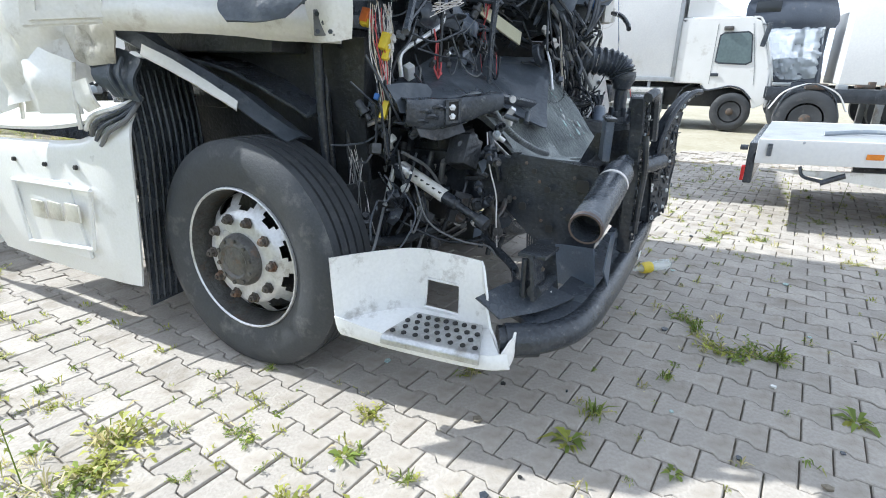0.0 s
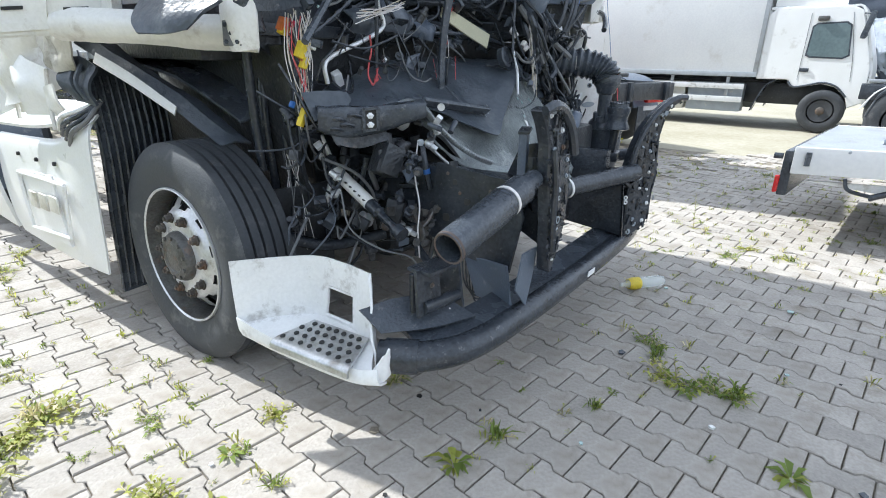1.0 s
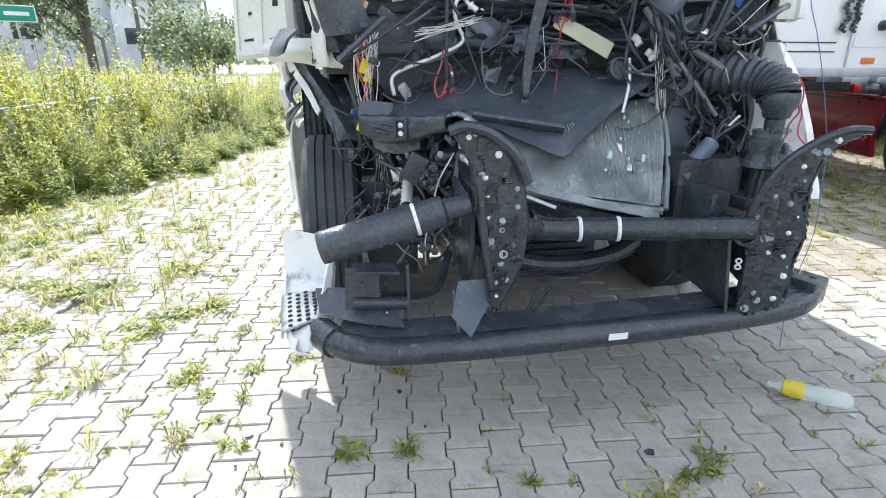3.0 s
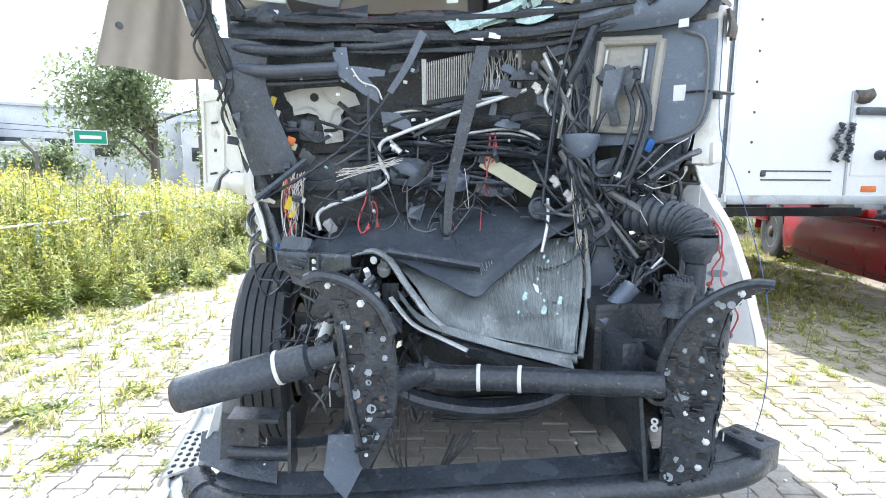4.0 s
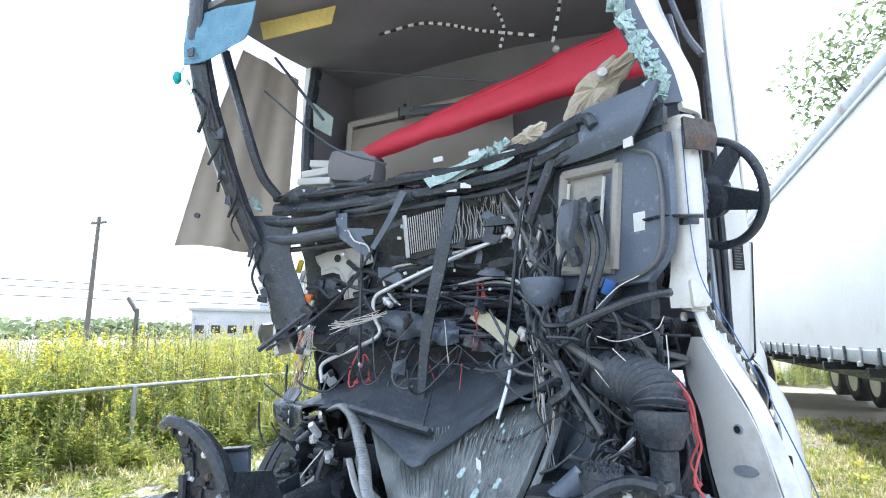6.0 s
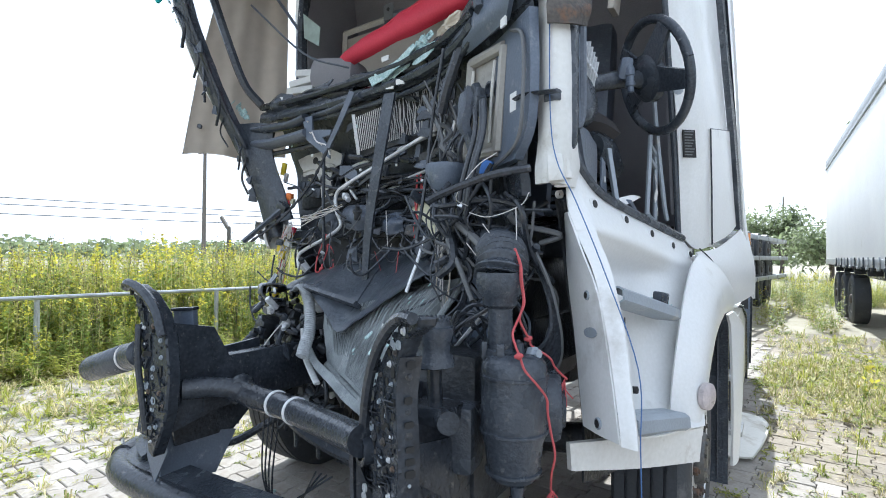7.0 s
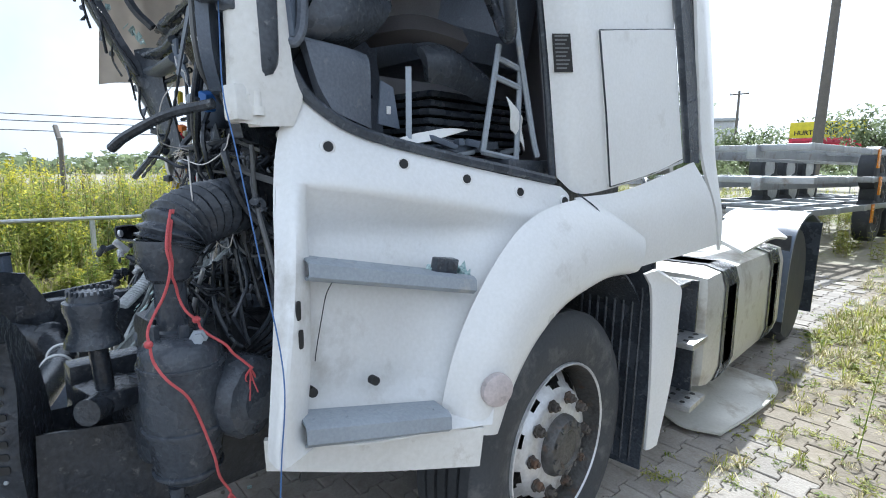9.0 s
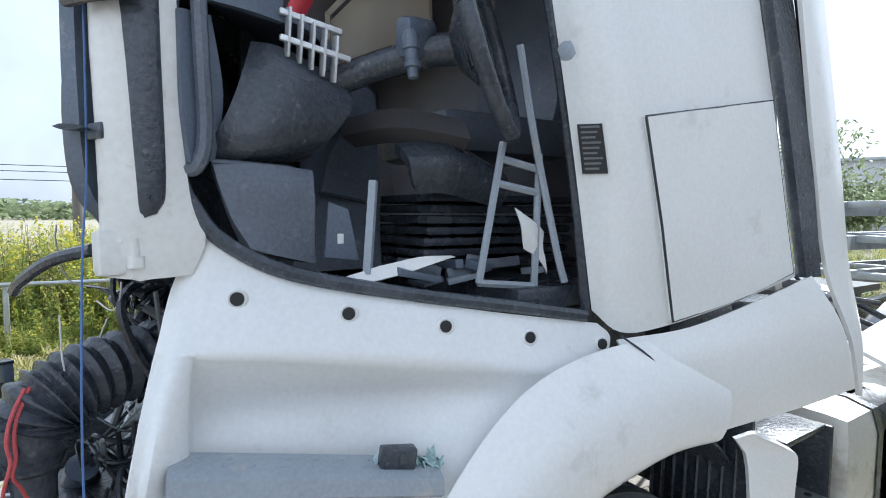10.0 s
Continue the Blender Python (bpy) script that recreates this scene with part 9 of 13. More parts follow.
spin(bm, (-1.49, 0.80, 2.07), (0.3, -1, 0), [(-0.01, 0.014), (0.006, 0.014), (0.008, 0.008)], 12)
snap = link_mesh("press_stud", bm, BLACK_PLAST)
snap.parent = curt
# inner quarter frame of the passenger side window
bm = B()
tube(bm, [(-1.20, 0.62, 2.86), (-1.13, 0.72, 2.50), (-1.08, 0.80, 2.26), (-1.03, 0.88, 2.15)], 0.024, 6)
part("quarter_frame", bm, BLACK_PLAST, truck, "black inner window frame, passenger side")
# rods and straps under the roof
for pts, r in (([(-1.22, 0.95, 2.80), (-0.77, 0.95, 2.42), (-0.44, 0.95, 2.28)], 0.006), ([(-1.16, 0.95, 2.99), (-0.82, 0.95, 2.57)], 0.009), ([(-1.08, 1.3, 3.08), (0.04, 1.3, 2.80)], 0.006), ([(-0.55, 1.5, 2.80), (0.1, 1.42, 2.72)], 0.03)):
    bm = B()
    tube(bm, pts, r, 6)
    part("roof_rod", bm, DARK_GREY, truck)
bm = B()
box(bm, (-0.60, 1.49, 2.83), (0.075, 0.006, 0.10), bevel=0.002)
cl = part("catch_plate", bm, GREY_CABLE, truck, "grey catch plate with two holes")
bm = B()
spin(bm, (-0.60, 1.486, 2.845), (0, -1, 0), [(0, 0.011), (0.003, 0.011)], 12)
part("hole", bm, SIGN_BLACK, cl)
def cord(pts, n):
    L = smooth_line(pts, 14)
    ob = thing("striped_cord", pts[0], "black and white striped cord hanging under the headliner", "cord", "striped cords")
    step = max(2, len(L) // n)
    for i in range(0, len(L) - step, step):
        bm = B()
        tube(bm, [L[i], L[i + step]], 0.008, 6)
        part("stripe", bm, WHITE_PRINT if (i // step) % 2 else SIGN_BLACK, ob)
    return ob
cord([(-0.55, 1.05, 3.06), (-0.30, 1.02, 3.05), (-0.13, 1.03, 3.01), (0.0, 1.04, 2.96), (0.14, 1.05, 2.92), (0.32, 1.06, 2.87)], 30)
cord([(0.45, 0.98, 3.06), (0.43, 1.0, 3.0), (0.41, 1.02, 2.92), (0.38, 1.05, 2.82)], 14)
cord([(0.10, 1.0, 3.05), (0.15, 1.02, 2.94), (0.13, 1.03, 2.83)], 10)
bm = B()
bmesh.ops.create_uvsphere(bm, u_segments=16, v_segments=10, radius=0.018, matrix=Matrix.Translation((0.374, 1.19, 2.86)))
solo("white_bobble", bm, PAPER, "small white bobble hanging under the headliner", "bobble")
bm = B()
skin(bm, [[(-1.02, 0.66, 3.00), (-0.60, 0.70, 3.02)], [(-0.99, 0.66, 2.90), (-0.62, 0.70, 2.93)]], 0.006, 6, 4, 0.006)
part("yellow_sheet", bm, mat("pale_yellow_sheet", (0.72, 0.55, 0.16), 0.7, scale=4, fine=60, bump=0.1), truck, "pale yellow lining sheet under the roof")
# opaque pane; the daylight behind it is put into its colour
bm = B()
plate(bm, [(-1.13, 1.28, 2.86), (-0.98, 1.28, 2.74), (-0.99, 1.28, 2.62), (-1.12, 1.28, 2.70)], 0.005)
part("side_pane", bm, mat("pale_daylit_pane", (0.55, 0.68, 0.64), 0.2, scale=3, fine=30, bump=0.0), truck, "opaque side pane with pale greenish daylight in its colour")

# driver's place
bm = B()
skin(bm, [
    [(0.10, 0.98, 2.12), (0.45, 0.84, 2.12), (0.80, 0.58, 2.12)],
    [(0.10, 1.16, 2.08), (0.45, 1.06, 2.08), (0.82, 0.84, 2.07)],
    [(0.12, 1.18, 1.96), (0.45, 1.08, 1.95), (0.80, 0.88, 1.95)],
    [(0.14, 1.10, 1.84), (0.45, 1.02, 1.82), (0.76, 0.84, 1.83)],
    [(0.16, 1.04, 1.66), (0.45, 0.98, 1.66), (0.72, 0.84, 1.68)],
    [(0.18, 1.00, 1.46), (0.45, 0.92, 1.46), (0.74, 0.74, 1.48)],
], 0.02, 6, 5)
part("dashboard", bm, BLUE_GREY, truck, "blue-grey dashboard, driver side")
bm = B()
skin(bm, [[(0.86, 0.60, 1.735), (0.86, 0.70, 1.735), (0.85, 0.80, 1.725)], [(0.865, 0.61, 1.70), (0.87, 0.70, 1.70), (0.865, 0.80, 1.69)], [(0.87, 0.635, 1.62), (0.87, 0.70, 1.60), (0.865, 0.80, 1.58)], [(0.88, 0.66, 1.565), (0.875, 0.72, 1.55), (0.865, 0.80, 1.535)]], 0.03, 6, 5)
kp = part("knee_pad", bm, DARK_GREY, truck, "dark grey knee panel with rolled edge")
bm = B()
tube(bm, [(0.868, 0.60, 1.745), (0.868, 0.70, 1.742), (0.862, 0.775, 1.735), (0.868, 0.79, 1.71), (0.868, 0.805, 1.68), (0.868, 0.805, 1.55)], 0.009, 8)
part("rolled_edge", bm, DARK_GREY, kp)
bm = B()
skin(bm, [[(0.80, 0.70, 2.0), (0.82, 0.76, 1.99), (0.78, 0.92, 1.94)], [(0.86, 0.66, 1.90), (0.88, 0.74, 1.90), (0.85, 0.90, 1.885)], [(0.86, 0.62, 1.81), (0.89, 0.70, 1.80), (0.85, 0.84, 1.82)], [(0.82, 0.58, 1.77), (0.85, 0.66, 1.77), (0.80, 0.80, 1.78)]], 0.02, 6, 5)
kc = part("knee_cover", bm, BLACK_PLAST, truck, "dark plastic cover hanging loose under the dashboard")
bm = B()
box(bm, (0.878, 0.77, 1.885), (0.014, 0.05, 0.028), rot=(-25, 0, 4), bevel=0.004)
part("slot", bm, SIGN_BLACK, kc)
bm = B()
skin(bm, [[(0.90, 0.54, 2.02), (0.86, 0.60, 2.03)], [(0.90, 0.54, 1.86), (0.86, 0.62, 1.88)], [(0.90, 0.55, 1.74), (0.86, 0.60, 1.75)]], 0.012, 4, 5)
part("door_lining", bm, BLUE_GREY, truck)
bm = B()
skin(bm, [[(0.885, 0.56, 2.30), (0.87, 0.66, 2.30), (0.84, 0.72, 2.28)], [(0.885, 0.56, 2.16), (0.87, 0.67, 2.16), (0.84, 0.74, 2.15)], [(0.885, 0.57, 2.05), (0.87, 0.67, 2.05), (0.84, 0.75, 2.05)]], 0.015, 5, 4)
vent = part("dash_end_vent", bm, BLUE_GREY, truck, "blue-grey dashboard end with a dark air slot")
bm = B()
box(bm, (0.882, 0.64, 2.17), (0.012, 0.045, 0.16), bevel=0.01)
part("slot", bm, SIGN_BLACK, vent)
# ribbed pale bracket
for k in range(5):
    bm = B()
    box(bm, (0.86, 0.76 + 0.026 * k, 2.03 - 0.01 * k), (0.03, 0.006, 0.10), rot=(0, 12, 0), bevel=0.002)
    part("rib_bracket", bm, TUBE_ALU, truck)
bm = B()
box(bm, (0.865, 0.82, 2.005), (0.012, 0.16, 0.012), rot=(-8, 0, 0), bevel=0.002)
box(bm, (0.865, 0.81, 2.06), (0.012, 0.14, 0.012), rot=(-8, 0, 0), bevel=0.002)
part("rib_bracket", bm, TUBE_ALU, truck, "pale ribbed metal bracket in the dashboard")
# steering wheel and column
sc, sn = V(1.027, 1.166, 2.044), V(0.722, 0.641, 0.259).normalized()
a, b = frame_of(sn)
bm = B()
tube(bm, [sc + a * (0.222 * math.cos(t)) + b * (0.222 * math.sin(t)) for t in [i * math.pi / 14 for i in range(29)]], 0.019, 10, 2)
sw = part("steering_wheel", bm, BLACK_PLAST, truck, "black four-spoke steering wheel standing askew")
bm = B()
spin(bm, sc - sn * 0.075, sn, [(0, 0.05), (0.03, 0.095), (0.06, 0.10), (0.075, 0.06)], 24)
part("wheel_hub", bm, BLACK_PLAST, sw)
for t in (0.35, 2.8, 3.9, 5.5):
    d = a * math.cos(t) + b * math.sin(t)
    e = sn.cross(d)
    bm = B()
    plate(bm, [sc - sn * 0.03 + d * 0.08 + e * 0.05, sc - sn * 0.006 + d * 0.215 + e * 0.035, sc - sn * 0.006 + d * 0.215 - e * 0.035, sc - sn * 0.03 + d * 0.08 - e * 0.05], 0.016, -sn)
    part("spoke", bm, BLACK_PLAST, sw)
bm = B()
tube(bm, [sc - sn * 0.06, V(0.93, 1.06, 2.02), V(0.82, 0.92, 1.97), V(0.76, 0.72, 1.85), V(0.74, 0.62, 1.72)], 0.034, 10, 6, lambda u: 1.15 - 0.3 * u)
part("steering_column", bm, BLACK_PLAST, truck, "dark steering column cover")
bm = B()
box(bm, (0.94, 1.03, 2.045), (0.05, 0.10, 0.09), rot=(10, 10, 20), bevel=0.02)
part("lock_housing", bm, BLUE_GREY, truck, "grey steering lock housing")
bm = B()
spin(bm, (0.962, 1.00, 2.055), (0.06, 0.05, -1), [(0, 0.014), (0.02, 0.020), (0.045, 0.020), (0.047, 0.016), (0.07, 0.016), (0.072, 0.019), (0.085, 0.019), (0.087, 0.013), (0.108, 0.012), (0.11, 0.008)], 14)
part("stalk", bm, BLUE_GREY, truck, "dark grey control stalk")
# lower dashboard and footwell trim behind the column
bm = B()
skin(bm, [[(0.50, 0.74, 2.12), (0.48, 0.95, 2.10), (0.46, 1.15, 2.02)], [(0.55, 0.72, 1.85), (0.50, 0.95, 1.82), (0.48, 1.15, 1.78)], [(0.60, 0.74, 1.48), (0.58, 0.95, 1.48), (0.55, 1.12, 1.48)]], 0.02, 6, 6, 0.012, 2)
lower = part("lower_dash", bm, DARK_GREY, truck, "dark blue-grey lower dashboard trim")
for pts in ([(0.57, 0.80, 1.96), (0.545, 0.95, 1.95), (0.53, 1.08, 1.91)], [(0.60, 0.80, 1.72), (0.57, 0.95, 1.70), (0.55, 1.08, 1.68)], [(0.55, 0.86, 2.06), (0.57, 0.87, 1.80), (0.61, 0.88, 1.52)]):
    bm = B()
    tube(bm, pts, 0.006, 6)
    part("trim_seam", bm, BLACK_PLAST, lower)
# seat base, frame and belt parts
bm = B()
box(bm, (0.45, 1.55, 1.90), (0.52, 0.52, 0.14), rot=(0, 0, -4), bevel=0.05)
box(bm, (0.45, 1.85, 2.25), (0.50, 0.16, 0.75), rot=(-12, 0, 0), bevel=0.06)
seat = part("driver_seat", bm, DARK_GREY, truck, "dark driver seat on ribbed bellows")
for k in range(7):
    bm = B()
    box(bm, (0.48, 1.46 + 0.006 * k, 1.50 + 0.032 * k), (0.52 - 0.014 * (k % 2), 0.60 - 0.02 * (k % 2), 0.024), bevel=0.010)
    part("seat_bellow", bm, BLACK_PLAST, seat)
bm = B()
skin(bm, [[(0.78, 1.06, 1.80), (0.80, 1.18, 1.82), (0.80, 1.36, 1.76)], [(0.82, 1.07, 1.77), (0.84, 1.20, 1.775), (0.83, 1.38, 1.72)], [(0.80, 1.10, 1.72), (0.81, 1.20, 1.71), (0.80, 1.38, 1.68)]], 0.03, 6, 5)
con = part("seat_console", bm, BLACK_PLAST, seat, "black seat side console")
for y in (1.14, 1.20):
    bm = B()
    spin(bm, (0.835, y, 1.775), (1, 0, 0.3), [(0, 0.018), (0.008, 0.018), (0.010, 0.010), (0.016, 0.008)], 14)
    part("seat_knob", bm, GREY_CABLE, con)
bm = B()
skin(bm, [[(0.60, 1.04, 1.88), (0.75, 1.10, 1.885), (0.80, 1.24, 1.86)], [(0.62, 1.02, 1.83), (0.78, 1.08, 1.83), (0.83, 1.24, 1.81)]], 0.06, 6, 4)
part("seat_edge", bm, BROWN_CLOTH, seat, "dark brown cloth seat edge")
bm = B()
for p, q in (((1.0, 1.24, 1.82), (1.0, 1.17, 1.48)), ((1.0, 1.36, 1.80), (1.0, 1.35, 1.46)), ((1.0, 1.17, 1.48), (1.0, 1.35, 1.46)), ((1.0, 1.235, 1.78), (1.0, 1.36, 1.76)), ((1.0, 1.225, 1.72), (1.0, 1.36, 1.70))):
    tube(bm, [p, q], 0.010, 6)
part("belt_frame", bm, STEP_GREY, truck, "loose grey metal frame in the door opening")
bm = B()
tube(bm, [(1.0, 1.29, 2.06), (1.01, 1.33, 1.85), (1.03, 1.40, 1.55), (1.04, 1.42, 1.47)], 0.010, 6)
part("frame_rod", bm, STEP_GREY, truck, "grey rod leaning at the door pillar")
bm = B()
tube(bm, [(0.90, 0.94, 1.72), (0.94, 0.905, 1.51)], 0.012, 4)
part("upright_bar", bm, STEP_GREY, truck, "grey upright bar")
bm = B()
plate(bm, [(0.90, 0.83, 1.67), (0.90, 0.875, 1.655), (0.90, 0.90, 1.54), (0.90, 0.82, 1.55)], 0.006, (1, 0, 0))
pp = part("pedal_plate", bm, BLUE_GREY, truck, "grey pedal plate with a white tag")
bm = B()
box(bm, (0.909, 0.855, 1.59), (0.004, 0.014, 0.022), bevel=0.001)
part("tag", bm, WHITE_PRINT, pp)
bm = B()
skin(bm, [[(0.93, 0.82, 1.50), (0.95, 0.98, 1.535), (0.98, 1.10, 1.55)], [(0.95, 0.84, 1.485), (0.97, 0.99, 1.51), (0.98, 1.11, 1.545)]], 0.004, 6, 2, 0.01)
part("paper_strip", bm, PAPER, truck)
bm = B()
skin(bm, [[(1.005, 1.27, 1.66), (1.005, 1.33, 1.63), (1.0, 1.38, 1.60)], [(1.01, 1.29, 1.61), (1.015, 1.34, 1.58), (1.0, 1.38, 1.55)], [(1.0, 1.31, 1.56), (1.005, 1.36, 1.53), (1.0, 1.39, 1.49)]], 0.003, 5, 5, 0.02, 6)
part("torn_paper", bm, PAPER, truck, "crumpled torn paper")
bm = B()
tube(bm, [(0.905, 0.575, 2.30), (0.905, 0.58, 2.0), (0.905, 0.585, 1.80), (0.90, 0.570, 1.735), (0.885, 0.55, 1.73)], 0.015, 8)
part("grab_rail", bm, DARK_GREY, truck, "dark grey grab rail at the door opening")
rnd = random.Random(52)
for k in range(14):
    p = V(rnd.uniform(0.80, 0.96), rnd.uniform(1.0, 1.42), rnd.uniform(1.47, 1.52))
    bm = B()
    box(bm, p, (rnd.uniform(0.02, 0.07), rnd.uniform(0.03, 0.12), rnd.uniform(0.008, 0.03)), rot=(rnd.uniform(-15, 15), rnd.uniform(-15, 15), rnd.uniform(0, 180)), bevel=0.003)
    solo("broken_bit", bm, rnd.choice((BLACK_PLAST, DARK_GREY, STEP_GREY, BLUE_GREY)), "broken trim piece lying on the cab floor", "scrap", "broken bits in the cab")
bm = B()
spin(bm, (1.088, 1.375, 2.04), (0.75, -0.66, 0), [(0, 0.034), (0.012, 0.033), (0.022, 0.018), (0.023, 0.0)], 8)
part("blind_plug", bm, STEP_GREY, truck, "grey blanking plug on the door pillar")

# hinge post, driver's side
bm = B()
skin(bm, [
    [(0.82, 0.46, 2.12), (0.858, 0.425, 2.12), (0.885, 0.45, 2.12), (0.890, 0.495, 2.12), (0.878, 0.535, 2.12)],
    [(0.82, 0.46, 1.95), (0.860, 0.425, 1.95), (0.887, 0.45, 1.95), (0.892, 0.495, 1.95), (0.880, 0.538, 1.95)],
    [(0.82, 0.46, 1.80), (0.860, 0.428, 1.80), (0.887, 0.45, 1.80), (0.892, 0.497, 1.80), (0.880, 0.540, 1.80)],
    [(0.82, 0.46, 1.66), (0.860, 0.430, 1.66), (0.885, 0.455, 1.66), (0.890, 0.505, 1.66), (0.880, 0.555, 1.66)],
    [(0.81, 0.46, 1.58), (0.860, 0.430, 1.60), (0.882, 0.46, 1.60), (0.886, 0.515, 1.60), (0.880, 0.580, 1.60)],
    [(0.81, 0.46, 1.53), (0.860, 0.435, 1.53), (0.878, 0.46, 1.525), (0.880, 0.505, 1.525), (0.874, 0.555, 1.53)],
], 0.02, 4, 4, 0.002)
post = part("hinge_post", bm, WHITE_OLD, truck, "white door hinge post with stripped hinge plate")
# stripped hinge casting at its foot
bm = B()
box(bm, (0.868, 0.452, 1.572), (0.05, 0.105, 0.085), rot=(0, -4, 14), bevel=0.012)
hp = part("hinge_plate", bm, WHITE_OLD, post, "cast white hinge plate with bolts")
for dy, dz in ((-0.032, 0.020), (-0.032, -0.014), (-0.010, 0.022)):
    bolt((0.893 + dy * 0.25, 0.452 + dy, 1.572 + dz), (0.97, -0.24, 0), hp, 0.0085, WHITE_OLD)
bm = B()
cyl(bm, (0.897, 0.462, 1.545), (0.897, 0.462, 1.60), 0.010, n=14)
part("hinge_pin", bm, WHITE_OLD, hp)
bm = B()
cyl(bm, (0.898, 0.464, 1.545), (0.898, 0.464, 1.566), 0.015, n=14)
part("pin_collar", bm, WHITE_OLD, hp)
bm = B()
box(bm, (0.868, 0.505, 1.530), (0.045, 0.09, 0.012), rot=(6, 0, 14), bevel=0.003)
part("foot_lip", bm, WHITE_OLD, post)
bm = B()
spin(bm, (0.835, 0.556, 1.508), (0.9, -0.4, 0), [(0, 0.014), (0.012, 0.014), (0.012, 0.008), (0, 0.008)], 16, close=True)
part("fixing_eye", bm, WHITE_OLD, post)
bm = B()
skin(bm, [[(0.878, 0.440, 2.14), (0.905, 0.452, 2.14), (0.912, 0.498, 2.14), (0.894, 0.510, 2.14)], [(0.880, 0.455, 1.90), (0.908, 0.464, 1.90), (0.914, 0.502, 1.90), (0.896, 0.512, 1.90)], [(0.880, 0.468, 1.68), (0.906, 0.474, 1.68), (0.912, 0.505, 1.69), (0.894, 0.514, 1.70)], [(0.880, 0.474, 1.635), (0.900, 0.478, 1.635), (0.906, 0.495, 1.645), (0.890, 0.505, 1.655)]], 0.006, 3, 5)
dg = part("door_guard", bm, BLACK_PLAST, post, "black plastic strip on the hinge post")
for z in (2.0, 1.675):
    bolt((0.912, 0.488, z), (0.95, -0.3, 0), dg, 0.006, BLACK_PLAST)
bm = B()
box(bm, (0.862, 0.424, 1.79), (0.05, 0.04, 0.030), rot=(0, 0, 25), bevel=0.005)
part("strap_buckle", bm, BLACK_PLAST, post)
for z in (1.90, 2.03):
    bm = B()
    box(bm, (0.862, 0.427, z), (0.03, 0.016, 0.055), rot=(0, 0, 35), bevel=0.004)
    hi = part("hinge_insert", bm, GREY_CABLE, post)
    for dz in (-0.015, 0.015):
        bolt((0.866, 0.422, z + dz), (0.6, -0.8, 0), hi, 0.006, IRON)
bm = B()
tube(bm, [(0.80, 0.40, 1.575), (0.70, 0.33, 1.55), (0.58, 0.27, 1.50), (0.52, 0.25, 1.47)], 0.013, 8)
part("hose_stub", bm, CABLE, truck)
bm = B()
spin(bm, (-1.265, 0.41, 2.60), (0, 0, 1), [(0, 0.008), (0.02, 0.02), (0.05, 0.016), (0.06, 0.005)], 10)
solo("teal_tag", bm, mat("teal_tag", (0.02, 0.42, 0.42), 0.4, scale=20, fine=60), "small teal plastic tag hanging from the pillar", "tag")
bm = B()
box(bm, (1.098, 0.895, 1.158), (0.032, 0.074, 0.044), rot=(-7, 4, -12), bevel=0.006)
box(bm, (1.117, 0.905, 1.160), (0.006, 0.030, 0.026), rot=(-7, 4, -12), bevel=0.003)
solo("black_switch", bm, BLACK_PLAST, "broken black switch block lying on the upper step", "switch")
shards("step_crumbs", [(1.08, 0.86, 1.138), (1.09, 0.95, 1.122), (1.10, 1.00, 1.112)], 0.014, 40, TEAL, "crumbs of teal glass on the step", 19)

# loose wires over the crushed bay
rnd = random.Random(515)
def loose(lo, hi, n, r0, r1, mats, sag=0.12):
    for i in range(n):
        a = V(*[rnd.uniform(lo[k], hi[k]) for k in range(3)])
        d = V(rnd.uniform(-1, 1), rnd.uniform(-0.4, 0.3), rnd.uniform(-0.9, 0.5)).normalized() * rnd.uniform(0.12, 0.32)
        side_ = V(rnd.uniform(-0.06, 0.06), rnd.uniform(-0.05, 0.02), -sag * rnd.random())
        bm = B()
        pts = [a, a + d * 0.35 + side_, a + d * 0.75 + side_ * 0.6, a + d + V(0, 0, rnd.uniform(-0.05, 0.05))]
        tube(bm, [V(min(p.x, 0.78), p.y, p.z) for p in pts], rnd.uniform(r0, r1), 6, 5)
        part("loose_wire", bm, rnd.choice(mats), truck)
DK = (CABLE, CABLE, BLACK_PLAST, CABLE, GREY_CABLE)
loose((-0.80, 0.80, 1.25), (0.30, 0.92, 1.50), 22, 0.0025, 0.007, DK)
loose((-0.80, 0.76, 1.25), (0.10, 0.82, 1.55), 7, 0.0015, 0.0022, (PALE_WIRE, GREY_CABLE, RED_ROPE))
loose((0.38, 0.48, 1.15), (0.68, 0.64, 1.50), 26, 0.003, 0.008, DK)
loose((0.45, 0.36, 0.75), (0.75, 0.52, 1.15), 22, 0.003, 0.007, DK)
loose((-0.90, 0.80, 0.70), (-0.62, 0.98, 1.25), 26, 0.003, 0.007, DK)
loose((-0.55, 0.92, 1.45), (0.2, 0.98, 1.75), 10, 0.003, 0.008, DK)
loose((0.55, 0.40, 1.25), (0.74, 0.50, 1.55), 4, 0.0015, 0.002, (PALE_WIRE, GREY_CABLE))
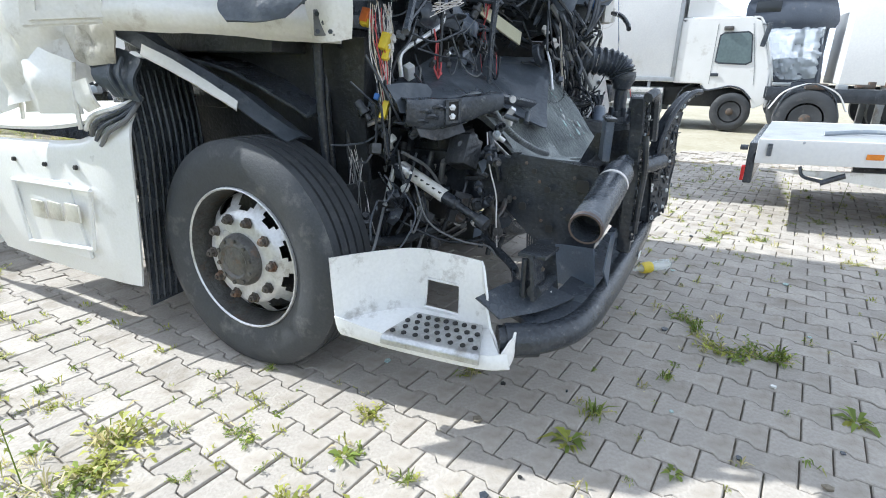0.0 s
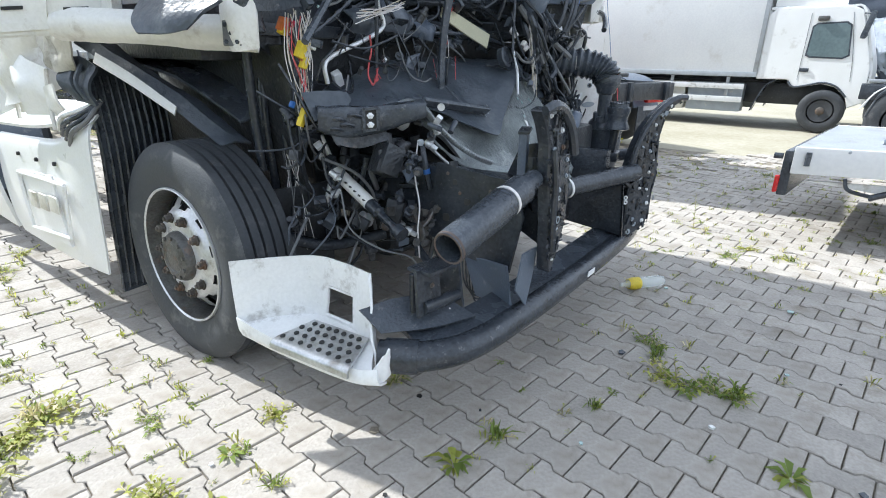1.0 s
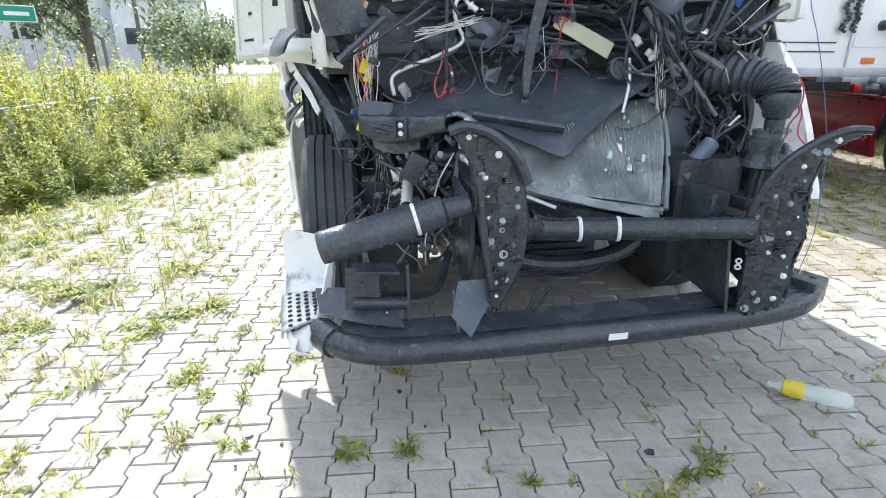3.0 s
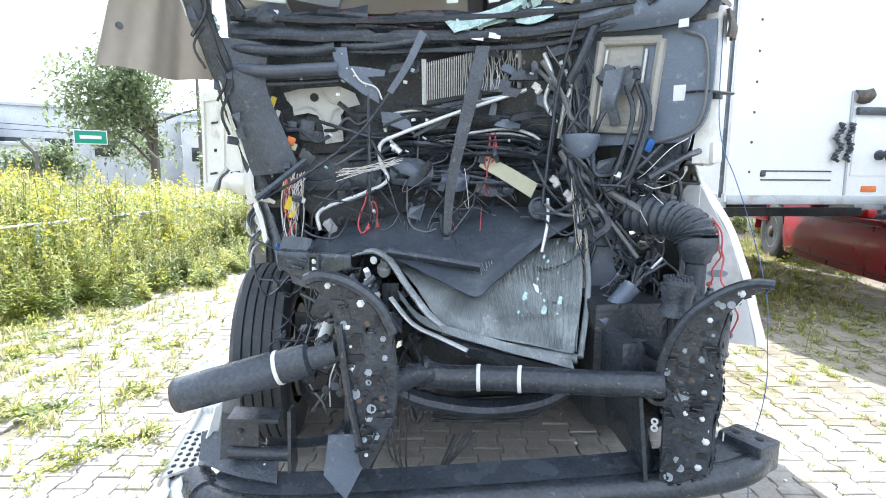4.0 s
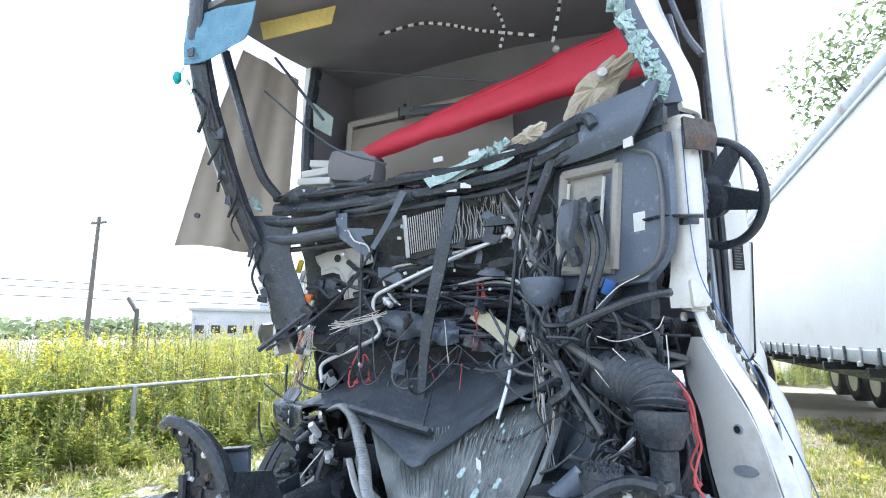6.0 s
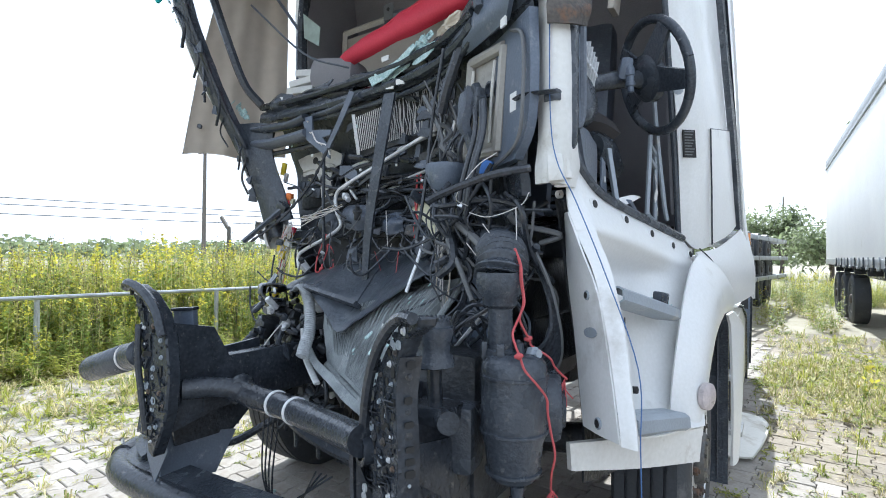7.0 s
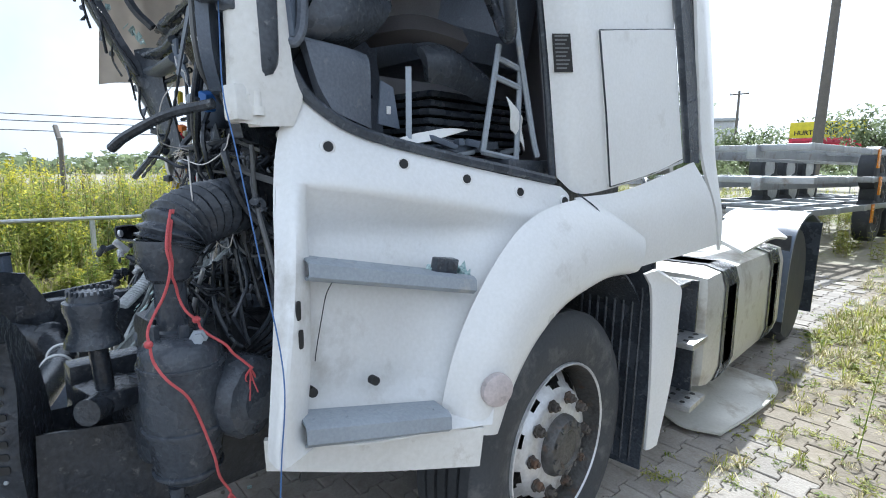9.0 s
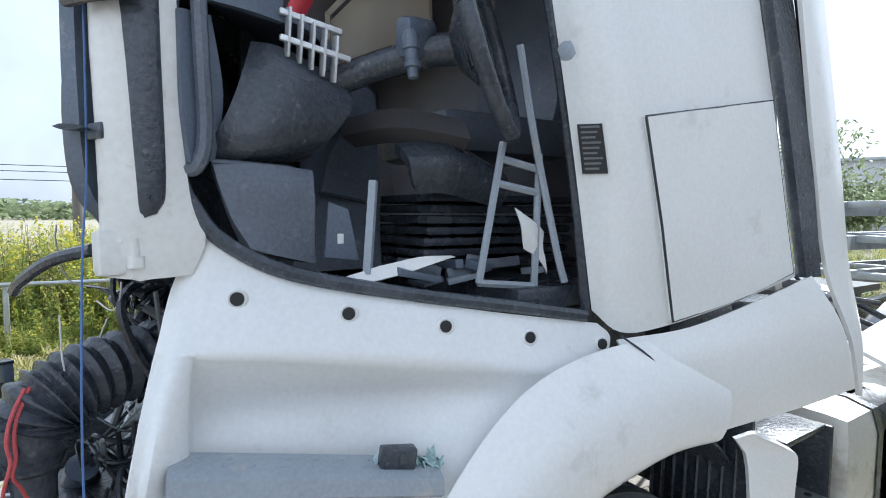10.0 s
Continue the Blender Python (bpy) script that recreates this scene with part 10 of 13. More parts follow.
for i in range(70):
    lo, hi = rnd.choice((((-0.85, 0.80, 1.25), (0.35, 0.90, 1.60)), ((0.36, 0.48, 0.80), (0.74, 0.66, 1.55)), ((-0.92, 0.86, 0.62), (-0.62, 1.02, 1.25))))
    p = V(*[rnd.uniform(lo[k], hi[k]) for k in range(3)])
    s = rnd.uniform(0.012, 0.045)
    bm = B()
    k = rnd.random()
    if k < 0.45:
        box(bm, p, (s * rnd.uniform(0.8, 2), s, s * rnd.uniform(0.5, 1.4)), rot=(rnd.uniform(0, 90), rnd.uniform(0, 90), rnd.uniform(0, 90)), bevel=0.003)
    elif k < 0.75:
        dd = V(rnd.uniform(-1, 1), rnd.uniform(-1, 0.3), rnd.uniform(-1, 1)).normalized()
        spin(bm, p, dd, [(0, s * 0.45), (s * 0.9, s * 0.45), (s * 0.95, s * 0.62), (s * 1.3, s * 0.62), (s * 1.35, s * 0.3), (s * 1.9, s * 0.3)], 12)
    else:
        plate(bm, [p, p + V(s * 1.6, rnd.uniform(-0.02, 0.02), s * 0.4), p + V(s * 1.2, 0.01, -s * 1.4), p + V(-s * 0.3, 0, -s)], 0.004)
    part("fitting", bm, rnd.choice((BLACK, BLACK_PLAST, BLACK_PLAST, IRON, IRON, DARK_GREY, TUBE_ALU)), truck)
# dark sump and cross member seen under the beam
bm = B()
box(bm, (0.14, 1.25, 0.42), (0.62, 0.36, 0.34), bevel=0.05)
sump = part("oil_sump", bm, ENGINE, truck, "oily black engine sump")
for k in range(5):
    bm = B()
    box(bm, (0.14, 1.058, 0.30 + 0.045 * k), (0.50 - 0.03 * k, 0.02, 0.014), bevel=0.004)
    part("rib", bm, BLACK, sump)
bm = B()
skin(bm, [[(-0.88, 1.10, 0.78), (-0.60, 1.06, 0.78)], [(-0.88, 1.10, 0.45), (-0.60, 1.06, 0.45)], [(-0.84, 1.12, 0.28), (-0.60, 1.08, 0.26)]], 0.02, 4, 4, 0.012)
part("dark_bracket", bm, ENGINE, truck, "bent black bracket beside the wheel")

# torn scraps along the passenger pillar
PP = smooth_line(PIL[:-1], 7)
rnd = random.Random(88)
for i in range(9):
    p = PP[rnd.randrange(len(PP))] + V(rnd.uniform(-0.05, 0.05), rnd.uniform(-0.07, -0.03), rnd.uniform(-0.04, 0.04))
    s = rnd.uniform(0.015, 0.04)
    bm = B()
    plate(bm, [p, p + V(s * 0.9, rnd.uniform(-0.02, 0.02), s * rnd.uniform(-0.5, 0.5)), p + V(s * rnd.uniform(0.3, 1.0), 0.01, s * 1.6), p + V(-s * 0.4, rnd.uniform(-0.02, 0.02), s * rnd.uniform(0.8, 1.4))], 0.008, (0, -1, 0))
    part("torn_scrap", bm, rnd.choice((BLACK_PLAST, BLACK_PLAST, BLACK, COVER, WHITE_OLD)), truck)
for i in range(7):
    a = PP[6 + 4 * i] if 6 + 4 * i < len(PP) else PP[-2]
    bm = B()
    tube(bm, [a + V(-0.04, -0.05, 0), a + V(rnd.uniform(-0.07, 0.07), -0.08, 0.09), a + V(rnd.uniform(-0.09, 0.03), -0.09, 0.2)], rnd.uniform(0.004, 0.009), 6)
    part("loose_wire", bm, CABLE, truck)
# slack black cables under the left bracket
for k in range(4):
    bm = B()
    tube(bm, [(-0.42 + 0.03 * k, 0.42, 0.62), (-0.40 + 0.02 * k, 0.40, 0.36 - 0.02 * k), (-0.24, 0.36 + 0.02 * k, 0.30 - 0.02 * k), (-0.05 - 0.03 * k, 0.45, 0.42)], 0.004, 6)
    part("slack_cable", bm, CABLE, truck)

# thick black hoses sweeping down behind the step panel
for k in range(7):
    o = 0.022 * k
    bm = B()
    tube(bm, [(0.50 + o, 0.60, 1.52), (0.66 + 0.6 * o, 0.56 - 0.3 * o, 1.42 - 0.3 * o), (0.80 + 0.3 * o, 0.52, 1.22 - 0.5 * o), (0.82, 0.52 + 0.4 * o, 1.05 - o), (0.70 - o, 0.50, 0.92 - o)], 0.007 + 0.0012 * (k % 3), 7, 6)
    part("sweeping_hose", bm, CABLE if k % 3 else GREY_CABLE if k == 6 else BLACK_PLAST, truck)
# bent rods lying in the bay in front of the filter
for k in range(6):
    bm = B()
    y = 0.40 + 0.03 * k
    tube(bm, [(0.46 + 0.05 * k, y, 0.96 + 0.02 * k), (0.54 + 0.04 * k, y - 0.02, 1.05), (0.68, y - 0.03, 1.14 + 0.015 * k)], 0.006, 6)
    part("bent_rod", bm, (IRON, TUBE_ALU, BLACK, IRON, BLACK, IRON)[k], truck)

# gearbox and dark boxes added under the cab's rear to block sunlight below
bm = B()
box(bm, (0.0, 2.55, 0.85), (0.80, 0.95, 0.72), bevel=0.10)
spin(bm, (0.0, 3.0, 0.80), (0, 1, 0), [(0, 0.26), (0.25, 0.20), (0.45, 0.12), (0.5, 0.06)], 20)
part("gearbox", bm, ENGINE, truck, "oily black gearbox behind the engine")
for sx in (-1, 1):
    bm = B()
    box(bm, (sx * 0.64, 2.42, 0.95), (0.42, 0.46, 0.66), bevel=0.04)
    part("chassis_blocker", bm, BLACK, truck, "black box added on the chassis to block sun underneath")
    bm = B()
    box(bm, (sx * 0.64, 1.95, 1.18), (0.36, 0.30, 0.26), bevel=0.04)
    part("under_cab_blocker", bm, ENGINE, truck, "black block added under the cab to block sun")

# ---- surroundings: parked vehicles ----
def wheel_at(parent, c, ax, R=0.5, W=0.3, name="wheel"):
    bm = B()
    ax = Vector(ax).normalized()
    c = Vector(c)
    spin(bm, c - ax * (W / 2), ax, [(0.02, R * 0.58), (0.0, R * 0.7), (0.01, R * 0.92), (0.03, R), (W - 0.03, R), (W - 0.01, R * 0.92), (W, R * 0.7), (W - 0.02, R * 0.58)], 32)
    w = part(name, bm, RUBBER, parent)
    bm = B()
    spin(bm, c - ax * (W / 2 - 0.01), ax, [(0, 0.05), (0, R * 0.58), (W - 0.03, R * 0.58), (W - 0.03, R * 0.52), (W - 0.09, R * 0.45), (W - 0.05, R * 0.28), (W - 0.03, 0.05)], 28)
    part("rim", bm, RIM, w)
    a, b = frame_of(ax)
    # black discs on the closed rim paint the dark of its hand holes
    for k in range(8):
        th = 2 * math.pi * k / 8
        q = c + ax * (W / 2 - 0.062) + a * (R * 0.37 * math.cos(th)) + b * (R * 0.37 * math.sin(th))
        bm = B()
        spin(bm, q, ax, [(0, R * 0.075), (0.012, R * 0.07)], 10)
        part("hand_hole_disc", bm, SIGN_BLACK, w)
    bm = B()
    spin(bm, c + ax * (W / 2 - 0.05), ax, [(0, R * 0.20), (0.04, R * 0.19), (0.06, R * 0.12)], 16)
    part("hub", bm, HUB, w)
    return w


def box_trailer():
    tr = thing("box_trailer", (4.1, 9.5, 0), "white box semi-trailer with grey corner posts on landing legs", "trailer")
    X0, X1, Y0, Y1, Z0, Z1 = 2.82, 5.36, 3.25, 16.8, 1.22, 3.90
    bm = B()
    box(bm, ((X0 + X1) / 2, (Y0 + Y1) / 2, (Z0 + Z1) / 2), (X1 - X0, Y1 - Y0, Z1 - Z0), bevel=0.02)
    body = part("body", bm, TARP, tr, "white trailer body")
    bm = B()
    box(bm, (X0 - 0.006, Y0 + 0.02, (Z0 + Z1) / 2), (0.03, 0.03, Z1 - Z0 - 0.1))
    part("corner_seam", bm, BLACK_PLAST, tr, "dark corner seam")
    bm = B()
    box(bm, ((X0 + X1) / 2, Y0 - 0.006, (Z0 + Z1) / 2), (X1 - X0 - 0.03, 0.03, Z1 - Z0 - 0.02), bevel=0.006)
    front = part("bulkhead", bm, TARP, tr, "riveted white front bulkhead")
    for i in range(9):
        for x in (X0 + 0.24, X1 - 0.24):
            bm = B()
            spin(bm, (x, Y0 - 0.021, Z0 + 0.3 + 0.28 * i), (0, -1, 0), [(0, 0.014), (0.006, 0.010)], 8)
            part("rivet", bm, HUB, front)
    YF = Y0 - 0.024
    for z in (1.53, 1.445):
        bm = B()
        box(bm, (3.55, YF, z), (0.74, 0.010, 0.014), bevel=0.003)
        part("grip_slot", bm, IRON, front)
    bm = B()
    box(bm, (3.20, YF, 1.50), (0.05, 0.03, 0.05), bevel=0.01)
    part("stop_block", bm, IRON, front)
    # equipment recess with its frame, coiled hoses, bar and rusty bracket
    bm = B()
    tube(bm, [(4.08, YF, 1.30), (4.07, YF, 1.75), (4.06, YF, 2.30)], 0.014, 8)
    part("recess_edge", bm, GALV, front)
    bm = B()
    box(bm, (4.60, YF, 1.80), (0.96, 0.012, 0.62), bevel=0.004)
    part("recess_plate", bm, TARP, front, "pale recessed equipment plate")
    bm = B()
    box(bm, (4.62, YF - 0.02, 2.11), (1.02, 0.05, 0.075), bevel=0.015)
    part("dark_bar", bm, BLACK_PLAST, front)
    for x, lean in ((3.93, 0.03), (4.045, 0.02)):
        bm = B()
        tube(bm, [(x + lean * math.sin(q * 0.5) + 0.02 * math.sin(q * 2.4), YF - 0.04 + 0.02 * math.cos(q * 2.4), 1.99 - 0.0145 * q) for q in range(26)], 0.016, 6, 2)
        part("coiled_hose", bm, BLACK_PLAST, front, "coiled black air hose")
    bm = B()
    skin(bm, [[(4.06, YF - 0.02, 2.30), (4.15, YF - 0.03, 2.29), (4.24, YF - 0.02, 2.32)], [(4.08, YF - 0.05, 2.24), (4.15, YF - 0.07, 2.23), (4.24, YF - 0.05, 2.25)], [(4.08, YF - 0.02, 2.19), (4.14, YF - 0.02, 2.18), (4.22, YF - 0.02, 2.20)]], 0.012, 5, 4, 0.012)
    part("rusty_bracket", bm, HUB, front, "rusty broken bracket")
    for x, z, m in ((4.40, 1.69, BLACK_PLAST), (4.52, 1.68, BLACK_PLAST), (4.64, 1.69, IRON)):
        bm = B()
        spin(bm, (x, YF, z), (0, -1, 0.1), [(0, 0.05), (0.03, 0.05), (0.035, 0.03), (0.10, 0.03), (0.105, 0.045), (0.13, 0.04)], 14)
        part("air_coupling", bm, m, front)
    bm = B()
    box(bm, (4.34, YF, 1.36), (0.16, 0.02, 0.06), bevel=0.008)
    part("marker_lamp", bm, ORANGE, front)
    bm = B()
    box(bm, ((X0 + X1) / 2, (Y0 + Y1) / 2, Z1 + 0.02), (X1 - X0 + 0.04, Y1 - Y0 + 0.04, 0.20), bevel=0.05)
    part("roof_cap", bm, GALV, tr, "grey roof cap")
    for i in range(14):
        bm = B()
        box(bm, (X0 + 0.1 + i * 0.18, Y0 - 0.02, Z1 + 0.13), (0.04, 0.03, 0.02), bevel=0.004)
        part("roof_clip", bm, GALV, tr)
    bm = B()
    box(bm, (X0 - 0.012, (Y0 + Y1) / 2, Z1 - 0.12), (0.03, Y1 - Y0, 0.05), bevel=0.008)
    part("curtain_rail", bm, GALV, tr)
    bm = B()
    box(bm, (X0 + 0.02, (Y0 + Y1) / 2, Z0 + 0.02), (0.06, Y1 - Y0, 0.14), bevel=0.01)
    box(bm, ((X0 + X1) / 2, Y0 + 0.02, Z0 + 0.03), (X1 - X0 - 0.06, 0.10, 0.09), bevel=0.01)
    part("side_rail", bm, GALV, tr, "galvanised lower rail")
    for i in range(22):
        bm = B()
        y = Y0 + 0.35 + 0.5 * i
        box(bm, (X0 - 0.022, y, Z0 + 0.02), (0.02, 0.05, 0.20), bevel=0.006)
        box(bm, (X0 - 0.04, y, Z0 - 0.06), (0.03, 0.07, 0.05), bevel=0.008)
        part("curtain_buckle", bm, BLACK_PLAST if i % 2 else GALV, tr)
    for sx in (-0.55, 0.55):
        bm = B()
        box(bm, ((X0 + X1) / 2 + sx, (Y0 + Y1) / 2 + 1.2, 1.02), (0.12, Y1 - Y0 - 2.6, 0.30))
        part("chassis_beam", bm, BLACK, tr)
    for k in range(8):
        bm = B()
        box(bm, ((X0 + X1) / 2, Y0 + 1.0 + 1.6 * k, 1.06), (X1 - X0 - 0.2, 0.08, 0.10))
        part("cross_beam", bm, BLACK, tr)
    for x in (3.40, 4.80):
        bm = B()
        box(bm, (x, 6.35, 0.62), (0.13, 0.13, 1.05), bevel=0.01)
        box(bm, (x, 6.35, 0.30), (0.09, 0.09, 0.55), bevel=0.01)
        box(bm, (x, 6.35, 0.05), (0.28, 0.24, 0.08), bevel=0.02)
        part("landing_leg", bm, BLACK, tr, "dark steel landing leg")
    bm = B()
    tube(bm, [(3.40, 6.35, 0.65), (4.80, 6.35, 0.60)], 0.03, 6)
    tube(bm, [(4.80, 6.35, 0.45), (4.3, 6.6, 0.95)], 0.02, 6)
    part("leg_brace", bm, BLACK, tr)
    for k in range(3):
        for x in (X0 + 0.2, X1 - 0.2):
            wheel_at(tr, (x, 12.4 + 1.3 * k, 0.5), (-1 if x < 4 else 1, 0, 0))
    return tr


box_trailer()


def red_tractor():
    t = thing("red_truck", (7.1, 5.2, 0), "dark red lorry tractor with grey chassis parked beside the trailer", "truck")
    X0, X1 = 6.0, 8.4
    bm = B()
    skin(bm, [[(X0, 3.6, 0.95), (X0, 5.0, 0.95), (X0, 6.55, 0.98)], [(X0 - 0.05, 3.6, 0.60), (X0 - 0.05, 5.0, 0.60), (X0 - 0.05, 6.55, 0.60)], [(X0, 3.6, 0.26), (X0, 5.0, 0.24), (X0, 6.55, 0.24)]], 0.04, 6, 5)
    part("side_skirt", bm, RED_PAINT, t, "dark red side skirt")
    bm = B()
    box(bm, (X0 - 0.03, 5.05, 0.955), (0.06, 2.9, 0.03), bevel=0.01)
    part("skirt_rim", bm, RED_PAINT, t)
    # black strips paint the shade along the skirt's creases
    for z in (0.34, 0.90):
        bm = B()
        box(bm, (X0 - 0.035, 5.05, z), (0.03, 2.9, 0.012))
        part("skirt_crease_shade", bm, BLACK, t)
    bm = B()
    box(bm, ((X0 + X1) / 2, 8.3, 2.35), (X1 - X0, 2.2, 2.5), bevel=0.14)
    box(bm, ((X0 + X1) / 2, 8.4, 0.95), (X1 - X0, 2.0, 0.6), bevel=0.08)
    cab = part("cab", bm, RED_PAINT, t, "dark red cab")
    bm = B()
    box(bm, (X0 - 0.004, 8.5, 2.6), (0.02, 1.0, 0.9), bevel=0.008)
    part("side_window", bm, PANE, cab)
    bm = B()
    skin(bm, [[(X0, 6.6, 0.50), (X0, 6.75, 0.98), (X0, 7.25, 1.15), (X0, 7.8, 0.98), (X0, 7.95, 0.5)], [(X0 + 0.4, 6.6, 0.50), (X0 + 0.4, 6.75, 0.98), (X0 + 0.4, 7.25, 1.15), (X0 + 0.4, 7.8, 0.98), (X0 + 0.4, 7.95, 0.5)]], 0.03, 5, 3)
    part("wing", bm, RED_PAINT, cab)
    wheel_at(t, (X0 + 0.17, 7.27, 0.5), (-1, 0, 0))
    wheel_at(t, (X1 - 0.17, 7.27, 0.5), (1, 0, 0))
    for x in (X0 + 0.33, X1 - 0.33):
        wheel_at(t, (x, 3.0, 0.5), (-1 if x < 7 else 1, 0, 0), 0.5, 0.62)
    for x in (-0.42, 0.42):
        bm = B()
        box(bm, (7.2 + x, 5.0, 0.92), (0.09, 6.6, 0.26), bevel=0.01)
        part("chassis_rail", bm, BLACK, t)
    bm = B()
    box(bm, (7.2, 1.80, 0.92), (1.3, 0.10, 0.24), bevel=0.02)
    box(bm, (7.2, 3.0, 1.12), (0.95, 1.1, 0.06), bevel=0.02)
    part("fifth_wheel", bm, IRON, t, "fifth wheel plate")
    for x in (X0 + 0.32, X1 - 0.32):
        bm = B()
        skin(bm, [[(x - 0.33, 2.36, 0.62), (x - 0.33, 2.5, 1.0), (x - 0.33, 3.0, 1.12), (x - 0.33, 3.5, 1.0)], [(x + 0.33, 2.36, 0.62), (x + 0.33, 2.5, 1.0), (x + 0.33, 3.0, 1.12), (x + 0.33, 3.5, 1.0)]], 0.02, 5, 3)
        part("mudguard", bm, BLUE_GREY, t)
        bm = B()
        box(bm, (x, 2.28, 0.42), (0.62, 0.02, 0.46), bevel=0.006)
        fl = part("mud_flap", bm, BLACK_PLAST, t, "black mud flap with pale badge bars")
        for z in (0.62, 0.32):
            bm = B()
            box(bm, (x, 2.266, z), (0.36, 0.006, 0.07), bevel=0.002)
            part("badge_bar", bm, WHITE_PRINT, fl)
        bm = B()
        box(bm, (x, 2.22, 0.78), (0.42, 0.08, 0.14), bevel=0.02)
        part("tail_lamp", bm, RED_LENS, t, "red tail lamp")
    rn = random.Random(6)
    for i in range(26):
        p = V(rn.uniform(6.1, 8.2), rn.uniform(3.7, 6.6), rn.uniform(0.95, 1.12))
        bm = B()
        box(bm, p, (rn.uniform(0.1, 0.5), rn.uniform(0.1, 0.6), rn.uniform(0.05, 0.2)), rot=(0, rn.uniform(-8, 8), rn.uniform(0, 40)), bevel=0.012)
        part("chassis_fitting", bm, rn.choice((BLACK, IRON, BLACK_PLAST, GALV)), t)
    bm = B()
    box(bm, (6.15, 4.6, 1.02), (0.10, 0.30, 0.10), bevel=0.02)
    part("red_cap", bm, RED_LENS, t)
    t.location = (6.81, 4.89, 0)
    t.rotation_euler = (0, 0, radians(-18))
    return t


red_tractor()


def lorry(name, label, origin, turn, cab_mat, box_len, with_box=True, box_gap=0.25, axle=1.25, squash=1.0):
    """A rigid box lorry in its own axes: front at y 0 looking to -y, body along +y."""
    t = thing(name, origin, label, "truck")
    m = Matrix.Translation(origin) @ pose(0, 0, 0, 0, 0, turn) @ Matrix.Diagonal((1, squash, 1, 1))

    def put(nm, bm, mt, parent=t, lab=""):
        bmesh.ops.transform(bm, matrix=m, verts=bm.verts)
        return part(nm, bm, mt, parent, lab)
    if cab_mat:
        bm = B()
        skin(bm, [[(-1.2, 0.12, 0.75), (0, 0.0, 0.75), (1.2, 0.12, 0.75)], [(-1.2, 0.10, 1.6), (0, -0.03, 1.6), (1.2, 0.10, 1.6)], [(-1.16, 0.36, 2.5), (0, 0.25, 2.5), (1.16, 0.36, 2.5)], [(-1.12, 0.60, 2.95), (0, 0.5, 3.0), (1.12, 0.60, 2.95)]], 0.05, 6, 5)
        cab = put("cab_front", bm, cab_mat)
        for sx in (-1, 1):
            bm = B()
            plate(bm, [(sx * 1.2, 0.12, 0.75), (sx * 1.2, 0.10, 1.6), (sx * 1.16, 0.36, 2.5), (sx * 1.12, 0.6, 2.95), (sx * 1.12, 1.9, 2.95), (sx * 1.2, 1.9, 1.6), (sx * 1.2, 1.9, 1.05), (sx * 1.2, 1.6, 1.1), (sx * 1.2, 0.9, 1.1), (sx * 1.2, 0.6, 0.75)], 0.05, (-sx, 0, 0))
            put("cab_side", bm, cab_mat, cab)
            bm = B()
            plate(bm, [(sx * 1.205, 0.62, 1.62), (sx * 1.175, 0.70, 2.35), (sx * 1.175, 1.35, 2.35), (sx * 1.205, 1.35, 1.62)], 0.012, (sx, 0, 0))
            put("side_window", bm, CAB_PANE, cab)
            bm = B()
            box(bm, (sx * 1.215, 1.25, 1.5), (0.02, 0.14, 0.04), bevel=0.006)
            put("door_handle", bm, BLACK_PLAST, cab)
            bm = B()
            box(bm, (sx * 1.36, 0.35, 2.25), (0.10, 0.12, 0.45), bevel=0.03)
            put("mirror", bm, BLACK_PLAST, cab)
        bm = B()
        plate(bm, [(-1.05, 0.115, 1.68), (1.05, 0.115, 1.68), (1.02, 0.325, 2.42), (-1.02, 0.325, 2.42)], 0.02, (0, -1, 0))
        put("windscreen", bm, PANE, cab)
        bm = B()
        box(bm, (0, 1.25, 2.97), (2.2, 1.3, 0.08), bevel=0.03)
        box(bm, (0, 1.92, 1.9), (2.3, 0.05, 2.0), bevel=0.01)
        put("cab_rear", bm, cab_mat, cab)
        bm = B()
        box(bm, (0, 0.10, 0.55), (2.3, 0.18, 0.35), bevel=0.05)
        put("bumper", bm, WHITE_OLD, cab)
    if with_box:
        bm = B()
        box(bm, (0, 1.95 + box_gap + box_len / 2, 2.45), (2.5, box_len, 2.75), bevel=0.03)
        put("box_body", bm, TARP, t, "white box body")
        for sx in (-1, 1):
            bm = B()
            box(bm, (sx * 1.25, 1.97 + box_gap, 2.45), (0.04, 0.06, 2.75), bevel=0.01)
            put("corner_post", bm, GALV, t)
        for sx in (-1, 1):
            for z in (0.55, 0.80):
                bm = B()
                box(bm, (sx * 1.2, 5.2, z), (0.04, 2.6, 0.10), bevel=0.01)
                put("side_guard", bm, GALV, t)
        for k in range(3):
            bm = B()
            box(bm, (-1.02, 3.9 + 1.05 * k, 0.62), (0.36, 0.85, 0.50), bevel=0.03)
            put("side_locker", bm, STEP_GREY, t)
    for sx in (-1, 1):
        bm = B()
        skin(bm, [[(sx * x, axle + 0.62 * math.cos(radians(a)), 0.5 + 0.62 * math.sin(radians(a))) for a in (5, 45, 90, 135, 175)] for x in (0.92, 1.22)], 0.02, 5, 2)
        put("mudguard", bm, BLACK_PLAST, t)
    L = 2.0 + box_len
    for sx in (-0.42, 0.42):
        bm = B()
        box(bm, (sx, L / 2 + 0.3, 0.9), (0.09, L, 0.24), bevel=0.01)
        put("chassis_rail", bm, BLACK, t)
    for y in (axle, L - 1.8, L - 0.55):
        for sx in (-1, 1):
            c = m @ Vector((sx * 1.08, y, 0.5))
            wheel_at(t, c, m.to_3x3() @ Vector((sx, 0, 0)))
    return t


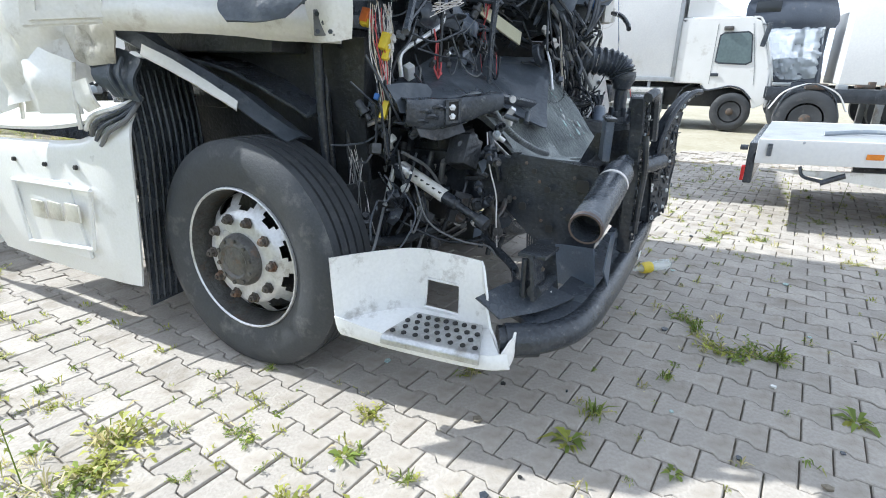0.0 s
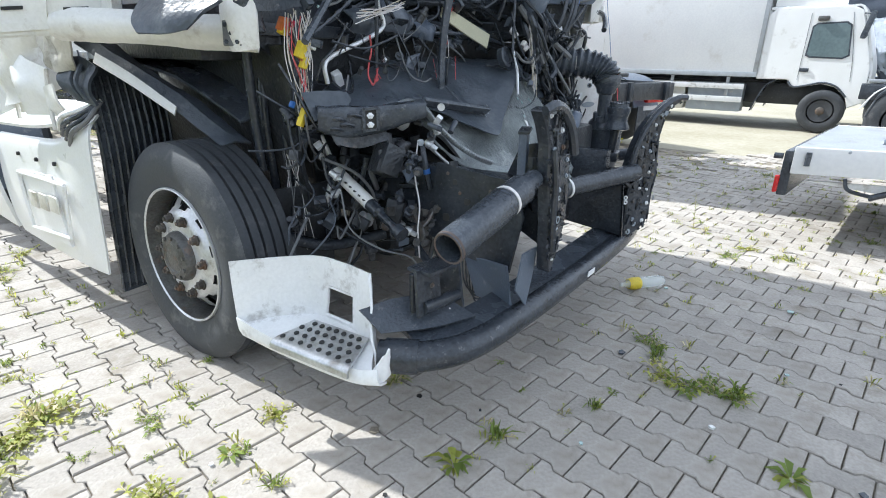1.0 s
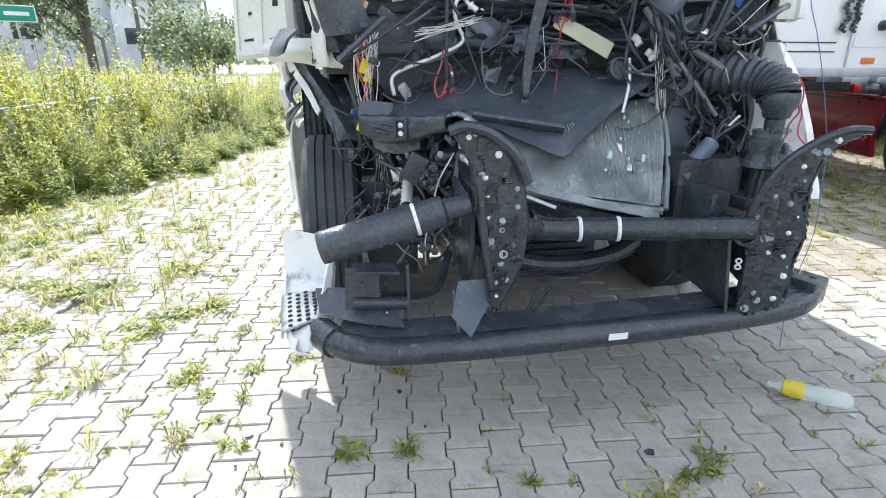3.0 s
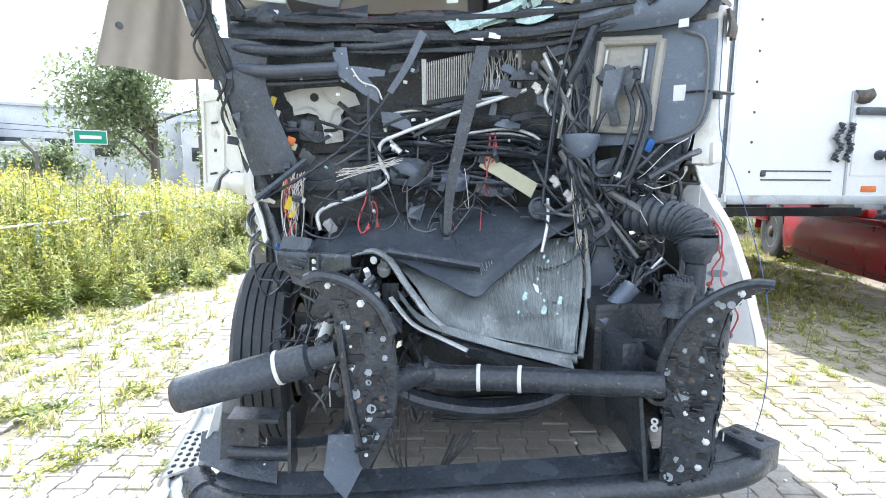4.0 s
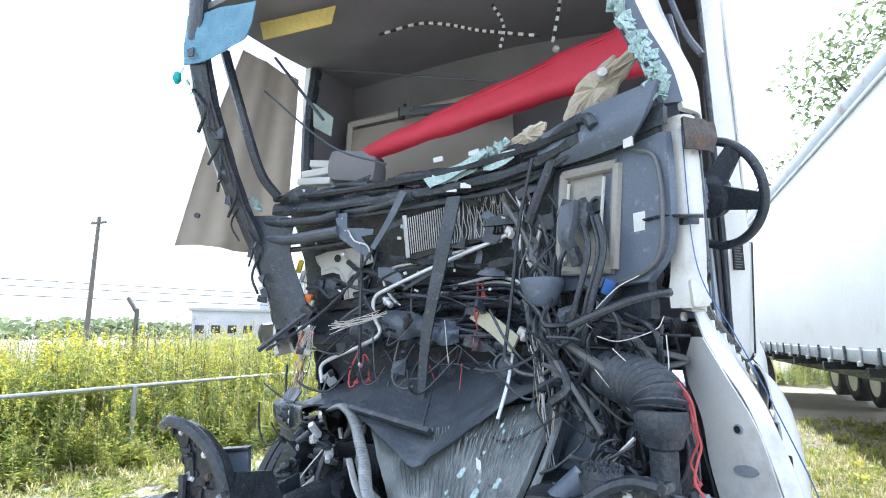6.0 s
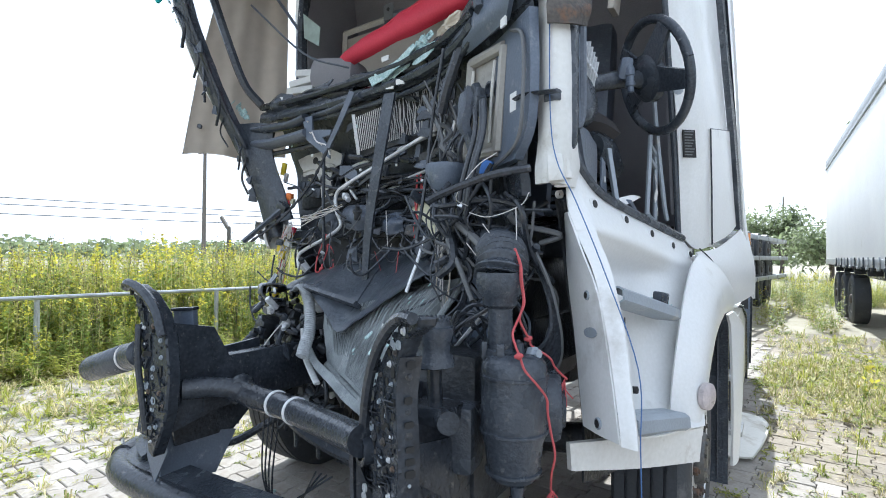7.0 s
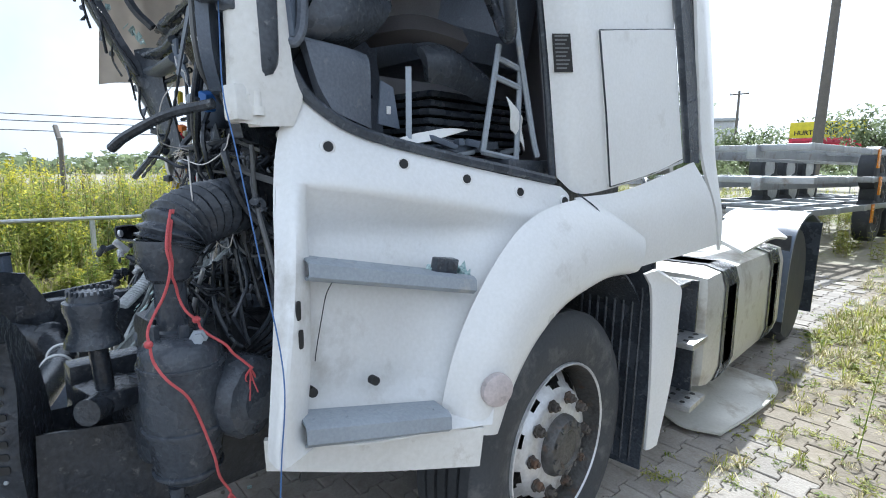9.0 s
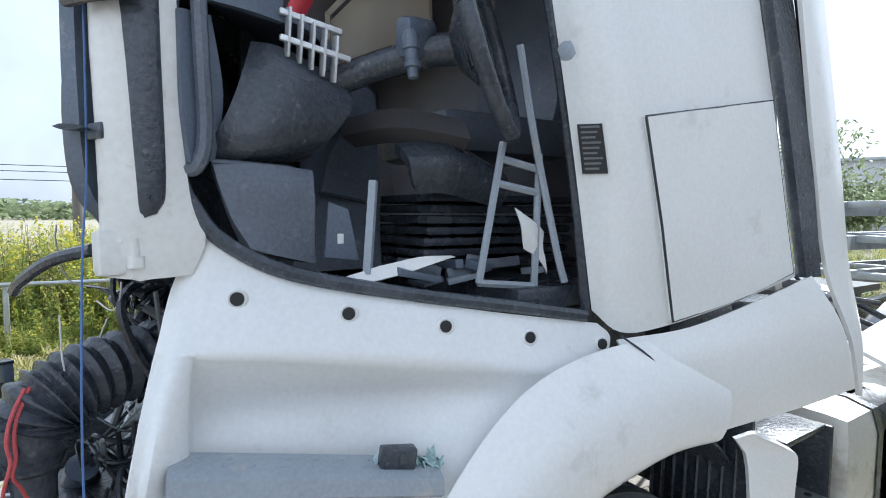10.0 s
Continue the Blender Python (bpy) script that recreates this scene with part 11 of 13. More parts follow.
def box_lorry():
    """A white distribution lorry: cab looks to -y, box body along +y, near side at x 11.5."""
    t = thing("box_lorry", (12.7, 3.0, 0), "white box lorry with grey side guards parked across the yard", "truck")
    X0, X1 = 11.5, 13.9
    # cab: the same side profile on both flanks, joined by front, roof and back
    side_prof = [(1.00, 1.02), (1.00, 2.30), (0.85, 2.42), (-0.42, 2.42), (-0.60, 2.34), (-0.84, 1.60), (-0.93, 1.30), (-0.95, 0.62), (-0.72, 0.50), (-0.66, 0.70), (-0.45, 0.90), (-0.20, 0.96), (0.05, 0.90), (0.28, 0.86), (0.40, 1.02)]
    cab = None
    for x, sx in ((X0, -1), (X1, 1)):
        bm = B()
        plate(bm, [(x, y, z) for y, z in side_prof], 0.06, (-sx, 0, 0))
        bmesh.ops.recalc_face_normals(bm, faces=bm.faces)
        bmesh.ops.bevel(bm, geom=bm.edges[:], offset=0.018, segments=2, affect='EDGES')
        cs = part("cab_side", bm, WHITE, t, "white cab side")
        bm = B()
        plate(bm, [(x + sx * 0.002, y, z) for y, z in ((0.20, 1.50), (0.12, 1.46), (-0.44, 1.44), (-0.55, 1.50), (-0.47, 2.08), (-0.38, 2.14), (0.10, 2.12), (0.18, 2.06))], 0.012, (sx, 0, 0))
        part("window_rubber", bm, BLACK_PLAST, cs)
        bm = B()
        plate(bm, [(x + sx * 0.013, y, z) for y, z in ((0.17, 1.53), (0.11, 1.49), (-0.43, 1.47), (-0.52, 1.52), (-0.445, 2.06), (-0.37, 2.11), (0.09, 2.09), (0.15, 2.04))], 0.006, (sx, 0, 0))
        part("side_window", bm, CAB_PANE, cs)
        bm = B()
        box(bm, (x + sx * 0.012, 0.16, 1.22), (0.03, 0.17, 0.07), bevel=0.01)
        part("door_handle", bm, BLACK_PLAST, cs)
        for ya, yb in ((0.24, 0.24), (-0.66, -0.60)):
            bm = B()
            tube(bm, [(x + sx * 0.002, ya, 1.02), (x + sx * 0.002, yb, 1.50), (x + sx * 0.002, yb + (0.16 if yb < 0 else 0), 2.30)], 0.005, 5)
            part("door_gap", bm, GREY_CABLE, cs)
        bm = B()
        box(bm, (x + sx * 0.14, -0.72, 2.06), (0.10, 0.10, 0.50), rot=(10, 0, 0), bevel=0.03)
        tube(bm, [(x, -0.62, 2.28), (x + sx * 0.10, -0.70, 2.26)], 0.016, 6)
        tube(bm, [(x, -0.72, 1.86), (x + sx * 0.10, -0.74, 1.88)], 0.016, 6)
        part("mirror", bm, BLACK_PLAST, cs)
        bm = B()
        box(bm, (x + sx * 0.04, 0.02, 2.20), (0.09, 0.20, 0.09), bevel=0.03)
        part("visor_mirror", bm, HUB_GREY, cs)
        # black arch trim and the splash guard behind the wheel
        bm = B()
        tube(bm, [(x + sx * 0.004, 0.40, 0.98), (x + sx * 0.004, 0.28, 0.88), (x + sx * 0.004, 0.05, 0.92), (x + sx * 0.004, -0.20, 0.98), (x + sx * 0.004, -0.45, 0.92), (x + sx * 0.004, -0.66, 0.72)], 0.022, 6)
        part("arch_trim", bm, BLACK_PLAST, cs)
        bm = B()
        skin(bm, [[(x - sx * 0.02, 0.62, 1.0), (x - sx * 0.02, 0.78, 0.88), (x - sx * 0.02, 0.90, 0.62), (x - sx * 0.02, 1.00, 0.34)], [(x - sx * 0.36, 0.62, 1.0), (x - sx * 0.36, 0.78, 0.88), (x - sx * 0.36, 0.90, 0.62), (x - sx * 0.36, 1.00, 0.34)]], 0.02, 5, 2)
        part("splash_guard", bm, BLACK_PLAST, t, "black splash guard behind the wheel")
        # lower side: guards, posts, lockers
        for z in (0.56, 0.84):
            bm = B()
            box(bm, (x - sx * 0.02, 4.9, z), (0.035, 7.4, 0.115), bevel=0.008)
            part("side_guard", bm, WHITE_PLAST, t, "pale side guard rail")
        for y in (1.55, 2.75, 3.95, 5.15, 6.35, 7.55):
            bm = B()
            box(bm, (x - sx * 0.06, y, 0.76), (0.04, 0.07, 0.56), bevel=0.006)
            part("guard_post", bm, GALV, t)
        for k in range(3):
            bm = B()
            box(bm, (x - sx * 0.34, 1.80 + 1.22 * k, 0.60), (0.40, 1.16, 0.62), bevel=0.03)
            part("side_locker", bm, STEP_GREY if k != 1 else TANK, t)
        wheel_at(t, Vector((x - sx * 0.10, -0.29, 0.42)), Vector((sx, 0, 0)), 0.42, 0.26)
        wheel_at(t, Vector((x - sx * 0.13, 7.0, 0.42)), Vector((sx, 0, 0)), 0.42, 0.26)
        for y in (1.04, 9.96):
            bm = B()
            box(bm, (x + sx * 0.012, y, 2.55), (0.03, 0.09, 2.96), bevel=0.008)
            part("corner_post", bm, GALV, t)
        for z in (1.10, 4.00):
            bm = B()
            box(bm, (x + sx * 0.014, 5.5, z), (0.03, 9.0, 0.10), bevel=0.008)
            part("edge_rail", bm, ROOF_METAL, t)
    bm = B()
    skin(bm, [[(X0 + 0.03, -0.42, 2.41), (12.7, -0.46, 2.44), (X1 - 0.03, -0.42, 2.41)], [(X0 + 0.03, -0.60, 2.33), (12.7, -0.66, 2.34), (X1 - 0.03, -0.60, 2.33)], [(X0 + 0.03, -0.84, 1.60), (12.7, -0.92, 1.60), (X1 - 0.03, -0.84, 1.60)], [(X0 + 0.03, -0.94, 1.2), (12.7, -1.02, 1.2), (X1 - 0.03, -0.94, 1.2)], [(X0 + 0.03, -0.94, 0.55), (12.7, -1.02, 0.55), (X1 - 0.03, -0.94, 0.55)]], 0.04, 5, 4)
    front = part("cab_front", bm, WHITE, t)
    bm = B()
    skin(bm, [[(X0 + 0.12, -0.64, 2.28), (12.7, -0.70, 2.28), (X1 - 0.12, -0.64, 2.28)], [(X0 + 0.12, -0.86, 1.62), (12.7, -0.94, 1.62), (X1 - 0.12, -0.86, 1.62)]], 0.012, 5, 3)
    part("windscreen", bm, PANE, front)
    bm = B()
    box(bm, (12.7, 0.28, 2.41), (2.36, 1.40, 0.06), bevel=0.02)
    part("cab_roof", bm, WHITE, t)
    bm = B()
    box(bm, (12.7, 0.98, 1.70), (2.30, 0.05, 1.36), bevel=0.01)
    part("cab_back", bm, WHITE, t)
    bm = B()
    skin(bm, [[(X0 + 0.10, -0.20, 2.45), (12.7, -0.30, 2.45), (X1 - 0.10, -0.20, 2.45)], [(X0 + 0.12, 0.25, 2.70), (12.7, 0.18, 2.76), (X1 - 0.12, 0.25, 2.70)], [(X0 + 0.06, 0.85, 3.30), (12.7, 0.80, 3.36), (X1 - 0.06, 0.85, 3.30)]], 0.03, 5, 4)
    part("roof_fairing", bm, WHITE, t, "white roof fairing")
    for x in (X0 + 0.08, X1 - 0.08):
        bm = B()
        plate(bm, [(x, -0.18, 2.45), (x, 0.26, 2.70), (x, 0.85, 3.30), (x, 0.92, 3.28), (x, 0.92, 2.45)], 0.02, (1, 0, 0))
        part("fairing_cheek", bm, WHITE, t)
    # dark blocks added to paint the shade beneath cab and body
    bm = B()
    box(bm, (12.7, 0.25, 0.72), (1.5, 2.0, 0.46), bevel=0.06)
    part("gearbox", bm, ENGINE, t, "dark engine and gearbox block filling the shade under the cab")
    bm = B()
    box(bm, (12.7, 5.6, 0.70), (1.2, 7.2, 0.5), bevel=0.04)
    part("underbody", bm, ENGINE, t, "dark block filling the shade under the box body")
    bm = B()
    box(bm, (12.7, 5.5, 2.56), (2.38, 9.0, 2.94), bevel=0.03)
    part("box_body", bm, TARP, t, "white box body")
    for x in (12.28, 13.12):
        bm = B()
        box(bm, (x, 5.2, 0.90), (0.09, 9.4, 0.24), bevel=0.01)
        part("chassis_rail", bm, BLACK, t)
    return t


box_lorry()
dk = mat("dark_blue_grey_cab_paint", (0.085, 0.10, 0.13), 0.4, col2=(0.06, 0.072, 0.095), scale=2, fine=40, bump=0.05, dirt=(0.2, 0.2, 0.2), dirt_amt=0.15, dirt_scale=3)
FILM = glass_mat("creased_clear_film", (0.62, 0.68, 0.74), 0.12, 0.42)
dt = lorry("dark_tractor", "dark blue-grey lorry tractor with smashed cab wrapped in clear film", (14.2, -0.55, 0), 180, None, 3.6, False, 0.25, 1.30, 0.80)
bm = B()
skin(bm, [
    [(12.98, -0.42, 2.28), (12.94, -0.8, 2.27), (12.94, -1.6, 2.26), (13.0, -2.10, 2.28)],
    [(12.90, -0.28, 2.45), (12.86, -0.8, 2.45), (12.86, -1.6, 2.44), (12.92, -2.14, 2.44)],
    [(12.94, -0.26, 2.80), (12.90, -0.8, 2.84), (12.90, -1.6, 2.82), (12.96, -2.05, 2.78)],
    [(13.10, -0.36, 2.98), (13.10, -0.8, 3.02), (13.10, -1.6, 3.00), (13.12, -1.95, 2.95)],
    [(15.1, -0.40, 3.05), (15.1, -0.8, 3.12), (15.1, -1.6, 3.10), (15.1, -1.95, 3.02)],
], 0.06, 6, 5)
rf = part("roof_fairing", bm, dk, dt, "dark high roof fairing")
bm = B()
box(bm, (12.875, -0.70, 2.75), (0.04, 0.52, 0.24), rot=(0, 0, 0), bevel=0.018)
part("roof_window", bm, PANE, rf)
bm = B()
box(bm, (14.1, -1.98, 1.70), (2.0, 0.06, 1.30), bevel=0.02)
part("cab_back", bm, dk, dt)
bm = B()
box(bm, (14.1, -1.25, 1.05), (2.1, 1.5, 0.10), bevel=0.03)
part("cab_floor", bm, BLACK_PLAST, dt)
bm = B()
skin(bm, [[(13.0, -0.95, 1.58), (13.0, -1.4, 1.64), (13.0, -1.98, 1.60)], [(13.02, -1.0, 1.3), (13.0, -1.4, 1.3), (13.0, -2.0, 1.3)], [(13.05, -1.22, 1.02), (13.0, -1.5, 0.98), (13.0, -2.0, 1.0)]], 0.05, 6, 5, 0.03, 2)
part("torn_door", bm, dk, dt, "dented dark door remains")
for pts, r in (([(13.0, -0.55, 2.30), (13.02, -0.72, 1.95), (13.05, -0.98, 1.55), (13.1, -1.2, 1.0)], 0.05), ([(13.0, -1.48, 2.3), (13.0, -1.52, 1.9), (13.0, -1.56, 1.6)], 0.045), ([(13.0, -1.85, 2.3), (13.0, -1.93, 1.7), (13.0, -2.0, 1.0)], 0.07)):
    bm = B()
    tube(bm, pts, r, 8, 6)
    part("cab_pillar", bm, dk, dt)
bm = B()
box(bm, (12.97, -1.42, 1.98), (0.06, 0.16, 0.42), rot=(0, 0, 10), bevel=0.03)
part("mirror_arm", bm, BLACK_PLAST, dt)
bm = B()
skin(bm, [[(12.93, -0.52, 2.30), (12.92, -0.95, 2.30), (12.92, -1.45, 2.30), (12.93, -1.9, 2.30)], [(12.90, -0.62, 2.0), (12.86, -1.0, 1.95), (12.90, -1.45, 1.98), (12.92, -1.93, 1.9)], [(12.92, -0.85, 1.65), (12.88, -1.1, 1.62), (12.90, -1.5, 1.60), (12.93, -1.96, 1.6)], [(12.98, -1.12, 1.20), (12.92, -1.25, 1.15), (12.92, -1.6, 1.15), (12.95, -2.0, 1.2)]], 0.004, 8, 8, 0.09, 3)
part("plastic_film", bm, FILM, dt, "creased clear film taped over the broken cab")
bc = lorry("bare_chassis", "stripped lorry chassis with rusty wheels and pale mudguard", (10.15, -0.62, 0), 180, None, 3.6, False, 0.25, 1.10, 0.80)
bm = B()
skin(bm, [[(9.05 - x, -1.5 + 0.60 * math.cos(radians(a)), 0.5 + 0.60 * math.sin(radians(a))) for a in (15, 50, 90, 130, 165)] for x in (0.0, 0.10)], 0.02, 5, 2)
part("pale_mudguard_rim", bm, TARP, bc)
rnd = random.Random(12)
for i in range(12):
    bm = B()
    box(bm, (rnd.uniform(9.6, 10.4), -0.7 - rnd.uniform(0, 4.0), 1.03 + rnd.uniform(0.0, 0.08)), (rnd.uniform(0.1, 0.4), rnd.uniform(0.1, 0.4), rnd.uniform(0.06, 0.16)), bevel=0.015)
    part("chassis_fitting", bm, rnd.choice((HUB, IRON, GALV, HUB)), bc)
bm = B()
box(bm, (13.4, -7.6, 2.45), (2.5, 10.6, 2.75), bevel=0.03)
bx = thing("box_trailer", (13.4, -7.6, 0), "plain white box body of a parked trailer", "trailer")
part("shell", bm, TARP, bx)
for y in (-3.2, -10.8):
    for sx in (-0.9, 0.9):
        bm = B()
        box(bm, (13.4 + sx, y, 0.54), (0.14, 0.14, 1.12), bevel=0.01)
        box(bm, (13.4 + sx, y, 0.03), (0.3, 0.26, 0.06), bevel=0.01)
        part("support_leg", bm, GALV, bx)


def recovery_bed():
    """A flat carrier bed whose rear end stands beside the yard."""
    t = thing("carrier_bed", (3.8, -2.6, 0), "silver flat carrier bed with red tail lamp and orange marker", "truck bed")
    m = Matrix(((0.97, 0.33, 0, 2.52), (-0.09, -0.944, 0, -0.55), (0, 0, 1, 0), (0, 0, 0, 1)))

    def put(nm, bm, mt, parent=t, lab=""):
        bmesh.ops.transform(bm, matrix=m, verts=bm.verts)
        return part(nm, bm, mt, parent, lab)
    bm = B()
    box(bm, (1.05, 3.2, 0.715), (2.1, 6.4, 0.07), bevel=0.006)
    put("deck", bm, GALV, t, "silver flat deck")
    for x in (-0.015, 2.115):
        bm = B()
        box(bm, (x, 3.2, 0.655), (0.03, 6.4, 0.20), bevel=0.008)
        put("side_rail", bm, TARP, t, "pale grey side board")
    for k in range(7):
        bm = B()
        spin(bm, (-0.032, 0.35 + 0.85 * k, 0.735), (-1, 0, 0), [(0, 0.012), (0.006, 0.009)], 8)
        put("rivet", bm, GALV, t)
    bm = B()
    box(bm, (-0.035, 0.90, 0.64), (0.012, 0.13, 0.045), bevel=0.004)
    put("orange_marker", bm, ORANGE_LENS, t, "orange side marker")
    bm = B()
    box(bm, (1.05, -0.03, 0.55), (2.1, 0.07, 0.34), bevel=0.012)
    put("tail_board", bm, BLACK, t)
    bm = B()
    box(bm, (-0.01, -0.075, 0.47), (0.05, 0.03, 0.13), bevel=0.01)
    put("tail_lamp", bm, RED_LENS, t, "red tail lamp")
    bm = B()
    cyl(bm, (0.0, -0.07, 0.68), (0.0, -0.13, 0.68), 0.022, n=10)
    cyl(bm, (-0.04, 0.10, 0.62), (-0.04, 0.10, 0.72), 0.02, n=10)
    put("rubber_stop", bm, BLACK_PLAST, t)
    bm = B()
    plate(bm, [(0.03, 0.10, 0.50), (0.03, 6.0, 0.50), (0.03, 6.0, 0.24), (0.03, 1.6, 0.30), (0.03, 0.9, 0.40)], 0.03, (1, 0, 0))
    put("side_panel", bm, WHITE_OLD, t, "white lower side panel")
    bm = B()
    tube(bm, [(-0.01, 0.36, 0.54), (-0.02, 0.40, 0.46), (-0.02, 0.56, 0.42)], 0.014, 6)
    cyl(bm, (-0.02, 0.54, 0.41), (-0.02, 0.72, 0.48), 0.024, n=8)
    put("tie_hook", bm, BLACK, t)
    bm = B()
    for x in (0.45, 1.65):
        box(bm, (x, 3.4, 0.55), (0.1, 5.2, 0.24), bevel=0.01)
    put("under_frame", bm, BLACK, t)
    for k in range(3):
        bm = B()
        tube(bm, [(0.5 + 0.3 * k, 0.5 + 0.7 * k, 0.77), (0.7 + 0.3 * k, 0.9 + 0.8 * k, 0.78), (0.6 + 0.3 * k, 1.3 + 0.8 * k, 0.77)], 0.022, 6)
        put("strap", bm, (STEP_GREY, BLUE_PL, HUB)[k], t)
    for y in (3.0, 5.4):
        for x in (0.22, 1.88):
            wheel_at(t, m @ Vector((x, y, 0.38)), Vector((-0.95 if x < 1 else 0.95, -0.3 if x < 1 else 0.3, 0)), 0.38, 0.22)
    return t


recovery_bed()


def chassis_stack():
    t = thing("trailer_stack", (0.2, 12.5, 0), "stack of three galvanised container chassis trailers in the grass", "trailer stack")
    m = Matrix.Translation((-1.95, 9.0, 0)) @ pose(0, 0, 0, 0, 0, -9)

    def put(nm, bm, mt, parent, lab=""):
        bmesh.ops.transform(bm, matrix=m, verts=bm.verts)
        return part(nm, bm, mt, parent, lab)
    for lv, z in enumerate((0.75, 1.25, 1.74)):
        off = 0.25 * (lv % 2)
        bm = B()
        for x in (0.75, 1.75):
            box(bm, (x, 4.8 + off, z), (0.14, 9.0, 0.20), bevel=0.01)
        fr = put("chassis_frame", bm, GALV, t, "galvanised trailer chassis")
        for k in range(7):
            bm = B()
            box(bm, (1.25, 0.5 + off + 1.4 * k, z + 0.06), (2.5, 0.14, 0.10), bevel=0.01)
            put("cross_beam", bm, GALV, fr)
        bm = B()
        box(bm, (2.46, 4.8 + off, z + 0.07), (0.05, 8.6, 0.10), bevel=0.01)
        box(bm, (0.04, 4.8 + off, z + 0.07), (0.05, 8.6, 0.10), bevel=0.01)
        put("edge_rail", bm, GALV, fr)
        for k in range(3):
            for x in (0.30, 2.25):
                c = m @ Vector((x, 4.4 + off + 1.15 * k, z - 0.22))
                wheel_at(t, c, m.to_3x3() @ Vector((-1 if x < 1 else 1, 0, 0)), 0.42, 0.3)
        bm = B()
        box(bm, (2.50, 3.7 + off, z - 0.05), (0.02, 0.14, 0.34), bevel=0.004)
        put("reflector_strip", bm, ORANGE_LENS, fr, "orange reflector strip")
    return t


chassis_stack()

# ---- fence rail, poles, wires, signs ----
bm = B()
RAIL = [(-6.3, -3.5, 0.80), (-5.5, 1.2, 0.80), (-4.94, 5.1, 0.80), (-4.33, 8.3, 0.80), (-3.6, 12.5, 0.80)]
tube(bm, RAIL, 0.024, 8)
rail = solo("fence_rail", bm, GALV, "low grey pipe rail running through the weeds", "rail")
for i in range(8):
    a = Vector(RAIL[0]).lerp(Vector(RAIL[-1]), (i + 0.5) / 8)
    bm = B()
    cyl(bm, (a.x - 0.03, a.y, -0.05), (a.x - 0.03, a.y, 0.80), 0.03, n=8)
    q = link_mesh("rail_post", bm, GALV)
    q.parent = rail


def pole(x, y, h, r, label, arm=0.0, cat="utility pole", lean=0.0):
    p = thing("utility_pole", (x, y, 0), label, cat, "poles along the field")
    bm = B()
    spin(bm, (x, y, -0.1), (lean, 0, 1), [(0, r), (h * 0.5, r * 0.85), (h, r * 0.65)], 12)
    part("shaft", bm, POLE, p)
    if arm:
        bm = B()
        box(bm, (x + lean * h, y, h - 0.4), (arm, 0.10, 0.10), bevel=0.01)
        part("cross_arm", bm, POLE, p)
        for k in (-1, 0, 1):
            bm = B()
            spin(bm, (x + lean * h + k * arm * 0.45, y, h - 0.35), (0, 0, 1), [(0, 0.03), (0.05, 0.05), (0.12, 0.04), (0.15, 0.02)], 8)
            part("insulator", bm, PALE_WIRE, p)
    return p


pole(-1.6, 23.0, 9.5, 0.19, "dark weathered wooden utility pole behind the trailers", 0.0, lean=0.02)
pole(-16.0, 0.0, 8.5, 0.15, "weathered utility pole standing in the field", 1.2)
pole(-23.5, 15.6, 7.0, 0.12, "weathered utility pole standing in the field", 1.0)
pole(-23.9, 30.5, 7.5, 0.13, "weathered utility pole standing in the field", 0.0)
pole(-13.0, 36.0, 8.5, 0.14, "weathered utility pole by the trees", 0.0)
pole(-13.0, 55.0, 9.0, 0.15, "weathered utility pole by the trees", 1.6)
pole(2.8, 60.0, 7.5, 0.10, "thin grey lamp pole far behind", 0.0, "lamp pole")
for z0 in (5.0, 4.55, 3.9):
    bm = B()
    tube(bm, [V(-62.4, -41.4, z0 + 0.8).lerp(V(-21.6, 71.4, z0 + 0.8), k / 8) - V(0, 0, 0.8 * math.sin(math.pi * k / 8)) for k in range(9)], 0.03, 5)
    solo("overhead_wire", bm, CABLE, "black overhead wire strung between field poles", "wire", "overhead wires")
for x, y in ((-9.5, 2.0), (-9.0, 6.5), (-10.2, -3.0), (-8.4, 11.5), (-7.6, 16.0)):
    p = thing("fence_post", (x, y, 0), "grey concrete fence post with bent top", "fence post", "old fence posts")
    bm = B()
    tube(bm, [(x, y, -0.1), (x, y, 1.75), (x - 0.05, y, 1.9), (x - 0.28, y, 2.15)], 0.045, 6)
    part("post", bm, POLE, p)


def sign(name, c, w, h, faces, turn, legs, label, cat):
    s = thing(name, (c[0], c[1], 0), label, cat)
    m = Matrix.Translation(c) @ pose(0, 0, 0, 0, 0, turn)
    for nm, x, z, sw, sh, mt, dy in faces:
        bm = B()
        box(bm, (x, dy, z), (sw, 0.03, sh), bevel=0.008)
        bmesh.ops.transform(bm, matrix=m, verts=bm.verts)
        part(nm, bm, mt, s)
    for lx in legs:
        bm = B()
        cyl(bm, m @ Vector((lx, 0.05, h / 2)), (m @ Vector((lx, 0.05, 0))).xy.to_3d() + V(0, 0, -0.1), 0.04, n=8)
        part("leg", bm, GALV, s)
    return s, m


GS = (-11.1, 19.0, 2.70)
sign("road_sign", GS, 1.0, 0.5, [("white_edge", 0, 0, 1.02, 0.50, WHITE_PRINT, 0.01), ("green_face", 0, 0, 0.96, 0.44, SIGN_GREEN, 0.0), ("print_bar", 0, 0, 0.66, 0.12, WHITE_PRINT, -0.012)], 28, (-0.05,), "green place-name road sign with one unreadable white word", "road sign")
YS = (-5.0, 48.0, 4.0)
ys, ym = sign("banner_sign", YS, 4.7, 2.6, [("yellow_face", 0, 0.65, 4.7, 1.15, SIGN_YEL, 0), ("red_face", 0, -0.55, 4.7, 1.15, SIGN_RED, 0), ("print_bar", 0, -0.30, 4.2, 0.30, RED_PAINT, -0.02)], -3, (-1.8, 1.8), "yellow and red steel dealer banner on posts", "banner")
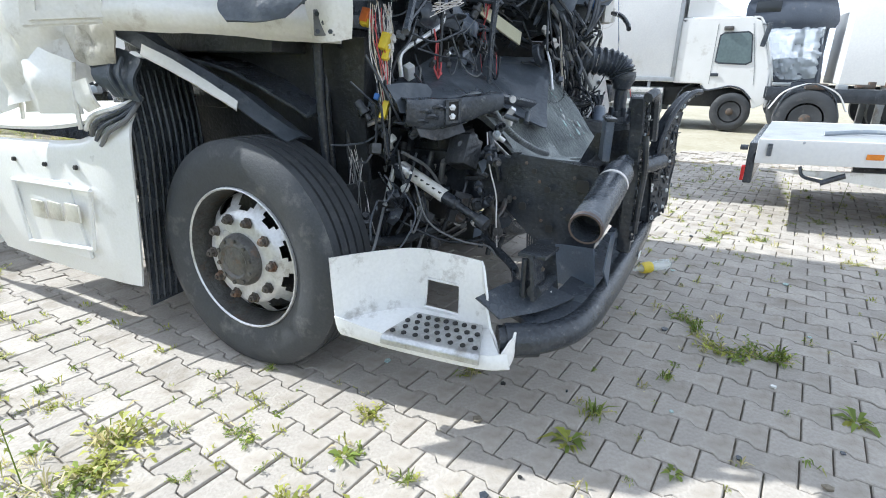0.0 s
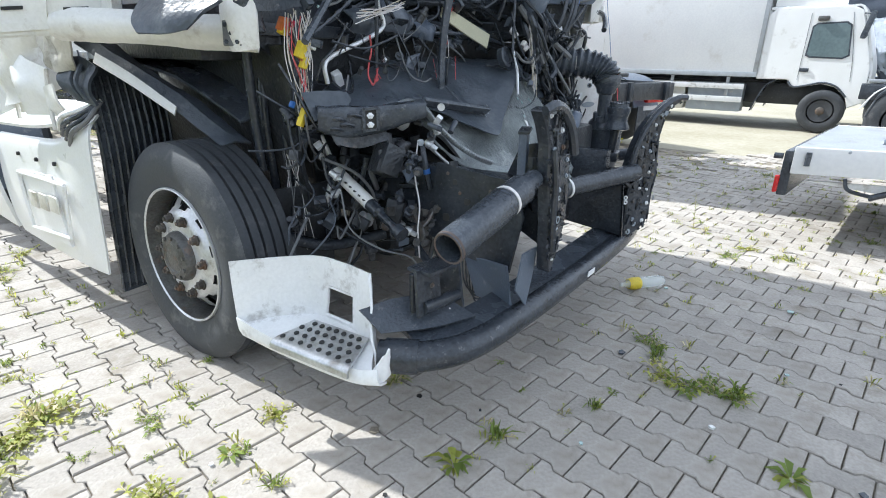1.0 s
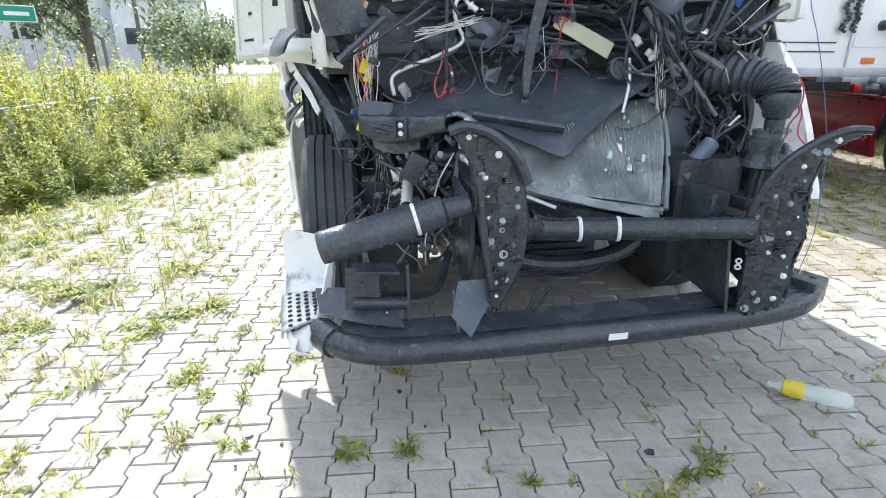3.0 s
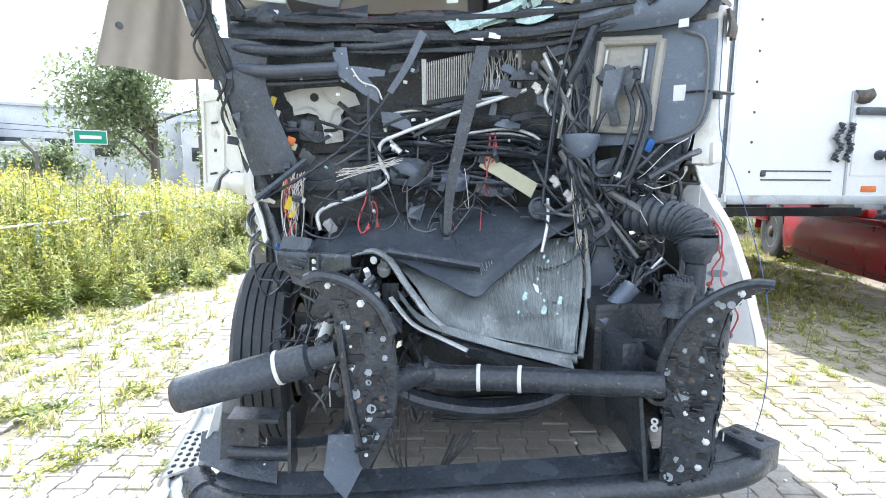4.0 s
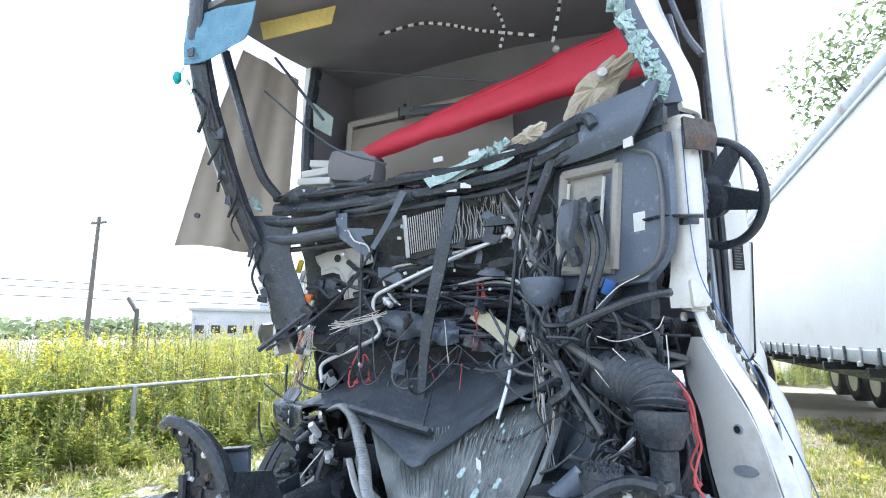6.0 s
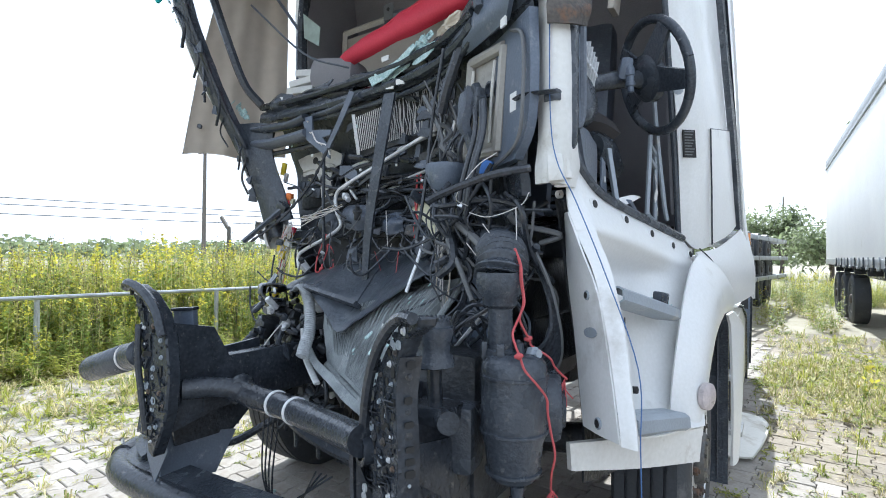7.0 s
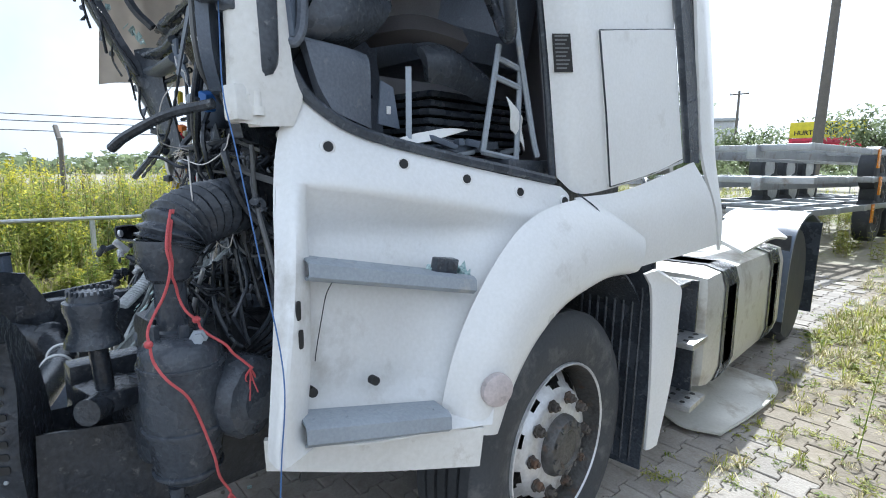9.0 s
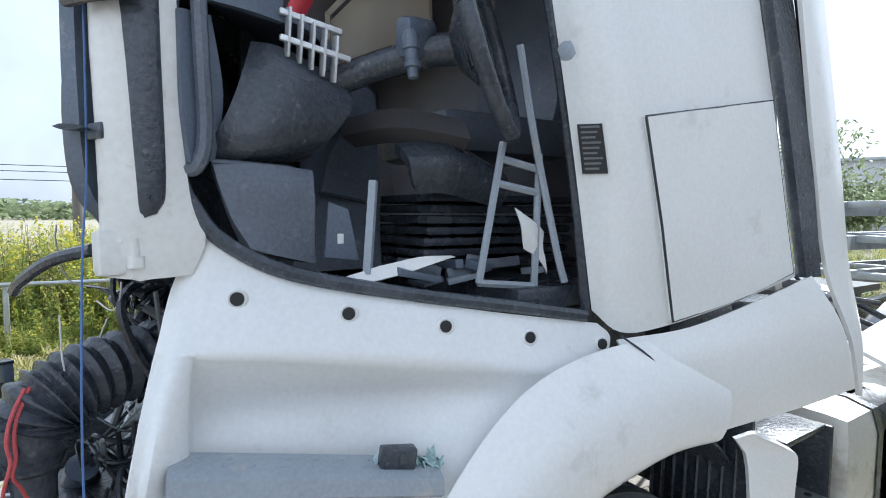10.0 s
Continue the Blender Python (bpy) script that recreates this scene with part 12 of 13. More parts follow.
for txt, z, s in (("TANIA", 0.82, 0.46), ("HURTOWNIA STALI", 0.28, 0.46)):
    cu = bpy.data.curves.new("lettering", 'FONT')
    cu.body, cu.size, cu.align_x, cu.extrude = txt, s, 'CENTER', 0.004
    cu.offset = 0.012
    cu.materials.append(SIGN_BLACK)
    ob = new("lettering", cu)
    ob.parent = ys
    ob.matrix_parent_inverse = Matrix.Translation(-BASES[ys.name])
    ob.matrix_basis = ym @ Matrix.Translation((0, -0.03, z)) @ pose(0, 0, 0, 90, 0, 0)

# ---- far halls ----
def hall(name, c, sx, sy, sz, turn, label, bays):
    h = thing(name, (c[0], c[1], 0), label, "industrial building")
    m = Matrix.Translation(c) @ pose(0, 0, 0, 0, 0, turn)
    for nm, cc, ss, mt in (("wall", (0, 0, sz / 2), (sx, sy, sz), WALL_GREY), ("roof", (0, 0, sz + 0.15), (sx + 0.6, sy + 0.6, 0.3), ROOF_METAL)):
        bm = B()
        box(bm, cc, ss, bevel=0.05)
        bmesh.ops.transform(bm, matrix=m, verts=bm.verts)
        w = part(nm, bm, mt, h)
    for i in range(bays):
        bm = B()
        box(bm, (-sx / 2 + sx * (i + 0.5) / bays, -sy / 2 - 0.02, sz * 0.5), (sx / bays * 0.55, 0.08, sz * 0.22), bevel=0.02)
        bmesh.ops.transform(bm, matrix=m, verts=bm.verts)
        part("window", bm, PANE, h)
    return h


hall("steel_hall", (-34.0, 62.0, 0), 24, 14, 7.6, 26, "pale grey industrial hall behind the trees", 6)
hall("steel_hall", (-39.0, 47.0, 0), 15, 10, 3.6, 42, "long low pale hall beyond the field", 10)
hall("steel_hall", (-40.5, 52.0, 0), 6, 8, 6.4, 38, "tall pale block beside the low hall", 2)
hall("steel_hall", (-19.5, 62.0, 0), 8, 8, 6.6, 20, "blue-grey hall far behind the trailers", 2)

# ---- plants ----
def leaf_quads(rn, base, d, up, ln, wd, fold=0.3):
    """A leaf: a lozenge bent over its spine."""
    s = d.cross(up)
    s = s.normalized() if s.length > 1e-6 else Vector((1, 0, 0))
    mid = base + d * (ln * 0.5) + up * (ln * 0.10)
    tip = base + d * ln - up * (ln * fold)
    return [base, mid + s * wd, tip, mid - s * wd]


class Plants:
    def __init__(self):
        self.v, self.m = [], []

    def quad(self, q, mi):
        self.v += [tuple(p) for p in q]
        self.m.append(mi)

    def stem(self, a, b, r, mi):
        d = (b - a).normalized()
        s = d.cross(Vector((0.3, 1, 0.1))).normalized()
        t = d.cross(s)
        for u in (s, t):
            self.quad([a + u * r, b + u * r * 0.5, b - u * r * 0.5, a - u * r], mi)

    def arrays(self):
        return np.array(self.v, dtype=np.float32), np.array(self.m, dtype=np.int32)

    def mesh(self, name, mats):
        return quad_mesh(name, *self.arrays(), mats)


def quad_mesh(name, verts, mi, mats):
    """A mesh of loose quads, four corners each."""
    me = bpy.data.meshes.new(name)
    n = len(verts)
    me.vertices.add(n)
    me.vertices.foreach_set("co", np.ascontiguousarray(verts, dtype=np.float32).ravel())
    me.loops.add(n)
    me.loops.foreach_set("vertex_index", np.arange(n, dtype=np.int32))
    me.polygons.add(n // 4)
    me.polygons.foreach_set("loop_start", np.arange(0, n, 4, dtype=np.int32))
    for m in mats:
        me.materials.append(m)
    me.polygons.foreach_set("material_index", mi)
    me.update(calc_edges=True)
    return me


class Scatter:
    """Copies of a few plant shapes strewn into one mesh."""
    def __init__(self):
        self.v, self.m = [], []

    def add(self, shape, x, y, z, turn, s, sz=None):
        v, m = shape
        c, k = math.cos(turn) * s, math.sin(turn) * s
        o = np.empty_like(v)
        o[:, 0] = v[:, 0] * c - v[:, 1] * k + x
        o[:, 1] = v[:, 0] * k + v[:, 1] * c + y
        o[:, 2] = v[:, 2] * (sz or s) + z
        self.v.append(o)
        self.m.append(m)

    def done(self, name, label):
        ob = new(name, quad_mesh(name, np.concatenate(self.v), np.concatenate(self.m), PM))
        return tagged(ob, label, "weeds", kind="stuff")


PM = [LEAF, LEAF_YEL, STRAW, BLOOM, BARK]


def rosette(P, rn, at, size, mi=0, el0=0.05, el1=0.7):
    n = rn.randint(9, 15)
    for i in range(n):
        th = 2 * math.pi * i / n + rn.uniform(-0.3, 0.3)
        el = rn.uniform(el0, el1)
        d = Vector((math.cos(th) * math.cos(el), math.sin(th) * math.cos(el), math.sin(el)))
        ln = size * rn.uniform(0.6, 1.1)
        P.quad(leaf_quads(rn, at, d, Vector((0, 0, 1)), ln, ln * rn.uniform(0.08, 0.15)), mi if rn.random() < 0.8 else 1)


def tuft(P, rn, at, size, mi=2, n=None):
    for i in range(n or rn.randint(14, 26)):
        th, el = rn.uniform(0, 6.28), rn.uniform(0.4, 1.4)
        d = Vector((math.cos(th) * math.cos(el), math.sin(th) * math.cos(el), math.sin(el)))
        ln = size * rn.uniform(0.5, 1.15)
        b = at + Vector((rn.uniform(-0.02, 0.02), rn.uniform(-0.02, 0.02), 0))
        P.quad(leaf_quads(rn, b, d, Vector((0, 0, 1)), ln, 0.003 + ln * 0.010, rn.uniform(0.1, 0.6)), mi if rn.random() < 0.7 else rn.choice((0, 1)))


def creeper(P, rn, r, mi, n=12):
    """Low stalks lying outwards, with small leaves all along them."""
    for k in range(n):
        th = rn.uniform(0, 6.28)
        ln = r * rn.uniform(0.4, 1.1)
        rise = rn.uniform(0.1, 0.75)
        a = Vector((rn.uniform(-0.02, 0.02), rn.uniform(-0.02, 0.02), 0))
        e = a + Vector((math.cos(th) * ln, math.sin(th) * ln, rise * ln * 0.7))
        P.stem(a, e, 0.0022, 2 if rn.random() < 0.6 else mi)
        m = rn.randint(6, 9)
        for i in range(m):
            u = (i + 0.6) / m
            b = a.lerp(e, u)
            t2 = th + rn.choice((-1, 1)) * rn.uniform(0.4, 1.5)
            el = rn.uniform(0.0, 0.8)
            d = Vector((math.cos(t2) * math.cos(el), math.sin(t2) * math.cos(el), math.sin(el)))
            L = r * rn.uniform(0.16, 0.34)
            P.quad(leaf_quads(rn, b, d, Vector((0, 0, 1)), L, L * rn.uniform(0.14, 0.24)), mi if rn.random() < 0.8 else rn.choice((0, 1, 2)))


def stalk(P, rn, at, h, mi=0, bloom=0, nl=34, long_leaf=0.10):
    """A goldenrod-like stalk: narrow leaves all along, drooping, a plume on top."""
    lean = Vector((rn.uniform(-0.12, 0.12), rn.uniform(-0.12, 0.12), 1))
    top = at + lean * h
    P.stem(at, top, 0.004, 2 if rn.random() < 0.5 else mi)
    for i in range(nl):
        u = (i + rn.random()) / nl
        b = at.lerp(top, 0.06 + 0.94 * u)
        th, el = i * 2.4 + rn.uniform(-0.4, 0.4), rn.uniform(0.0, 0.8)
        d = Vector((math.cos(th) * math.cos(el), math.sin(th) * math.cos(el), math.sin(el)))
        ln = long_leaf * (1.25 - 0.7 * u) * rn.uniform(0.7, 1.2)
        P.quad(leaf_quads(rn, b, d, Vector((0, 0, 1)), ln, ln * rn.uniform(0.09, 0.17), rn.uniform(0.1, 0.5)), (mi if u > 0.2 or rn.random() < 0.5 else 2) if rn.random() < 0.85 else 1)
    for i in range(bloom):
        u, th = rn.random(), rn.uniform(0, 6.28)
        r = 0.11 * (1 - u) * rn.random() ** 0.5
        b = top + Vector((math.cos(th) * r, math.sin(th) * r, (u - 0.6) * 0.24))
        s = rn.uniform(0.011, 0.022)
        a = Vector((rn.uniform(-1, 1), rn.uniform(-1, 1), rn.uniform(-1, 1))).normalized()
        c = a.cross(Vector((0, 0.3, 1))).normalized()
        P.quad([b - a * s, b + c * s, b + a * s, b - c * s], 3)


# weeds in the joints of the paving: each its own plant, a few shapes shared
rn = random.Random(17)
SHAPES = []
for k in range(5):
    P = Plants()
    rosette(P, rn, Vector((0, 0, 0)), 0.085)
    rosette(P, rn, Vector((0.01, 0, 0)), 0.05, 1)
    if k % 2:
        tuft(P, rn, Vector((0.02, 0.01, 0)), 0.08, 0, 8)
    SHAPES.append(("rosette_weed", P.mesh("rosette_weed", PM), "small green rosette weed growing between pavers"))
for k in range(4):
    P = Plants()
    tuft(P, rn, Vector((0, 0, 0)), 0.09, 2 if k < 2 else 0, 30)
    creeper(P, rn, 0.07, 1, 3)
    SHAPES.append(("grass_tuft", P.mesh("grass_tuft", PM), "tuft of half-dry grass growing between pavers"))
for k in range(5):
    P = Plants()
    creeper(P, rn, 0.12, (0, 1, 1, 0, 1)[k], 15)
    SHAPES.append(("leafy_weed", P.mesh("leafy_weed", PM), "leafy yellow-green weed growing between pavers"))
for k in range(2):
    P = Plants()
    stalk(P, rn, Vector((0, 0, 0)), 0.5 + 0.2 * k, 0, 20 * k, 26, 0.07)
    creeper(P, rn, 0.10, 1, 6)
    SHAPES.append(("tall_weed", P.mesh("tall_weed", PM), "single tall green weed stalk growing from a paver joint"))
# plants that can be told apart, at their places
PLACED = [("rosette_weed", -1.0, 0.015, 1.4), ("grass_tuft", -0.80, -0.03, 1.1), ("grass_tuft", -0.765, 0.50, 1.1), ("leafy_weed", -1.205, 0.71, 0.7), ("leafy_weed", 0.26, -0.28, 0.9), ("grass_tuft", 0.15, -0.33, 1.0), ("leafy_weed", 0.01, -0.45, 1.1), ("leafy_weed", 0.02, -0.62, 1.1), ("grass_tuft", 0.05, -0.70, 1.2), ("rosette_weed", -0.35, -0.93, 1.3), ("rosette_weed", -0.06, -0.52, 0.9),
          ("tall_weed", 3.48, -1.37, 0.6), ("tall_weed", 3.92, 1.32, 0.8), ("leafy_weed", 1.93, -0.34, 0.9), ("leafy_weed", -1.81, 1.39, 1.35), ("leafy_weed", -1.86, 1.34, 1.1), ("grass_tuft", -1.80, 1.43, 1.3), ("leafy_weed", -1.56, 1.04, 0.7), ("rosette_weed", -1.46, 0.66, 1.0), ("grass_tuft", -1.66, 0.20, 1.25), ("leafy_weed", -1.75, 0.68, 0.9), ("leafy_weed", -1.72, 0.60, 0.8), ("leafy_weed", -2.06, 2.07, 1.7), ("leafy_weed", -2.16, 2.02, 1.4),
          ("leafy_weed", -2.31, 2.96, 1.6), ("leafy_weed", -2.5, 1.77, 1.9), ("leafy_weed", -2.64, 1.76, 1.8), ("rosette_weed", -1.55, 0.30, 0.9), ("rosette_weed", -1.42, 0.12, 0.8), ("grass_tuft", -1.45, 0.42, 0.8), ("rosette_weed", -1.62, 0.50, 0.9), ("tall_weed", -2.05, 1.45, 0.6), ("tall_weed", 1.35, 3.9, 0.7), ("tall_weed", 1.9, 3.1, 0.9), ("tall_weed", 2.2, 2.9, 0.8), ("grass_tuft", 1.5, 2.6, 1.2)]
rn = random.Random(23)
spots = list(PLACED)
for i in range(1900):
    x, y = rn.uniform(-4.6, 5.6), rn.uniform(-2.6, 7.5)
    dens = 0.12 + (0.62 if x < -1.35 else 0) + (0.3 if x < -2.4 else 0) + (0.55 if x > 1.5 and y > 1.8 else 0) + (0.22 if x > 1.6 else 0)
    if (-1.15 < x < 1.2 and 0.2 < y < 6.2) or rn.random() > dens:
        continue
    k = rn.random()
    kind = "grass_tuft" if k < 0.40 else ("rosette_weed" if k < 0.66 else ("leafy_weed" if k < 0.985 else "tall_weed"))
    spots.append((kind, x, y, rn.uniform(0.4, 1.05) * (1.2 if x < -2.4 or y > 4 else 0.8)))
for kind, x, y, s in spots[:700]:
    ch = [q for q in SHAPES if q[0] == kind]
    nm, me, lab = rn.choice(ch)
    ob = new(nm, me)
    ob.matrix_basis = Matrix.Translation((x, y, -0.006)) @ pose(0, 0, 0, 0, 0, rn.uniform(0, 360)) @ Matrix.Diagonal((s, s, s, 1))
    tagged(ob, lab, "weed", "weeds in the paving")


def field_edge(x, y):
    """Above 0 inside the tall weeds."""
    w = 0.5 * noise.noise(Vector((x * 0.5, y * 0.5, 9)))
    if y < 1.7:
        left = (-4.9 - (1.7 - y) * 0.12) - x
    else:
        left = (-4.9 + (y - 1.7) * 0.46) - x if y < 10 else 1.0
    return left + w


def shapes(n, seed, make):
    out = []
    for k in range(n):
        P = Plants()
        make(P, random.Random(seed + k), k)
        out.append(P.arrays())
    return out


def bunch(P, rn, k):
    for q in range(rn.randint(4, 6)):
        stalk(P, rn, Vector((rn.uniform(-0.16, 0.16), rn.uniform(-0.16, 0.16), 0)), rn.uniform(0.55, 1.15), 0 if k % 3 else 1, (0, 10, 34, 3, 0, 6)[k % 6], 32, 0.15)


def grass_clump(P, rn, k):
    for q in range(4):
        tuft(P, rn, Vector((rn.uniform(-0.14, 0.14), rn.uniform(-0.14, 0.14), 0)), 0.9, (1, 2, 0)[k % 3], 14)


def seed_stems(P, rn, k):
    for q in range(6):
        a = Vector((rn.uniform(-0.2, 0.2), rn.uniform(-0.2, 0.2), 0))
        e = a + Vector((rn.uniform(-0.15, 0.15), rn.uniform(-0.15, 0.15), rn.uniform(0.8, 1.15)))
        P.stem(a, e, 0.003, 4)
        for i in range(14):
            b = a.lerp(e, rn.uniform(0.5, 1.0))
            d = Vector((rn.uniform(-1, 1), rn.uniform(-1, 1), rn.uniform(0.2, 1.2))).normalized()
            P.quad(leaf_quads(rn, b, d, Vector((0, 0, 1)), rn.uniform(0.03, 0.09), 0.004), rn.choice((2, 2, 4)))


BUNCH = shapes(8, 100, bunch)
CLUMP = shapes(6, 200, grass_clump)
SEEDS = shapes(3, 300, seed_stems)
MATS = shapes(6, 400, lambda P, rn, k: creeper(P, rn, 0.26, (0, 1, 1, 0, 1, 1)[k], 18))
TUFTS = shapes(5, 500, lambda P, rn, k: tuft(P, rn, Vector((0, 0, 0)), 0.22, 2 if k < 4 else 1, 26))

F = Scatter()
rn = random.Random(41)
cnt = 0
for i in range(24000):
    u = rn.random()
    if u < 0.60:
        x, y = rn.uniform(-11, -1.0), rn.uniform(-5, 13)
    elif u < 0.85:
        x, y = rn.uniform(-12, 9), rn.uniform(9, 22)
    else:
        x, y = rn.uniform(-30, 14), rn.uniform(-12, 42)
    e = field_edge(x, y)
    if e < 0 or (2.6 < x < 8.6 and 2.2 < y < 17.2) or (-2.4 < x < 1.9 and 8.8 < y < 18.5 and rn.random() < 0.75):
        continue
    k = rn.random()
    hmul = min(1.0, 0.26 + 0.38 * e)
    big = 0.5 + 0.5 * noise.noise(Vector((x * 0.35, y * 0.35, 2)))
    s = rn.uniform(0.75, 1.15) * hmul * (0.75 + 0.45 * big) * (1.22 if x < -3 else 1.1)
    turn = rn.uniform(0, 6.28)
    if k < 0.62 + 0.22 * big:
        F.add(rn.choice(BUNCH), x, y, -0.05, turn, max(0.7, s), s)
    elif k < 0.91:
        F.add(rn.choice(CLUMP), x, y, -0.05, turn, s * 0.85)
    else:
        F.add(rn.choice(SEEDS), x, y, -0.05, turn, s * 1.15)
    cnt += 1
    if cnt > 4600:
        break
F.done("field_weeds", "tall yellow-green goldenrod and dry grass along the yard")
# low straggling growth between field and paving, and behind the truck
F = Scatter()
rn = random.Random(43)
for i in range(15000):
    if rn.random() < 0.66:
        x, y = rn.uniform(-6.5, -1.9), rn.uniform(-4.5, 10)
    else:
        x, y = (rn.uniform(1.4, 5.0), rn.uniform(1.5, 7)) if rn.random() < 0.6 else (rn.uniform(1.4, 9.0), rn.uniform(2.4, 12))
    e = field_edge(x, y)
    b = max(bald(x, y), min(0.52, 0.20 + 0.15 * (-2.0 - x)) if x < 0 else 0.14)
    if x > 0:
        b = min(0.80, 0.15 + 0.06 * (y - 1.8) + max(0.0, 0.20 * (y - 3.8))) * (1.0 if x < 2.9 else 1.25)
    if e > 0.5 or rn.random() > b * (0.80 if x < 0 else 1.25):
        continue
    k, turn = rn.random(), rn.uniform(0, 6.28)
    s = rn.uniform(0.35, 0.9) * (0.6 + 0.8 * b) * (1.0 if x < 0 else 0.8)
    if k < (0.80 if x < 0 else 0.85):
        F.add(rn.choice(TUFTS), x, y, -0.02, turn, s * 1.1)
    else:
        F.add(rn.choice(MATS), x, y, -0.02, turn, s, s * 0.8)
F.done("low_weeds", "low dry straggling weeds over sandy pavers")
# thin grass and seedlings along the joints of the paving
F = Scatter()
rn = random.Random(47)
SPRIGS = shapes(6, 600, lambda P, rn, k: tuft(P, rn, Vector((0, 0, 0)), 0.055, 2 if k < 3 else (1 if k < 5 else 0), 9))
SEEDLINGS = shapes(5, 620, lambda P, rn, k: rosette(P, rn, Vector((0, 0, 0)), 0.035, k % 2, 0.0, 0.5))
cp_, sp_ = math.cos(PAVE_TURN), math.sin(PAVE_TURN)
for i in range(9000):
    a, b = rn.randint(-36, 44), rn.randint(-18, 44)
    px, py = a * PW, b * PL + (PL / 2 if a % 2 else 0)
    if rn.random() < 0.6:
        px, py = px + PW / 2 + rn.choice((0.0, 0.023)), py + rn.uniform(-PL / 2, PL / 2)
    else:
        px, py = px + rn.uniform(-PW / 2, PW / 2), py + PL / 2
    x, y = px * cp_ - py * sp_, px * sp_ + py * cp_
    patch = 0.5 + 0.5 * noise.noise(Vector((x * 1.7, y * 1.7, 5)))
    dens = 0.10 + 0.25 * patch
    if x < -1.3:
        dens = 0.45 + 0.7 * patch
    elif x > 1.6:
        dens = 0.25 + 0.5 * patch
    if (-1.1 < x < 1.15 and 0.25 < y < 6.0) or rn.random() > dens:
        continue
    F.add(rn.choice(SPRIGS if rn.random() < 0.72 else SEEDLINGS), x, y, -0.006, rn.uniform(0, 6.28), rn.uniform(0.45, 1.25))
F.done("joint_grass", "thin dry grass and seedlings along the paver joints")


def tree(x, y, h, spread, seed, label, n_leaf=2600, leaf=0.22):
    rn = random.Random(seed)
    t = thing("tree", (x, y, 0), label, "tree", "trees round the yard")
    bm = B()
    trunk_top = V(x + rn.uniform(-0.3, 0.3), y, h * 0.55)
    tube(bm, [(x, y, -0.2), (x + 0.1, y, h * 0.25), trunk_top], 0.035 * h, 8, 5, lambda u: 1.0 - 0.6 * u)
    clumps = []
    for i in range(15):
        a = V(x, y, h * rn.uniform(0.22, 0.5))
        th, el = rn.uniform(0, 6.28), rn.uniform(0.15, 1.25)
        ln = spread * rn.uniform(0.55, 1.0)
        b = a + V(math.cos(th) * math.cos(el) * ln, math.sin(th) * math.cos(el) * ln, math.sin(el) * h * 0.5)
        tube(bm, [a, a.lerp(b, 0.5) + V(0, 0, 0.05 * h), b], 0.011 * h, 6, 4, lambda u: 1.0 - 0.8 * u)
        clumps += [b, a.lerp(b, 0.65)]
    part("trunk", bm, BARK, t)
    P = Plants()
    for i in range(n_leaf):
        c = rn.choice(clumps)
        r = spread * 0.36 * rn.random() ** 0.5
        th, ph = rn.uniform(0, 6.28), rn.uniform(-1.4, 1.4)
        p = c + V(math.cos(th) * math.cos(ph) * r, math.sin(th) * math.cos(ph) * r, math.sin(ph) * r * 0.8)
        d = V(rn.uniform(-1, 1), rn.uniform(-1, 1), rn.uniform(-0.8, 0.5)).normalized()
        P.quad(leaf_quads(rn, p, d, V(0, 0, 1), leaf * rn.uniform(0.6, 1.3), leaf * 0.28), 0)
    me = P.mesh("crown", [TREE_LEAF])
    ob = new("crown", me)
    ob.parent = t
    ob.matrix_parent_inverse = Matrix.Translation(-BASES[t.name])
    return t


tree(-13.6, 30.0, 8.4, 5.0, 2, "broad grey-green willow tree beyond the weeds", 6500, 0.30)
tree(-9.5, 33.0, 3.8, 2.8, 3, "rounded green tree beyond the weeds", 2400, 0.30)
tree(-19.5, 31.0, 3.2, 2.6, 4, "low green bush tree beyond the weeds", 2000, 0.3)
tree(9.0, 19.5, 11.5, 5.2, 5, "tall airy green tree behind the trailer", 9500, 0.28)
tree(6.6, 25.0, 8.0, 3.2, 6, "airy green tree behind the trailer", 5200, 0.28)
tree(-1.0, 42.0, 5.8, 3.4, 7, "round green tree behind the trailer stack", 2400, 0.34)
tree(2.2, 40.0, 4.6, 3.0, 8, "round green tree behind the trailer stack", 2200, 0.32)
tree(-6.5, 55.0, 6.2, 4.0, 9, "round green tree behind the banner", 2200, 0.42)
tree(-11.0, 52.0, 5.6, 3.6, 10, "round green tree behind the banner", 2200, 0.42)
tree(-7.5, 27.0, 3.2, 2.2, 11, "yellow-green shrub behind the trailers", 2000, 0.24)
tree(4.0, 30.0, 3.4, 2.6, 12, "yellow-green shrub behind the trailers", 2000, 0.24)
# dark line of far woods
P = Plants()
rn = random.Random(61)
for i in range(15000):
    az = rn.uniform(-2.6, 1.4)
    r = rn.uniform(120, 165)
    hh = 2.2 + 3.2 * (0.5 + 0.5 * noise.noise(Vector((az * 9, 0, 0)))) + 1.2 * noise.noise(Vector((az * 40, 0, 3)))
    p = V(math.sin(az) * r, math.cos(az) * r, rn.random() ** 0.8 * max(0.8, hh))
    d = V(rn.uniform(-1, 1), rn.uniform(-1, 1), rn.uniform(-0.6, 0.6)).normalized()
    P.quad(leaf_quads(rn, p, d, V(0, 0, 1), rn.uniform(1.2, 2.4), 0.7), 0)
far = new("far_woods", P.mesh("far_woods", [TREE_LEAF]))
tagged(far, "low dark line of woods on the horizon", "woods", kind="stuff")

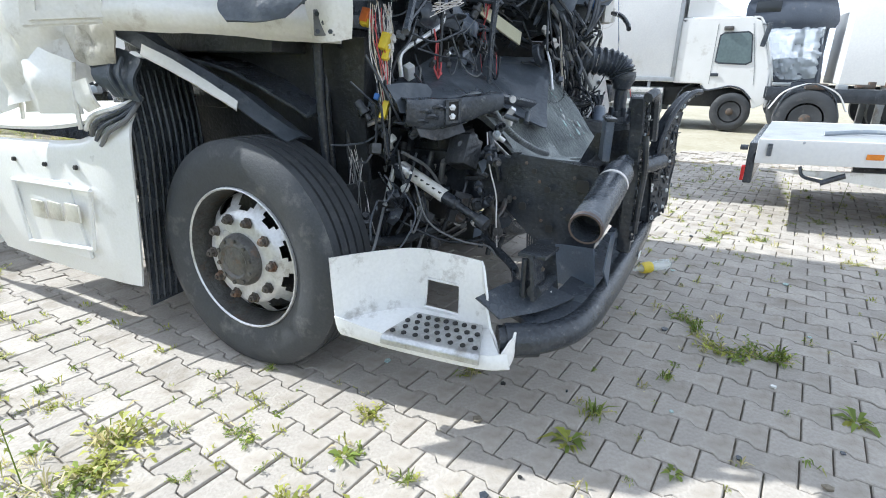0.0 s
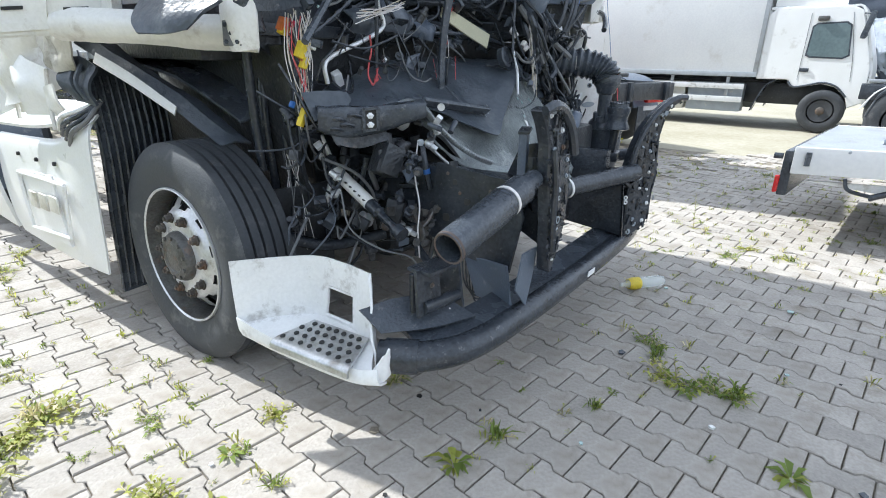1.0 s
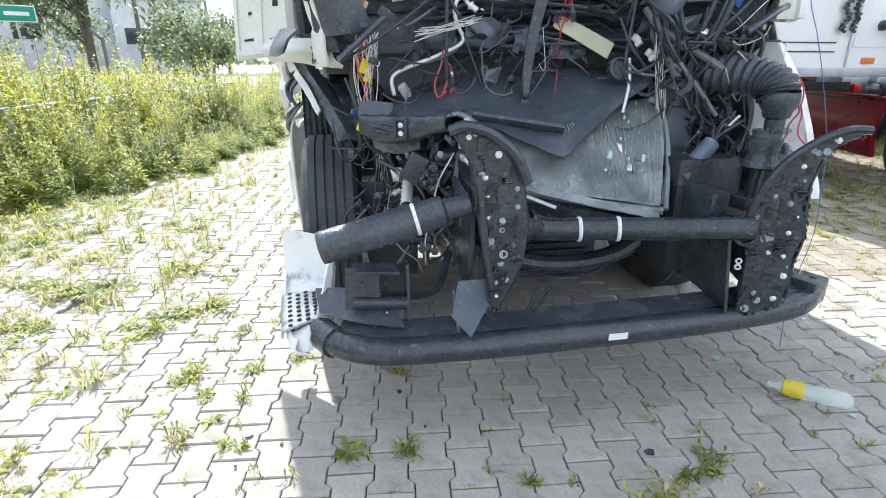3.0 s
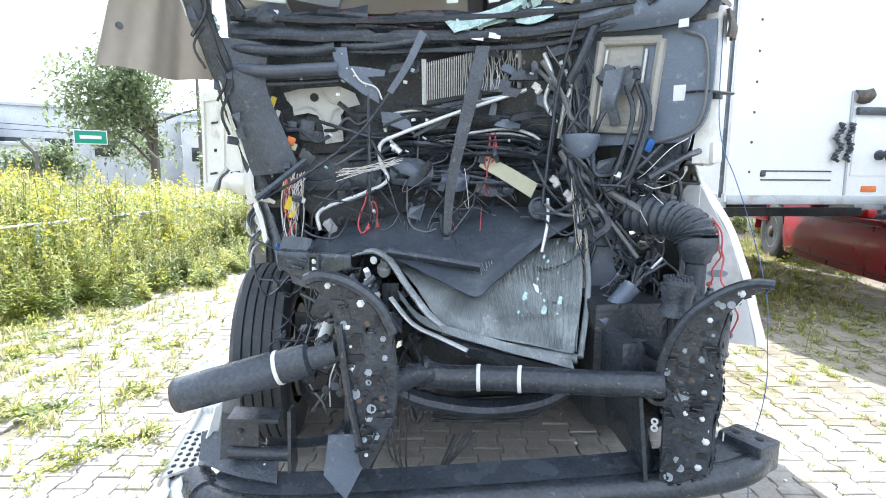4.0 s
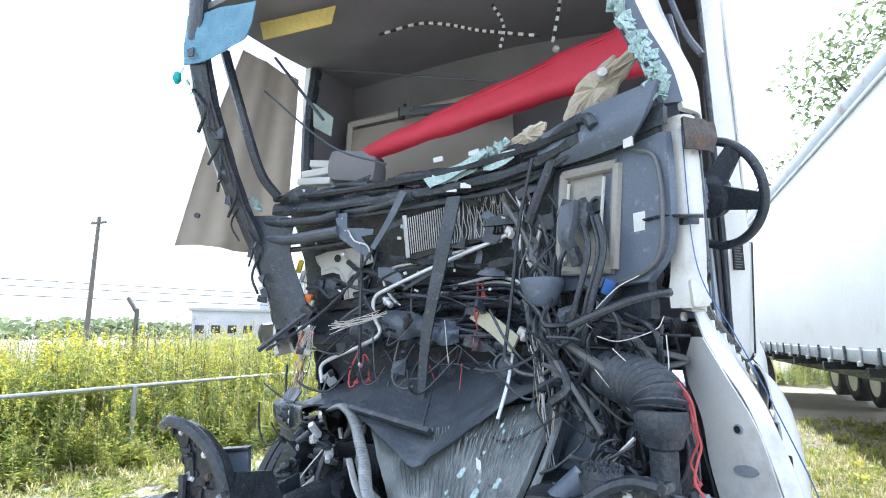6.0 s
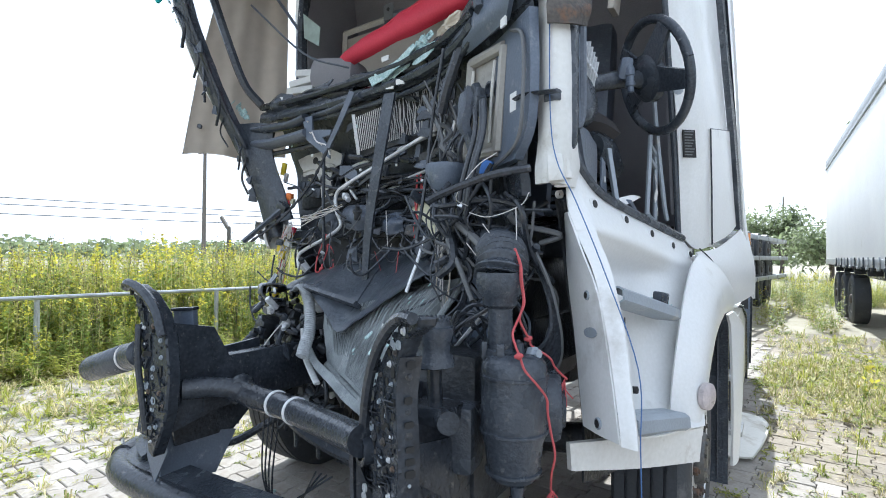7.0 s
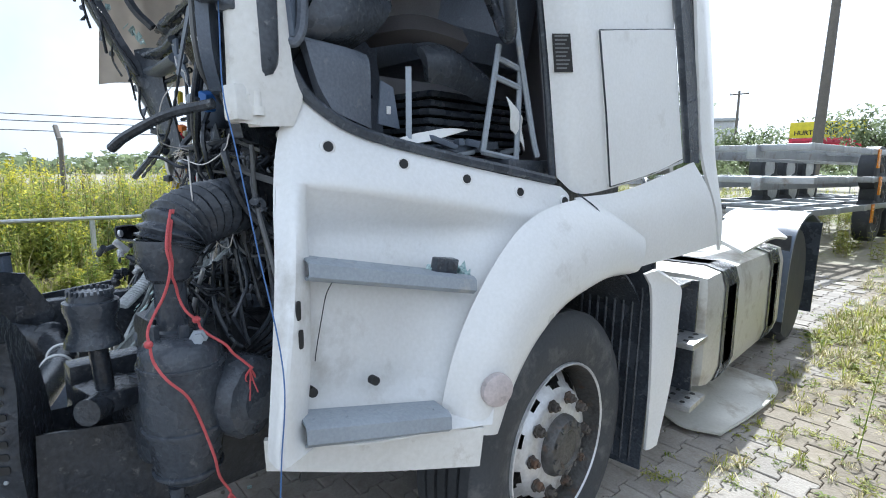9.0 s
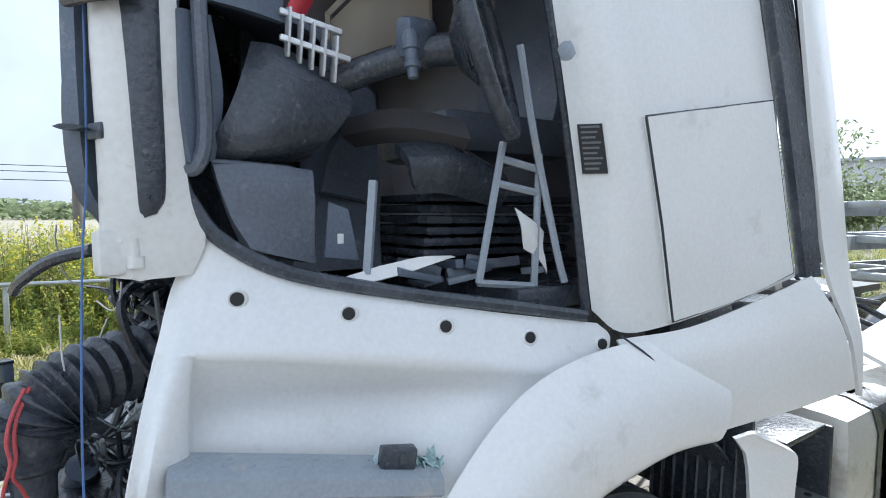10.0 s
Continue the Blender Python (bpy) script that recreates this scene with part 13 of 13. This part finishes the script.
# ---- litter ----
bt = thing("plastic_bottle", (0.92, -0.02, 0.04), "crushed clear plastic bottle with yellow label on the pavers", "bottle")
bm = B()
bd = V(0.24, -0.185, 0.0)
spin(bm, V(0.803, 0.075, 0.043), bd, [(0.0, 0.013), (0.025, 0.014), (0.05, 0.028), (0.09, 0.038), (0.16, 0.036), (0.22, 0.039), (0.28, 0.037), (0.302, 0.028)], 20)
part("body", bm, BOTTLE, bt, "clear crumpled bottle body")
bm = B()
spin(bm, V(0.803, 0.075, 0.043) + bd.normalized() * 0.055, bd, [(0.0, 0.031), (0.03, 0.0385), (0.075, 0.0378)], 20)
part("label_band", bm, YELLOW, bt, "torn yellow label")
rn = random.Random(71)
for i in range(46):
    x, y = rn.uniform(-2.2, 2.4), rn.uniform(-1.2, 0.9)
    bm = B()
    s = rn.uniform(0.006, 0.022)
    plate(bm, [(x + math.cos(t) * s * rn.uniform(0.6, 1.2), y + math.sin(t) * s * rn.uniform(0.6, 1.2), 0.004) for t in (0.2, 1.4, 2.7, 4.0, 5.2)], rn.uniform(0.003, 0.009), (0, 0, 1))
    solo("debris_scrap", bm, rn.choice((PAPER, BLACK_PLAST, SIGN_BLACK, TEAL, SAND)), "small broken scrap lying on the pavers", "scrap", "scraps on the paving")

# ---- paving, block by block ----
def pave():
    bed = B()
    box(bed, (0.0, 2.0, -0.028), (14.0, 16.5, 0.02))
    base = solo("pavement", bed, SAND, "yard of interlocking grey concrete pavers with sandy joints and weeds", "paving", kind="structure")
    c, s = math.cos(PAVE_TURN), math.sin(PAVE_TURN)
    shape = paver_shape()
    rnd = random.Random(5)
    near, vs, fs, vs2, fs2 = [], [], [], [], []
    for i in range(-46, 84):
        for j in range(-34, 54):
            px, py = i * PW, j * PL + (PL / 2 if i % 2 else 0)
            wx, wy = px * c - py * s, px * s + py * c
            if not (-6.2 < wx < 11.4 and -5.4 < wy < 9.0):
                continue
            z = 0.002 * noise.noise(Vector((wx * 2, wy * 2, 0))) + rnd.uniform(-0.0025, 0.0025)
            b = bald(wx, wy)
            if rnd.random() < b * 0.45:
                continue
            z -= 0.012 * b
            tilt = (rnd.uniform(-0.03, 0.03), rnd.uniform(-0.02, 0.02))
            if -1.95 < wx < 0.62 and -0.95 < wy < 1.35:
                near.append((wx, wy, z, tilt))
                continue
            v, f = paver_mesh(px, py, z, tilt, c, s, shape)
            sandy = wx > 1.45 + 0.5 * noise.noise(Vector((wx, wy, 7))) and wy > 1.3 + 0.6 * noise.noise(Vector((wx, wy, 9)))
            vl, fl_ = (vs2, fs2) if sandy else (vs, fs)
            o = len(vl)
            vl += v
            fl_ += [tuple(q + o for q in face) for face in f]
    strewn = new("paver_field", raw("paver_field", vs2, fs2, PAVER_SANDY))
    strewn.parent = base
    tagged(strewn, kind="stuff")
    far = new("paver_field", raw("paver_field", vs, fs, PAVER_FAR))
    far.parent = base
    tagged(far, kind="stuff")
    v, f = paver_mesh(0, 0, 0, (0, 0), c, s, shape)
    me = raw("paver", v, f, PAVER)
    for wx, wy, z, tilt in near[:300]:
        ob = new("paver", me)
        ob.parent = base
        ob.matrix_basis = Matrix.Translation((wx, wy, z)) @ Euler((tilt[1] * 0.6, tilt[0] * 0.6, 0)).to_matrix().to_4x4()
    if len(near) > 300:
        vs, fs = [], []
        for wx, wy, z, tilt in near[300:]:
            v, f = paver_mesh(wx * c + wy * s, -wx * s + wy * c, z, tilt, c, s, shape)
            o = len(vs)
            vs += v
            fs += [tuple(q + o for q in face) for face in f]
        rest = new("paver_field", raw("paver_field", vs, fs, PAVER_FAR))
        rest.parent = base
        tagged(rest, kind="stuff")


pave()
